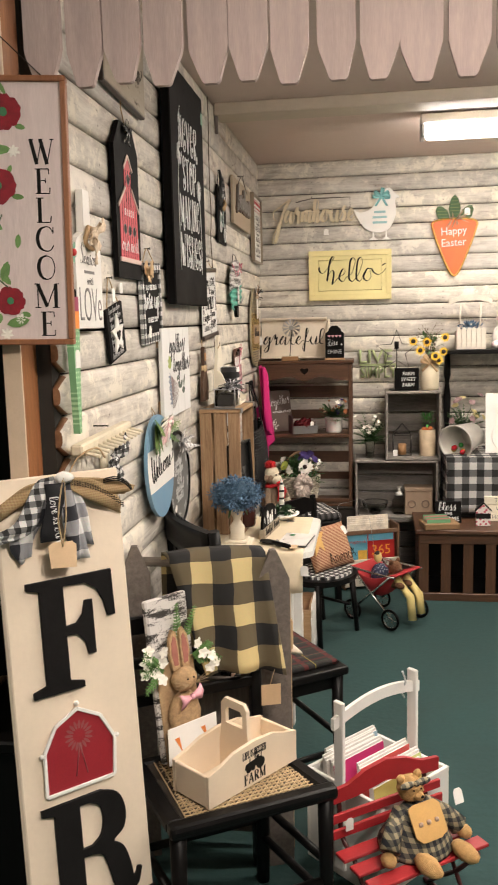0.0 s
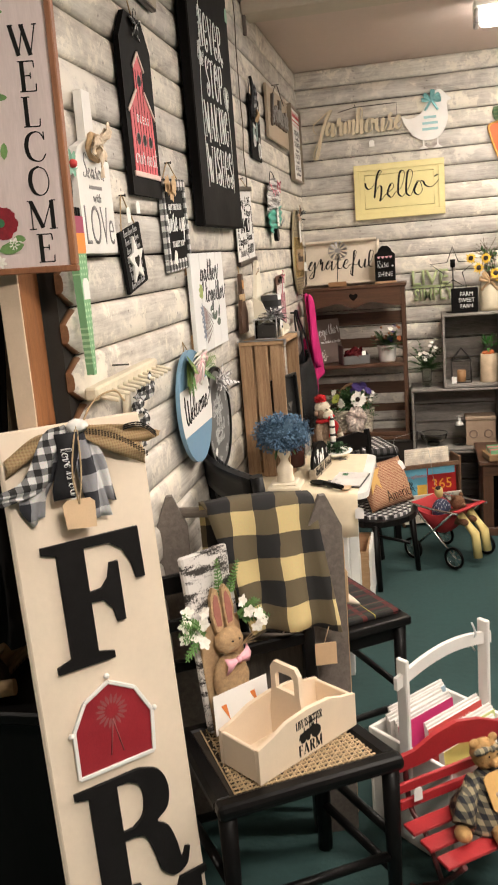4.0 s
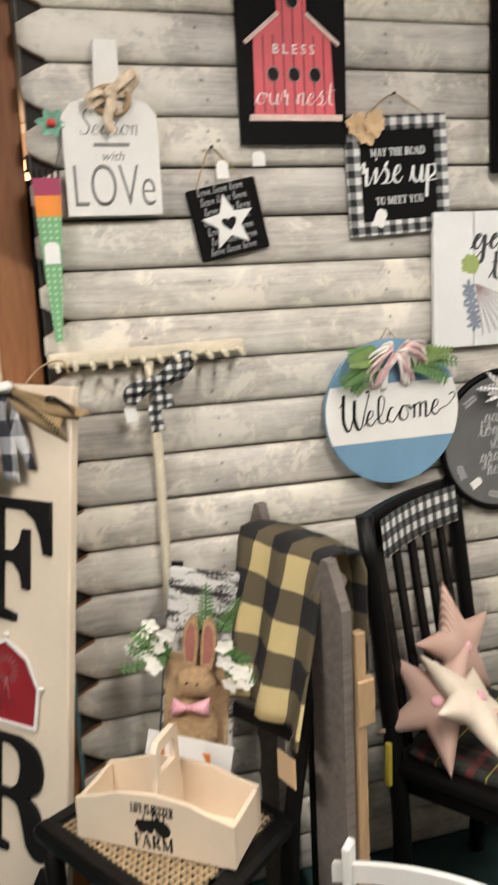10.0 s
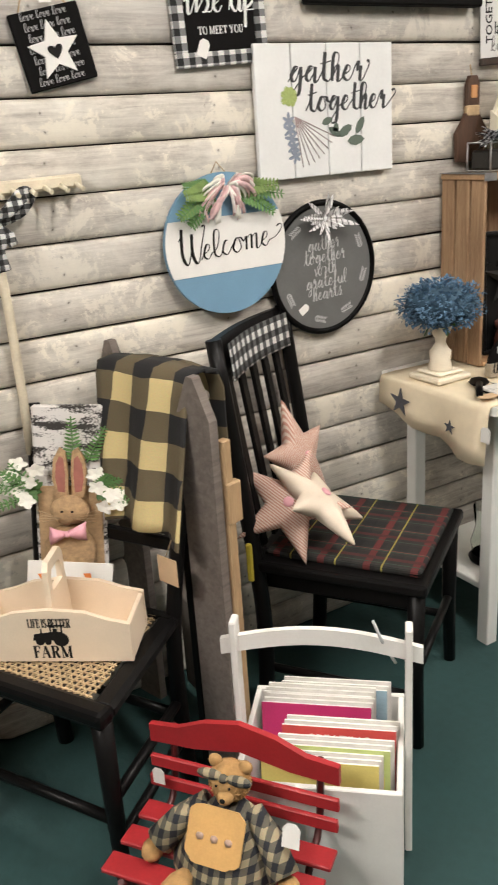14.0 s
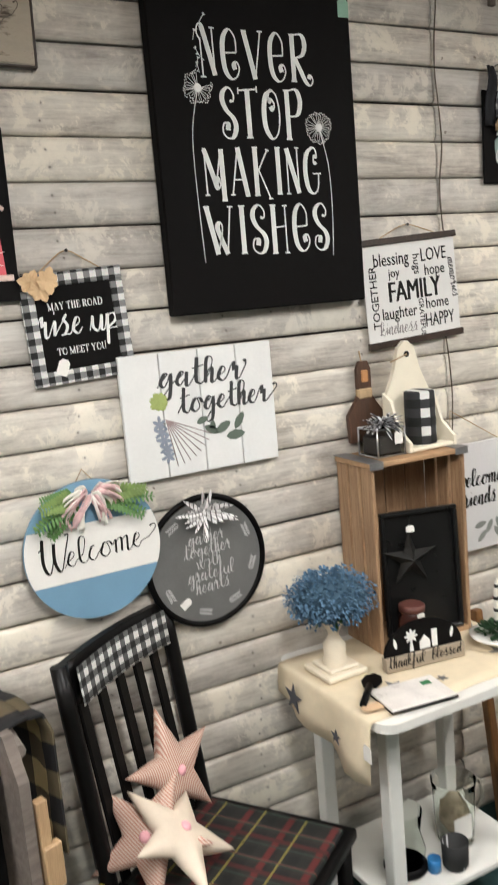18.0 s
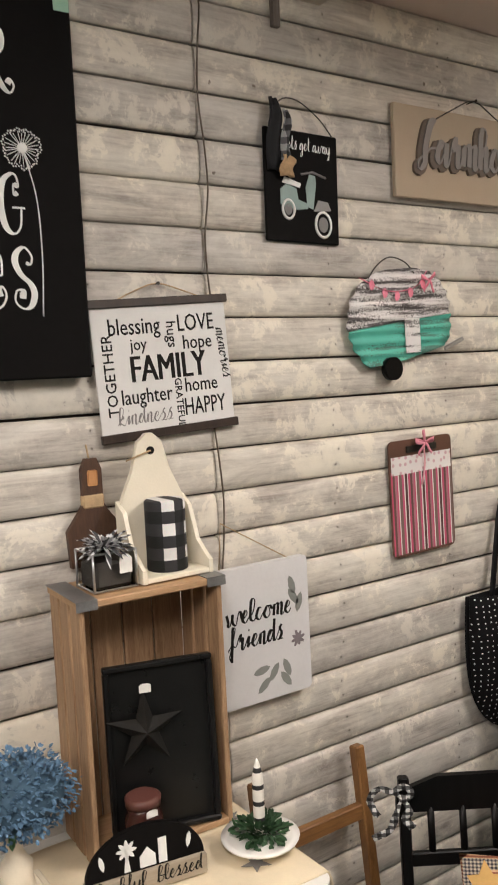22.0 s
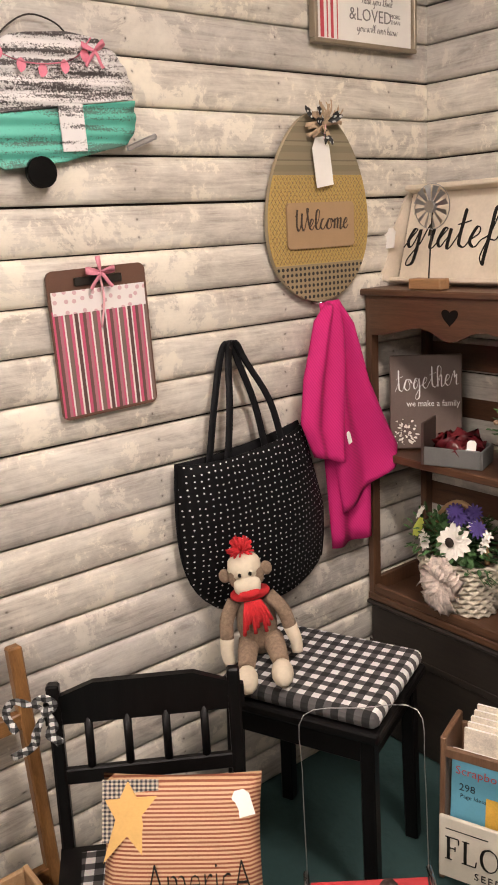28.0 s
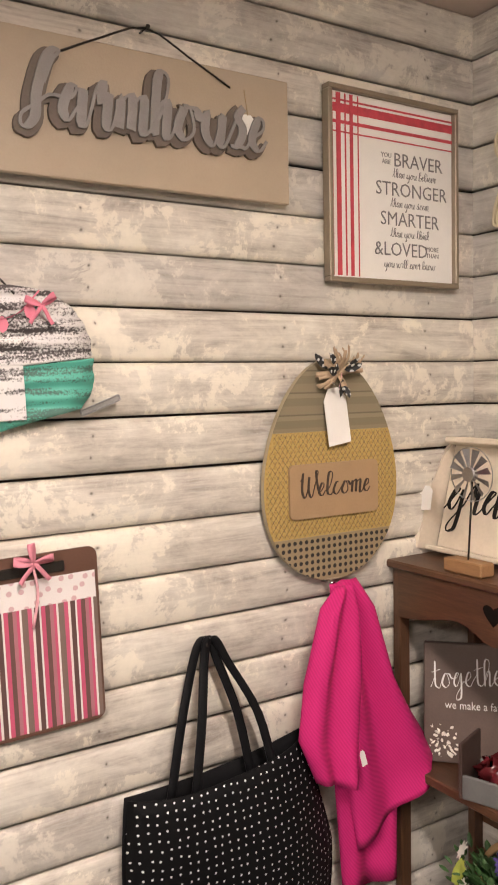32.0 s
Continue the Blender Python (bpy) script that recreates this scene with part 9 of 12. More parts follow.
for s in (-1, 1):
    part("ear", blob(B(), (s * 0.044, 0.0, 0.195), 0.013, 0.008, 0.016), KNIT, t)
    part("eye", blob(B(), (s * 0.011, -0.0405, 0.206), 0.0042, 0.003, 0.0052, sub=1), INK, t)
    part("eye_white", blob(B(), (s * 0.011, -0.0375, 0.206), 0.0075, 0.003, 0.0085, sub=1), OFFW, t)
    part("arm", sweep(B(), smooth_path([(s * 0.036, 0.0, 0.135), (s * 0.06, -0.01, 0.10), (s * 0.068, -0.015, 0.06)], 4), 0.016, 10, taper=0.015), KNIT, t)
    part("paw", sweep(B(), smooth_path([(s * 0.068, -0.015, 0.062), (s * 0.074, -0.02, 0.03), (s * 0.072, -0.024, 0.004)], 4), 0.0155, 10, taper=0.012), OFFW, t, "cream paw")
    part("leg", sweep(B(), smooth_path([(s * 0.025, 0.0, 0.035), (s * 0.032, -0.05, 0.028), (s * 0.036, -0.09, 0.022)], 4), 0.024, 10, taper=0.017), KNIT, t)
    part("foot", blob(B(), (s * 0.036, -0.128, 0.022), 0.023, 0.045, 0.022), OFFW, t, "cream foot")
bm = B()
for i in range(130):
    d = Vector((rnd(), rnd(), rnd(-0.3, 1)))
    d.normalize()
    sweep(bm, [(0, 0.004, 0.24), Vector((0, 0.004, 0.245)) + d * rnd(0.02, 0.032)], 0.0022, 3)
part("pompom", bm, YARN, t, "red yarn pompom")
bm = B()
sweep(bm, [(0.034 * math.cos(a), 0.034 * math.sin(a), 0.147 - 0.006 * math.sin(a)) for a in [2 * math.pi * i / 16 for i in range(16)]], 0.009, 8, closed=True)
part("scarf", bm, YARN, t, "red yarn scarf")
for i in range(9):
    x = -0.018 + 0.006 * i
    part("scarf_fringe", sweep(B(), smooth_path([(x * 0.6, -0.04, 0.145), (x, -0.05, 0.12), (x * 1.3 - 0.004, -0.045, 0.075 + 0.012 * (i % 3))], 3), 0.0042, 5), YARN, t)

# tote bag
t = thing("dotted_tote_bag", "black tote bag with silver dots hanging on the wall", "tote bag", on_a(5.83, 0.82, x=0.035, tilt=1.5))
DOTS = spotted("silver_dots", (0.004, 0.004, 0.0045), (0.80, 0.80, 0.80), 0.0165, 0.122, rough=0.7, shine=0.6, jitter=0.3)
DOTS.node_tree.nodes["Principled BSDF"].inputs["Specular IOR Level"].default_value = 0.12
grid, n0 = [], 14
for i in range(n0 + 1):
    k = i / n0
    row = []
    for j in range(17):
        q = j / 16
        lo, hi = -0.238 - 0.016 * math.sin(math.pi * k) + 0.075 * k ** 6, 0.155 + 0.07 * min(1, k * 1.6) - 0.02 * k ** 6
        x = lo + (hi - lo) * q
        sag = -0.012 * (1 - (2 * q - 1) ** 2) * (1 - k)
        y = 0.193 + 0.026 * q - 0.425 * k + sag + (0.03 * (2 * q - 1) ** 4 * k)
        z = 0.02 + 0.075 * math.sin(math.pi * min(1, max(0, q))) ** 0.7 * (0.35 + 0.65 * math.sin(math.pi * (0.15 + 0.8 * k))) + 0.006 * math.sin(q * 9 + k * 3)
        row.append(Vector((x, y, z)))
    grid.append(row)
part("front_panel", cloth(B(), [r[::-1] for r in grid], 0.003), DOTS, t, "black cloth with silver dots")
back = [[Vector((p.x, p.y, 0.004 + 0.012 * (i / n0))) for p in row] for i, row in enumerate(grid)]
part("back_panel", cloth(B(), back, 0.003), plain("black_cloth", (0.008, 0.008, 0.009), 0.85), t)
for dx, dz in ((0.0, 0.0), (0.042, 0.02)):
    bm = B()
    path = smooth_path([(-0.158 + dx, 0.16, 0.03 + dz), (-0.125 + dx * 0.8, 0.30, 0.024 + dz), (-0.088 + dx * 0.5, 0.41, 0.012 + dz * 0.4), (-0.068 + dx * 0.25, 0.455, 0.012 + dz * 0.4), (-0.05 + dx * 0.2, 0.455, 0.012 + dz * 0.4), (-0.034 + dx * 0.4, 0.405, 0.014 + dz * 0.4), (-0.002 + dx * 0.8, 0.30, 0.025 + dz), (0.018 + dx, 0.17, 0.035 + dz)], 4)
    grid2 = [[p + Vector((w * 0.0085, 0, 0.002 * w)) for w in (-1, 0, 1)] for p in path]
    part("strap", cloth(bm, grid2, 0.003), plain("black_strap", (0.009, 0.009, 0.01), 0.5), t)
part("hook", cyl(B(), (-0.056, 0.445, -0.02), (-0.056, 0.445, 0.02), 0.005, n=8), WIRE, t)

# magenta scarf
t = thing("magenta_scarf", "magenta ribbed knit scarf hanging in folds from a hook", "scarf", on_a(6.062, 1.34, x=0.03))
m_, nt_, p_ = nodes_of("magenta_knit")
v_ = coords(nt_, (1, 1, 1))
w_ = node(nt_, "ShaderNodeTexWave", Scale=65.0, Distortion=0.8, Detail=1.0)
w_.bands_direction = "DIAGONAL"
nt_.links.new(v_, w_.inputs["Vector"])
nt_.links.new(ramp(nt_, [(0.0, (0.48, 0.010, 0.13)), (1.0, (0.58, 0.015, 0.165))], w_.outputs[0]), p_.inputs["Base Color"])
p_.inputs["Roughness"].default_value = 0.85
bump(nt_, p_, w_.outputs[0], 0.1, 0.001)
DRAPE = [((-0.012, 0.0), (0.052, 0.004)), ((-0.006, -0.06), (0.098, -0.06)), ((0.0, -0.2), (0.147, -0.22)), ((0.01, -0.36), (0.21, -0.32)), ((0.018, -0.46), (0.273, -0.41)), ((0.036, -0.575), (0.265, -0.43))]
UNDER = [((0.0, -0.25), (0.13, -0.25)), ((0.004, -0.45), (0.17, -0.45)), ((0.014, -0.68), (0.163, -0.665))]
FLAP = [((-0.01, -0.003), (0.025, -0.003)), ((-0.056, -0.041), (0.03, -0.06)), ((-0.106, -0.18), (0.028, -0.2)), ((-0.125, -0.29), (0.02, -0.33)), ((-0.085, -0.385), (0.012, -0.42))]


def fall(keys, out, folds):
    rows, parts = [], 5
    for n, ((a0, b0), (a1, b1)) in enumerate(zip(keys, keys[1:])):
        for i in range(parts + (n == len(keys) - 2)):
            f = i / parts
            lo = Vector((*a0, 0)).lerp(Vector((*a1, 0)), f)
            hi = Vector((*b0, 0)).lerp(Vector((*b1, 0)), f)
            k = (n + f) / (len(keys) - 1)
            rows.append([lo.lerp(hi, j / 24) + Vector((0, 0, out + 0.024 * min(1, 0.2 + 2 * k) * math.sin(folds * j / 24 + 1.2 * k) + 0.05 * k ** 0.5 * math.sin(math.pi * j / 24))) for j in range(25)])
    return cloth(B(), rows, 0.004)


part("main_fall", fall(DRAPE, 0.03, 9.0), m_, t)
part("under_fall", fall(UNDER, 0.006, 8.0), m_, t)
part("front_fold", fall(FLAP, 0.052, 7.5), m_, t)
part("hook", cyl(B(), (0.0, 0.0, -0.012), (0.0, 0.0, 0.03), 0.004, n=8), TIN, t)
price_tag(t, 0.004, -0.345, 0.112, 0.013, 0.034, 15)

# magazine rack
t = thing("magazine_rack", "brown wooden magazine rack with a cream Flow seeds board", "magazine rack", at(0.565, 5.915, 0, 20))
RACKW = wood("rack_brown", (0.20, 0.11, 0.06), (0.11, 0.055, 0.03), 2)
part("side", box(B(), 0.0, 0.014, 0.0, 0.13, 0.0, 0.385, 0.003), RACKW, t)
part("side", box(B(), 0.336, 0.35, 0.0, 0.13, 0.0, 0.385, 0.003), RACKW, t)
part("back", box(B(), 0.014, 0.336, 0.12, 0.13, 0.0, 0.36, 0.002), RACKW, t)
part("front_board", box(B(), 0.004, 0.346, -0.012, -0.001, 0.02, 0.185, 0.002), plain("board_ivory", (0.62, 0.57, 0.47), 0.6, vary=0.1), t, "cream painted front board")
part("front_rail", box(B(), 0.014, 0.336, 0.0, 0.012, 0.335, 0.36, 0.002), RACKW, t)
FB = facing(0.175, -0.0125, 0.1, 1, 0)
capitals(t, "FLOWERS", 0.06, 0.005, 0.004, 0, INK, m=FB, width=0.32, broad=0.12, hair=0.045, depth=0.0008)
text(t, "SEEDS\u00b7STEMS", 0.026, 0.005, -0.052, 0, INK, m=FB, spread=1.25, depth=0.0008)
script(t, "market", 0.034, 0.085, 0.062, 0, GREYINK, m=FB, depth=0.0008)
part("rule", box(B(), 0.02, 0.12, -0.0132, -0.0122, 0.155, 0.157), INK, t)
SKY = plain("sky_cover", (0.13, 0.38, 0.50), 0.4, vary=0.1)
RM = at(0.565, 5.915, 0, 20)
mg = magazine("sky blue scrapbook magazine in a wooden rack", RM @ facing(0.09, 0.035, 0.05, 1, 0, 3), 0.145, 0.285, 0.008, SKY, [("Scrapbook", 0.03, 0.0, 0.232, plain("red_print2", (0.55, 0.06, 0.05), 0.5)), ("298", 0.026, -0.035, 0.19, INK), ("Page Ideas", 0.015, -0.02, 0.168, INK)])
part("picture", box(B(), 0.01, 0.068, 0.1, 0.18, 0.008, 0.0086), plain("orange_pic", (0.68, 0.4, 0.06), 0.5, vary=0.3), mg)
mg = magazine("red scrapbook magazine with a large orange number", RM @ facing(0.245, 0.03, 0.05, 1, 0, 3), 0.17, 0.29, 0.008, plain("crimson_cover", (0.42, 0.02, 0.02), 0.4, vary=0.1), [("365", 0.085, 0.0, 0.175, plain("orange_print", (0.75, 0.33, 0.04), 0.5)), ("scrapbook", 0.022, 0.0, 0.12, PAPER)])
part("picture", box(B(), -0.08, 0.08, 0.235, 0.285, 0.008, 0.0086), SKY, mg)
for i in range(5):
    magazine("craft magazine standing in a wooden rack", RM @ facing(0.17 + 0.004 * i, 0.055 + 0.011 * i, 0.03, 1, 0, 2), 0.26, 0.355 + 0.01 * i, 0.008, plain("mixed_cover", (0.70, 0.60, 0.50), 0.4, vary=0.5, scale=22))

# toy stroller with a doll and a bear
t = thing("doll_stroller", "toy metal stroller with a red cloth seat", "doll stroller", at(0.80, 5.463, 0, -38))
# local x forward
REDC = plain("stroller_red", (0.40, 0.026, 0.03), 0.8, vary=0.1)
grid = []
for i in range(13):
    k = i / 12
    row = []
    for j in range(9):
        q = 2 * j / 8 - 1
        x = -0.15 + 0.30 * k
        z = 0.288 - 0.16 * math.sin(math.pi * min(1, k * 1.15)) ** 0.8 * (1 - 0.75 * abs(q) ** 3)
        row.append(Vector((x, 0.115 * q, z)))
    grid.append(row)
part("seat_cloth", cloth(B(), grid, 0.004), REDC, t, "red cloth seat")
for y in (-0.122, 0.122):
    part("frame_rail", sweep(B(), smooth_path([(-0.17, y, 0.293), (0.0, y, 0.283), (0.15, y, 0.283)], 4), 0.006, 8), TIN, t)
    part("leg", sweep(B(), [(-0.12, y, 0.283), (0.13, y * 1.05, 0.06)], 0.006, 8), TIN, t)
    part("leg", sweep(B(), [(0.12, y, 0.283), (-0.12, y * 1.05, 0.06)], 0.006, 8), TIN, t)
    for x in (-0.12, 0.13):
        w = part("wheel", cyl(B(), (x, y * 1.08 - 0.006, 0.058), (x, y * 1.08 + 0.006, 0.058), 0.012, n=12), TIN, t)
        part("tyre", sweep(B(), [(x + 0.05 * math.cos(a), y * 1.08, 0.058 + 0.05 * math.sin(a)) for a in [2 * math.pi * i / 28 for i in range(28)]], 0.0075, 6, closed=True), BLACK, w)
        for s in range(4):
            a = math.pi * s / 4
            part("spoke", cyl(B(), (x - 0.048 * math.cos(a), y * 1.08, 0.058 - 0.048 * math.sin(a)), (x + 0.048 * math.cos(a), y * 1.08, 0.058 + 0.048 * math.sin(a)), 0.0016, n=5), TIN, w)
        part("rim", sweep(B(), [(x + 0.042 * math.cos(a), y * 1.08, 0.058 + 0.042 * math.sin(a)) for a in [2 * math.pi * i / 24 for i in range(24)]], 0.0028, 5, closed=True), TIN, w)
part("handle", sweep(B(), smooth_path([(-0.16, -0.12, 0.285), (-0.2, -0.12, 0.5), (-0.235, -0.112, 0.605), (-0.24, 0.0, 0.612), (-0.235, 0.112, 0.605), (-0.2, 0.12, 0.5), (-0.16, 0.12, 0.285)], 4), 0.0011, 5), METAL, t, "thin wire handle")
t = thing("cloth_doll", "plain-faced cloth doll in a navy dotted dress and yellow trousers", "doll", at(0.828, 5.474, 0.165, -38))
bm = B()
blob(bm, (-0.07, 0.0, 0.06), 0.05, 0.055, 0.07)
blob(bm, (-0.085, 0.0, 0.16), 0.024, 0.022, 0.034)
sweep(bm, [(-0.05, -0.04, 0.03), (0.08, -0.05, 0.08), (0.165, -0.05, 0.0), (0.18, -0.05, -0.12)], 0.022, 8)
sweep(bm, [(-0.05, 0.03, 0.03), (0.08, 0.03, 0.08), (0.17, 0.02, 0.0), (0.185, 0.02, -0.1)], 0.022, 8)
mm = [spotted("navy_dots", (0.02, 0.03, 0.07), (0.35, 0.38, 0.42), 0.012, 0.2, jitter=0.5), plain("doll_yellow", (0.62, 0.50, 0.20), 0.9), plain("dark_hair", (0.03, 0.015, 0.012), 0.9)]
dd = part("doll_body", bm, mm, t)
for f in dd.data.polygons:
    c = f.center
    f.material_index = 1 if (c.x > 0.0 or c.z > 0.13) else 0
    if c.z > 0.172 and (c.x < -0.075 or c.z > 0.185) or (c.z < -0.07):
        f.material_index = 2
t = thing("brown_bear", "small brown plush bear sitting in the stroller", "stuffed bear", at(0.86, 5.43, 0.195, -38) @ Matrix.Scale(0.98, 4))
bm = B()
blob(bm, (0, -0.02, 0.04), 0.045, 0.045, 0.05, rough=0.002)
blob(bm, (0.0, -0.02, 0.11), 0.038, 0.04, 0.036, rough=0.002)
blob(bm, (0.034, -0.02, 0.102), 0.016, 0.018, 0.014)
for s in (-1, 1):
    blob(bm, (0.0, -0.02 + s * 0.032, 0.142), 0.011, 0.013, 0.014)
    blob(bm, (0.06, -0.02 + s * 0.035, 0.025), 0.03, 0.02, 0.018)
part("bear_body", bm, plain("brown_plush", (0.14, 0.065, 0.03), 0.98, vary=0.4, scale=90, relief=0.9), t)

# ---- end wall: brown shelf ----
shelf = thing("brown_shelf_unit", "dark brown open shelf unit with a scalloped heart-cut top", "shelf unit", at(0.025, 6.255, 0.44))
SW, SD, SH = 0.585, 0.265, 0.92
for x in (0.0, SW - 0.022):
    part("side", box(B(), x, x + 0.022, 0.0, 0.03, 0.0, SH - 0.018, 0.002), WALNUTZ, shelf)
    part("side", box(B(), x, x + 0.022, SD - 0.03, SD, 0.0, SH - 0.018, 0.002), WALNUTZ, shelf)
    for z in (0.02, 0.44, 0.84):
        part("side_rail", box(B(), x + 0.002, x + 0.02, 0.03, SD - 0.03, z, z + 0.045, 0.002), WALNUTZ, shelf)
part("top_board", box(B(), -0.012, SW + 0.012, -0.012, SD, SH - 0.018, SH, 0.004), WALNUT, shelf)
part("shelf_board", box(B(), 0.022, SW - 0.022, 0.0, SD - 0.03, 0.44, 0.462, 0.003), WALNUT, shelf)
part("bottom_board", box(B(), 0.0, SW, -0.004, SD - 0.03, 0.0, 0.022, 0.003), WALNUT, shelf)
part("bottom_rail", box(B(), 0.022, SW - 0.022, 0.0, 0.018, 0.0225, 0.05, 0.003), WALNUT, shelf)
for z in (0.1, 0.24, 0.53, 0.67, 0.8):
    part("back_slat", box(B(), 0.0, SW, SD, SD + 0.008, z, z + 0.075, 0.002), WALNUT, shelf)
ap = [(0.022, SH - 0.018), (0.022, SH - 0.125)]
ap += [(0.022 + (SW - 0.044) * i / 24, SH - 0.125 + 0.048 * math.sin(math.pi * 2 * i / 24 - math.pi / 2 + math.pi * 0) * (1 if 0 < i < 24 else 0) * 0.5 + 0.024 - (0.05 * math.exp(-((i - 12) / 3.0) ** 2))) for i in range(1, 24)]
ap += [(SW - 0.022, SH - 0.125), (SW - 0.022, SH - 0.018)]
part("scalloped_apron", prism(B(), ap, -0.006, 0.008, Matrix.Translation((0, 0.004, 0)) @ RX), WALNUT, shelf)
# raised dark patch: the shade inside a heart cut-out, put into colour
part("heart_cutout", prism(B(), [(SW / 2 + 0.026 * math.sin(a) ** 3, SH - 0.062 + 0.02 * math.cos(a) - 0.008 * math.cos(2 * a) - 0.003 * math.cos(3 * a)) for a in [-2 * math.pi * i / 24 for i in range(24)]], 0.0081, 0.0088, Matrix.Translation((0, 0.004, 0)) @ RX), plain("heart_shade", (0.008, 0.006, 0.005), 0.9), shelf, "dark heart patch for the shade in a cut-out")
t = thing("storage_chest", "very dark wooden chest under the brown shelf", "chest", at(0.03, 6.255, 0))
part("body", box(B(), 0.0, 0.62, 0.0, 0.27, 0.0, 0.425, 0.006), wood("trunk_black", (0.03, 0.022, 0.016), (0.012, 0.009, 0.008), 0, rough=0.5), t)
part("lid", box(B(), -0.008, 0.628, -0.01, 0.275, 0.4255, 0.438, 0.004), wood("trunk_black", (0.03, 0.022, 0.016), (0.012, 0.009, 0.008)), t)
part("band", box(B(), -0.003, 0.623, -0.004, -0.0005, 0.29, 0.31, 0.001), wood("trunk_black", (0.03, 0.022, 0.016), (0.012, 0.009, 0.008)), t)

t = thing("grateful_tray", "whitewashed wooden tray with black grateful lettering standing on the shelf", "wooden tray", facing(0.234, 6.39, 1.361, 1, 0, 15))
WASH = plain("whitewash", (0.66, 0.58, 0.47), 0.7, vary=0.14, scale=9)
part("panel", box(B(), -0.2, 0.22, 0.012, 0.262, 0.0, 0.012, 0.002), WASH, t)
part("rim", box(B(), -0.2, 0.22, 0.25, 0.264, 0.0, 0.05, 0.003), WASH, t)
part("rim", box(B(), -0.2, 0.22, 0.0, 0.0118, 0.0, 0.05, 0.003), WASH, t)
for x in (-0.225, 0.222):
    part("end_panel", prism(B(), [(0.0, 0.0), (0.06, 0.0), (0.055, 0.13), (0.03, 0.22), (0.0, 0.264)], x, x + 0.014, Matrix.Rotation(radians(-90), 4, "Y") @ Matrix.Diagonal((1, 1, -1, 1))), WASH, t)
script(t, "grateful", 0.145, 0.0, 0.125, 0.0121, INK, pen=0.068, stretch=1.05)
price_tag(t, -0.208, 0.115, 0.066, 0.04, 0.056, 6)
t = thing("tin_windmill", "small galvanised windmill on a wooden block", "ornament", facing(0.228, 6.278, 1.361, 1, 0))
part("block", box(B(), -0.052, 0.052, 0.0, 0.028, -0.02, 0.02, 0.003), wood("tan_block", (0.36, 0.2, 0.09), (0.22, 0.115, 0.05), 0), t)
part("rod", cyl(B(), (0.0, 0.028, 0), (0.012, 0.2, 0), 0.0022, n=6), WIRE, t)
for i in range(12):
    a = 2 * math.pi * i / 12 + 0.2
    d, s = Vector((math.cos(a), math.sin(a), 0)), Vector((-math.sin(a), math.cos(a), 0.5)).normalized()
    c = Vector((0.012, 0.205, 0.008))
    q = [c + d * 0.012 - s * 0.002, c + d * 0.052 - s * 0.008, c + d * 0.052 + s * 0.008, c + d * 0.012 + s * 0.002]
    bm = B()
    bm.faces.new([bm.verts.new(v) for v in q])
    bmesh.ops.solidify(bm, geom=bm.faces[:], thickness=0.001)
    part("blade", bm, METAL, t, "galvanised fan blade")
part("hub", cyl(B(), (0.012, 0.205, 0.0), (0.012, 0.205, 0.014), 0.015, n=14), METAL, t)
part("ring", sweep(B(), [(0.012 + 0.055 * math.cos(a), 0.205 + 0.055 * math.sin(a), 0.003) for a in [2 * math.pi * i / 28 for i in range(28)]], 0.0014, 4, closed=True), METAL, t)
t = thing("rise_and_shine_sign", "small black arched sign reading Rise and SHINE with pink hearts", "table sign", facing(0.505, 6.30, 1.361, 1, 0, 4))
part("board", prism(B(), [(-0.058, 0.012), (0.058, 0.012), (0.058, 0.165), (0.04, 0.178), (0.035, 0.195), (0.015, 0.212), (-0.015, 0.212), (-0.035, 0.195), (-0.04, 0.178), (-0.058, 0.165)], 0, 0.012), BLACKBOARD, t)
part("base", box(B(), -0.062, 0.062, 0.0, 0.012, -0.01, 0.024, 0.002), PINEX, t)
script(t, "Rise", 0.056, -0.012, 0.10, 0.012, CHALK, pen=0.055, turn=5, depth=0.0008)
text(t, "+", 0.03, 0.044, 0.095, 0.012, CHALK, depth=0.0008)
text(t, "SHINE", 0.037, 0.0, 0.05, 0.012, CHALK, sx=0.88, bold=-0.0006, depth=0.0008)
for i in range(4):
    part("heart", prism(B(), [(-0.034 + 0.0225 * i + 0.009 * math.sin(a) ** 3, 0.148 + 0.007 * math.cos(a) - 0.003 * math.cos(2 * a)) for a in [-2 * math.pi * k / 16 for k in range(16)]], 0.012, 0.0128), PINK, t)
t = thing("together_sign", "brown canvas reading together we make a family", "table sign", facing(0.14, 6.375, 0.904, 0.72, 0.69, 7))
part("canvas", box(B(), -0.1, 0.1, 0.0, 0.265, 0, 0.02, 0.003), plain("taupe_canvas", (0.12, 0.085, 0.07), 0.6, vary=0.2), t)
part("petals_print", (lambda b: (sprays(b, (-0.06, 0.05, 0.0215), 60, (0.035, 0.05, 0.0), 0.012, 0.006, (0, 0, 0)), b)[1])(B()), PETAL, t, "white printed blossom")
script(t, "together", 0.085, 0.002, 0.187, 0.0202, CHALK, stretch=0.80, pen=0.045, depth=0.0008, turn=6)
text(t, "we make a family", 0.025, 0.02, 0.128, 0.0202, CHALK, sx=0.85, depth=0.0008)
t = thing("slate_box", "small grey wooden box holding a wrapped dark red bundle", "wooden box", at(0.30, 6.31, 0.903, 20))
part("box_body", box(box(box(B(), -0.075, 0.075, -0.05, -0.042, 0, 0.05, 0.002), -0.075, 0.075, 0.042, 0.05, 0, 0.05, 0.002), -0.07, 0.07, -0.042, 0.042, 0, 0.008), GREYP, t)
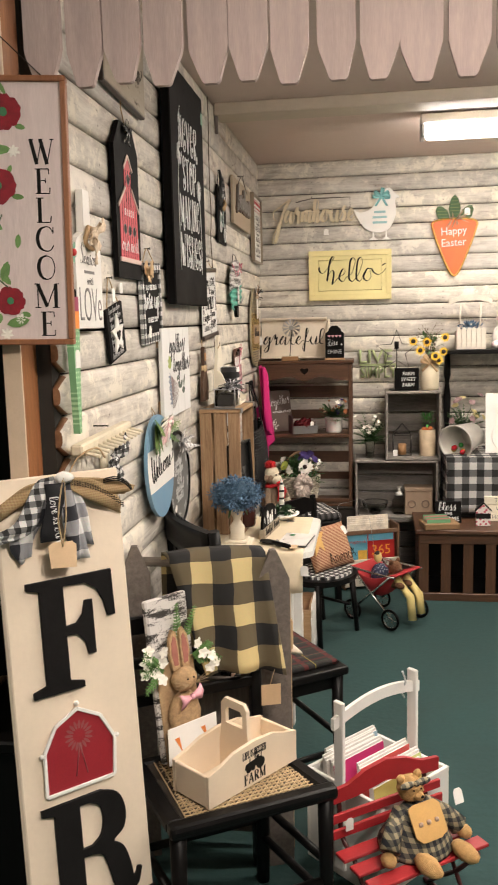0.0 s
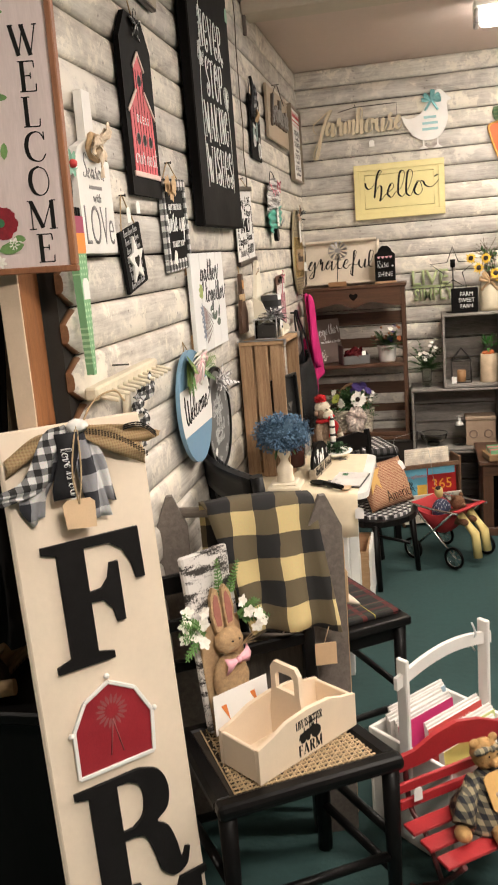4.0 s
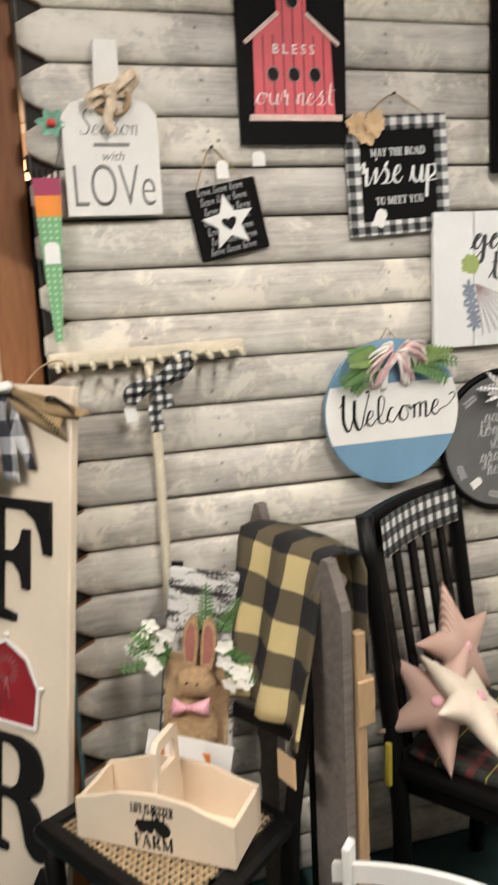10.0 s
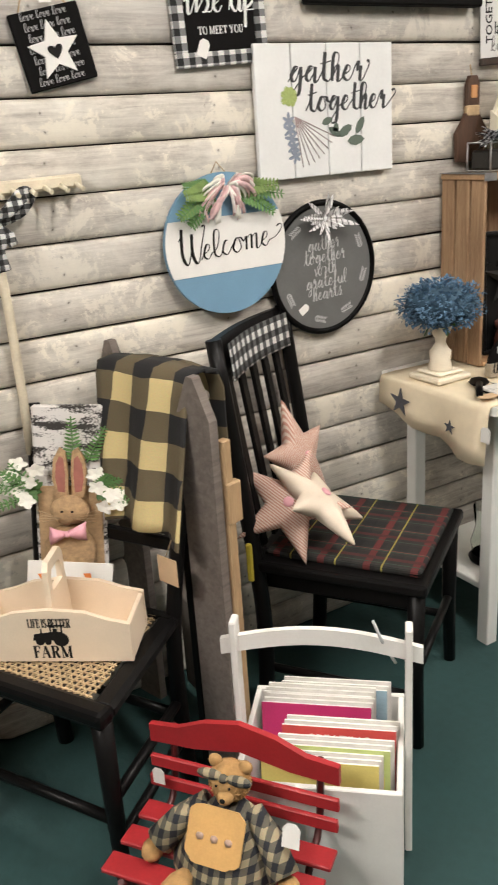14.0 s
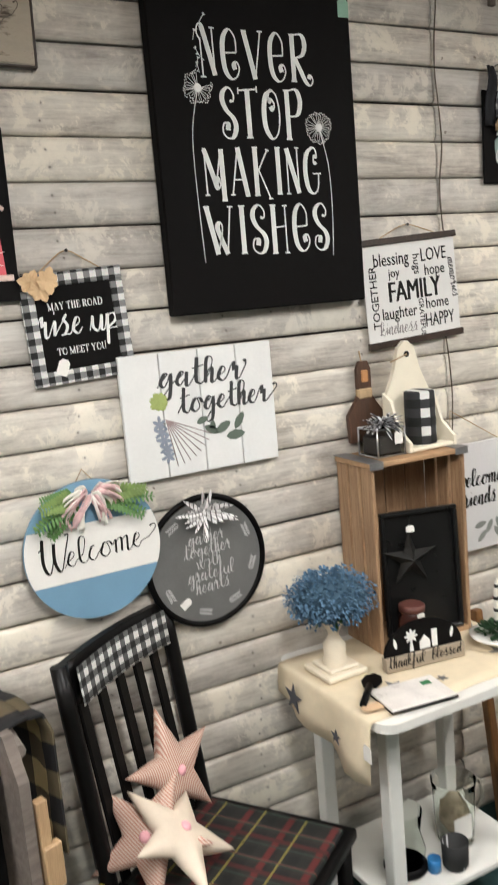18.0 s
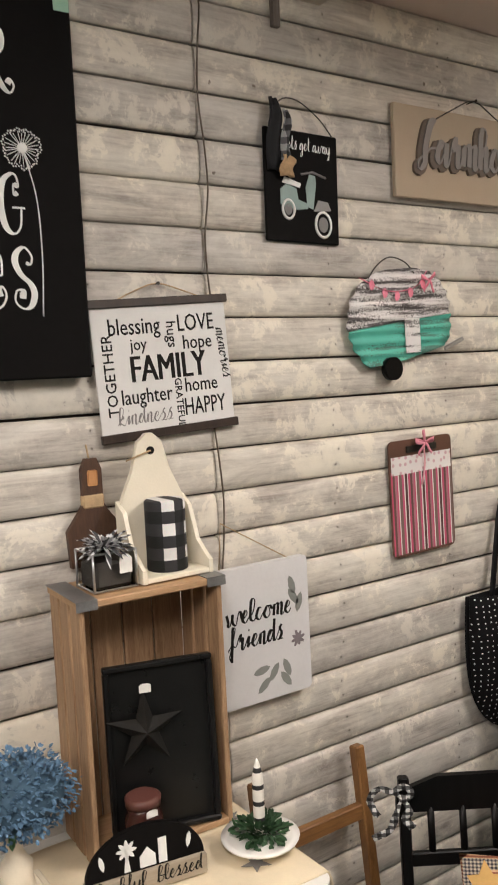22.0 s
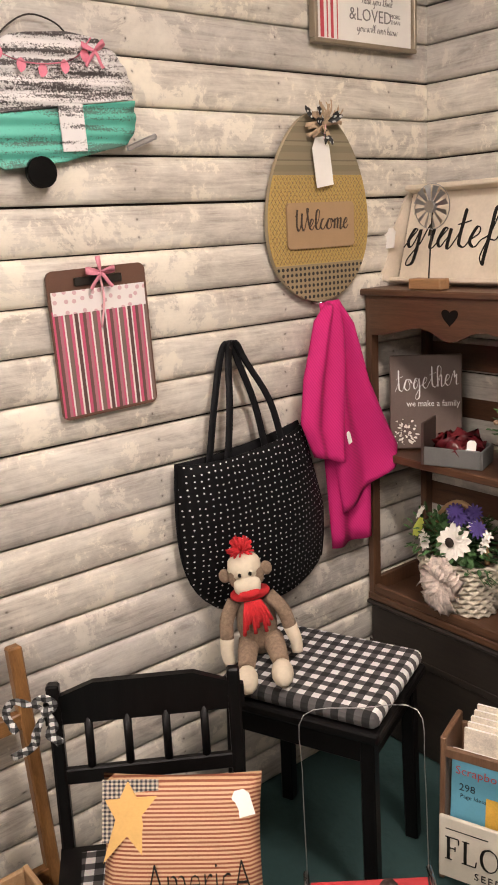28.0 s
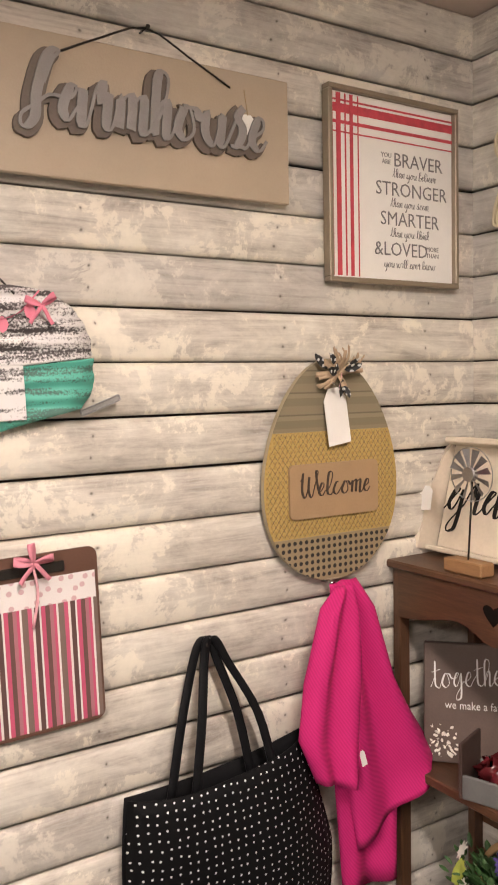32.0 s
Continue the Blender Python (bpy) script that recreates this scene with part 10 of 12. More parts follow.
part("end", box(B(), -0.083, -0.075, -0.05, 0.05, 0, 0.115, 0.002), plain("brown_end", (0.06, 0.035, 0.028), 0.6), t)
part("end", box(B(), 0.075, 0.083, -0.05, 0.05, 0, 0.05, 0.002), GREYP, t)
part("wrapped_parcel", blob(B(), (0.005, 0.0, 0.05), 0.06, 0.034, 0.036, rough=0.02, sub=3), plain("wrapped_red", (0.10, 0.012, 0.015), 0.12, vary=0.5, scale=40), t, "dark red parcel in clear wrap")
price_tag(t, 0.0, 0.0, 0.0, 0.024, 0.03).matrix_basis = facing(0.05, -0.038, 0.06, 1, 0, 15)


def bouquet(parent, c, spread, greens, blooms, seed_leaf=LEAF):
    bm = B()
    for _ in range(greens):
        d = Vector((rnd(), rnd(), rnd(-0.1, 1))).normalized()
        frond(bm, Vector(c), Vector((d.x * spread[0], d.y * spread[1], d.z * spread[2])), 1.0 * Vector((d.x * spread[0], d.y * spread[1], d.z * spread[2])).length, 8, 0.024, 0.12)
    tagged(part("greenery", bm, seed_leaf, parent), kind="stuff")
    for p, r, n, mat, w, lab in blooms:
        part("bloom", (lambda b: (flower(b, p, r, n, (p[0] - c[0], p[1] - c[1] - 0.05, p[2] - c[2]), w, 0.15), b)[1])(B()), mat, parent, lab)


PURPLE = plain("purple_petal", (0.055, 0.032, 0.17), 0.8, vary=0.3)
t = thing("white_pot_bouquet", "small white ribbed pot of berries and blossoms on the shelf", "potted flowers", at(0.495, 6.33, 0.903) @ Matrix.Scale(1.1, 4))
part("pot", lathe(B(), [(0.04, 0), (0.045, 0.01), (0.05, 0.08), (0.054, 0.088), (0.05, 0.09)], 24), WHITE, t)
part("pot_bow", (lambda b: (sprays(b, (0.0, -0.052, 0.075), 8, (0.02, 0.006, 0.01), 0.03, 0.006, (0, -1, 0)), b)[1])(B()), PINK, t)
bouquet(t, (0, 0, 0.085), (0.1, 0.08, 0.13), 40, [((rnd(-0.07, 0.07), rnd(-0.06, 0.03), rnd(0.12, 0.19)), 0.016, 5, m, 0.9, "") for m in (PETAL, PURPLE, PURPLE, plain("rust_berry", (0.4, 0.12, 0.03), 0.6), PETAL, plain("rust_berry", (0.4, 0.12, 0.03)), PURPLE)])
for i in range(14):
    part("berry", blob(B(), (rnd(-0.08, 0.06), rnd(-0.06, 0.03), rnd(0.11, 0.2)), 0.007, sub=1), plain("orange_berry", (0.26, 0.10, 0.03), 0.5) if i % 2 else plain("tan_bud", (0.34, 0.22, 0.14), 0.6), t)
t = thing("flower_basket", "white wicker basket of daisies and purple flowers with a floral ribbon", "flower basket", at(0.27, 6.37, 0.463) @ Matrix.Diagonal((1.3, 1.15, 1.36, 1)))
WICK = plain("white_wicker", (0.70, 0.62, 0.50), 0.8, vary=0.25, scale=60, relief=0.8)
bm = B()
for k in range(11):
    z, r = 0.006 + k * 0.0105, 0.08 + 0.0016 * k
    sweep(bm, [((r + 0.003 * (1 if (i + k) % 2 else -1)) * math.cos(2 * math.pi * i / 36), (r + 0.003 * (1 if (i + k) % 2 else -1)) * 0.85 * math.sin(2 * math.pi * i / 36), z) for i in range(36)], 0.0058, 5, closed=True)
part("wicker_wall", bm, WICK, t)
part("wicker_floor", cyl(B(), (0, 0, 0.0), (0, 0, 0.008), 0.072, n=24), WICK, t)
part("handle", sweep(B(), smooth_path([(-0.07, 0.0, 0.11), (-0.055, 0, 0.19), (0.0, 0, 0.225), (0.055, 0, 0.19), (0.07, 0, 0.11)], 5), 0.006, 7), plain("wicker_tan", (0.42, 0.27, 0.13), 0.7), t)
LIME = plain("lime_petal", (0.48, 0.55, 0.10), 0.8)
blooms = [((0.032, -0.075, 0.165), 0.04, 13, PETAL, 0.5, "white daisy petals"), ((-0.07, -0.06, 0.168), 0.024, 11, LIME, 0.85, "lime green bloom"), ((-0.045, -0.07, 0.145), 0.02, 10, PETAL, 0.5, ""), ((-0.08, -0.04, 0.195), 0.018, 8, PETAL, 0.5, ""), ((-0.05, -0.075, 0.16), 0.014, 8, PETAL, 0.5, "")]
blooms += [((x, -0.035 - 0.02 * (i % 2), 0.2 + 0.012 * (i % 3)), 0.021, 12, PURPLE, 0.36, "purple bloom") for i, x in enumerate((0.012, 0.034, 0.056, 0.078, 0.045, 0.022))]
blooms += [((x, -0.05, z), 0.012, 6, PETAL, 0.5, "") for x, z in ((0.03, 0.19), (0.062, 0.2), (0.088, 0.16), (0.1, 0.19), (0.094, 0.175))]
bouquet(t, (0, 0, 0.11), (0.13, 0.09, 0.13), 36, blooms)
broad = B()
sprays(broad, (0, -0.02, 0.15), 420, (0.125, 0.08, 0.055), 0.022, 0.012, (0, -0.2, 0.2))
tagged(part("leaves", broad, LEAF, t), kind="stuff")
part("daisy_heart", blob(B(), (0.032, -0.09, 0.168), 0.011, 0.006, 0.011), plain("dark_centre", (0.03, 0.018, 0.012), 0.8), t)
SHEER = plain("sheer_ribbon", (0.58, 0.48, 0.42), 0.5, vary=0.75, scale=70)
for i, (a, long, wide) in enumerate(((100, 0.06, 0.05), (40, 0.055, 0.05), (160, 0.055, 0.05), (205, 0.06, 0.045), (-20, 0.055, 0.045), (250, 0.085, 0.05), (-70, 0.08, 0.045), (70, 0.04, 0.04), (130, 0.04, 0.04))):
    d = Vector((math.cos(radians(a)), -0.12, math.sin(radians(a))))
    e = Vector((-math.sin(radians(a)), 0.0, math.cos(radians(a))))
    rows = []
    for r in range(8):
        f = r / 7
        rows.append([Vector((0.024, -0.094 - 0.003 * (i % 4), 0.088)) + d * long * f * 0.8 * (1 + 0.12 * math.sin(q * 2.3 + i * 1.7)) + e * wide * (0.25 + 0.75 * math.sin(math.pi * f * 0.72)) * (q / 8 - 0.5) + Vector((0, -0.012 * math.sin(q * 2.4 + i) * f - 0.016 * math.sin(f * 3.0), 0.005 * math.sin(q * 3.1 + i * 2) * f)) for q in range(9)])
    part("ribbon_ruffle", cloth(B(), rows, 0.001), SHEER, t, "sheer taupe floral ribbon")

# ---- end wall: signs ----
t = thing("farmhouse_wire_sign", "cream cut-out farmhouse script hung from a bent wire", "wall sign", on_b(0.36, 2.245))
SWASH_F = [(1.9, 3.6), (0.4, 4.4), (0.2, 6.0), (3.0, 7.2), (6.3, 8.6), (8.4, 9.3), (7.8, 8.7), (5.8, 6.2), (4.2, 3), (2.8, -1), (1.9, -2.6), (0.7, -2.4), (1.0, -0.6), (3.2, 2.2), (5.6, 4.6)]
script(t, "farmhouse", 0.20, 0.01, 0.015, 0.012, plain("cream_cutout", (0.66, 0.57, 0.40), 0.6), pen=0.095, stretch=0.80, depth=0.014, first=SWASH_F)
part("wire", sweep(B(), [(-0.1, 0.105, 0.006), (0.0, 0.125, 0.004), (0.24, 0.125, 0.006), (0.24, 0.02, 0.006)], 0.0022, 5), WIRE, t)
part("wire", sweep(B(), [(0.0, 0.122, 0.004), (0.0, 0.14, 0.004)], 0.002, 5), WIRE, t)
price_tag(t, 0.09, -0.085, 0.016, 0.03, 0.036)
t = thing("chick_sign", "white wooden chick with a turquoise bow and blue words", "wall sign", on_b(0.765, 2.25))
part("body", prism(B(), [(p.x, p.y) for p in smooth_path([(-0.14, 0.035, 0), (-0.1, 0.02, 0), (-0.03, 0.045, 0), (0.02, 0.13, 0), (0.075, 0.165, 0), (0.115, 0.13, 0), (0.14, 0.105, 0), (0.115, 0.09, 0), (0.12, 0.0, 0), (0.075, -0.085, 0), (0.0, -0.105, 0), (-0.08, -0.07, 0)], 4, True)][::-1], 0, 0.014), WHITE, t)
for x in (-0.02, 0.06):
    part("leg", box(B(), x - 0.005, x + 0.005, -0.14, -0.09, 0.002, 0.01), WHITE, t)
    part("foot", prism(B(), [(x - 0.03, -0.15), (x + 0.03, -0.15), (x, -0.128)], 0.0, 0.012), WHITE, t)
lines_of_print(t, 0.02, 0.02, 0.014, 0.09, 3, 0.032, 0.014, plain("pale_teal", (0.3, 0.52, 0.53), 0.7))
bow(t, 0.03, 0.11, 0.016, 0.055, plain("teal_ribbon", (0.2, 0.47, 0.47), 0.7, vary=0.3, scale=40), 5, 2, label="turquoise bow")
t = thing("hello_sign", "pale yellow panelled wooden sign reading hello", "wall sign", on_b(0.597, 1.887))
YEL = plain("pale_yellow", (0.74, 0.65, 0.31), 0.55, vary=0.06)
slab("panel", 0.50, 0.29, 0.012, YEL, t)
ring_border(t, 0.522, 0.312, 0.035, 0.02, YEL, "frame")
# panel moulding line, its shade put in as a darker yellow
part("raised_line", sweep(B(), [(-0.2, -0.095, 0.0125), (0.2, -0.095, 0.0125), (0.2, 0.095, 0.0125), (-0.2, 0.095, 0.0125)], 0.0025, 4, closed=True), plain("yellow_shadow", (0.5, 0.42, 0.17), 0.6), t)
SWASH_H = [(-3.4, 6.8), (-2.9, 5.7), (-1.6, 5.2), (0.2, 6.4), (1.9, 8.5), (2.5, 9.2), (1.7, 9.4), (0.9, 8), (0.6, 5), (0.5, 3.0), (1.0, 4.8), (2.0, 5.8), (2.9, 5.4), (2.9, 3.4), (2.7, 2.2), (3.3, 2.6), (4.3, 3.4)]
script(t, "hello", 0.215, 0.0, 0.0, 0.0121, INK, pen=0.052, stretch=0.95, tail=5, first=SWASH_H)
t = thing("carrot_sign", "orange wooden carrot reading Happy Easter with green leaves and gold edging", "wall sign", on_b(1.243, 2.06))
CAR = [(p.x, p.y) for p in smooth_path([(-0.13, 0.14, 0), (0.0, 0.155, 0), (0.13, 0.14, 0), (0.13, 0.07, 0), (0.07, -0.09, 0), (0.02, -0.19, 0), (-0.02, -0.19, 0), (-0.07, -0.09, 0), (-0.13, 0.07, 0)], 4, True)]
part("body", prism(B(), CAR[::-1], 0, 0.016), plain("carrot_orange", (0.62, 0.13, 0.03), 0.6), t)
part("gold_edge", sweep(B(), [(x * 0.96, y * 0.97, 0.017) for x, y in CAR], 0.005, 5, closed=True), plain("gold_glitter", (0.6, 0.36, 0.08), 0.35, metal=0.6, vary=0.5, scale=120), t)
for x, tt, h in ((-0.08, 35, 0.1), (0.0, 0, 0.15), (0.08, -35, 0.1)):
    part("leaf_top", prism(B(), [(a * 0.036, b * h) for a, b in ((-0.6, 0), (0.6, 0), (1, 0.45), (0.6, 0.85), (0, 1), (-0.6, 0.85), (-1, 0.45))], 0.002, 0.014, Matrix.Translation((x * 0.6, 0.145, 0)) @ Matrix.Rotation(radians(tt), 4, "Z")), stripes("leaf_stripes", [(0.0, (0.035, 0.085, 0.03)), (0.75, (0.12, 0.16, 0.06))], 0.02, 1), t)
text(t, "Happy", 0.068, -0.005, 0.075, 0.016, CHALK, sx=0.9, turn=3)
text(t, "Easter", 0.068, -0.005, 0.005, 0.016, CHALK, sx=0.9, turn=3)
part("raffia", (lambda b: (sprays(b, (0, 0.15, 0.02), 24, (0.04, 0.015, 0.01), 0.07, 0.006, (0, 0, 0.3)), b)[1])(B()), plain("raffia", (0.4, 0.29, 0.19)), t)
price_tag(t, 0.075, 0.19, 0.02, 0.034, 0.045)
t = thing("live_simply_sign", "green cut-out sign of stacked words", "wall sign", on_b(0.775, 1.315))
GRN = plain("moss_paint", (0.36, 0.42, 0.22), 0.7, vary=0.2)
text(t, "LIVE", 0.12, -0.02, 0.05, 0.004, GRN, depth=0.01, bold=0.002)
text(t, "SIMPLY", 0.1, 0.0, -0.05, 0.004, GRN, sx=0.75, depth=0.01, bold=0.002)
part("back_strip", box(B(), -0.12, 0.12, -0.005, 0.008, 0.0, 0.005), GRN, t)

# ---- end wall: stacked grey crates ----
GREYC = wood("grey_crate", (0.34, 0.31, 0.28), (0.11, 0.098, 0.088), 0, rough=0.8, streak=7)


def open_crate(label, x0, x1, y0, z0, z1, depth=0.27):
    c = thing("grey_crate", label, "crate", at(x0, y0, z0), group="stacked grey crates")
    w, h = x1 - x0, z1 - z0
    part("top", box(B(), 0, w, 0, depth, h - 0.014, h, 0.003), GREYC, c)
    part("bottom", box(B(), 0, w, 0, depth, 0.0, 0.014, 0.003), GREYC, c)
    part("side", box(B(), 0, 0.014, 0.002, depth, 0.0142, h - 0.0142, 0.003), GREYC, c)
    part("side", box(B(), w - 0.014, w, 0.002, depth, 0.0142, h - 0.0142, 0.003), GREYC, c)
    n = 3
    for i in range(n):
        part("back_slat", box(B(), 0.014, w - 0.014, depth - 0.01, depth, 0.018 + (h - 0.036) * i / n, 0.018 + (h - 0.036) * (i + 0.88) / n, 0.002), GREYC, c)
    return c


open_crate("weathered grey open crate holding a lantern", 0.815, 1.15, 6.22, 0.742, 1.165)
open_crate("weathered grey open crate holding jars and a box", 0.628, 1.135, 6.22, 0.37, 0.738)
open_crate("weathered grey crate at the floor behind magazines", 0.64, 1.13, 6.22, 0.0, 0.366)
t = thing("wire_house_lantern", "black wire house-shaped lantern in a crate", "lantern", at(0.92, 6.34, 0.757))
bm = B()
pts = [(-0.055, -0.05), (0.055, -0.05), (0.055, 0.05), (-0.055, 0.05)]
for (a, b), (c, d) in zip(pts, pts[1:] + pts[:1]):
    for z in (0.004, 0.13):
        cyl(bm, (a, b, z), (c, d, z), 0.003, n=6)
    cyl(bm, (a, b, 0.004), (a, b, 0.13), 0.003, n=6)
    cyl(bm, (a, b, 0.13), (0, 0, 0.2), 0.003, n=6)
part("wire_frame", bm, WIRE, t)
part("candle", cyl(B(), (0, 0, 0.004), (0, 0, 0.07), 0.025, n=16), plain("wood_candle", (0.4, 0.22, 0.1), 0.7), t)
part("tag", box(B(), -0.058, -0.03, -0.056, -0.054, 0.0, 0.04), PAPER, t)
t = thing("carrot_top_tin", "cream printed tin of toy carrots with green tops", "tin", at(1.075, 6.32, 0.757))
part("tin", lathe(B(), [(0.048, 0), (0.05, 0.005), (0.05, 0.16), (0.047, 0.163)], 24), plain("printed_tan", (0.56, 0.44, 0.30), 0.6, vary=0.2, scale=25), t)
part("carrots", (lambda b: ([blob(b, (rnd(-0.03, 0.03), rnd(-0.03, 0.03), 0.168), 0.014) for _ in range(7)], b)[1])(B()), plain("carrot_orange2", (0.6, 0.16, 0.05), 0.6), t)
part("green_tops", (lambda b: (sprays(b, (0, 0, 0.2), 50, (0.045, 0.045, 0.05), 0.045, 0.01, (0, 0, 0.9)), b)[1])(B()), plain("bright_green", (0.06, 0.26, 0.05), 0.6), t)
t = thing("farm_sweet_farm_block", "black block sign reading FARM SWEET FARM", "table sign", facing(0.945, 6.27, 1.167, 1, 0.02))
part("block", box(B(), -0.073, 0.073, 0, 0.138, -0.04, 0.0, 0.003), BLACKBOARD, t)
for body, y in (("FARM", 0.103), ("SWEET", 0.069), ("FARM", 0.035)):
    text(t, body, 0.032, 0.01, y, 0.0, CHALK, sx=0.9)
t = thing("star_candle_stand", "black wire star on a stand", "ornament", facing(0.885, 6.33, 1.167, 1, 0))
part("star", sweep(B(), [(x, y, 0) for x, y in star_pts(0.13, 0.42, cy=0.24)], 0.0035, 5, closed=True), WIRE, t)
part("rod", cyl(B(), (0, 0.0, 0), (0, 0.26, 0), 0.004, n=6), WIRE, t)
part("candle_cup", cyl(B(), (0, 0.255, 0), (0, 0.3, 0), 0.014, n=12), BLACK, t)
part("foot", cyl(B(), (0, 0.0, 0), (0, 0.006, 0), 0.045, n=16), BLACK, t)
t = thing("sunflower_jar", "tall cream jar of sunflowers with a ribbon", "vase", at(1.085, 6.33, 1.167))
part("jar", lathe(B(), [(0.05, 0), (0.058, 0.02), (0.058, 0.13), (0.044, 0.165), (0.044, 0.185)], 24), plain("cream_jar", (0.68, 0.60, 0.44), 0.5, vary=0.1), t)
bm = B()
for i in range(28):
    sweep(bm, smooth_path([(0, 0, 0.18), (rnd(-0.04, 0.04), rnd(-0.03, 0.03), 0.28), (rnd(-0.1, 0.1), rnd(-0.05, 0.03), rnd(0.3, 0.42))], 4), 0.0014, 4)
part("twigs", bm, plain("twig", (0.10, 0.07, 0.04), 0.8), t)
part("greenery", (lambda b: (sprays(b, (0, 0, 0.26), 90, (0.08, 0.05, 0.09), 0.03, 0.012), b)[1])(B()), LEAF, t)
for x, y, z in ((-0.06, -0.06, 0.245), (0.03, -0.07, 0.21), (0.08, -0.05, 0.235), (0.05, -0.06, 0.185), (0.09, -0.03, 0.32), (-0.02, -0.05, 0.295), (-0.1, -0.02, 0.3)):
    part("sunflower", (lambda b: (flower(b, (x, y, z), 0.032, 13, (rnd(-0.3, 0.3), -1, 0.2), 0.32, 0.1), b)[1])(B()), plain("sun_yellow", (0.72, 0.46, 0.03), 0.7), t)
    part("sunflower_heart", blob(B(), (x, y - 0.004, z), 0.014, 0.007, 0.014), plain("dark_centre", (0.03, 0.018, 0.012)), t)
bow(t, 0, 0, 0, 0.06, BURLAP, 4, 2).matrix_basis = facing(0, -0.05, 0.17, 1, 0)
t = thing("trailing_greenery", "glass of trailing green and white stems on a crate", "vase", at(0.72, 6.33, 0.74))
part("glass", lathe(B(), [(0.025, 0), (0.028, 0.01), (0.03, 0.12), (0.028, 0.12), (0.024, 0.01)], 18), GLASS, t)
bouquet(t, (0, 0, 0.11), (0.13, 0.09, 0.22), 34, [((rnd(-0.1, 0.1), rnd(-0.07, 0.0), rnd(0.1, 0.3)), 0.015, 5, PETAL, 0.8, "") for _ in range(12)])
t = thing("carved_wood_box", "small tan carved wooden box in a crate", "wooden box", at(1.02, 6.33, 0.386))
part("body", box(B(), -0.085, 0.085, -0.06, 0.06, 0, 0.15, 0.004), plain("carved_tan", (0.32, 0.23, 0.16), 0.7, vary=0.2, scale=25), t)
part("lid", box(B(), -0.088, 0.088, -0.063, 0.063, 0.15, 0.172, 0.004), plain("carved_tan", (0.32, 0.23, 0.16)), t)
for x in (-0.042, 0.042):
    part("rosette", sweep(B(), [(x + 0.022 * math.cos(a), -0.062, 0.07 + 0.022 * math.sin(a)) for a in [2 * math.pi * i / 18 for i in range(18)]], 0.004, 5, closed=True), plain("carved_dark", (0.2, 0.14, 0.1), 0.7), t)
t = thing("glass_dispenser", "clear glass jar with a white pump in a crate", "jar", at(0.90, 6.31, 0.386))
part("jar", lathe(B(), [(0.036, 0), (0.04, 0.01), (0.04, 0.085), (0.025, 0.105), (0.025, 0.118)], 20), GLASS, t)
part("pump", lathe(B(), [(0.026, 0.118), (0.02, 0.135), (0.008, 0.14), (0.008, 0.165), (0.018, 0.17)], 14), WHITE, t)
t = thing("wire_dish", "low wire and glass dish in a crate", "dish", at(0.75, 6.32, 0.386))
part("dish", lathe(B(), [(0.04, 0.02), (0.075, 0.04), (0.08, 0.07), (0.078, 0.07), (0.072, 0.042)], 24), GLASS, t)
part("rim", sweep(B(), [(0.08 * math.cos(a), 0.08 * math.sin(a), 0.072) for a in [2 * math.pi * i / 28 for i in range(28)]], 0.003, 5, closed=True), WIRE, t)
part("foot", cyl(B(), (0, 0, 0), (0, 0, 0.02), 0.035, n=16), WIRE, t)

# brown slatted crate table at the front right
t = thing("slatted_crate_table", "dark brown slatted wooden crate used as a table", "crate table", at(0.995, 5.77, 0))
part("top", box(B(), -0.02, 0.95, -0.02, 0.44, 0.395, 0.42, 0.004), WALNUT, t)
part("front_top_rail", box(B(), 0.0, 0.93, 0.0, 0.02, 0.335, 0.3945, 0.003), WALNUT, t)
part("front_low_rail", box(B(), 0.0, 0.93, 0.0, 0.02, 0.0, 0.045, 0.003), WALNUT, t)
for i in range(8):
    x = 0.0 + i * 0.124
    part("slat", box(B(), x, x + 0.055, 0.004, 0.018, 0.0455, 0.3345, 0.002), WALNUTZ, t)
for i in range(3):
    part("side_slat", box(B(), 0.0, 0.014, 0.05 + 0.13 * i, 0.13 + 0.13 * i, 0.0, 0.394, 0.002), WALNUTZ, t)
part("back", box(B(), 0.0, 0.93, 0.42, 0.43, 0, 0.394), BLACKWOOD, t)
part("floor_board", box(B(), 0.015, 0.93, 0.025, 0.415, 0.01, 0.02), BLACKWOOD, t)
t = thing("checked_cloth_table", "small table under a black and white buffalo check cloth", "table", at(1.17, 6.0, 0.422))
part("stand", box(B(), 0.03, 0.75, 0.06, 0.5, 0.0, 0.355, 0.004), BLACKWOOD, t)
grid = [[Vector((0.0 + 0.78 * j / 14 + 0.006 * math.sin(i), (0.02 if k else 0.02) - 0.012 * math.sin(j * 1.6) * i / 8, 0.365 - 0.33 * i / 8)) for j in range(15)] for i in range(9) for k in (0,)]
part("cloth_front", cloth(B(), grid, 0.003), check("buffalo_xz", 0.085, (0.62, 0.61, 0.59), (0.14, 0.14, 0.14), (0.012, 0.012, 0.012), axes=(0, 2)), t)
grid = [[Vector((0.0 - 0.01 * math.sin(j * 1.6) * i / 8, 0.02 + 0.45 * j / 8, 0.365 - 0.33 * i / 8)) for j in range(9)] for i in range(9)]
part("cloth_side", cloth(B(), grid, 0.003), check("buffalo_yz", 0.085, (0.62, 0.61, 0.59), (0.14, 0.14, 0.14), (0.012, 0.012, 0.012), axes=(1, 2)), t)
part("cloth_top", box(B(), 0.0, 0.78, 0.02, 0.5, 0.362, 0.368), check("buffalo_xy", 0.085, (0.62, 0.61, 0.59), (0.14, 0.14, 0.14), (0.012, 0.012, 0.012)), t)
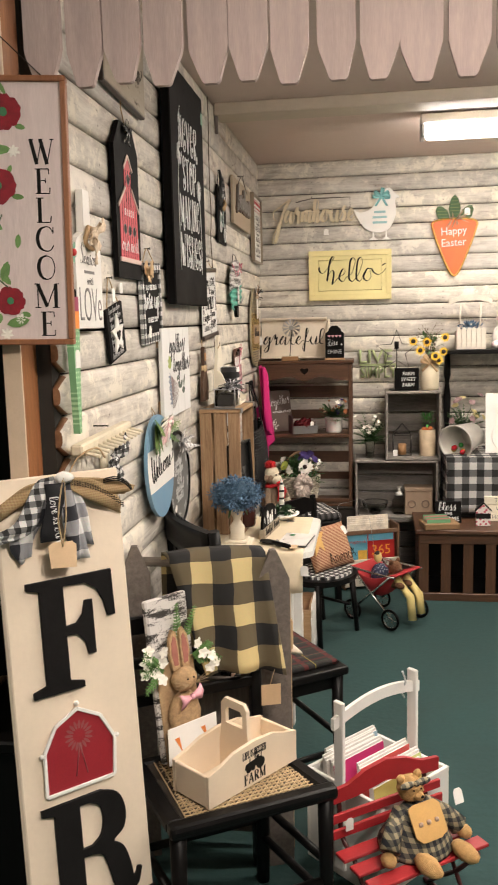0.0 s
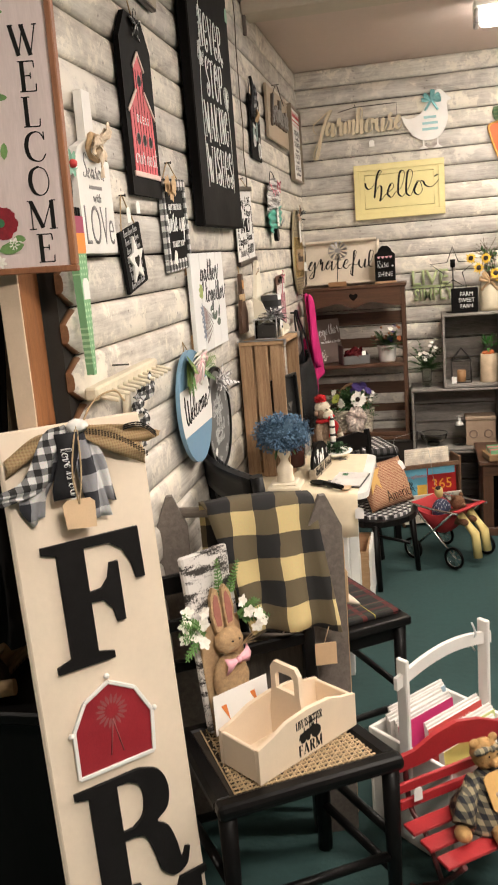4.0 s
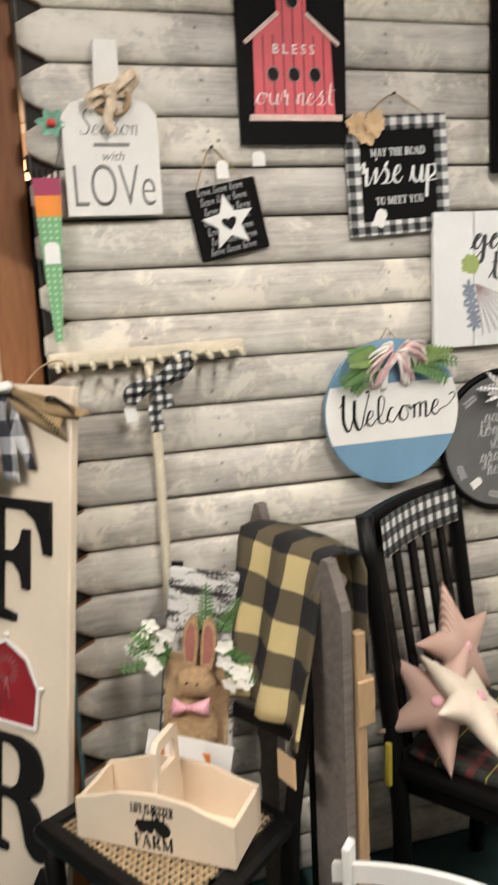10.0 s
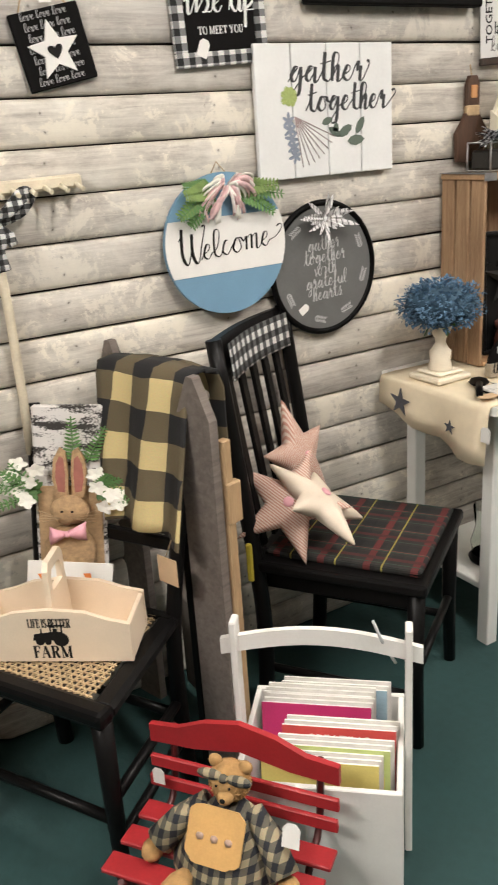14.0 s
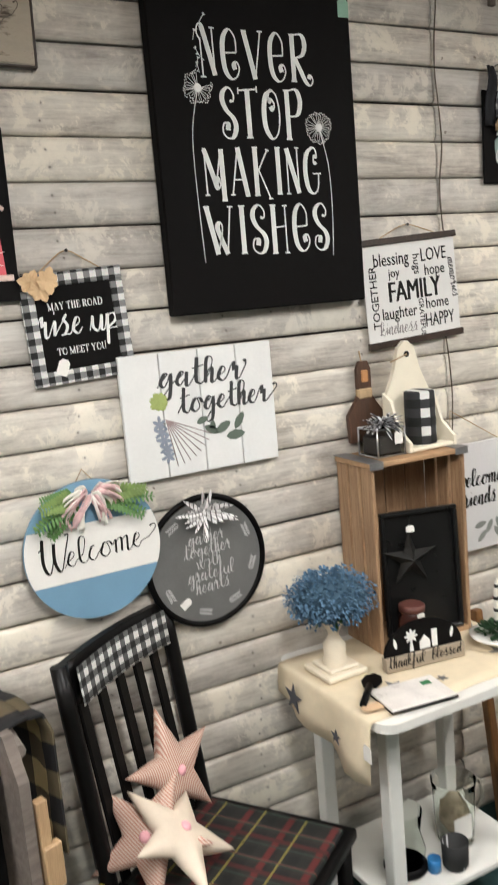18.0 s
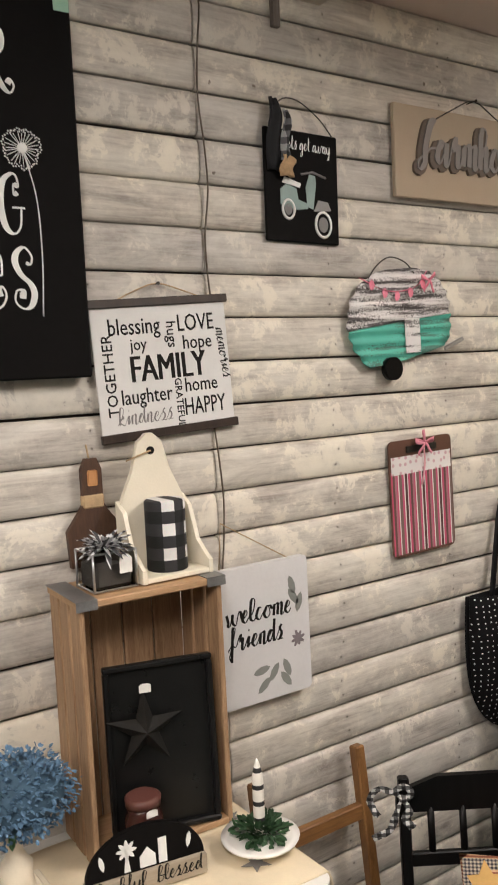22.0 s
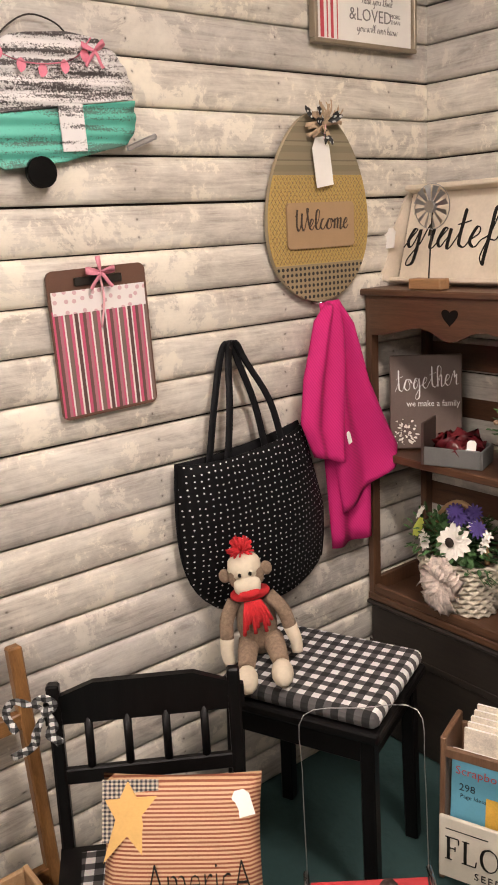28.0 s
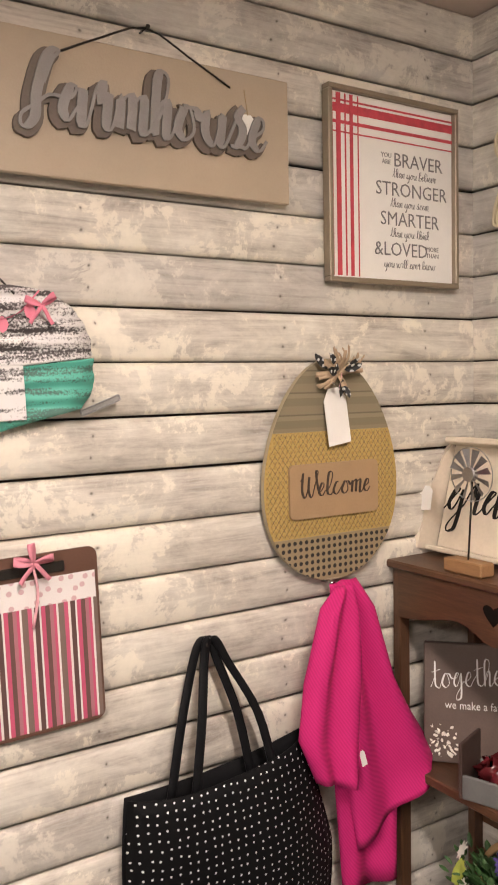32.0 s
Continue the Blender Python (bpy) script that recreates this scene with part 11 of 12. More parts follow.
t = thing("tipped_bucket", "grey galvanised bucket tipped on its side with bright glass balls", "bucket", at(1.29, 6.2, 0.79) @ Matrix.Rotation(radians(-35), 4, "Z") @ Matrix.Rotation(radians(98), 4, "X") @ Matrix.Translation((0, 0.09, 0)))
part("bucket", lathe(B(), [(0.075, -0.1), (0.105, 0.1), (0.112, 0.105), (0.108, 0.108), (0.1, 0.1), (0.07, -0.095)], 28), plain("pale_zinc", (0.62, 0.60, 0.55), 0.5, metal=0.25, vary=0.15), t)
for i in range(7):
    part("ball", blob(B(), (rnd(-0.05, 0.05), -0.06 + rnd(0, 0.02), rnd(0.0, 0.08)), 0.016), plain(("glass_red", "glass_green", "glass_gold")[i % 3], ((0.5, 0.02, 0.03), (0.05, 0.3, 0.06), (0.5, 0.35, 0.08))[i % 3], 0.15), t)
t = thing("bless_this_home_sign", "small black sign reading Bless THIS HOME", "table sign", facing(1.17, 5.93, 0.422, 1, 0, 8))
part("board", box(B(), -0.075, 0.075, 0, 0.125, 0, 0.012, 0.002), BLACKBOARD, t)
script(t, "bless", 0.07, -0.005, 0.085, 0.012, CHALK, pen=0.07, depth=0.0008)
text(t, "THIS", 0.022, 0.0, 0.052, 0.012, CHALK, depth=0.0008)
text(t, "HOME", 0.036, 0.012, 0.022, 0.012, CHALK, depth=0.0008)
t = thing("cream_word_stack", "stack of cream painted word blocks", "table sign", facing(1.47, 5.97, 0.422, 1, 0))
for i, wd in enumerate(("HOME", "WE", "THIS")):
    part("block", box(B(), -0.09, 0.09, 0.05 * i, 0.05 * i + 0.048, -0.02, 0.0, 0.002), IVORY, t)
    text(t, wd, 0.034, 0, 0.05 * i + 0.024, 0.0, GREYINK, depth=0.0006)
t = thing("tiny_house_sign", "tiny pink floral house with a black band", "ornament", facing(1.36, 5.86, 0.422, 1, 0))
part("house", prism(B(), [(-0.04, 0), (0.04, 0), (0.04, 0.085), (0.0, 0.125), (-0.04, 0.085)], -0.02, 0.0), spotted("rose_print", (0.72, 0.66, 0.63), (0.5, 0.1, 0.14), 0.022, 0.3, jitter=0.8), t)
part("band", box(B(), -0.041, 0.041, 0.042, 0.072, 0.0, 0.0012), INK, t)
part("roof", prism(B(), [(-0.046, 0.082), (0.0, 0.128), (0.046, 0.082), (0.046, 0.092), (0.0, 0.138), (-0.046, 0.092)], -0.022, 0.002), INK, t)
t = thing("card_tray", "shallow tan wooden tray of green and pink cards", "tray", at(1.11, 5.82, 0.422, 12))
part("tray", box(B(), -0.1, 0.1, -0.07, 0.07, 0, 0.035, 0.004), plain("tan_tray", (0.25, 0.15, 0.07), 0.6), t)
for i in range(5):
    part("card", box(B(), -0.085, 0.05, -0.05 + 0.02 * i, -0.045 + 0.02 * i, 0.03, 0.055 + 0.003 * i), plain(("card_green", "card_pink")[i % 2], ((0.15, 0.35, 0.18), (0.55, 0.2, 0.2))[i % 2], 0.6), t)
t = thing("pansy_pot", "pot of dark mixed flowers behind the bucket", "potted flowers", at(1.30, 6.38, 0.79))
part("pot", lathe(B(), [(0.05, 0), (0.07, 0.12), (0.065, 0.12)], 20), plain("plum_pot", (0.1, 0.03, 0.06), 0.5), t)
bouquet(t, (0, 0, 0.12), (0.14, 0.1, 0.2), 40, [((rnd(-0.12, 0.12), rnd(-0.1, 0.0), rnd(0.16, 0.34)), 0.024, 6, m, 0.8, "") for m in [plain("dusk_petal", (0.25, 0.16, 0.16), 0.8), plain("straw_petal", (0.5, 0.42, 0.2), 0.8)] * 6])
t = thing("rose_card", "white embossed card with a pink rose leaning at the back", "card", facing(1.54, 6.2, 0.79, 1, 0, 6))
part("card", box(B(), -0.13, 0.13, 0, 0.36, 0, 0.006, 0.002), PAPER, t)
for x, y, r in ((-0.03, 0.24, 0.028), (0.0, 0.27, 0.02), (0.03, 0.24, 0.024)):
    part("printed_petal", prism(B(), oval(r, r * 0.8, 14, x, y), 0.006, 0.0066), plain("rose_print", (0.66, 0.26, 0.32), 0.7, vary=0.3, scale=50), t)
part("rose", (lambda b: (flower(b, (-0.01, 0.26, 0.008), 0.04, 7, (0, 0, 1), 0.9, 0.1), b)[1])(B()), PINK, t)
part("embossed_ring", sweep(B(), [(0.0 + 0.09 * math.cos(a), 0.1 + 0.09 * math.sin(a), 0.006) for a in [2 * math.pi * i / 28 for i in range(28)]], 0.003, 4, closed=True), PAPER, t)

# black wall shelf
t = thing("black_etagere", "black painted shelf stand with turned posts", "shelf stand", at(1.185, 6.25, 0))
part("top_shelf", box(B(), 0.0, 0.9, 0.0, 0.26, 1.385, 1.41, 0.004), BLACKWOOD, t)
for x in (0.02, 0.42, 0.88):
    part("turned_post", lathe(B(), [(0.018, 0.0), (0.018, 0.8), (0.024, 0.82), (0.012, 0.86), (0.02, 1.0), (0.024, 1.1), (0.012, 1.2), (0.022, 1.25), (0.016, 1.385)], 12, Matrix.Translation((x, 0.23, 0))), BLACKWOOD, t)
t = thing("picket_basket", "white picket basket with blue filling and an arched handle", "basket", at(1.33, 6.37, 1.412))
for i in range(6):
    part("slat", prism(B(), [(0, 0), (0.026, 0), (0.026, 0.12), (0.013, 0.135), (0, 0.12)], 0, 0.01), plain("washed_white", (0.6, 0.55, 0.47), 0.7, vary=0.2), t, m=facing(-0.085 + 0.029 * i, -0.06, 0, 1, 0))
part("box_body", box(B(), -0.085, 0.085, -0.048, 0.06, 0, 0.11, 0.003), plain("washed_white", (0.6, 0.55, 0.47)), t)
part("blue_filling", (lambda b: (sprays(b, (0, 0, 0.12), 160, (0.08, 0.05, 0.04), 0.03, 0.012), b)[1])(B()), BLUEF, t)
for x in (-0.06, 0.06):
    part("handle_post", cyl(B(), (x, 0, 0.1), (x, 0, 0.27), 0.006, n=8), plain("washed_white", (0.6, 0.55, 0.47)), t)
part("handle_arch", prism(B(), [(-0.13 + 0.26 * i / 12, 0.27 + 0.03 * math.sin(math.pi * i / 12)) for i in range(13)] + [(0.13 - 0.26 * i / 12, 0.3 + 0.03 * math.sin(math.pi * i / 12)) for i in range(13)], -0.01, 0.01, RX), plain("washed_white", (0.6, 0.55, 0.47)), t)
t = thing("white_plush_rabbit", "white dotted plush rabbit sitting on the black shelf", "stuffed rabbit", at(1.53, 6.37, 1.412))
bm = B()
blob(bm, (0, 0, 0.075), 0.07, 0.055, 0.08)
blob(bm, (0, -0.01, 0.18), 0.048, 0.045, 0.048)
for s in (-1, 1):
    blob(bm, (s * 0.022, 0, 0.26), 0.018, 0.012, 0.055)
    blob(bm, (s * 0.05, -0.05, 0.025), 0.03, 0.04, 0.026)
part("rabbit_body", bm, spotted("white_plush", (0.74, 0.70, 0.68), (0.6, 0.35, 0.38), 0.03, 0.18, jitter=0.7), t)


# ---- the way in and the next room ----
t = thing("poppy_welcome_sign", "pink-white WELCOME sign with red poppies in a brown frame", "hanging sign", facing(-0.052, 2.795, 1.578, 0.98, 0.19, 0, -1))
POPW = 0.278
part("panel", box(B(), -POPW / 2, POPW / 2, 0.0, 0.545, 0.0, 0.012, 0.002), wood("washed_pink_panel", (0.74, 0.62, 0.58), (0.60, 0.49, 0.46), 1, rough=0.7, streak=9), t)
for x0, x1, y0, y1 in ((-POPW / 2 - 0.004, POPW / 2 + 0.004, 0.538, 0.55), (-POPW / 2 - 0.004, POPW / 2 + 0.004, -0.004, 0.008), (-POPW / 2 - 0.004, -POPW / 2 + 0.008, 0.008, 0.538), (POPW / 2 - 0.008, POPW / 2 + 0.004, 0.008, 0.538)):
    part("frame", box(B(), x0, x1, y0, y1, -0.008, 0.02, 0.002), wood("frame_rust", (0.32, 0.13, 0.055), (0.2, 0.075, 0.03), 1), t)
for i, ch in enumerate("WELCOME"):
    capitals(t, ch, 0.05, 0.088, 0.398 - i * 0.0595, 0.012, INK, width=0.052 if ch in "WM" else 0.0, broad=0.15, hair=0.04)
POPPY = plain("poppy_red", (0.22, 0.008, 0.016), 0.7, vary=0.55, scale=45)
POPPYD = plain("poppy_dark_red", (0.13, 0.004, 0.01), 0.75, vary=0.5, scale=70)
for x, y, r in ((0.012, 0.478, 0.036), (-0.006, 0.329, 0.037), (-0.083, 0.238, 0.03), (-0.072, 0.066, 0.036), (0.01, 0.09, 0.03), (-0.09, 0.405, 0.03)):
    bloom = part("poppy", prism(B(), oval(r * 0.72, r * 0.72, 24, x, y), 0.012, 0.0126), POPPYD, t, "red painted poppy")
    turn0 = rnd(0, 6)
    for k in range(6):
        a = turn0 + 2 * math.pi * k / 6
        u, v = Vector((math.cos(a), math.sin(a), 0)), Vector((-math.sin(a), math.cos(a), 0))
        rim = [(0.2, -0.2), (0.62, -0.52), (0.9, -0.5), (1.0, -0.22), (0.96, 0.04), (1.02, 0.26), (0.9, 0.5), (0.6, 0.5), (0.2, 0.2)]
        pts = [Vector((x, y, 0)) + (u * f + v * g) * r * (1 + 0.05 * rnd()) for f, g in rim]
        part("petal", prism(B(), [(p.x, p.y) for p in pts], 0.0126 + 0.0001 * k, 0.0131 + 0.0003 * (k % 3)), POPPY, bloom)
    part("poppy_heart", prism(B(), oval(r * 0.24, r * 0.26, 14, x, y), 0.0138, 0.0146), plain("poppy_green", (0.04, 0.17, 0.07), 0.7), bloom)
bm = B()
for p, d, l in (((-0.09, 0.4), (-0.3, 1), 0.05), ((-0.02, 0.402), (1, 0.02), 0.045), ((-0.045, 0.26), (0.9, -0.4), 0.05), ((-0.06, 0.27), (-0.5, -0.9), 0.04), ((-0.085, 0.14), (-0.4, 1), 0.05), ((-0.005, 0.13), (0.3, 1), 0.045), ((0.0, 0.04), (1, 0.2), 0.05), ((0.03, 0.2), (0.1, 1), 0.03), ((-0.02, 0.17), (0.3, 1), 0.03), ((-0.1, 0.48), (0.5, 0.5), 0.04)):
    leaf(bm, (*p, 0.0138), (*d, 0), l, l * 0.45, 0.0)
for i in range(22):
    a = rnd(0, 6.28)
    x, y = ((-0.072, 0.066), (0.01, 0.09), (-0.083, 0.238), (-0.006, 0.329), (0.012, 0.478), (-0.09, 0.405))[i % 6]
    leaf(bm, (x + 0.034 * math.cos(a), max(0.012, y + 0.034 * math.sin(a)), 0.0126), (math.cos(a + 0.5), math.sin(a + 0.5) * 0.6, 0), rnd(0.018, 0.034), rnd(0.009, 0.014), 0.0)
tagged(part("painted_leaves", bm, plain("poppy_leaf", (0.14, 0.26, 0.08), 0.7, vary=0.5, scale=50), t), kind="stuff")
bm = B()
for q in ([(-0.03, 0.41), (-0.055, 0.33), (-0.05, 0.25)], [(0.0, 0.27), (-0.03, 0.2), (-0.045, 0.1)], [(-0.075, 0.195), (-0.03, 0.15), (0.01, 0.115)]):
    sweep(bm, smooth_path([(a, b, 0.0126) for a, b in q], 4), 0.0015, 4)
part("painted_stems", bm, plain("poppy_stem", (0.06, 0.09, 0.04), 0.7), t)
for x, y in ((-0.1, 0.09), (-0.085, 0.13), (-0.1, 0.02), (-0.07, 0.015), (0.0, 0.02), (-0.05, 0.13), (0.03, 0.05), (-0.11, 0.19), (-0.05, 0.36), (0.03, 0.40), (-0.045, 0.45), (-0.1, 0.31), (-0.02, 0.245)):
    part("daisy", (lambda b: (flower(b, (x, y, 0.0135), 0.014, 7, (0, 0, 1), 0.5, 0.02), b)[1])(B()), PETAL, t)
part("hanging_wire", sweep(B(), [(-0.1, 0.545, 0.004), (0.0, 0.64, 0.0), (0.1, 0.545, 0.004)], 0.0016, 5), WIRE, t)

# black chest with the straw doll
t = thing("black_chest", "black painted wooden chest with paper sale tags", "chest", at(-1.3, 2.97, 0))
part("body", box(B(), 0.0, 1.13, 0.0, 0.5, 0.0, 0.525, 0.006), BLACKWOOD, t)
part("lid", box(B(), -0.015, 1.15, -0.02, 0.51, 0.526, 0.56, 0.006), BLACKWOOD, t)
part("sale_tag", prism(B(), star_pts(0.055, 0.72, 11), 0, 0.0015), PAPER, t, "white starburst tag", m=facing(0.775, -0.006, 0.265, 1, 0, 0, -8))
text(t, "30%\noff", 0.04, 0, 0, 0.0016, INK, m=facing(0.775, -0.006, 0.265, 1, 0, 0, -8))
part("cloth_tag", prism(B(), [(-0.04, -0.07), (0.042, -0.07), (0.042, 0.05), (0.02, 0.072), (-0.02, 0.072), (-0.04, 0.05)], 0, 0.002), plain("linen_tag", (0.62, 0.56, 0.45), 0.9), t, "linen tag", m=facing(0.873, -0.004, 0.29, 1, 0, 0, 15))
part("yellow_tag", box(B(), -0.029, 0.029, -0.056, 0.056, 0, 0.001, 0.0003), plain("yellow_tag", (0.66, 0.46, 0.13), 0.8), t, "yellow handwritten tag", m=facing(0.845, -0.009, 0.155, 1, 0, 0, 6))
for k in range(4):
    part("handwriting", box(B(), -0.014 + 0.008 * k, -0.0125 + 0.008 * k, -0.03, 0.03, 0.001, 0.0014), INK, t, m=facing(0.845, -0.009, 0.155, 1, 0, 0, 6))
part("pull_ring", sweep(B(), [(0.83 + 0.03 * math.cos(a), -0.015, 0.40 + 0.03 * math.sin(a)) for a in [2 * math.pi * i / 16 for i in range(16)]], 0.006, 6, closed=True), WIRE, t)
t = thing("straw_doll", "limp beige cloth doll lying on the black chest", "primitive doll", at(-0.44, 3.06, 0.562))
bm = B()
sweep(bm, smooth_path([(-0.2, 0.0, 0.04), (-0.1, -0.03, 0.035), (0.05, -0.04, 0.03), (0.12, -0.05, 0.06)], 4), 0.03, 10, taper=0.024)
sweep(bm, smooth_path([(-0.2, 0.02, 0.05), (-0.12, -0.08, 0.04), (0.02, -0.09, 0.03), (0.16, -0.06, 0.04)], 4), 0.026, 10, taper=0.02)
blob(bm, (0.05, 0.05, 0.12), 0.08, 0.06, 0.13, m=Matrix.Rotation(radians(35), 4, "Y"))
blob(bm, (-0.02, 0.05, 0.05), 0.12, 0.09, 0.05)
part("doll_body", bm, plain("aged_muslin", (0.34, 0.23, 0.12), 0.95, vary=0.3, scale=40), t)
price_tag(t, 0.0, 0.0, 0.0, 0.03, 0.04).matrix_basis = facing(0.08, -0.04, 0.17, 1, 0, 20, 20)
t = thing("burlap_pillow_doll", "tan burlap stuffed bag with black stitching on the black chest", "primitive doll", axes((-0.33, 3.02, 0.78), (0.45, 0.15, 0.85), (0.25, -0.9, 0.3)))
part("bag", cushion(B(), 0.13, 0.2, 0.1), BURLAP, t, m=Matrix.Translation((0, -0.08, 0)))
part("stitching", sweep(B(), smooth_path([(-0.02, 0.0, 0.052), (0.02, 0.03, 0.052), (-0.01, 0.05, 0.05), (0.025, 0.07, 0.046)], 4), 0.0015, 4), INK, t)
part("checked_base", cushion(B(), 0.1, 0.07, 0.09), GINGHAM_SMALL, t, m=Matrix.Translation((0.0, -0.11, 0)))
part("body", blob(B(), (0.02, -0.16, -0.02), 0.09, 0.06, 0.06), plain("dark_brown_wool", (0.05, 0.032, 0.022), 0.95, vary=0.3), t)
price_tag(t, 0.035, 0.085, 0.045, 0.036, 0.034, 5)
t = thing("black_coat", "black cloth garment hanging beside the post", "coat", at(-0.22, 2.93, 0.75))
grid = [[Vector((-0.02 - 0.07 * (i / 12) ** 2 + (0.09 + 0.08 * (i / 12) ** 2) * j / 8 + 0.012 * math.sin(i * 0.7), 0.02 * math.sin(j * 1.9 + i * 0.3), 0.95 - 0.95 * i / 12)) for j in range(9)] for i in range(13)]
part("cloth_fall", cloth(B(), grid, 0.008), plain("black_wool", (0.01, 0.009, 0.009), 0.95), t)
part("paper_note", box(B(), -0.03, 0.0, -0.034, -0.033, 0.70, 0.76), PAPER, t)
setting("trim_jamb", box(B(), -0.56, -0.455, 3.485, 3.535, 0, 2.3, 0.004), plain("pale_post_paint", (0.60, 0.46, 0.33)), "pale painted door jamb behind the black chest", "jamb")
t = thing("paper_notice", "white paper notice pinned on the pale jamb", "notice", facing(-0.475, 3.482, 1.545, 1, 0, 0, -2))
part("sheet", box(B(), -0.035, 0.035, -0.05, 0.055, 0, 0.001), PAPER, t)
t = thing("plaid_shawl", "dark plaid shawl hanging in folds behind the black chest", "shawl", at(-0.68, 3.36, 0.9))
grid = [[Vector((-0.12 + 0.22 * j / 10 + 0.01 * math.sin(i * 0.8), 0.022 * math.sin(j * 1.7 + i * 0.25), 0.52 - 0.52 * i / 12)) for j in range(11)] for i in range(13)]
part("cloth_fall", cloth(B(), grid, 0.006), check("shawl_plaid", 0.05, (0.30, 0.22, 0.17), (0.06, 0.045, 0.04), (0.015, 0.012, 0.012), axes=(0, 2), warp=0.01), t)
part("peg", cyl(B(), (0.0, 0.0, 0.5), (0.0, 0.19, 0.5), 0.008, n=8), WIRE, t)
t = thing("wicker_tray", "shallow tan woven wicker tray under the cloth dolls", "tray", at(-0.56, 3.17, 0.561))
part("base", box(B(), -0.22, 0.2, -0.15, 0.15, 0.0, 0.016, 0.004), check("wicker_weave", 0.018, (0.55, 0.38, 0.2), (0.42, 0.28, 0.14), (0.2, 0.12, 0.06)), t)
for i in range(3):
    part("rim_strand", sweep(B(), [(x, y, 0.022 + 0.013 * i) for x, y in round_rect(0.42, 0.3, 0.05, 6, -0.01, 0.0)], 0.0075, 6, closed=True), plain("wicker_tan", (0.42, 0.27, 0.13)), t)
t = thing("black_cabinet", "tall black cabinet beside the entrance", "cabinet", at(-1.4, 3.55, 0))
part("body", box(B(), 0.0, 1.2, 0.0, 0.4, 0.0, 1.75, 0.008), BLACKWOOD, t)
for x in (0.03, 0.61):
    part("door", box(B(), x, x + 0.56, -0.018, -0.001, 0.75, 1.7, 0.004), BLACKWOOD, t)

# next room, far off
FARX = -8.998


def on_far(y, z):
    return Matrix.Translation((FARX, y, z)) @ UA


t = thing("dough_board", "black wooden dough board with a handle on the tan wall", "cutting board", on_far(2.93, 1.87))
part("board", prism(B(), round_rect(0.39, 0.6, 0.06), 0, 0.03), BLACKBOARD, t)
part("handle", sweep(B(), [(0.045 * math.cos(a), 0.385 + 0.09 * math.sin(a), 0.015) for a in [2 * math.pi * i / 18 for i in range(18)]], 0.018, 6, closed=True), BLACKBOARD, t)
part("tag", box(B(), -0.02, 0.03, 0.33, 0.42, 0.034, 0.037), PAPER, t)
for x in (-0.08, 0.0, 0.08):
    part("painted_motif", prism(B(), oval(0.024, 0.05, 14, x, 0.16), 0.03, 0.0315), plain("faded_rust", (0.10, 0.05, 0.04), 0.8), t)
t = thing("black_wall_scoop", "tall narrow black wooden scoop on the tan wall", "wall decor", on_far(3.385, 2.235))
part("panel", prism(B(), [(-0.05, -0.33), (0.06, -0.33), (0.05, 0.05), (0.055, 0.26), (0.03, 0.33), (-0.03, 0.33), (-0.06, 0.26), (-0.055, 0.0)], 0, 0.05), BLACKBOARD, t)
part("cap", box(B(), -0.045, 0.045, 0.2, 0.3, 0.05, 0.07, 0.01), METAL, t)
part("cord", sweep(B(), smooth_path([(0.0, -0.33, 0.01), (0.02, -0.55, 0.01), (0.05, -0.9, 0.01), (0.13, -1.34, 0.01)], 4), 0.008, 5), WIRE, t)
t = thing("small_framed_picture", "small dark framed picture on the tan wall", "picture", on_far(4.19, 2.3))
ring_border(t, 0.26, 0.3, 0.05, 0.03, DARKSTAIN)
part("print", box(B(), -0.08, 0.08, -0.1, 0.1, 0.002, 0.01), plain("faded_print", (0.3, 0.24, 0.19), 0.7, vary=0.3), t)
t = thing("wall_sconce", "lit cream square wall lamp glowing on the tan wall", "wall lamp", on_far(3.41, 2.80))
part("shade", box(B(), -0.28, 0.28, -0.19, 0.19, 0.02, 0.16, 0.02), glow("sconce_glow", (1.0, 0.66, 0.36), 2.2), t, "glowing cream shade")
for y in (-0.2, 0.2):
    part("edge_strip", box(B(), -0.285, 0.285, y - 0.012, y + 0.012, 0.015, 0.165, 0.004), WIRE, t)
lamp = bpy.data.lights.new("sconce_light", "POINT")
lamp.energy, lamp.color, lamp.shadow_soft_size = 32, (1.0, 0.58, 0.30), 0.2
lo = new("sconce_light", lamp)
lo.location = (FARX + 0.55, 3.41, 2.9)
t = thing("gourd_chandelier", "dried gourd chandelier with twig arms and dark candles", "chandelier", at(-6.5, 3.32, 2.49))
part("gourd", lathe(B(), [(0.015, -0.01), (0.055, 0.03), (0.078, 0.1), (0.07, 0.18), (0.035, 0.25), (0.025, 0.3), (0.03, 0.34), (0.01, 0.36)], 16), plain("gourd_brown", (0.12, 0.075, 0.05), 0.5), t)
part("string", cyl(B(), (0, 0, 0.35), (0, 0, 0.93), 0.006, n=5), TWINE, t)
for dx, dy, h in ((0.1, -0.40, 0.0), (-0.15, -0.22, 0.0), (0.2, -0.17, 0.03), (-0.1, 0.17, -0.02), (0.1, 0.27, 0.03)):
    arm = part("twig_arm", sweep(B(), smooth_path([(0, 0, 0.01), (dx * 0.4, dy * 0.4, -0.04), (dx * 0.8, dy * 0.8, -0.035 + h), (dx, dy, 0.01 + h)], 4), 0.009, 5, taper=0.006), WIRE, t)
    part("candle", cyl(B(), (dx, dy, 0.01 + h), (dx, dy, 0.14 + h), 0.016, n=8), plain("dark_candle", (0.05, 0.03, 0.02), 0.7), arm)
    part("drip_dish", cyl(B(), (dx, dy, h), (dx, dy, 0.012 + h), 0.034, n=10), WIRE, arm)
bm = B()
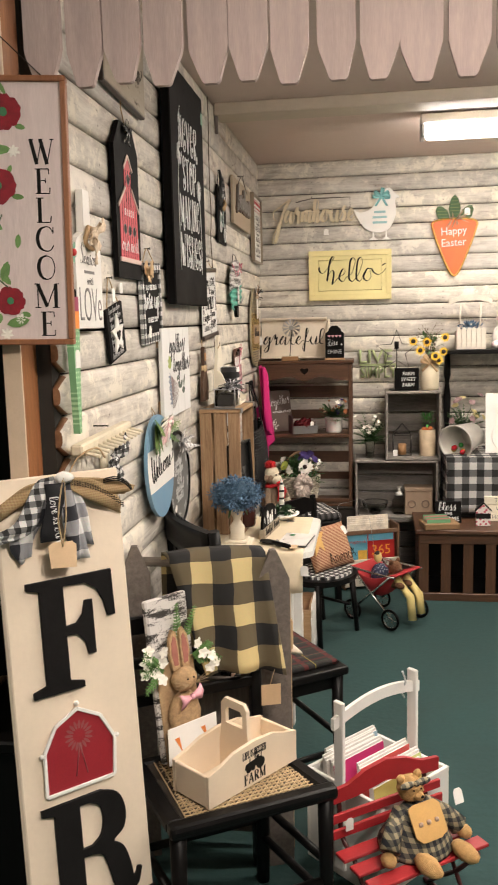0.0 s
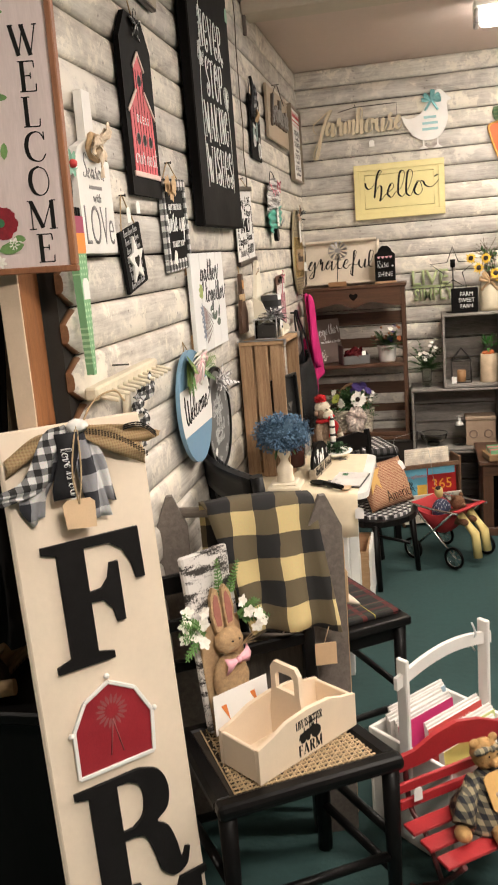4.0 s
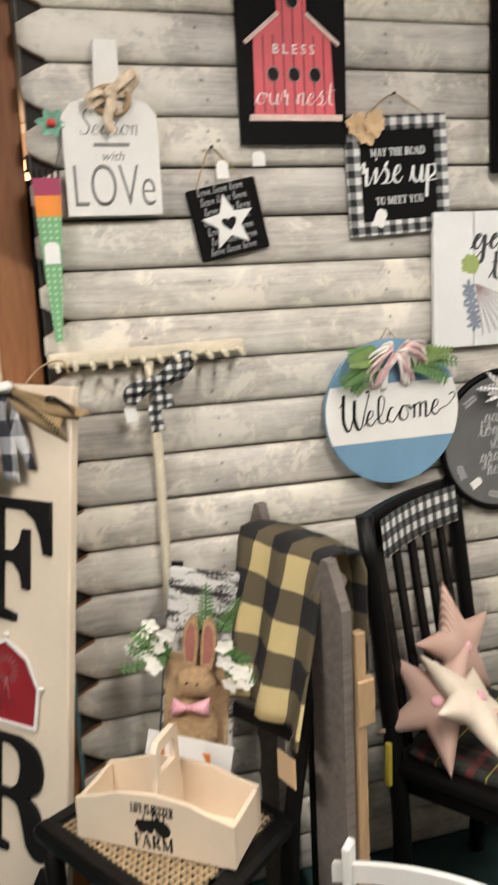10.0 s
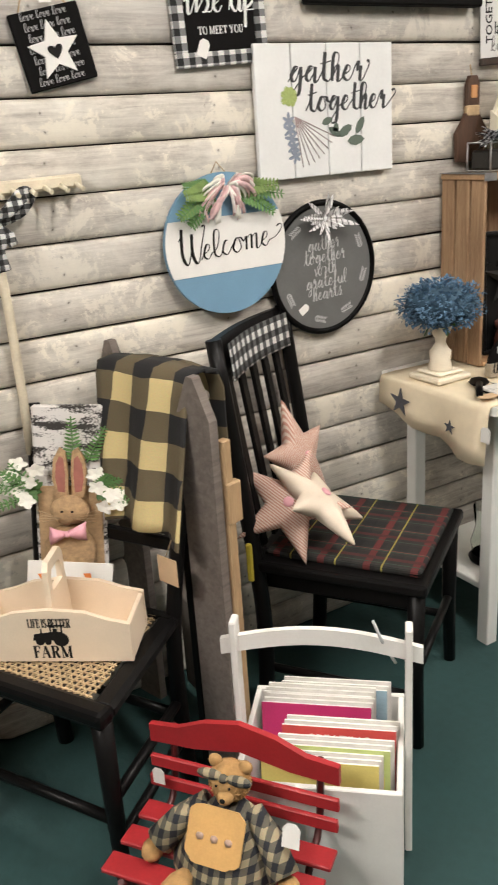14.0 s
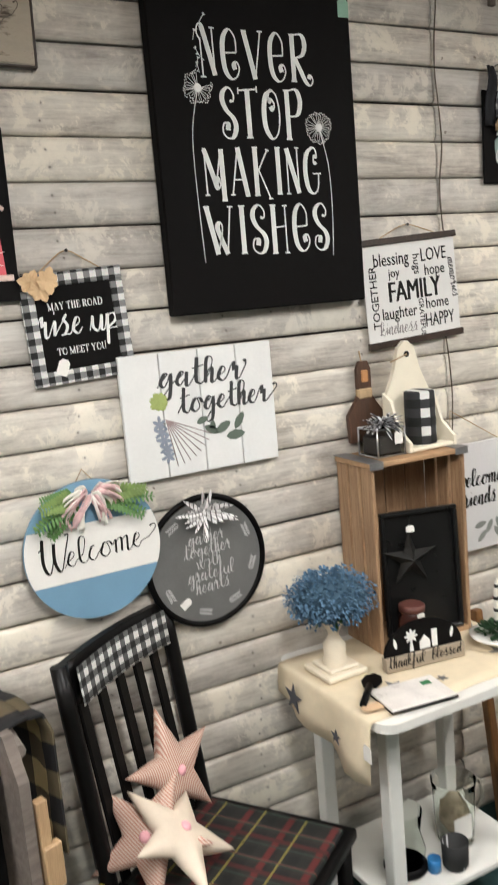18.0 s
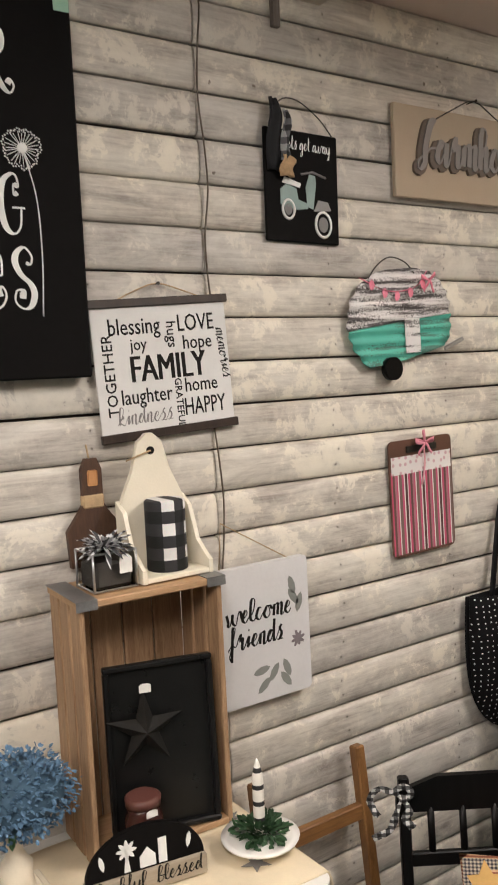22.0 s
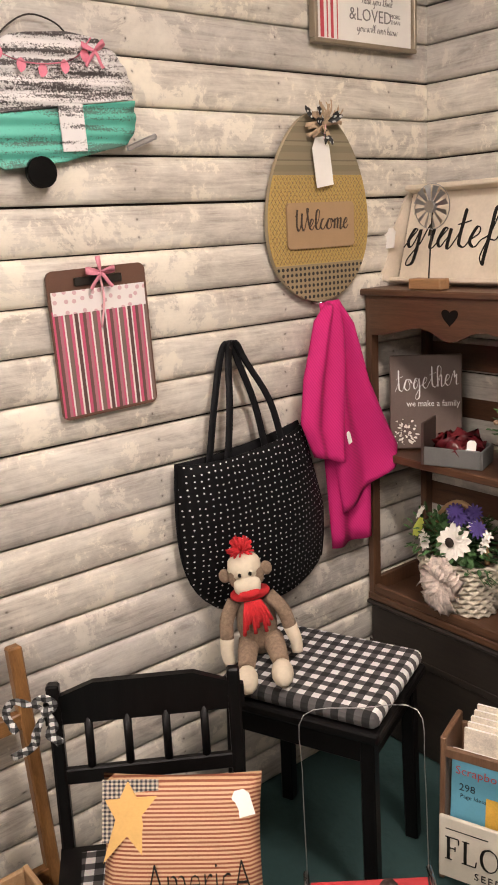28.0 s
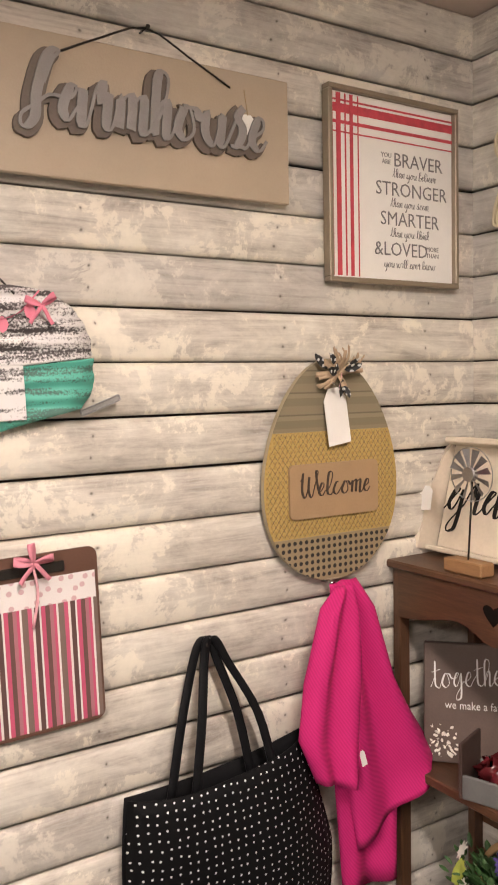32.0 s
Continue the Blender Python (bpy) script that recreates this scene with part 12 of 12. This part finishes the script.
sprays(bm, (0, 0, 0.0), 60, (0.12, 0.3, 0.05), 0.06, 0.025, (0, 0, 0.0))
sprays(bm, (0, 0, 0.34), 14, (0.03, 0.03, 0.02), 0.07, 0.02, (0, 0, 0.4))
part("dried_leaves", bm, plain("dried_leaf", (0.09, 0.055, 0.03), 0.9, vary=0.4), t)
t = thing("dark_nightstand", "dark wooden night stand with a paper tag against the tan wall", "cabinet", at(-8.7, 2.9, 0))
part("body", box(B(), -0.27, 0.1, 0.0, 0.8, 0.0, 0.79, 0.01), wood("dark_cab", (0.10, 0.07, 0.05), (0.05, 0.035, 0.025), 2), t)
part("drawer_front", box(B(), 0.1, 0.115, 0.1, 0.72, 0.48, 0.72, 0.006), wood("dark_cab", (0.10, 0.07, 0.05), (0.05, 0.035, 0.025), 2), t)
part("top", box(B(), -0.28, 0.13, -0.02, 0.83, 0.791, 0.835, 0.008), wood("dark_cab", (0.10, 0.07, 0.05), (0.05, 0.035, 0.025)), t)
part("tag", box(B(), 0.116, 0.12, 0.03, 0.12, 0.48, 0.66), PAPER, t)
t = thing("candle_lamp", "small lit candle lamp on the dark night stand", "candle", at(-8.68, 3.04, 0.835))
part("candle", cyl(B(), (0, 0, 0), (0, 0, 0.17), 0.022, n=10), plain("dark_candle", (0.03, 0.02, 0.015)), t)
part("flame", lathe(B(), [(0.005, 0.17), (0.026, 0.2), (0.02, 0.24), (0.002, 0.27)], 10), glow("flame_glow", (1.0, 0.30, 0.05), 14.0), t)
part("dish", cyl(B(), (0, 0, 0), (0, 0, 0.02), 0.09, n=14), WIRE, t)
part("finger_ring", sweep(B(), [(0, -0.11 + 0.04 * math.cos(a), 0.04 + 0.04 * math.sin(a)) for a in [2 * math.pi * i / 12 for i in range(12)]], 0.008, 5, closed=True), WIRE, t)
t = thing("leopard_shade_lamp", "small lamp with a leopard print shade on the night stand", "table lamp", at(-8.68, 3.28, 0.835))
part("shade", lathe(B(), [(0.135, 0.30), (0.138, 0.32), (0.115, 0.5), (0.1, 0.52)], 18), spotted("leopard", (0.5, 0.38, 0.26), (0.05, 0.03, 0.02), 0.045, 0.38, jitter=1.0), t)
part("base", lathe(B(), [(0.11, 0.0), (0.115, 0.02), (0.125, 0.28), (0.02, 0.3)], 18), plain("dark_base", (0.06, 0.045, 0.035), 0.6, vary=0.3), t)
part("cord", sweep(B(), smooth_path([(0.0, 0.12, 0.02), (0.05, 0.26, 0.02), (0.05, 0.4, 0.02)], 4), 0.007, 5), WIRE, t)
t = thing("bed", "turned dark bed post with a tan quilted bed and checked cushion", "bed", at(-5.9, 3.45, 0))
part("post", lathe(B(), [(0.05, 0), (0.05, 0.95), (0.07, 1.0), (0.05, 1.1), (0.075, 1.35), (0.07, 1.48), (0.04, 1.62), (0.03, 1.72), (0.05, 1.75), (0.03, 1.79), (0.05, 1.82), (0.062, 1.87), (0.055, 1.92), (0.02, 1.96)], 14), wood("bed_post_wood", (0.06, 0.035, 0.025), (0.03, 0.018, 0.012), 2, rough=0.3), t)
part("mattress", box(B(), -1.0, 0.04, 0.08, 1.6, 0.3, 1.22, 0.09, seg=3), plain("quilt_tan", (0.48, 0.34, 0.25), 0.9, vary=0.1), t)
part("cushion", cushion(B(), 0.34, 0.4, 0.14), GINGHAM_SMALL, t, m=facing(-0.25, 0.28, 1.21, 0.3, 1, 12))
t = thing("iron_hook_stand", "thin black wrought iron stand with a basket", "plant stand", at(-4.5, 3.33, 0))
part("pole", sweep(B(), smooth_path([(0, 0, 0), (0, 0, 1.0), (0, 0.13, 1.6), (0, 0.21, 1.98)], 4), 0.014, 6), WIRE, t)
part("foot", cyl(B(), (0, 0, 0), (0, 0, 0.02), 0.14, n=16), WIRE, t)
t = thing("dark_crate", "dark wooden crate standing on the carpet", "crate", at(-3.2, 2.86, 0))
for k in range(4):
    part("slat", box(B(), -0.2, 0.3, 0.0, 0.5, 0.02 + k * 0.22, 0.2 + k * 0.22, 0.005), wood("dark_cab", (0.10, 0.07, 0.05), (0.05, 0.035, 0.025), 1), t)
t = thing("plush_bear", "shaggy tan plush bear slumped on the dark crate", "plush toy", at(-3.0, 3.04, 0.885))
bm = B()
for c, r in (((0, -0.06, 0.09), 0.1), ((0.02, 0.07, 0.16), 0.09), ((0.05, -0.1, 0.06), 0.06), ((0.03, 0.14, 0.22), 0.05), ((0.05, 0.03, 0.07), 0.08)):
    blob(bm, c, r, rough=r * 0.16)
for i in range(160):
    d = Vector((rnd(0, 1), rnd(), rnd(0, 1))).normalized()
    p = Vector((0.02, rnd(-0.1, 0.1), 0.11)) + d * 0.09
    leaf(bm, tuple(p), (d.x + rnd() * 0.4, d.y + rnd() * 0.4, d.z), 0.035, 0.012, 0.3)
part("shaggy_body", bm, plain("tan_fur", (0.50, 0.33, 0.18), 0.95, vary=0.4, scale=60), t)
t = thing("draped_chair", "chair under a dark fringed plaid throw", "chair", at(-2.35, 2.86, 0))
DTH = check("dark_plaid_throw", 0.11, (0.12, 0.09, 0.055), (0.05, 0.036, 0.025), (0.016, 0.012, 0.01), axes=(1, 2), warp=0.01)
part("frame", box(box(box(B(), -0.2, 0.2, -0.05, 0.33, 0.42, 0.45, 0.005), -0.2, -0.165, -0.05, 0.33, 0.45, 0.99, 0.005), 0.165, 0.2, -0.04, 0.3, 0.45, 0.99, 0.005), BLACKWOOD, t)
for x, y in ((-0.18, -0.03), (0.18, -0.03), (-0.18, 0.3), (0.18, 0.3)):
    part("leg", cyl(B(), (x, y, 0), (x, y, 0.42), 0.018, n=8), BLACKWOOD, t)
part("box_lid", box(B(), -0.14, 0.14, 0.0, 0.32, 0.9, 0.97, 0.003), TAG, t, "tan cardboard box lid")
grid, hem = [], []
for j in range(25):
    u = j / 24
    k = max(0.0, (u - 0.62) / 0.38)
    col = []
    end = 0.27 + (0.22 + 0.36 * k if k > 0 else 0.0)
    for i in range(17):
        v = i / 16
        over = min(1.0, v / 0.12)
        z = 1.035 - 0.02 * (1 - math.cos(over * 1.5)) - (1.0 - end) * max(0.0, v - 0.06) / 0.94
        x = 0.1 + 0.14 * math.sin(over * 1.57) + 0.02 * math.sin(j * 1.3) * v - 0.2 * k
        y = 0.33 - 0.42 * min(1, u / 0.62) - (0.03 + 0.14 * v) * k + 0.01 * math.sin(i * 0.9 + j)
        col.append(Vector((x, y, z)))
    grid.append(col)
    hem.append(col[-1])
part("throw", cloth(B(), grid, 0.008), DTH, t, "dark fringed plaid throw")
bm = B()
for col in grid[1::3]:
    for off in (0.0, 0.012, 0.024):
        sweep(bm, [p + Vector((0.009, off, 0)) for p in col[2:]], 0.0022, 3)
for z in (0.93, 0.905, 0.72, 0.695, 0.5, 0.475):
    sweep(bm, [Vector((c[0].x + 0.155 + 0.02 * math.sin(n * 1.3) * (1.03 - z), c[8].y, z)) for n, c in enumerate(grid[:15])], 0.002, 3)
tagged(part("pale_thread_line", bm, plain("tan_thread", (0.30, 0.23, 0.14), 0.95), t), kind="stuff")
bm = B()
for p, q in zip(hem, hem[1:]):
    for f in (0.0, 0.33, 0.66):
        c = p.lerp(q, f)
        sweep(bm, [c, c + Vector((rnd(-0.01, 0.01), rnd(-0.012, 0.012), -0.06))], 0.004, 4)
tagged(part("fringe", bm, plain("throw_fringe", (0.04, 0.03, 0.02), 0.95), t), kind="stuff")
t = thing("hanging_jacket", "dark jacket hanging on the tan wall", "jacket", on_far(2.53, 2.3))
grid = [[Vector((-0.13 + 0.25 * j / 8 * (0.4 + 0.6 * i / 10) + 0.01 * i, 0.35 - 1.32 * i / 10, 0.06 + 0.03 * math.sin(j * 1.8 + i * 0.4))) for j in range(9)] for i in range(11)]
part("cloth_fall", cloth(B(), grid, 0.02), plain("dark_tweed", (0.03, 0.025, 0.022), 0.95, vary=0.4, scale=30), t)


# ---- log siding, board by board ----
LOGEND = wood("raw_log_end", (0.30, 0.15, 0.07), (0.15, 0.07, 0.035), 0)


def log_board(length, taper):
    """One board: a rounded face 0.098 high; taper: its near end is shaped to a blunt point."""
    bm = B()
    prof = [(-0.0484, -0.004), (-0.0482, 0.006), (-0.046, 0.0118), (-0.038, 0.0165), (-0.018, 0.0192), (0.014, 0.0192), (0.036, 0.017), (0.0448, 0.0125), (0.048, 0.006), (0.0482, -0.004)]
    stations = [(0.0, 0.4), (0.026, 0.72), (0.05, 0.965), (0.062, 1.0)] if taper else [(0.0, 0.985), (0.006, 1.0)]
    stations += [(length - 0.006, 1.0), (length, 0.985)]
    rings = []
    for x, k in stations:
        rings.append([bm.verts.new((x, a * k, b * (0.6 + 0.4 * k))) for a, b in prof])
    n = len(prof)
    for p, q in zip(rings, rings[1:]):
        for i in range(n - 1):
            f = bm.faces.new((p[i], q[i], q[i + 1], p[i + 1]))
            f.smooth = True
        bm.faces.new((p[n - 1], q[n - 1], q[0], p[0]))
    end = bm.faces.new(rings[0][::-1])
    bm.faces.new(rings[-1])
    bm.normal_update()
    if taper:
        end.material_index = 1
        for f in bm.faces:
            c = f.calc_center_median()
            if c.x < 0.055 and abs(f.normal.z) < 0.45 and c.z < 0.009:
                f.material_index = 1
    bmesh.ops.recalc_face_normals(bm, faces=bm.faces[:])
    me = bpy.data.meshes.new("board")
    bm.to_mesh(me)
    bm.free()
    me.materials.append(LOG)
    me.materials.append(LOGEND)
    return me


SEAM = 4.79
siding_a = thing("siding_west", "whitewashed half-log siding boards with dark gaps between them", "wall siding", pose(0, 0, 0), kind="structure")
siding_b = thing("siding_north", "whitewashed half-log siding boards with dark gaps between them", "wall siding", pose(0, 0, 0), kind="structure")
near_end, far_run = log_board(SEAM - 2.905 - 0.0015, True), log_board(LEN - SEAM - 0.0015, False)
north_runs = [log_board(2.02, False), log_board(1.47, False)]
for k in range(26):
    z = 0.1 * k + 0.05 + 0.0011 * math.sin(k * 5.3)
    wob = 0.0012 * math.sin(k * 2.7)
    for me, y in ((near_end, 2.905), (far_run, SEAM + 0.0015)):
        ob = new("board", me)
        ob.parent = siding_a
        ob.matrix_basis = Matrix.Translation((wob, y, z)) @ UA @ Matrix.Rotation(radians(0.04 * math.sin(k * 4.1)), 4, "Z")
    for me, x in ((north_runs[0], 0.001), (north_runs[1], 2.024)):
        ob = new("board", me)
        ob.parent = siding_b
        ob.matrix_basis = Matrix.Translation((x, LEN - wob, z)) @ UB
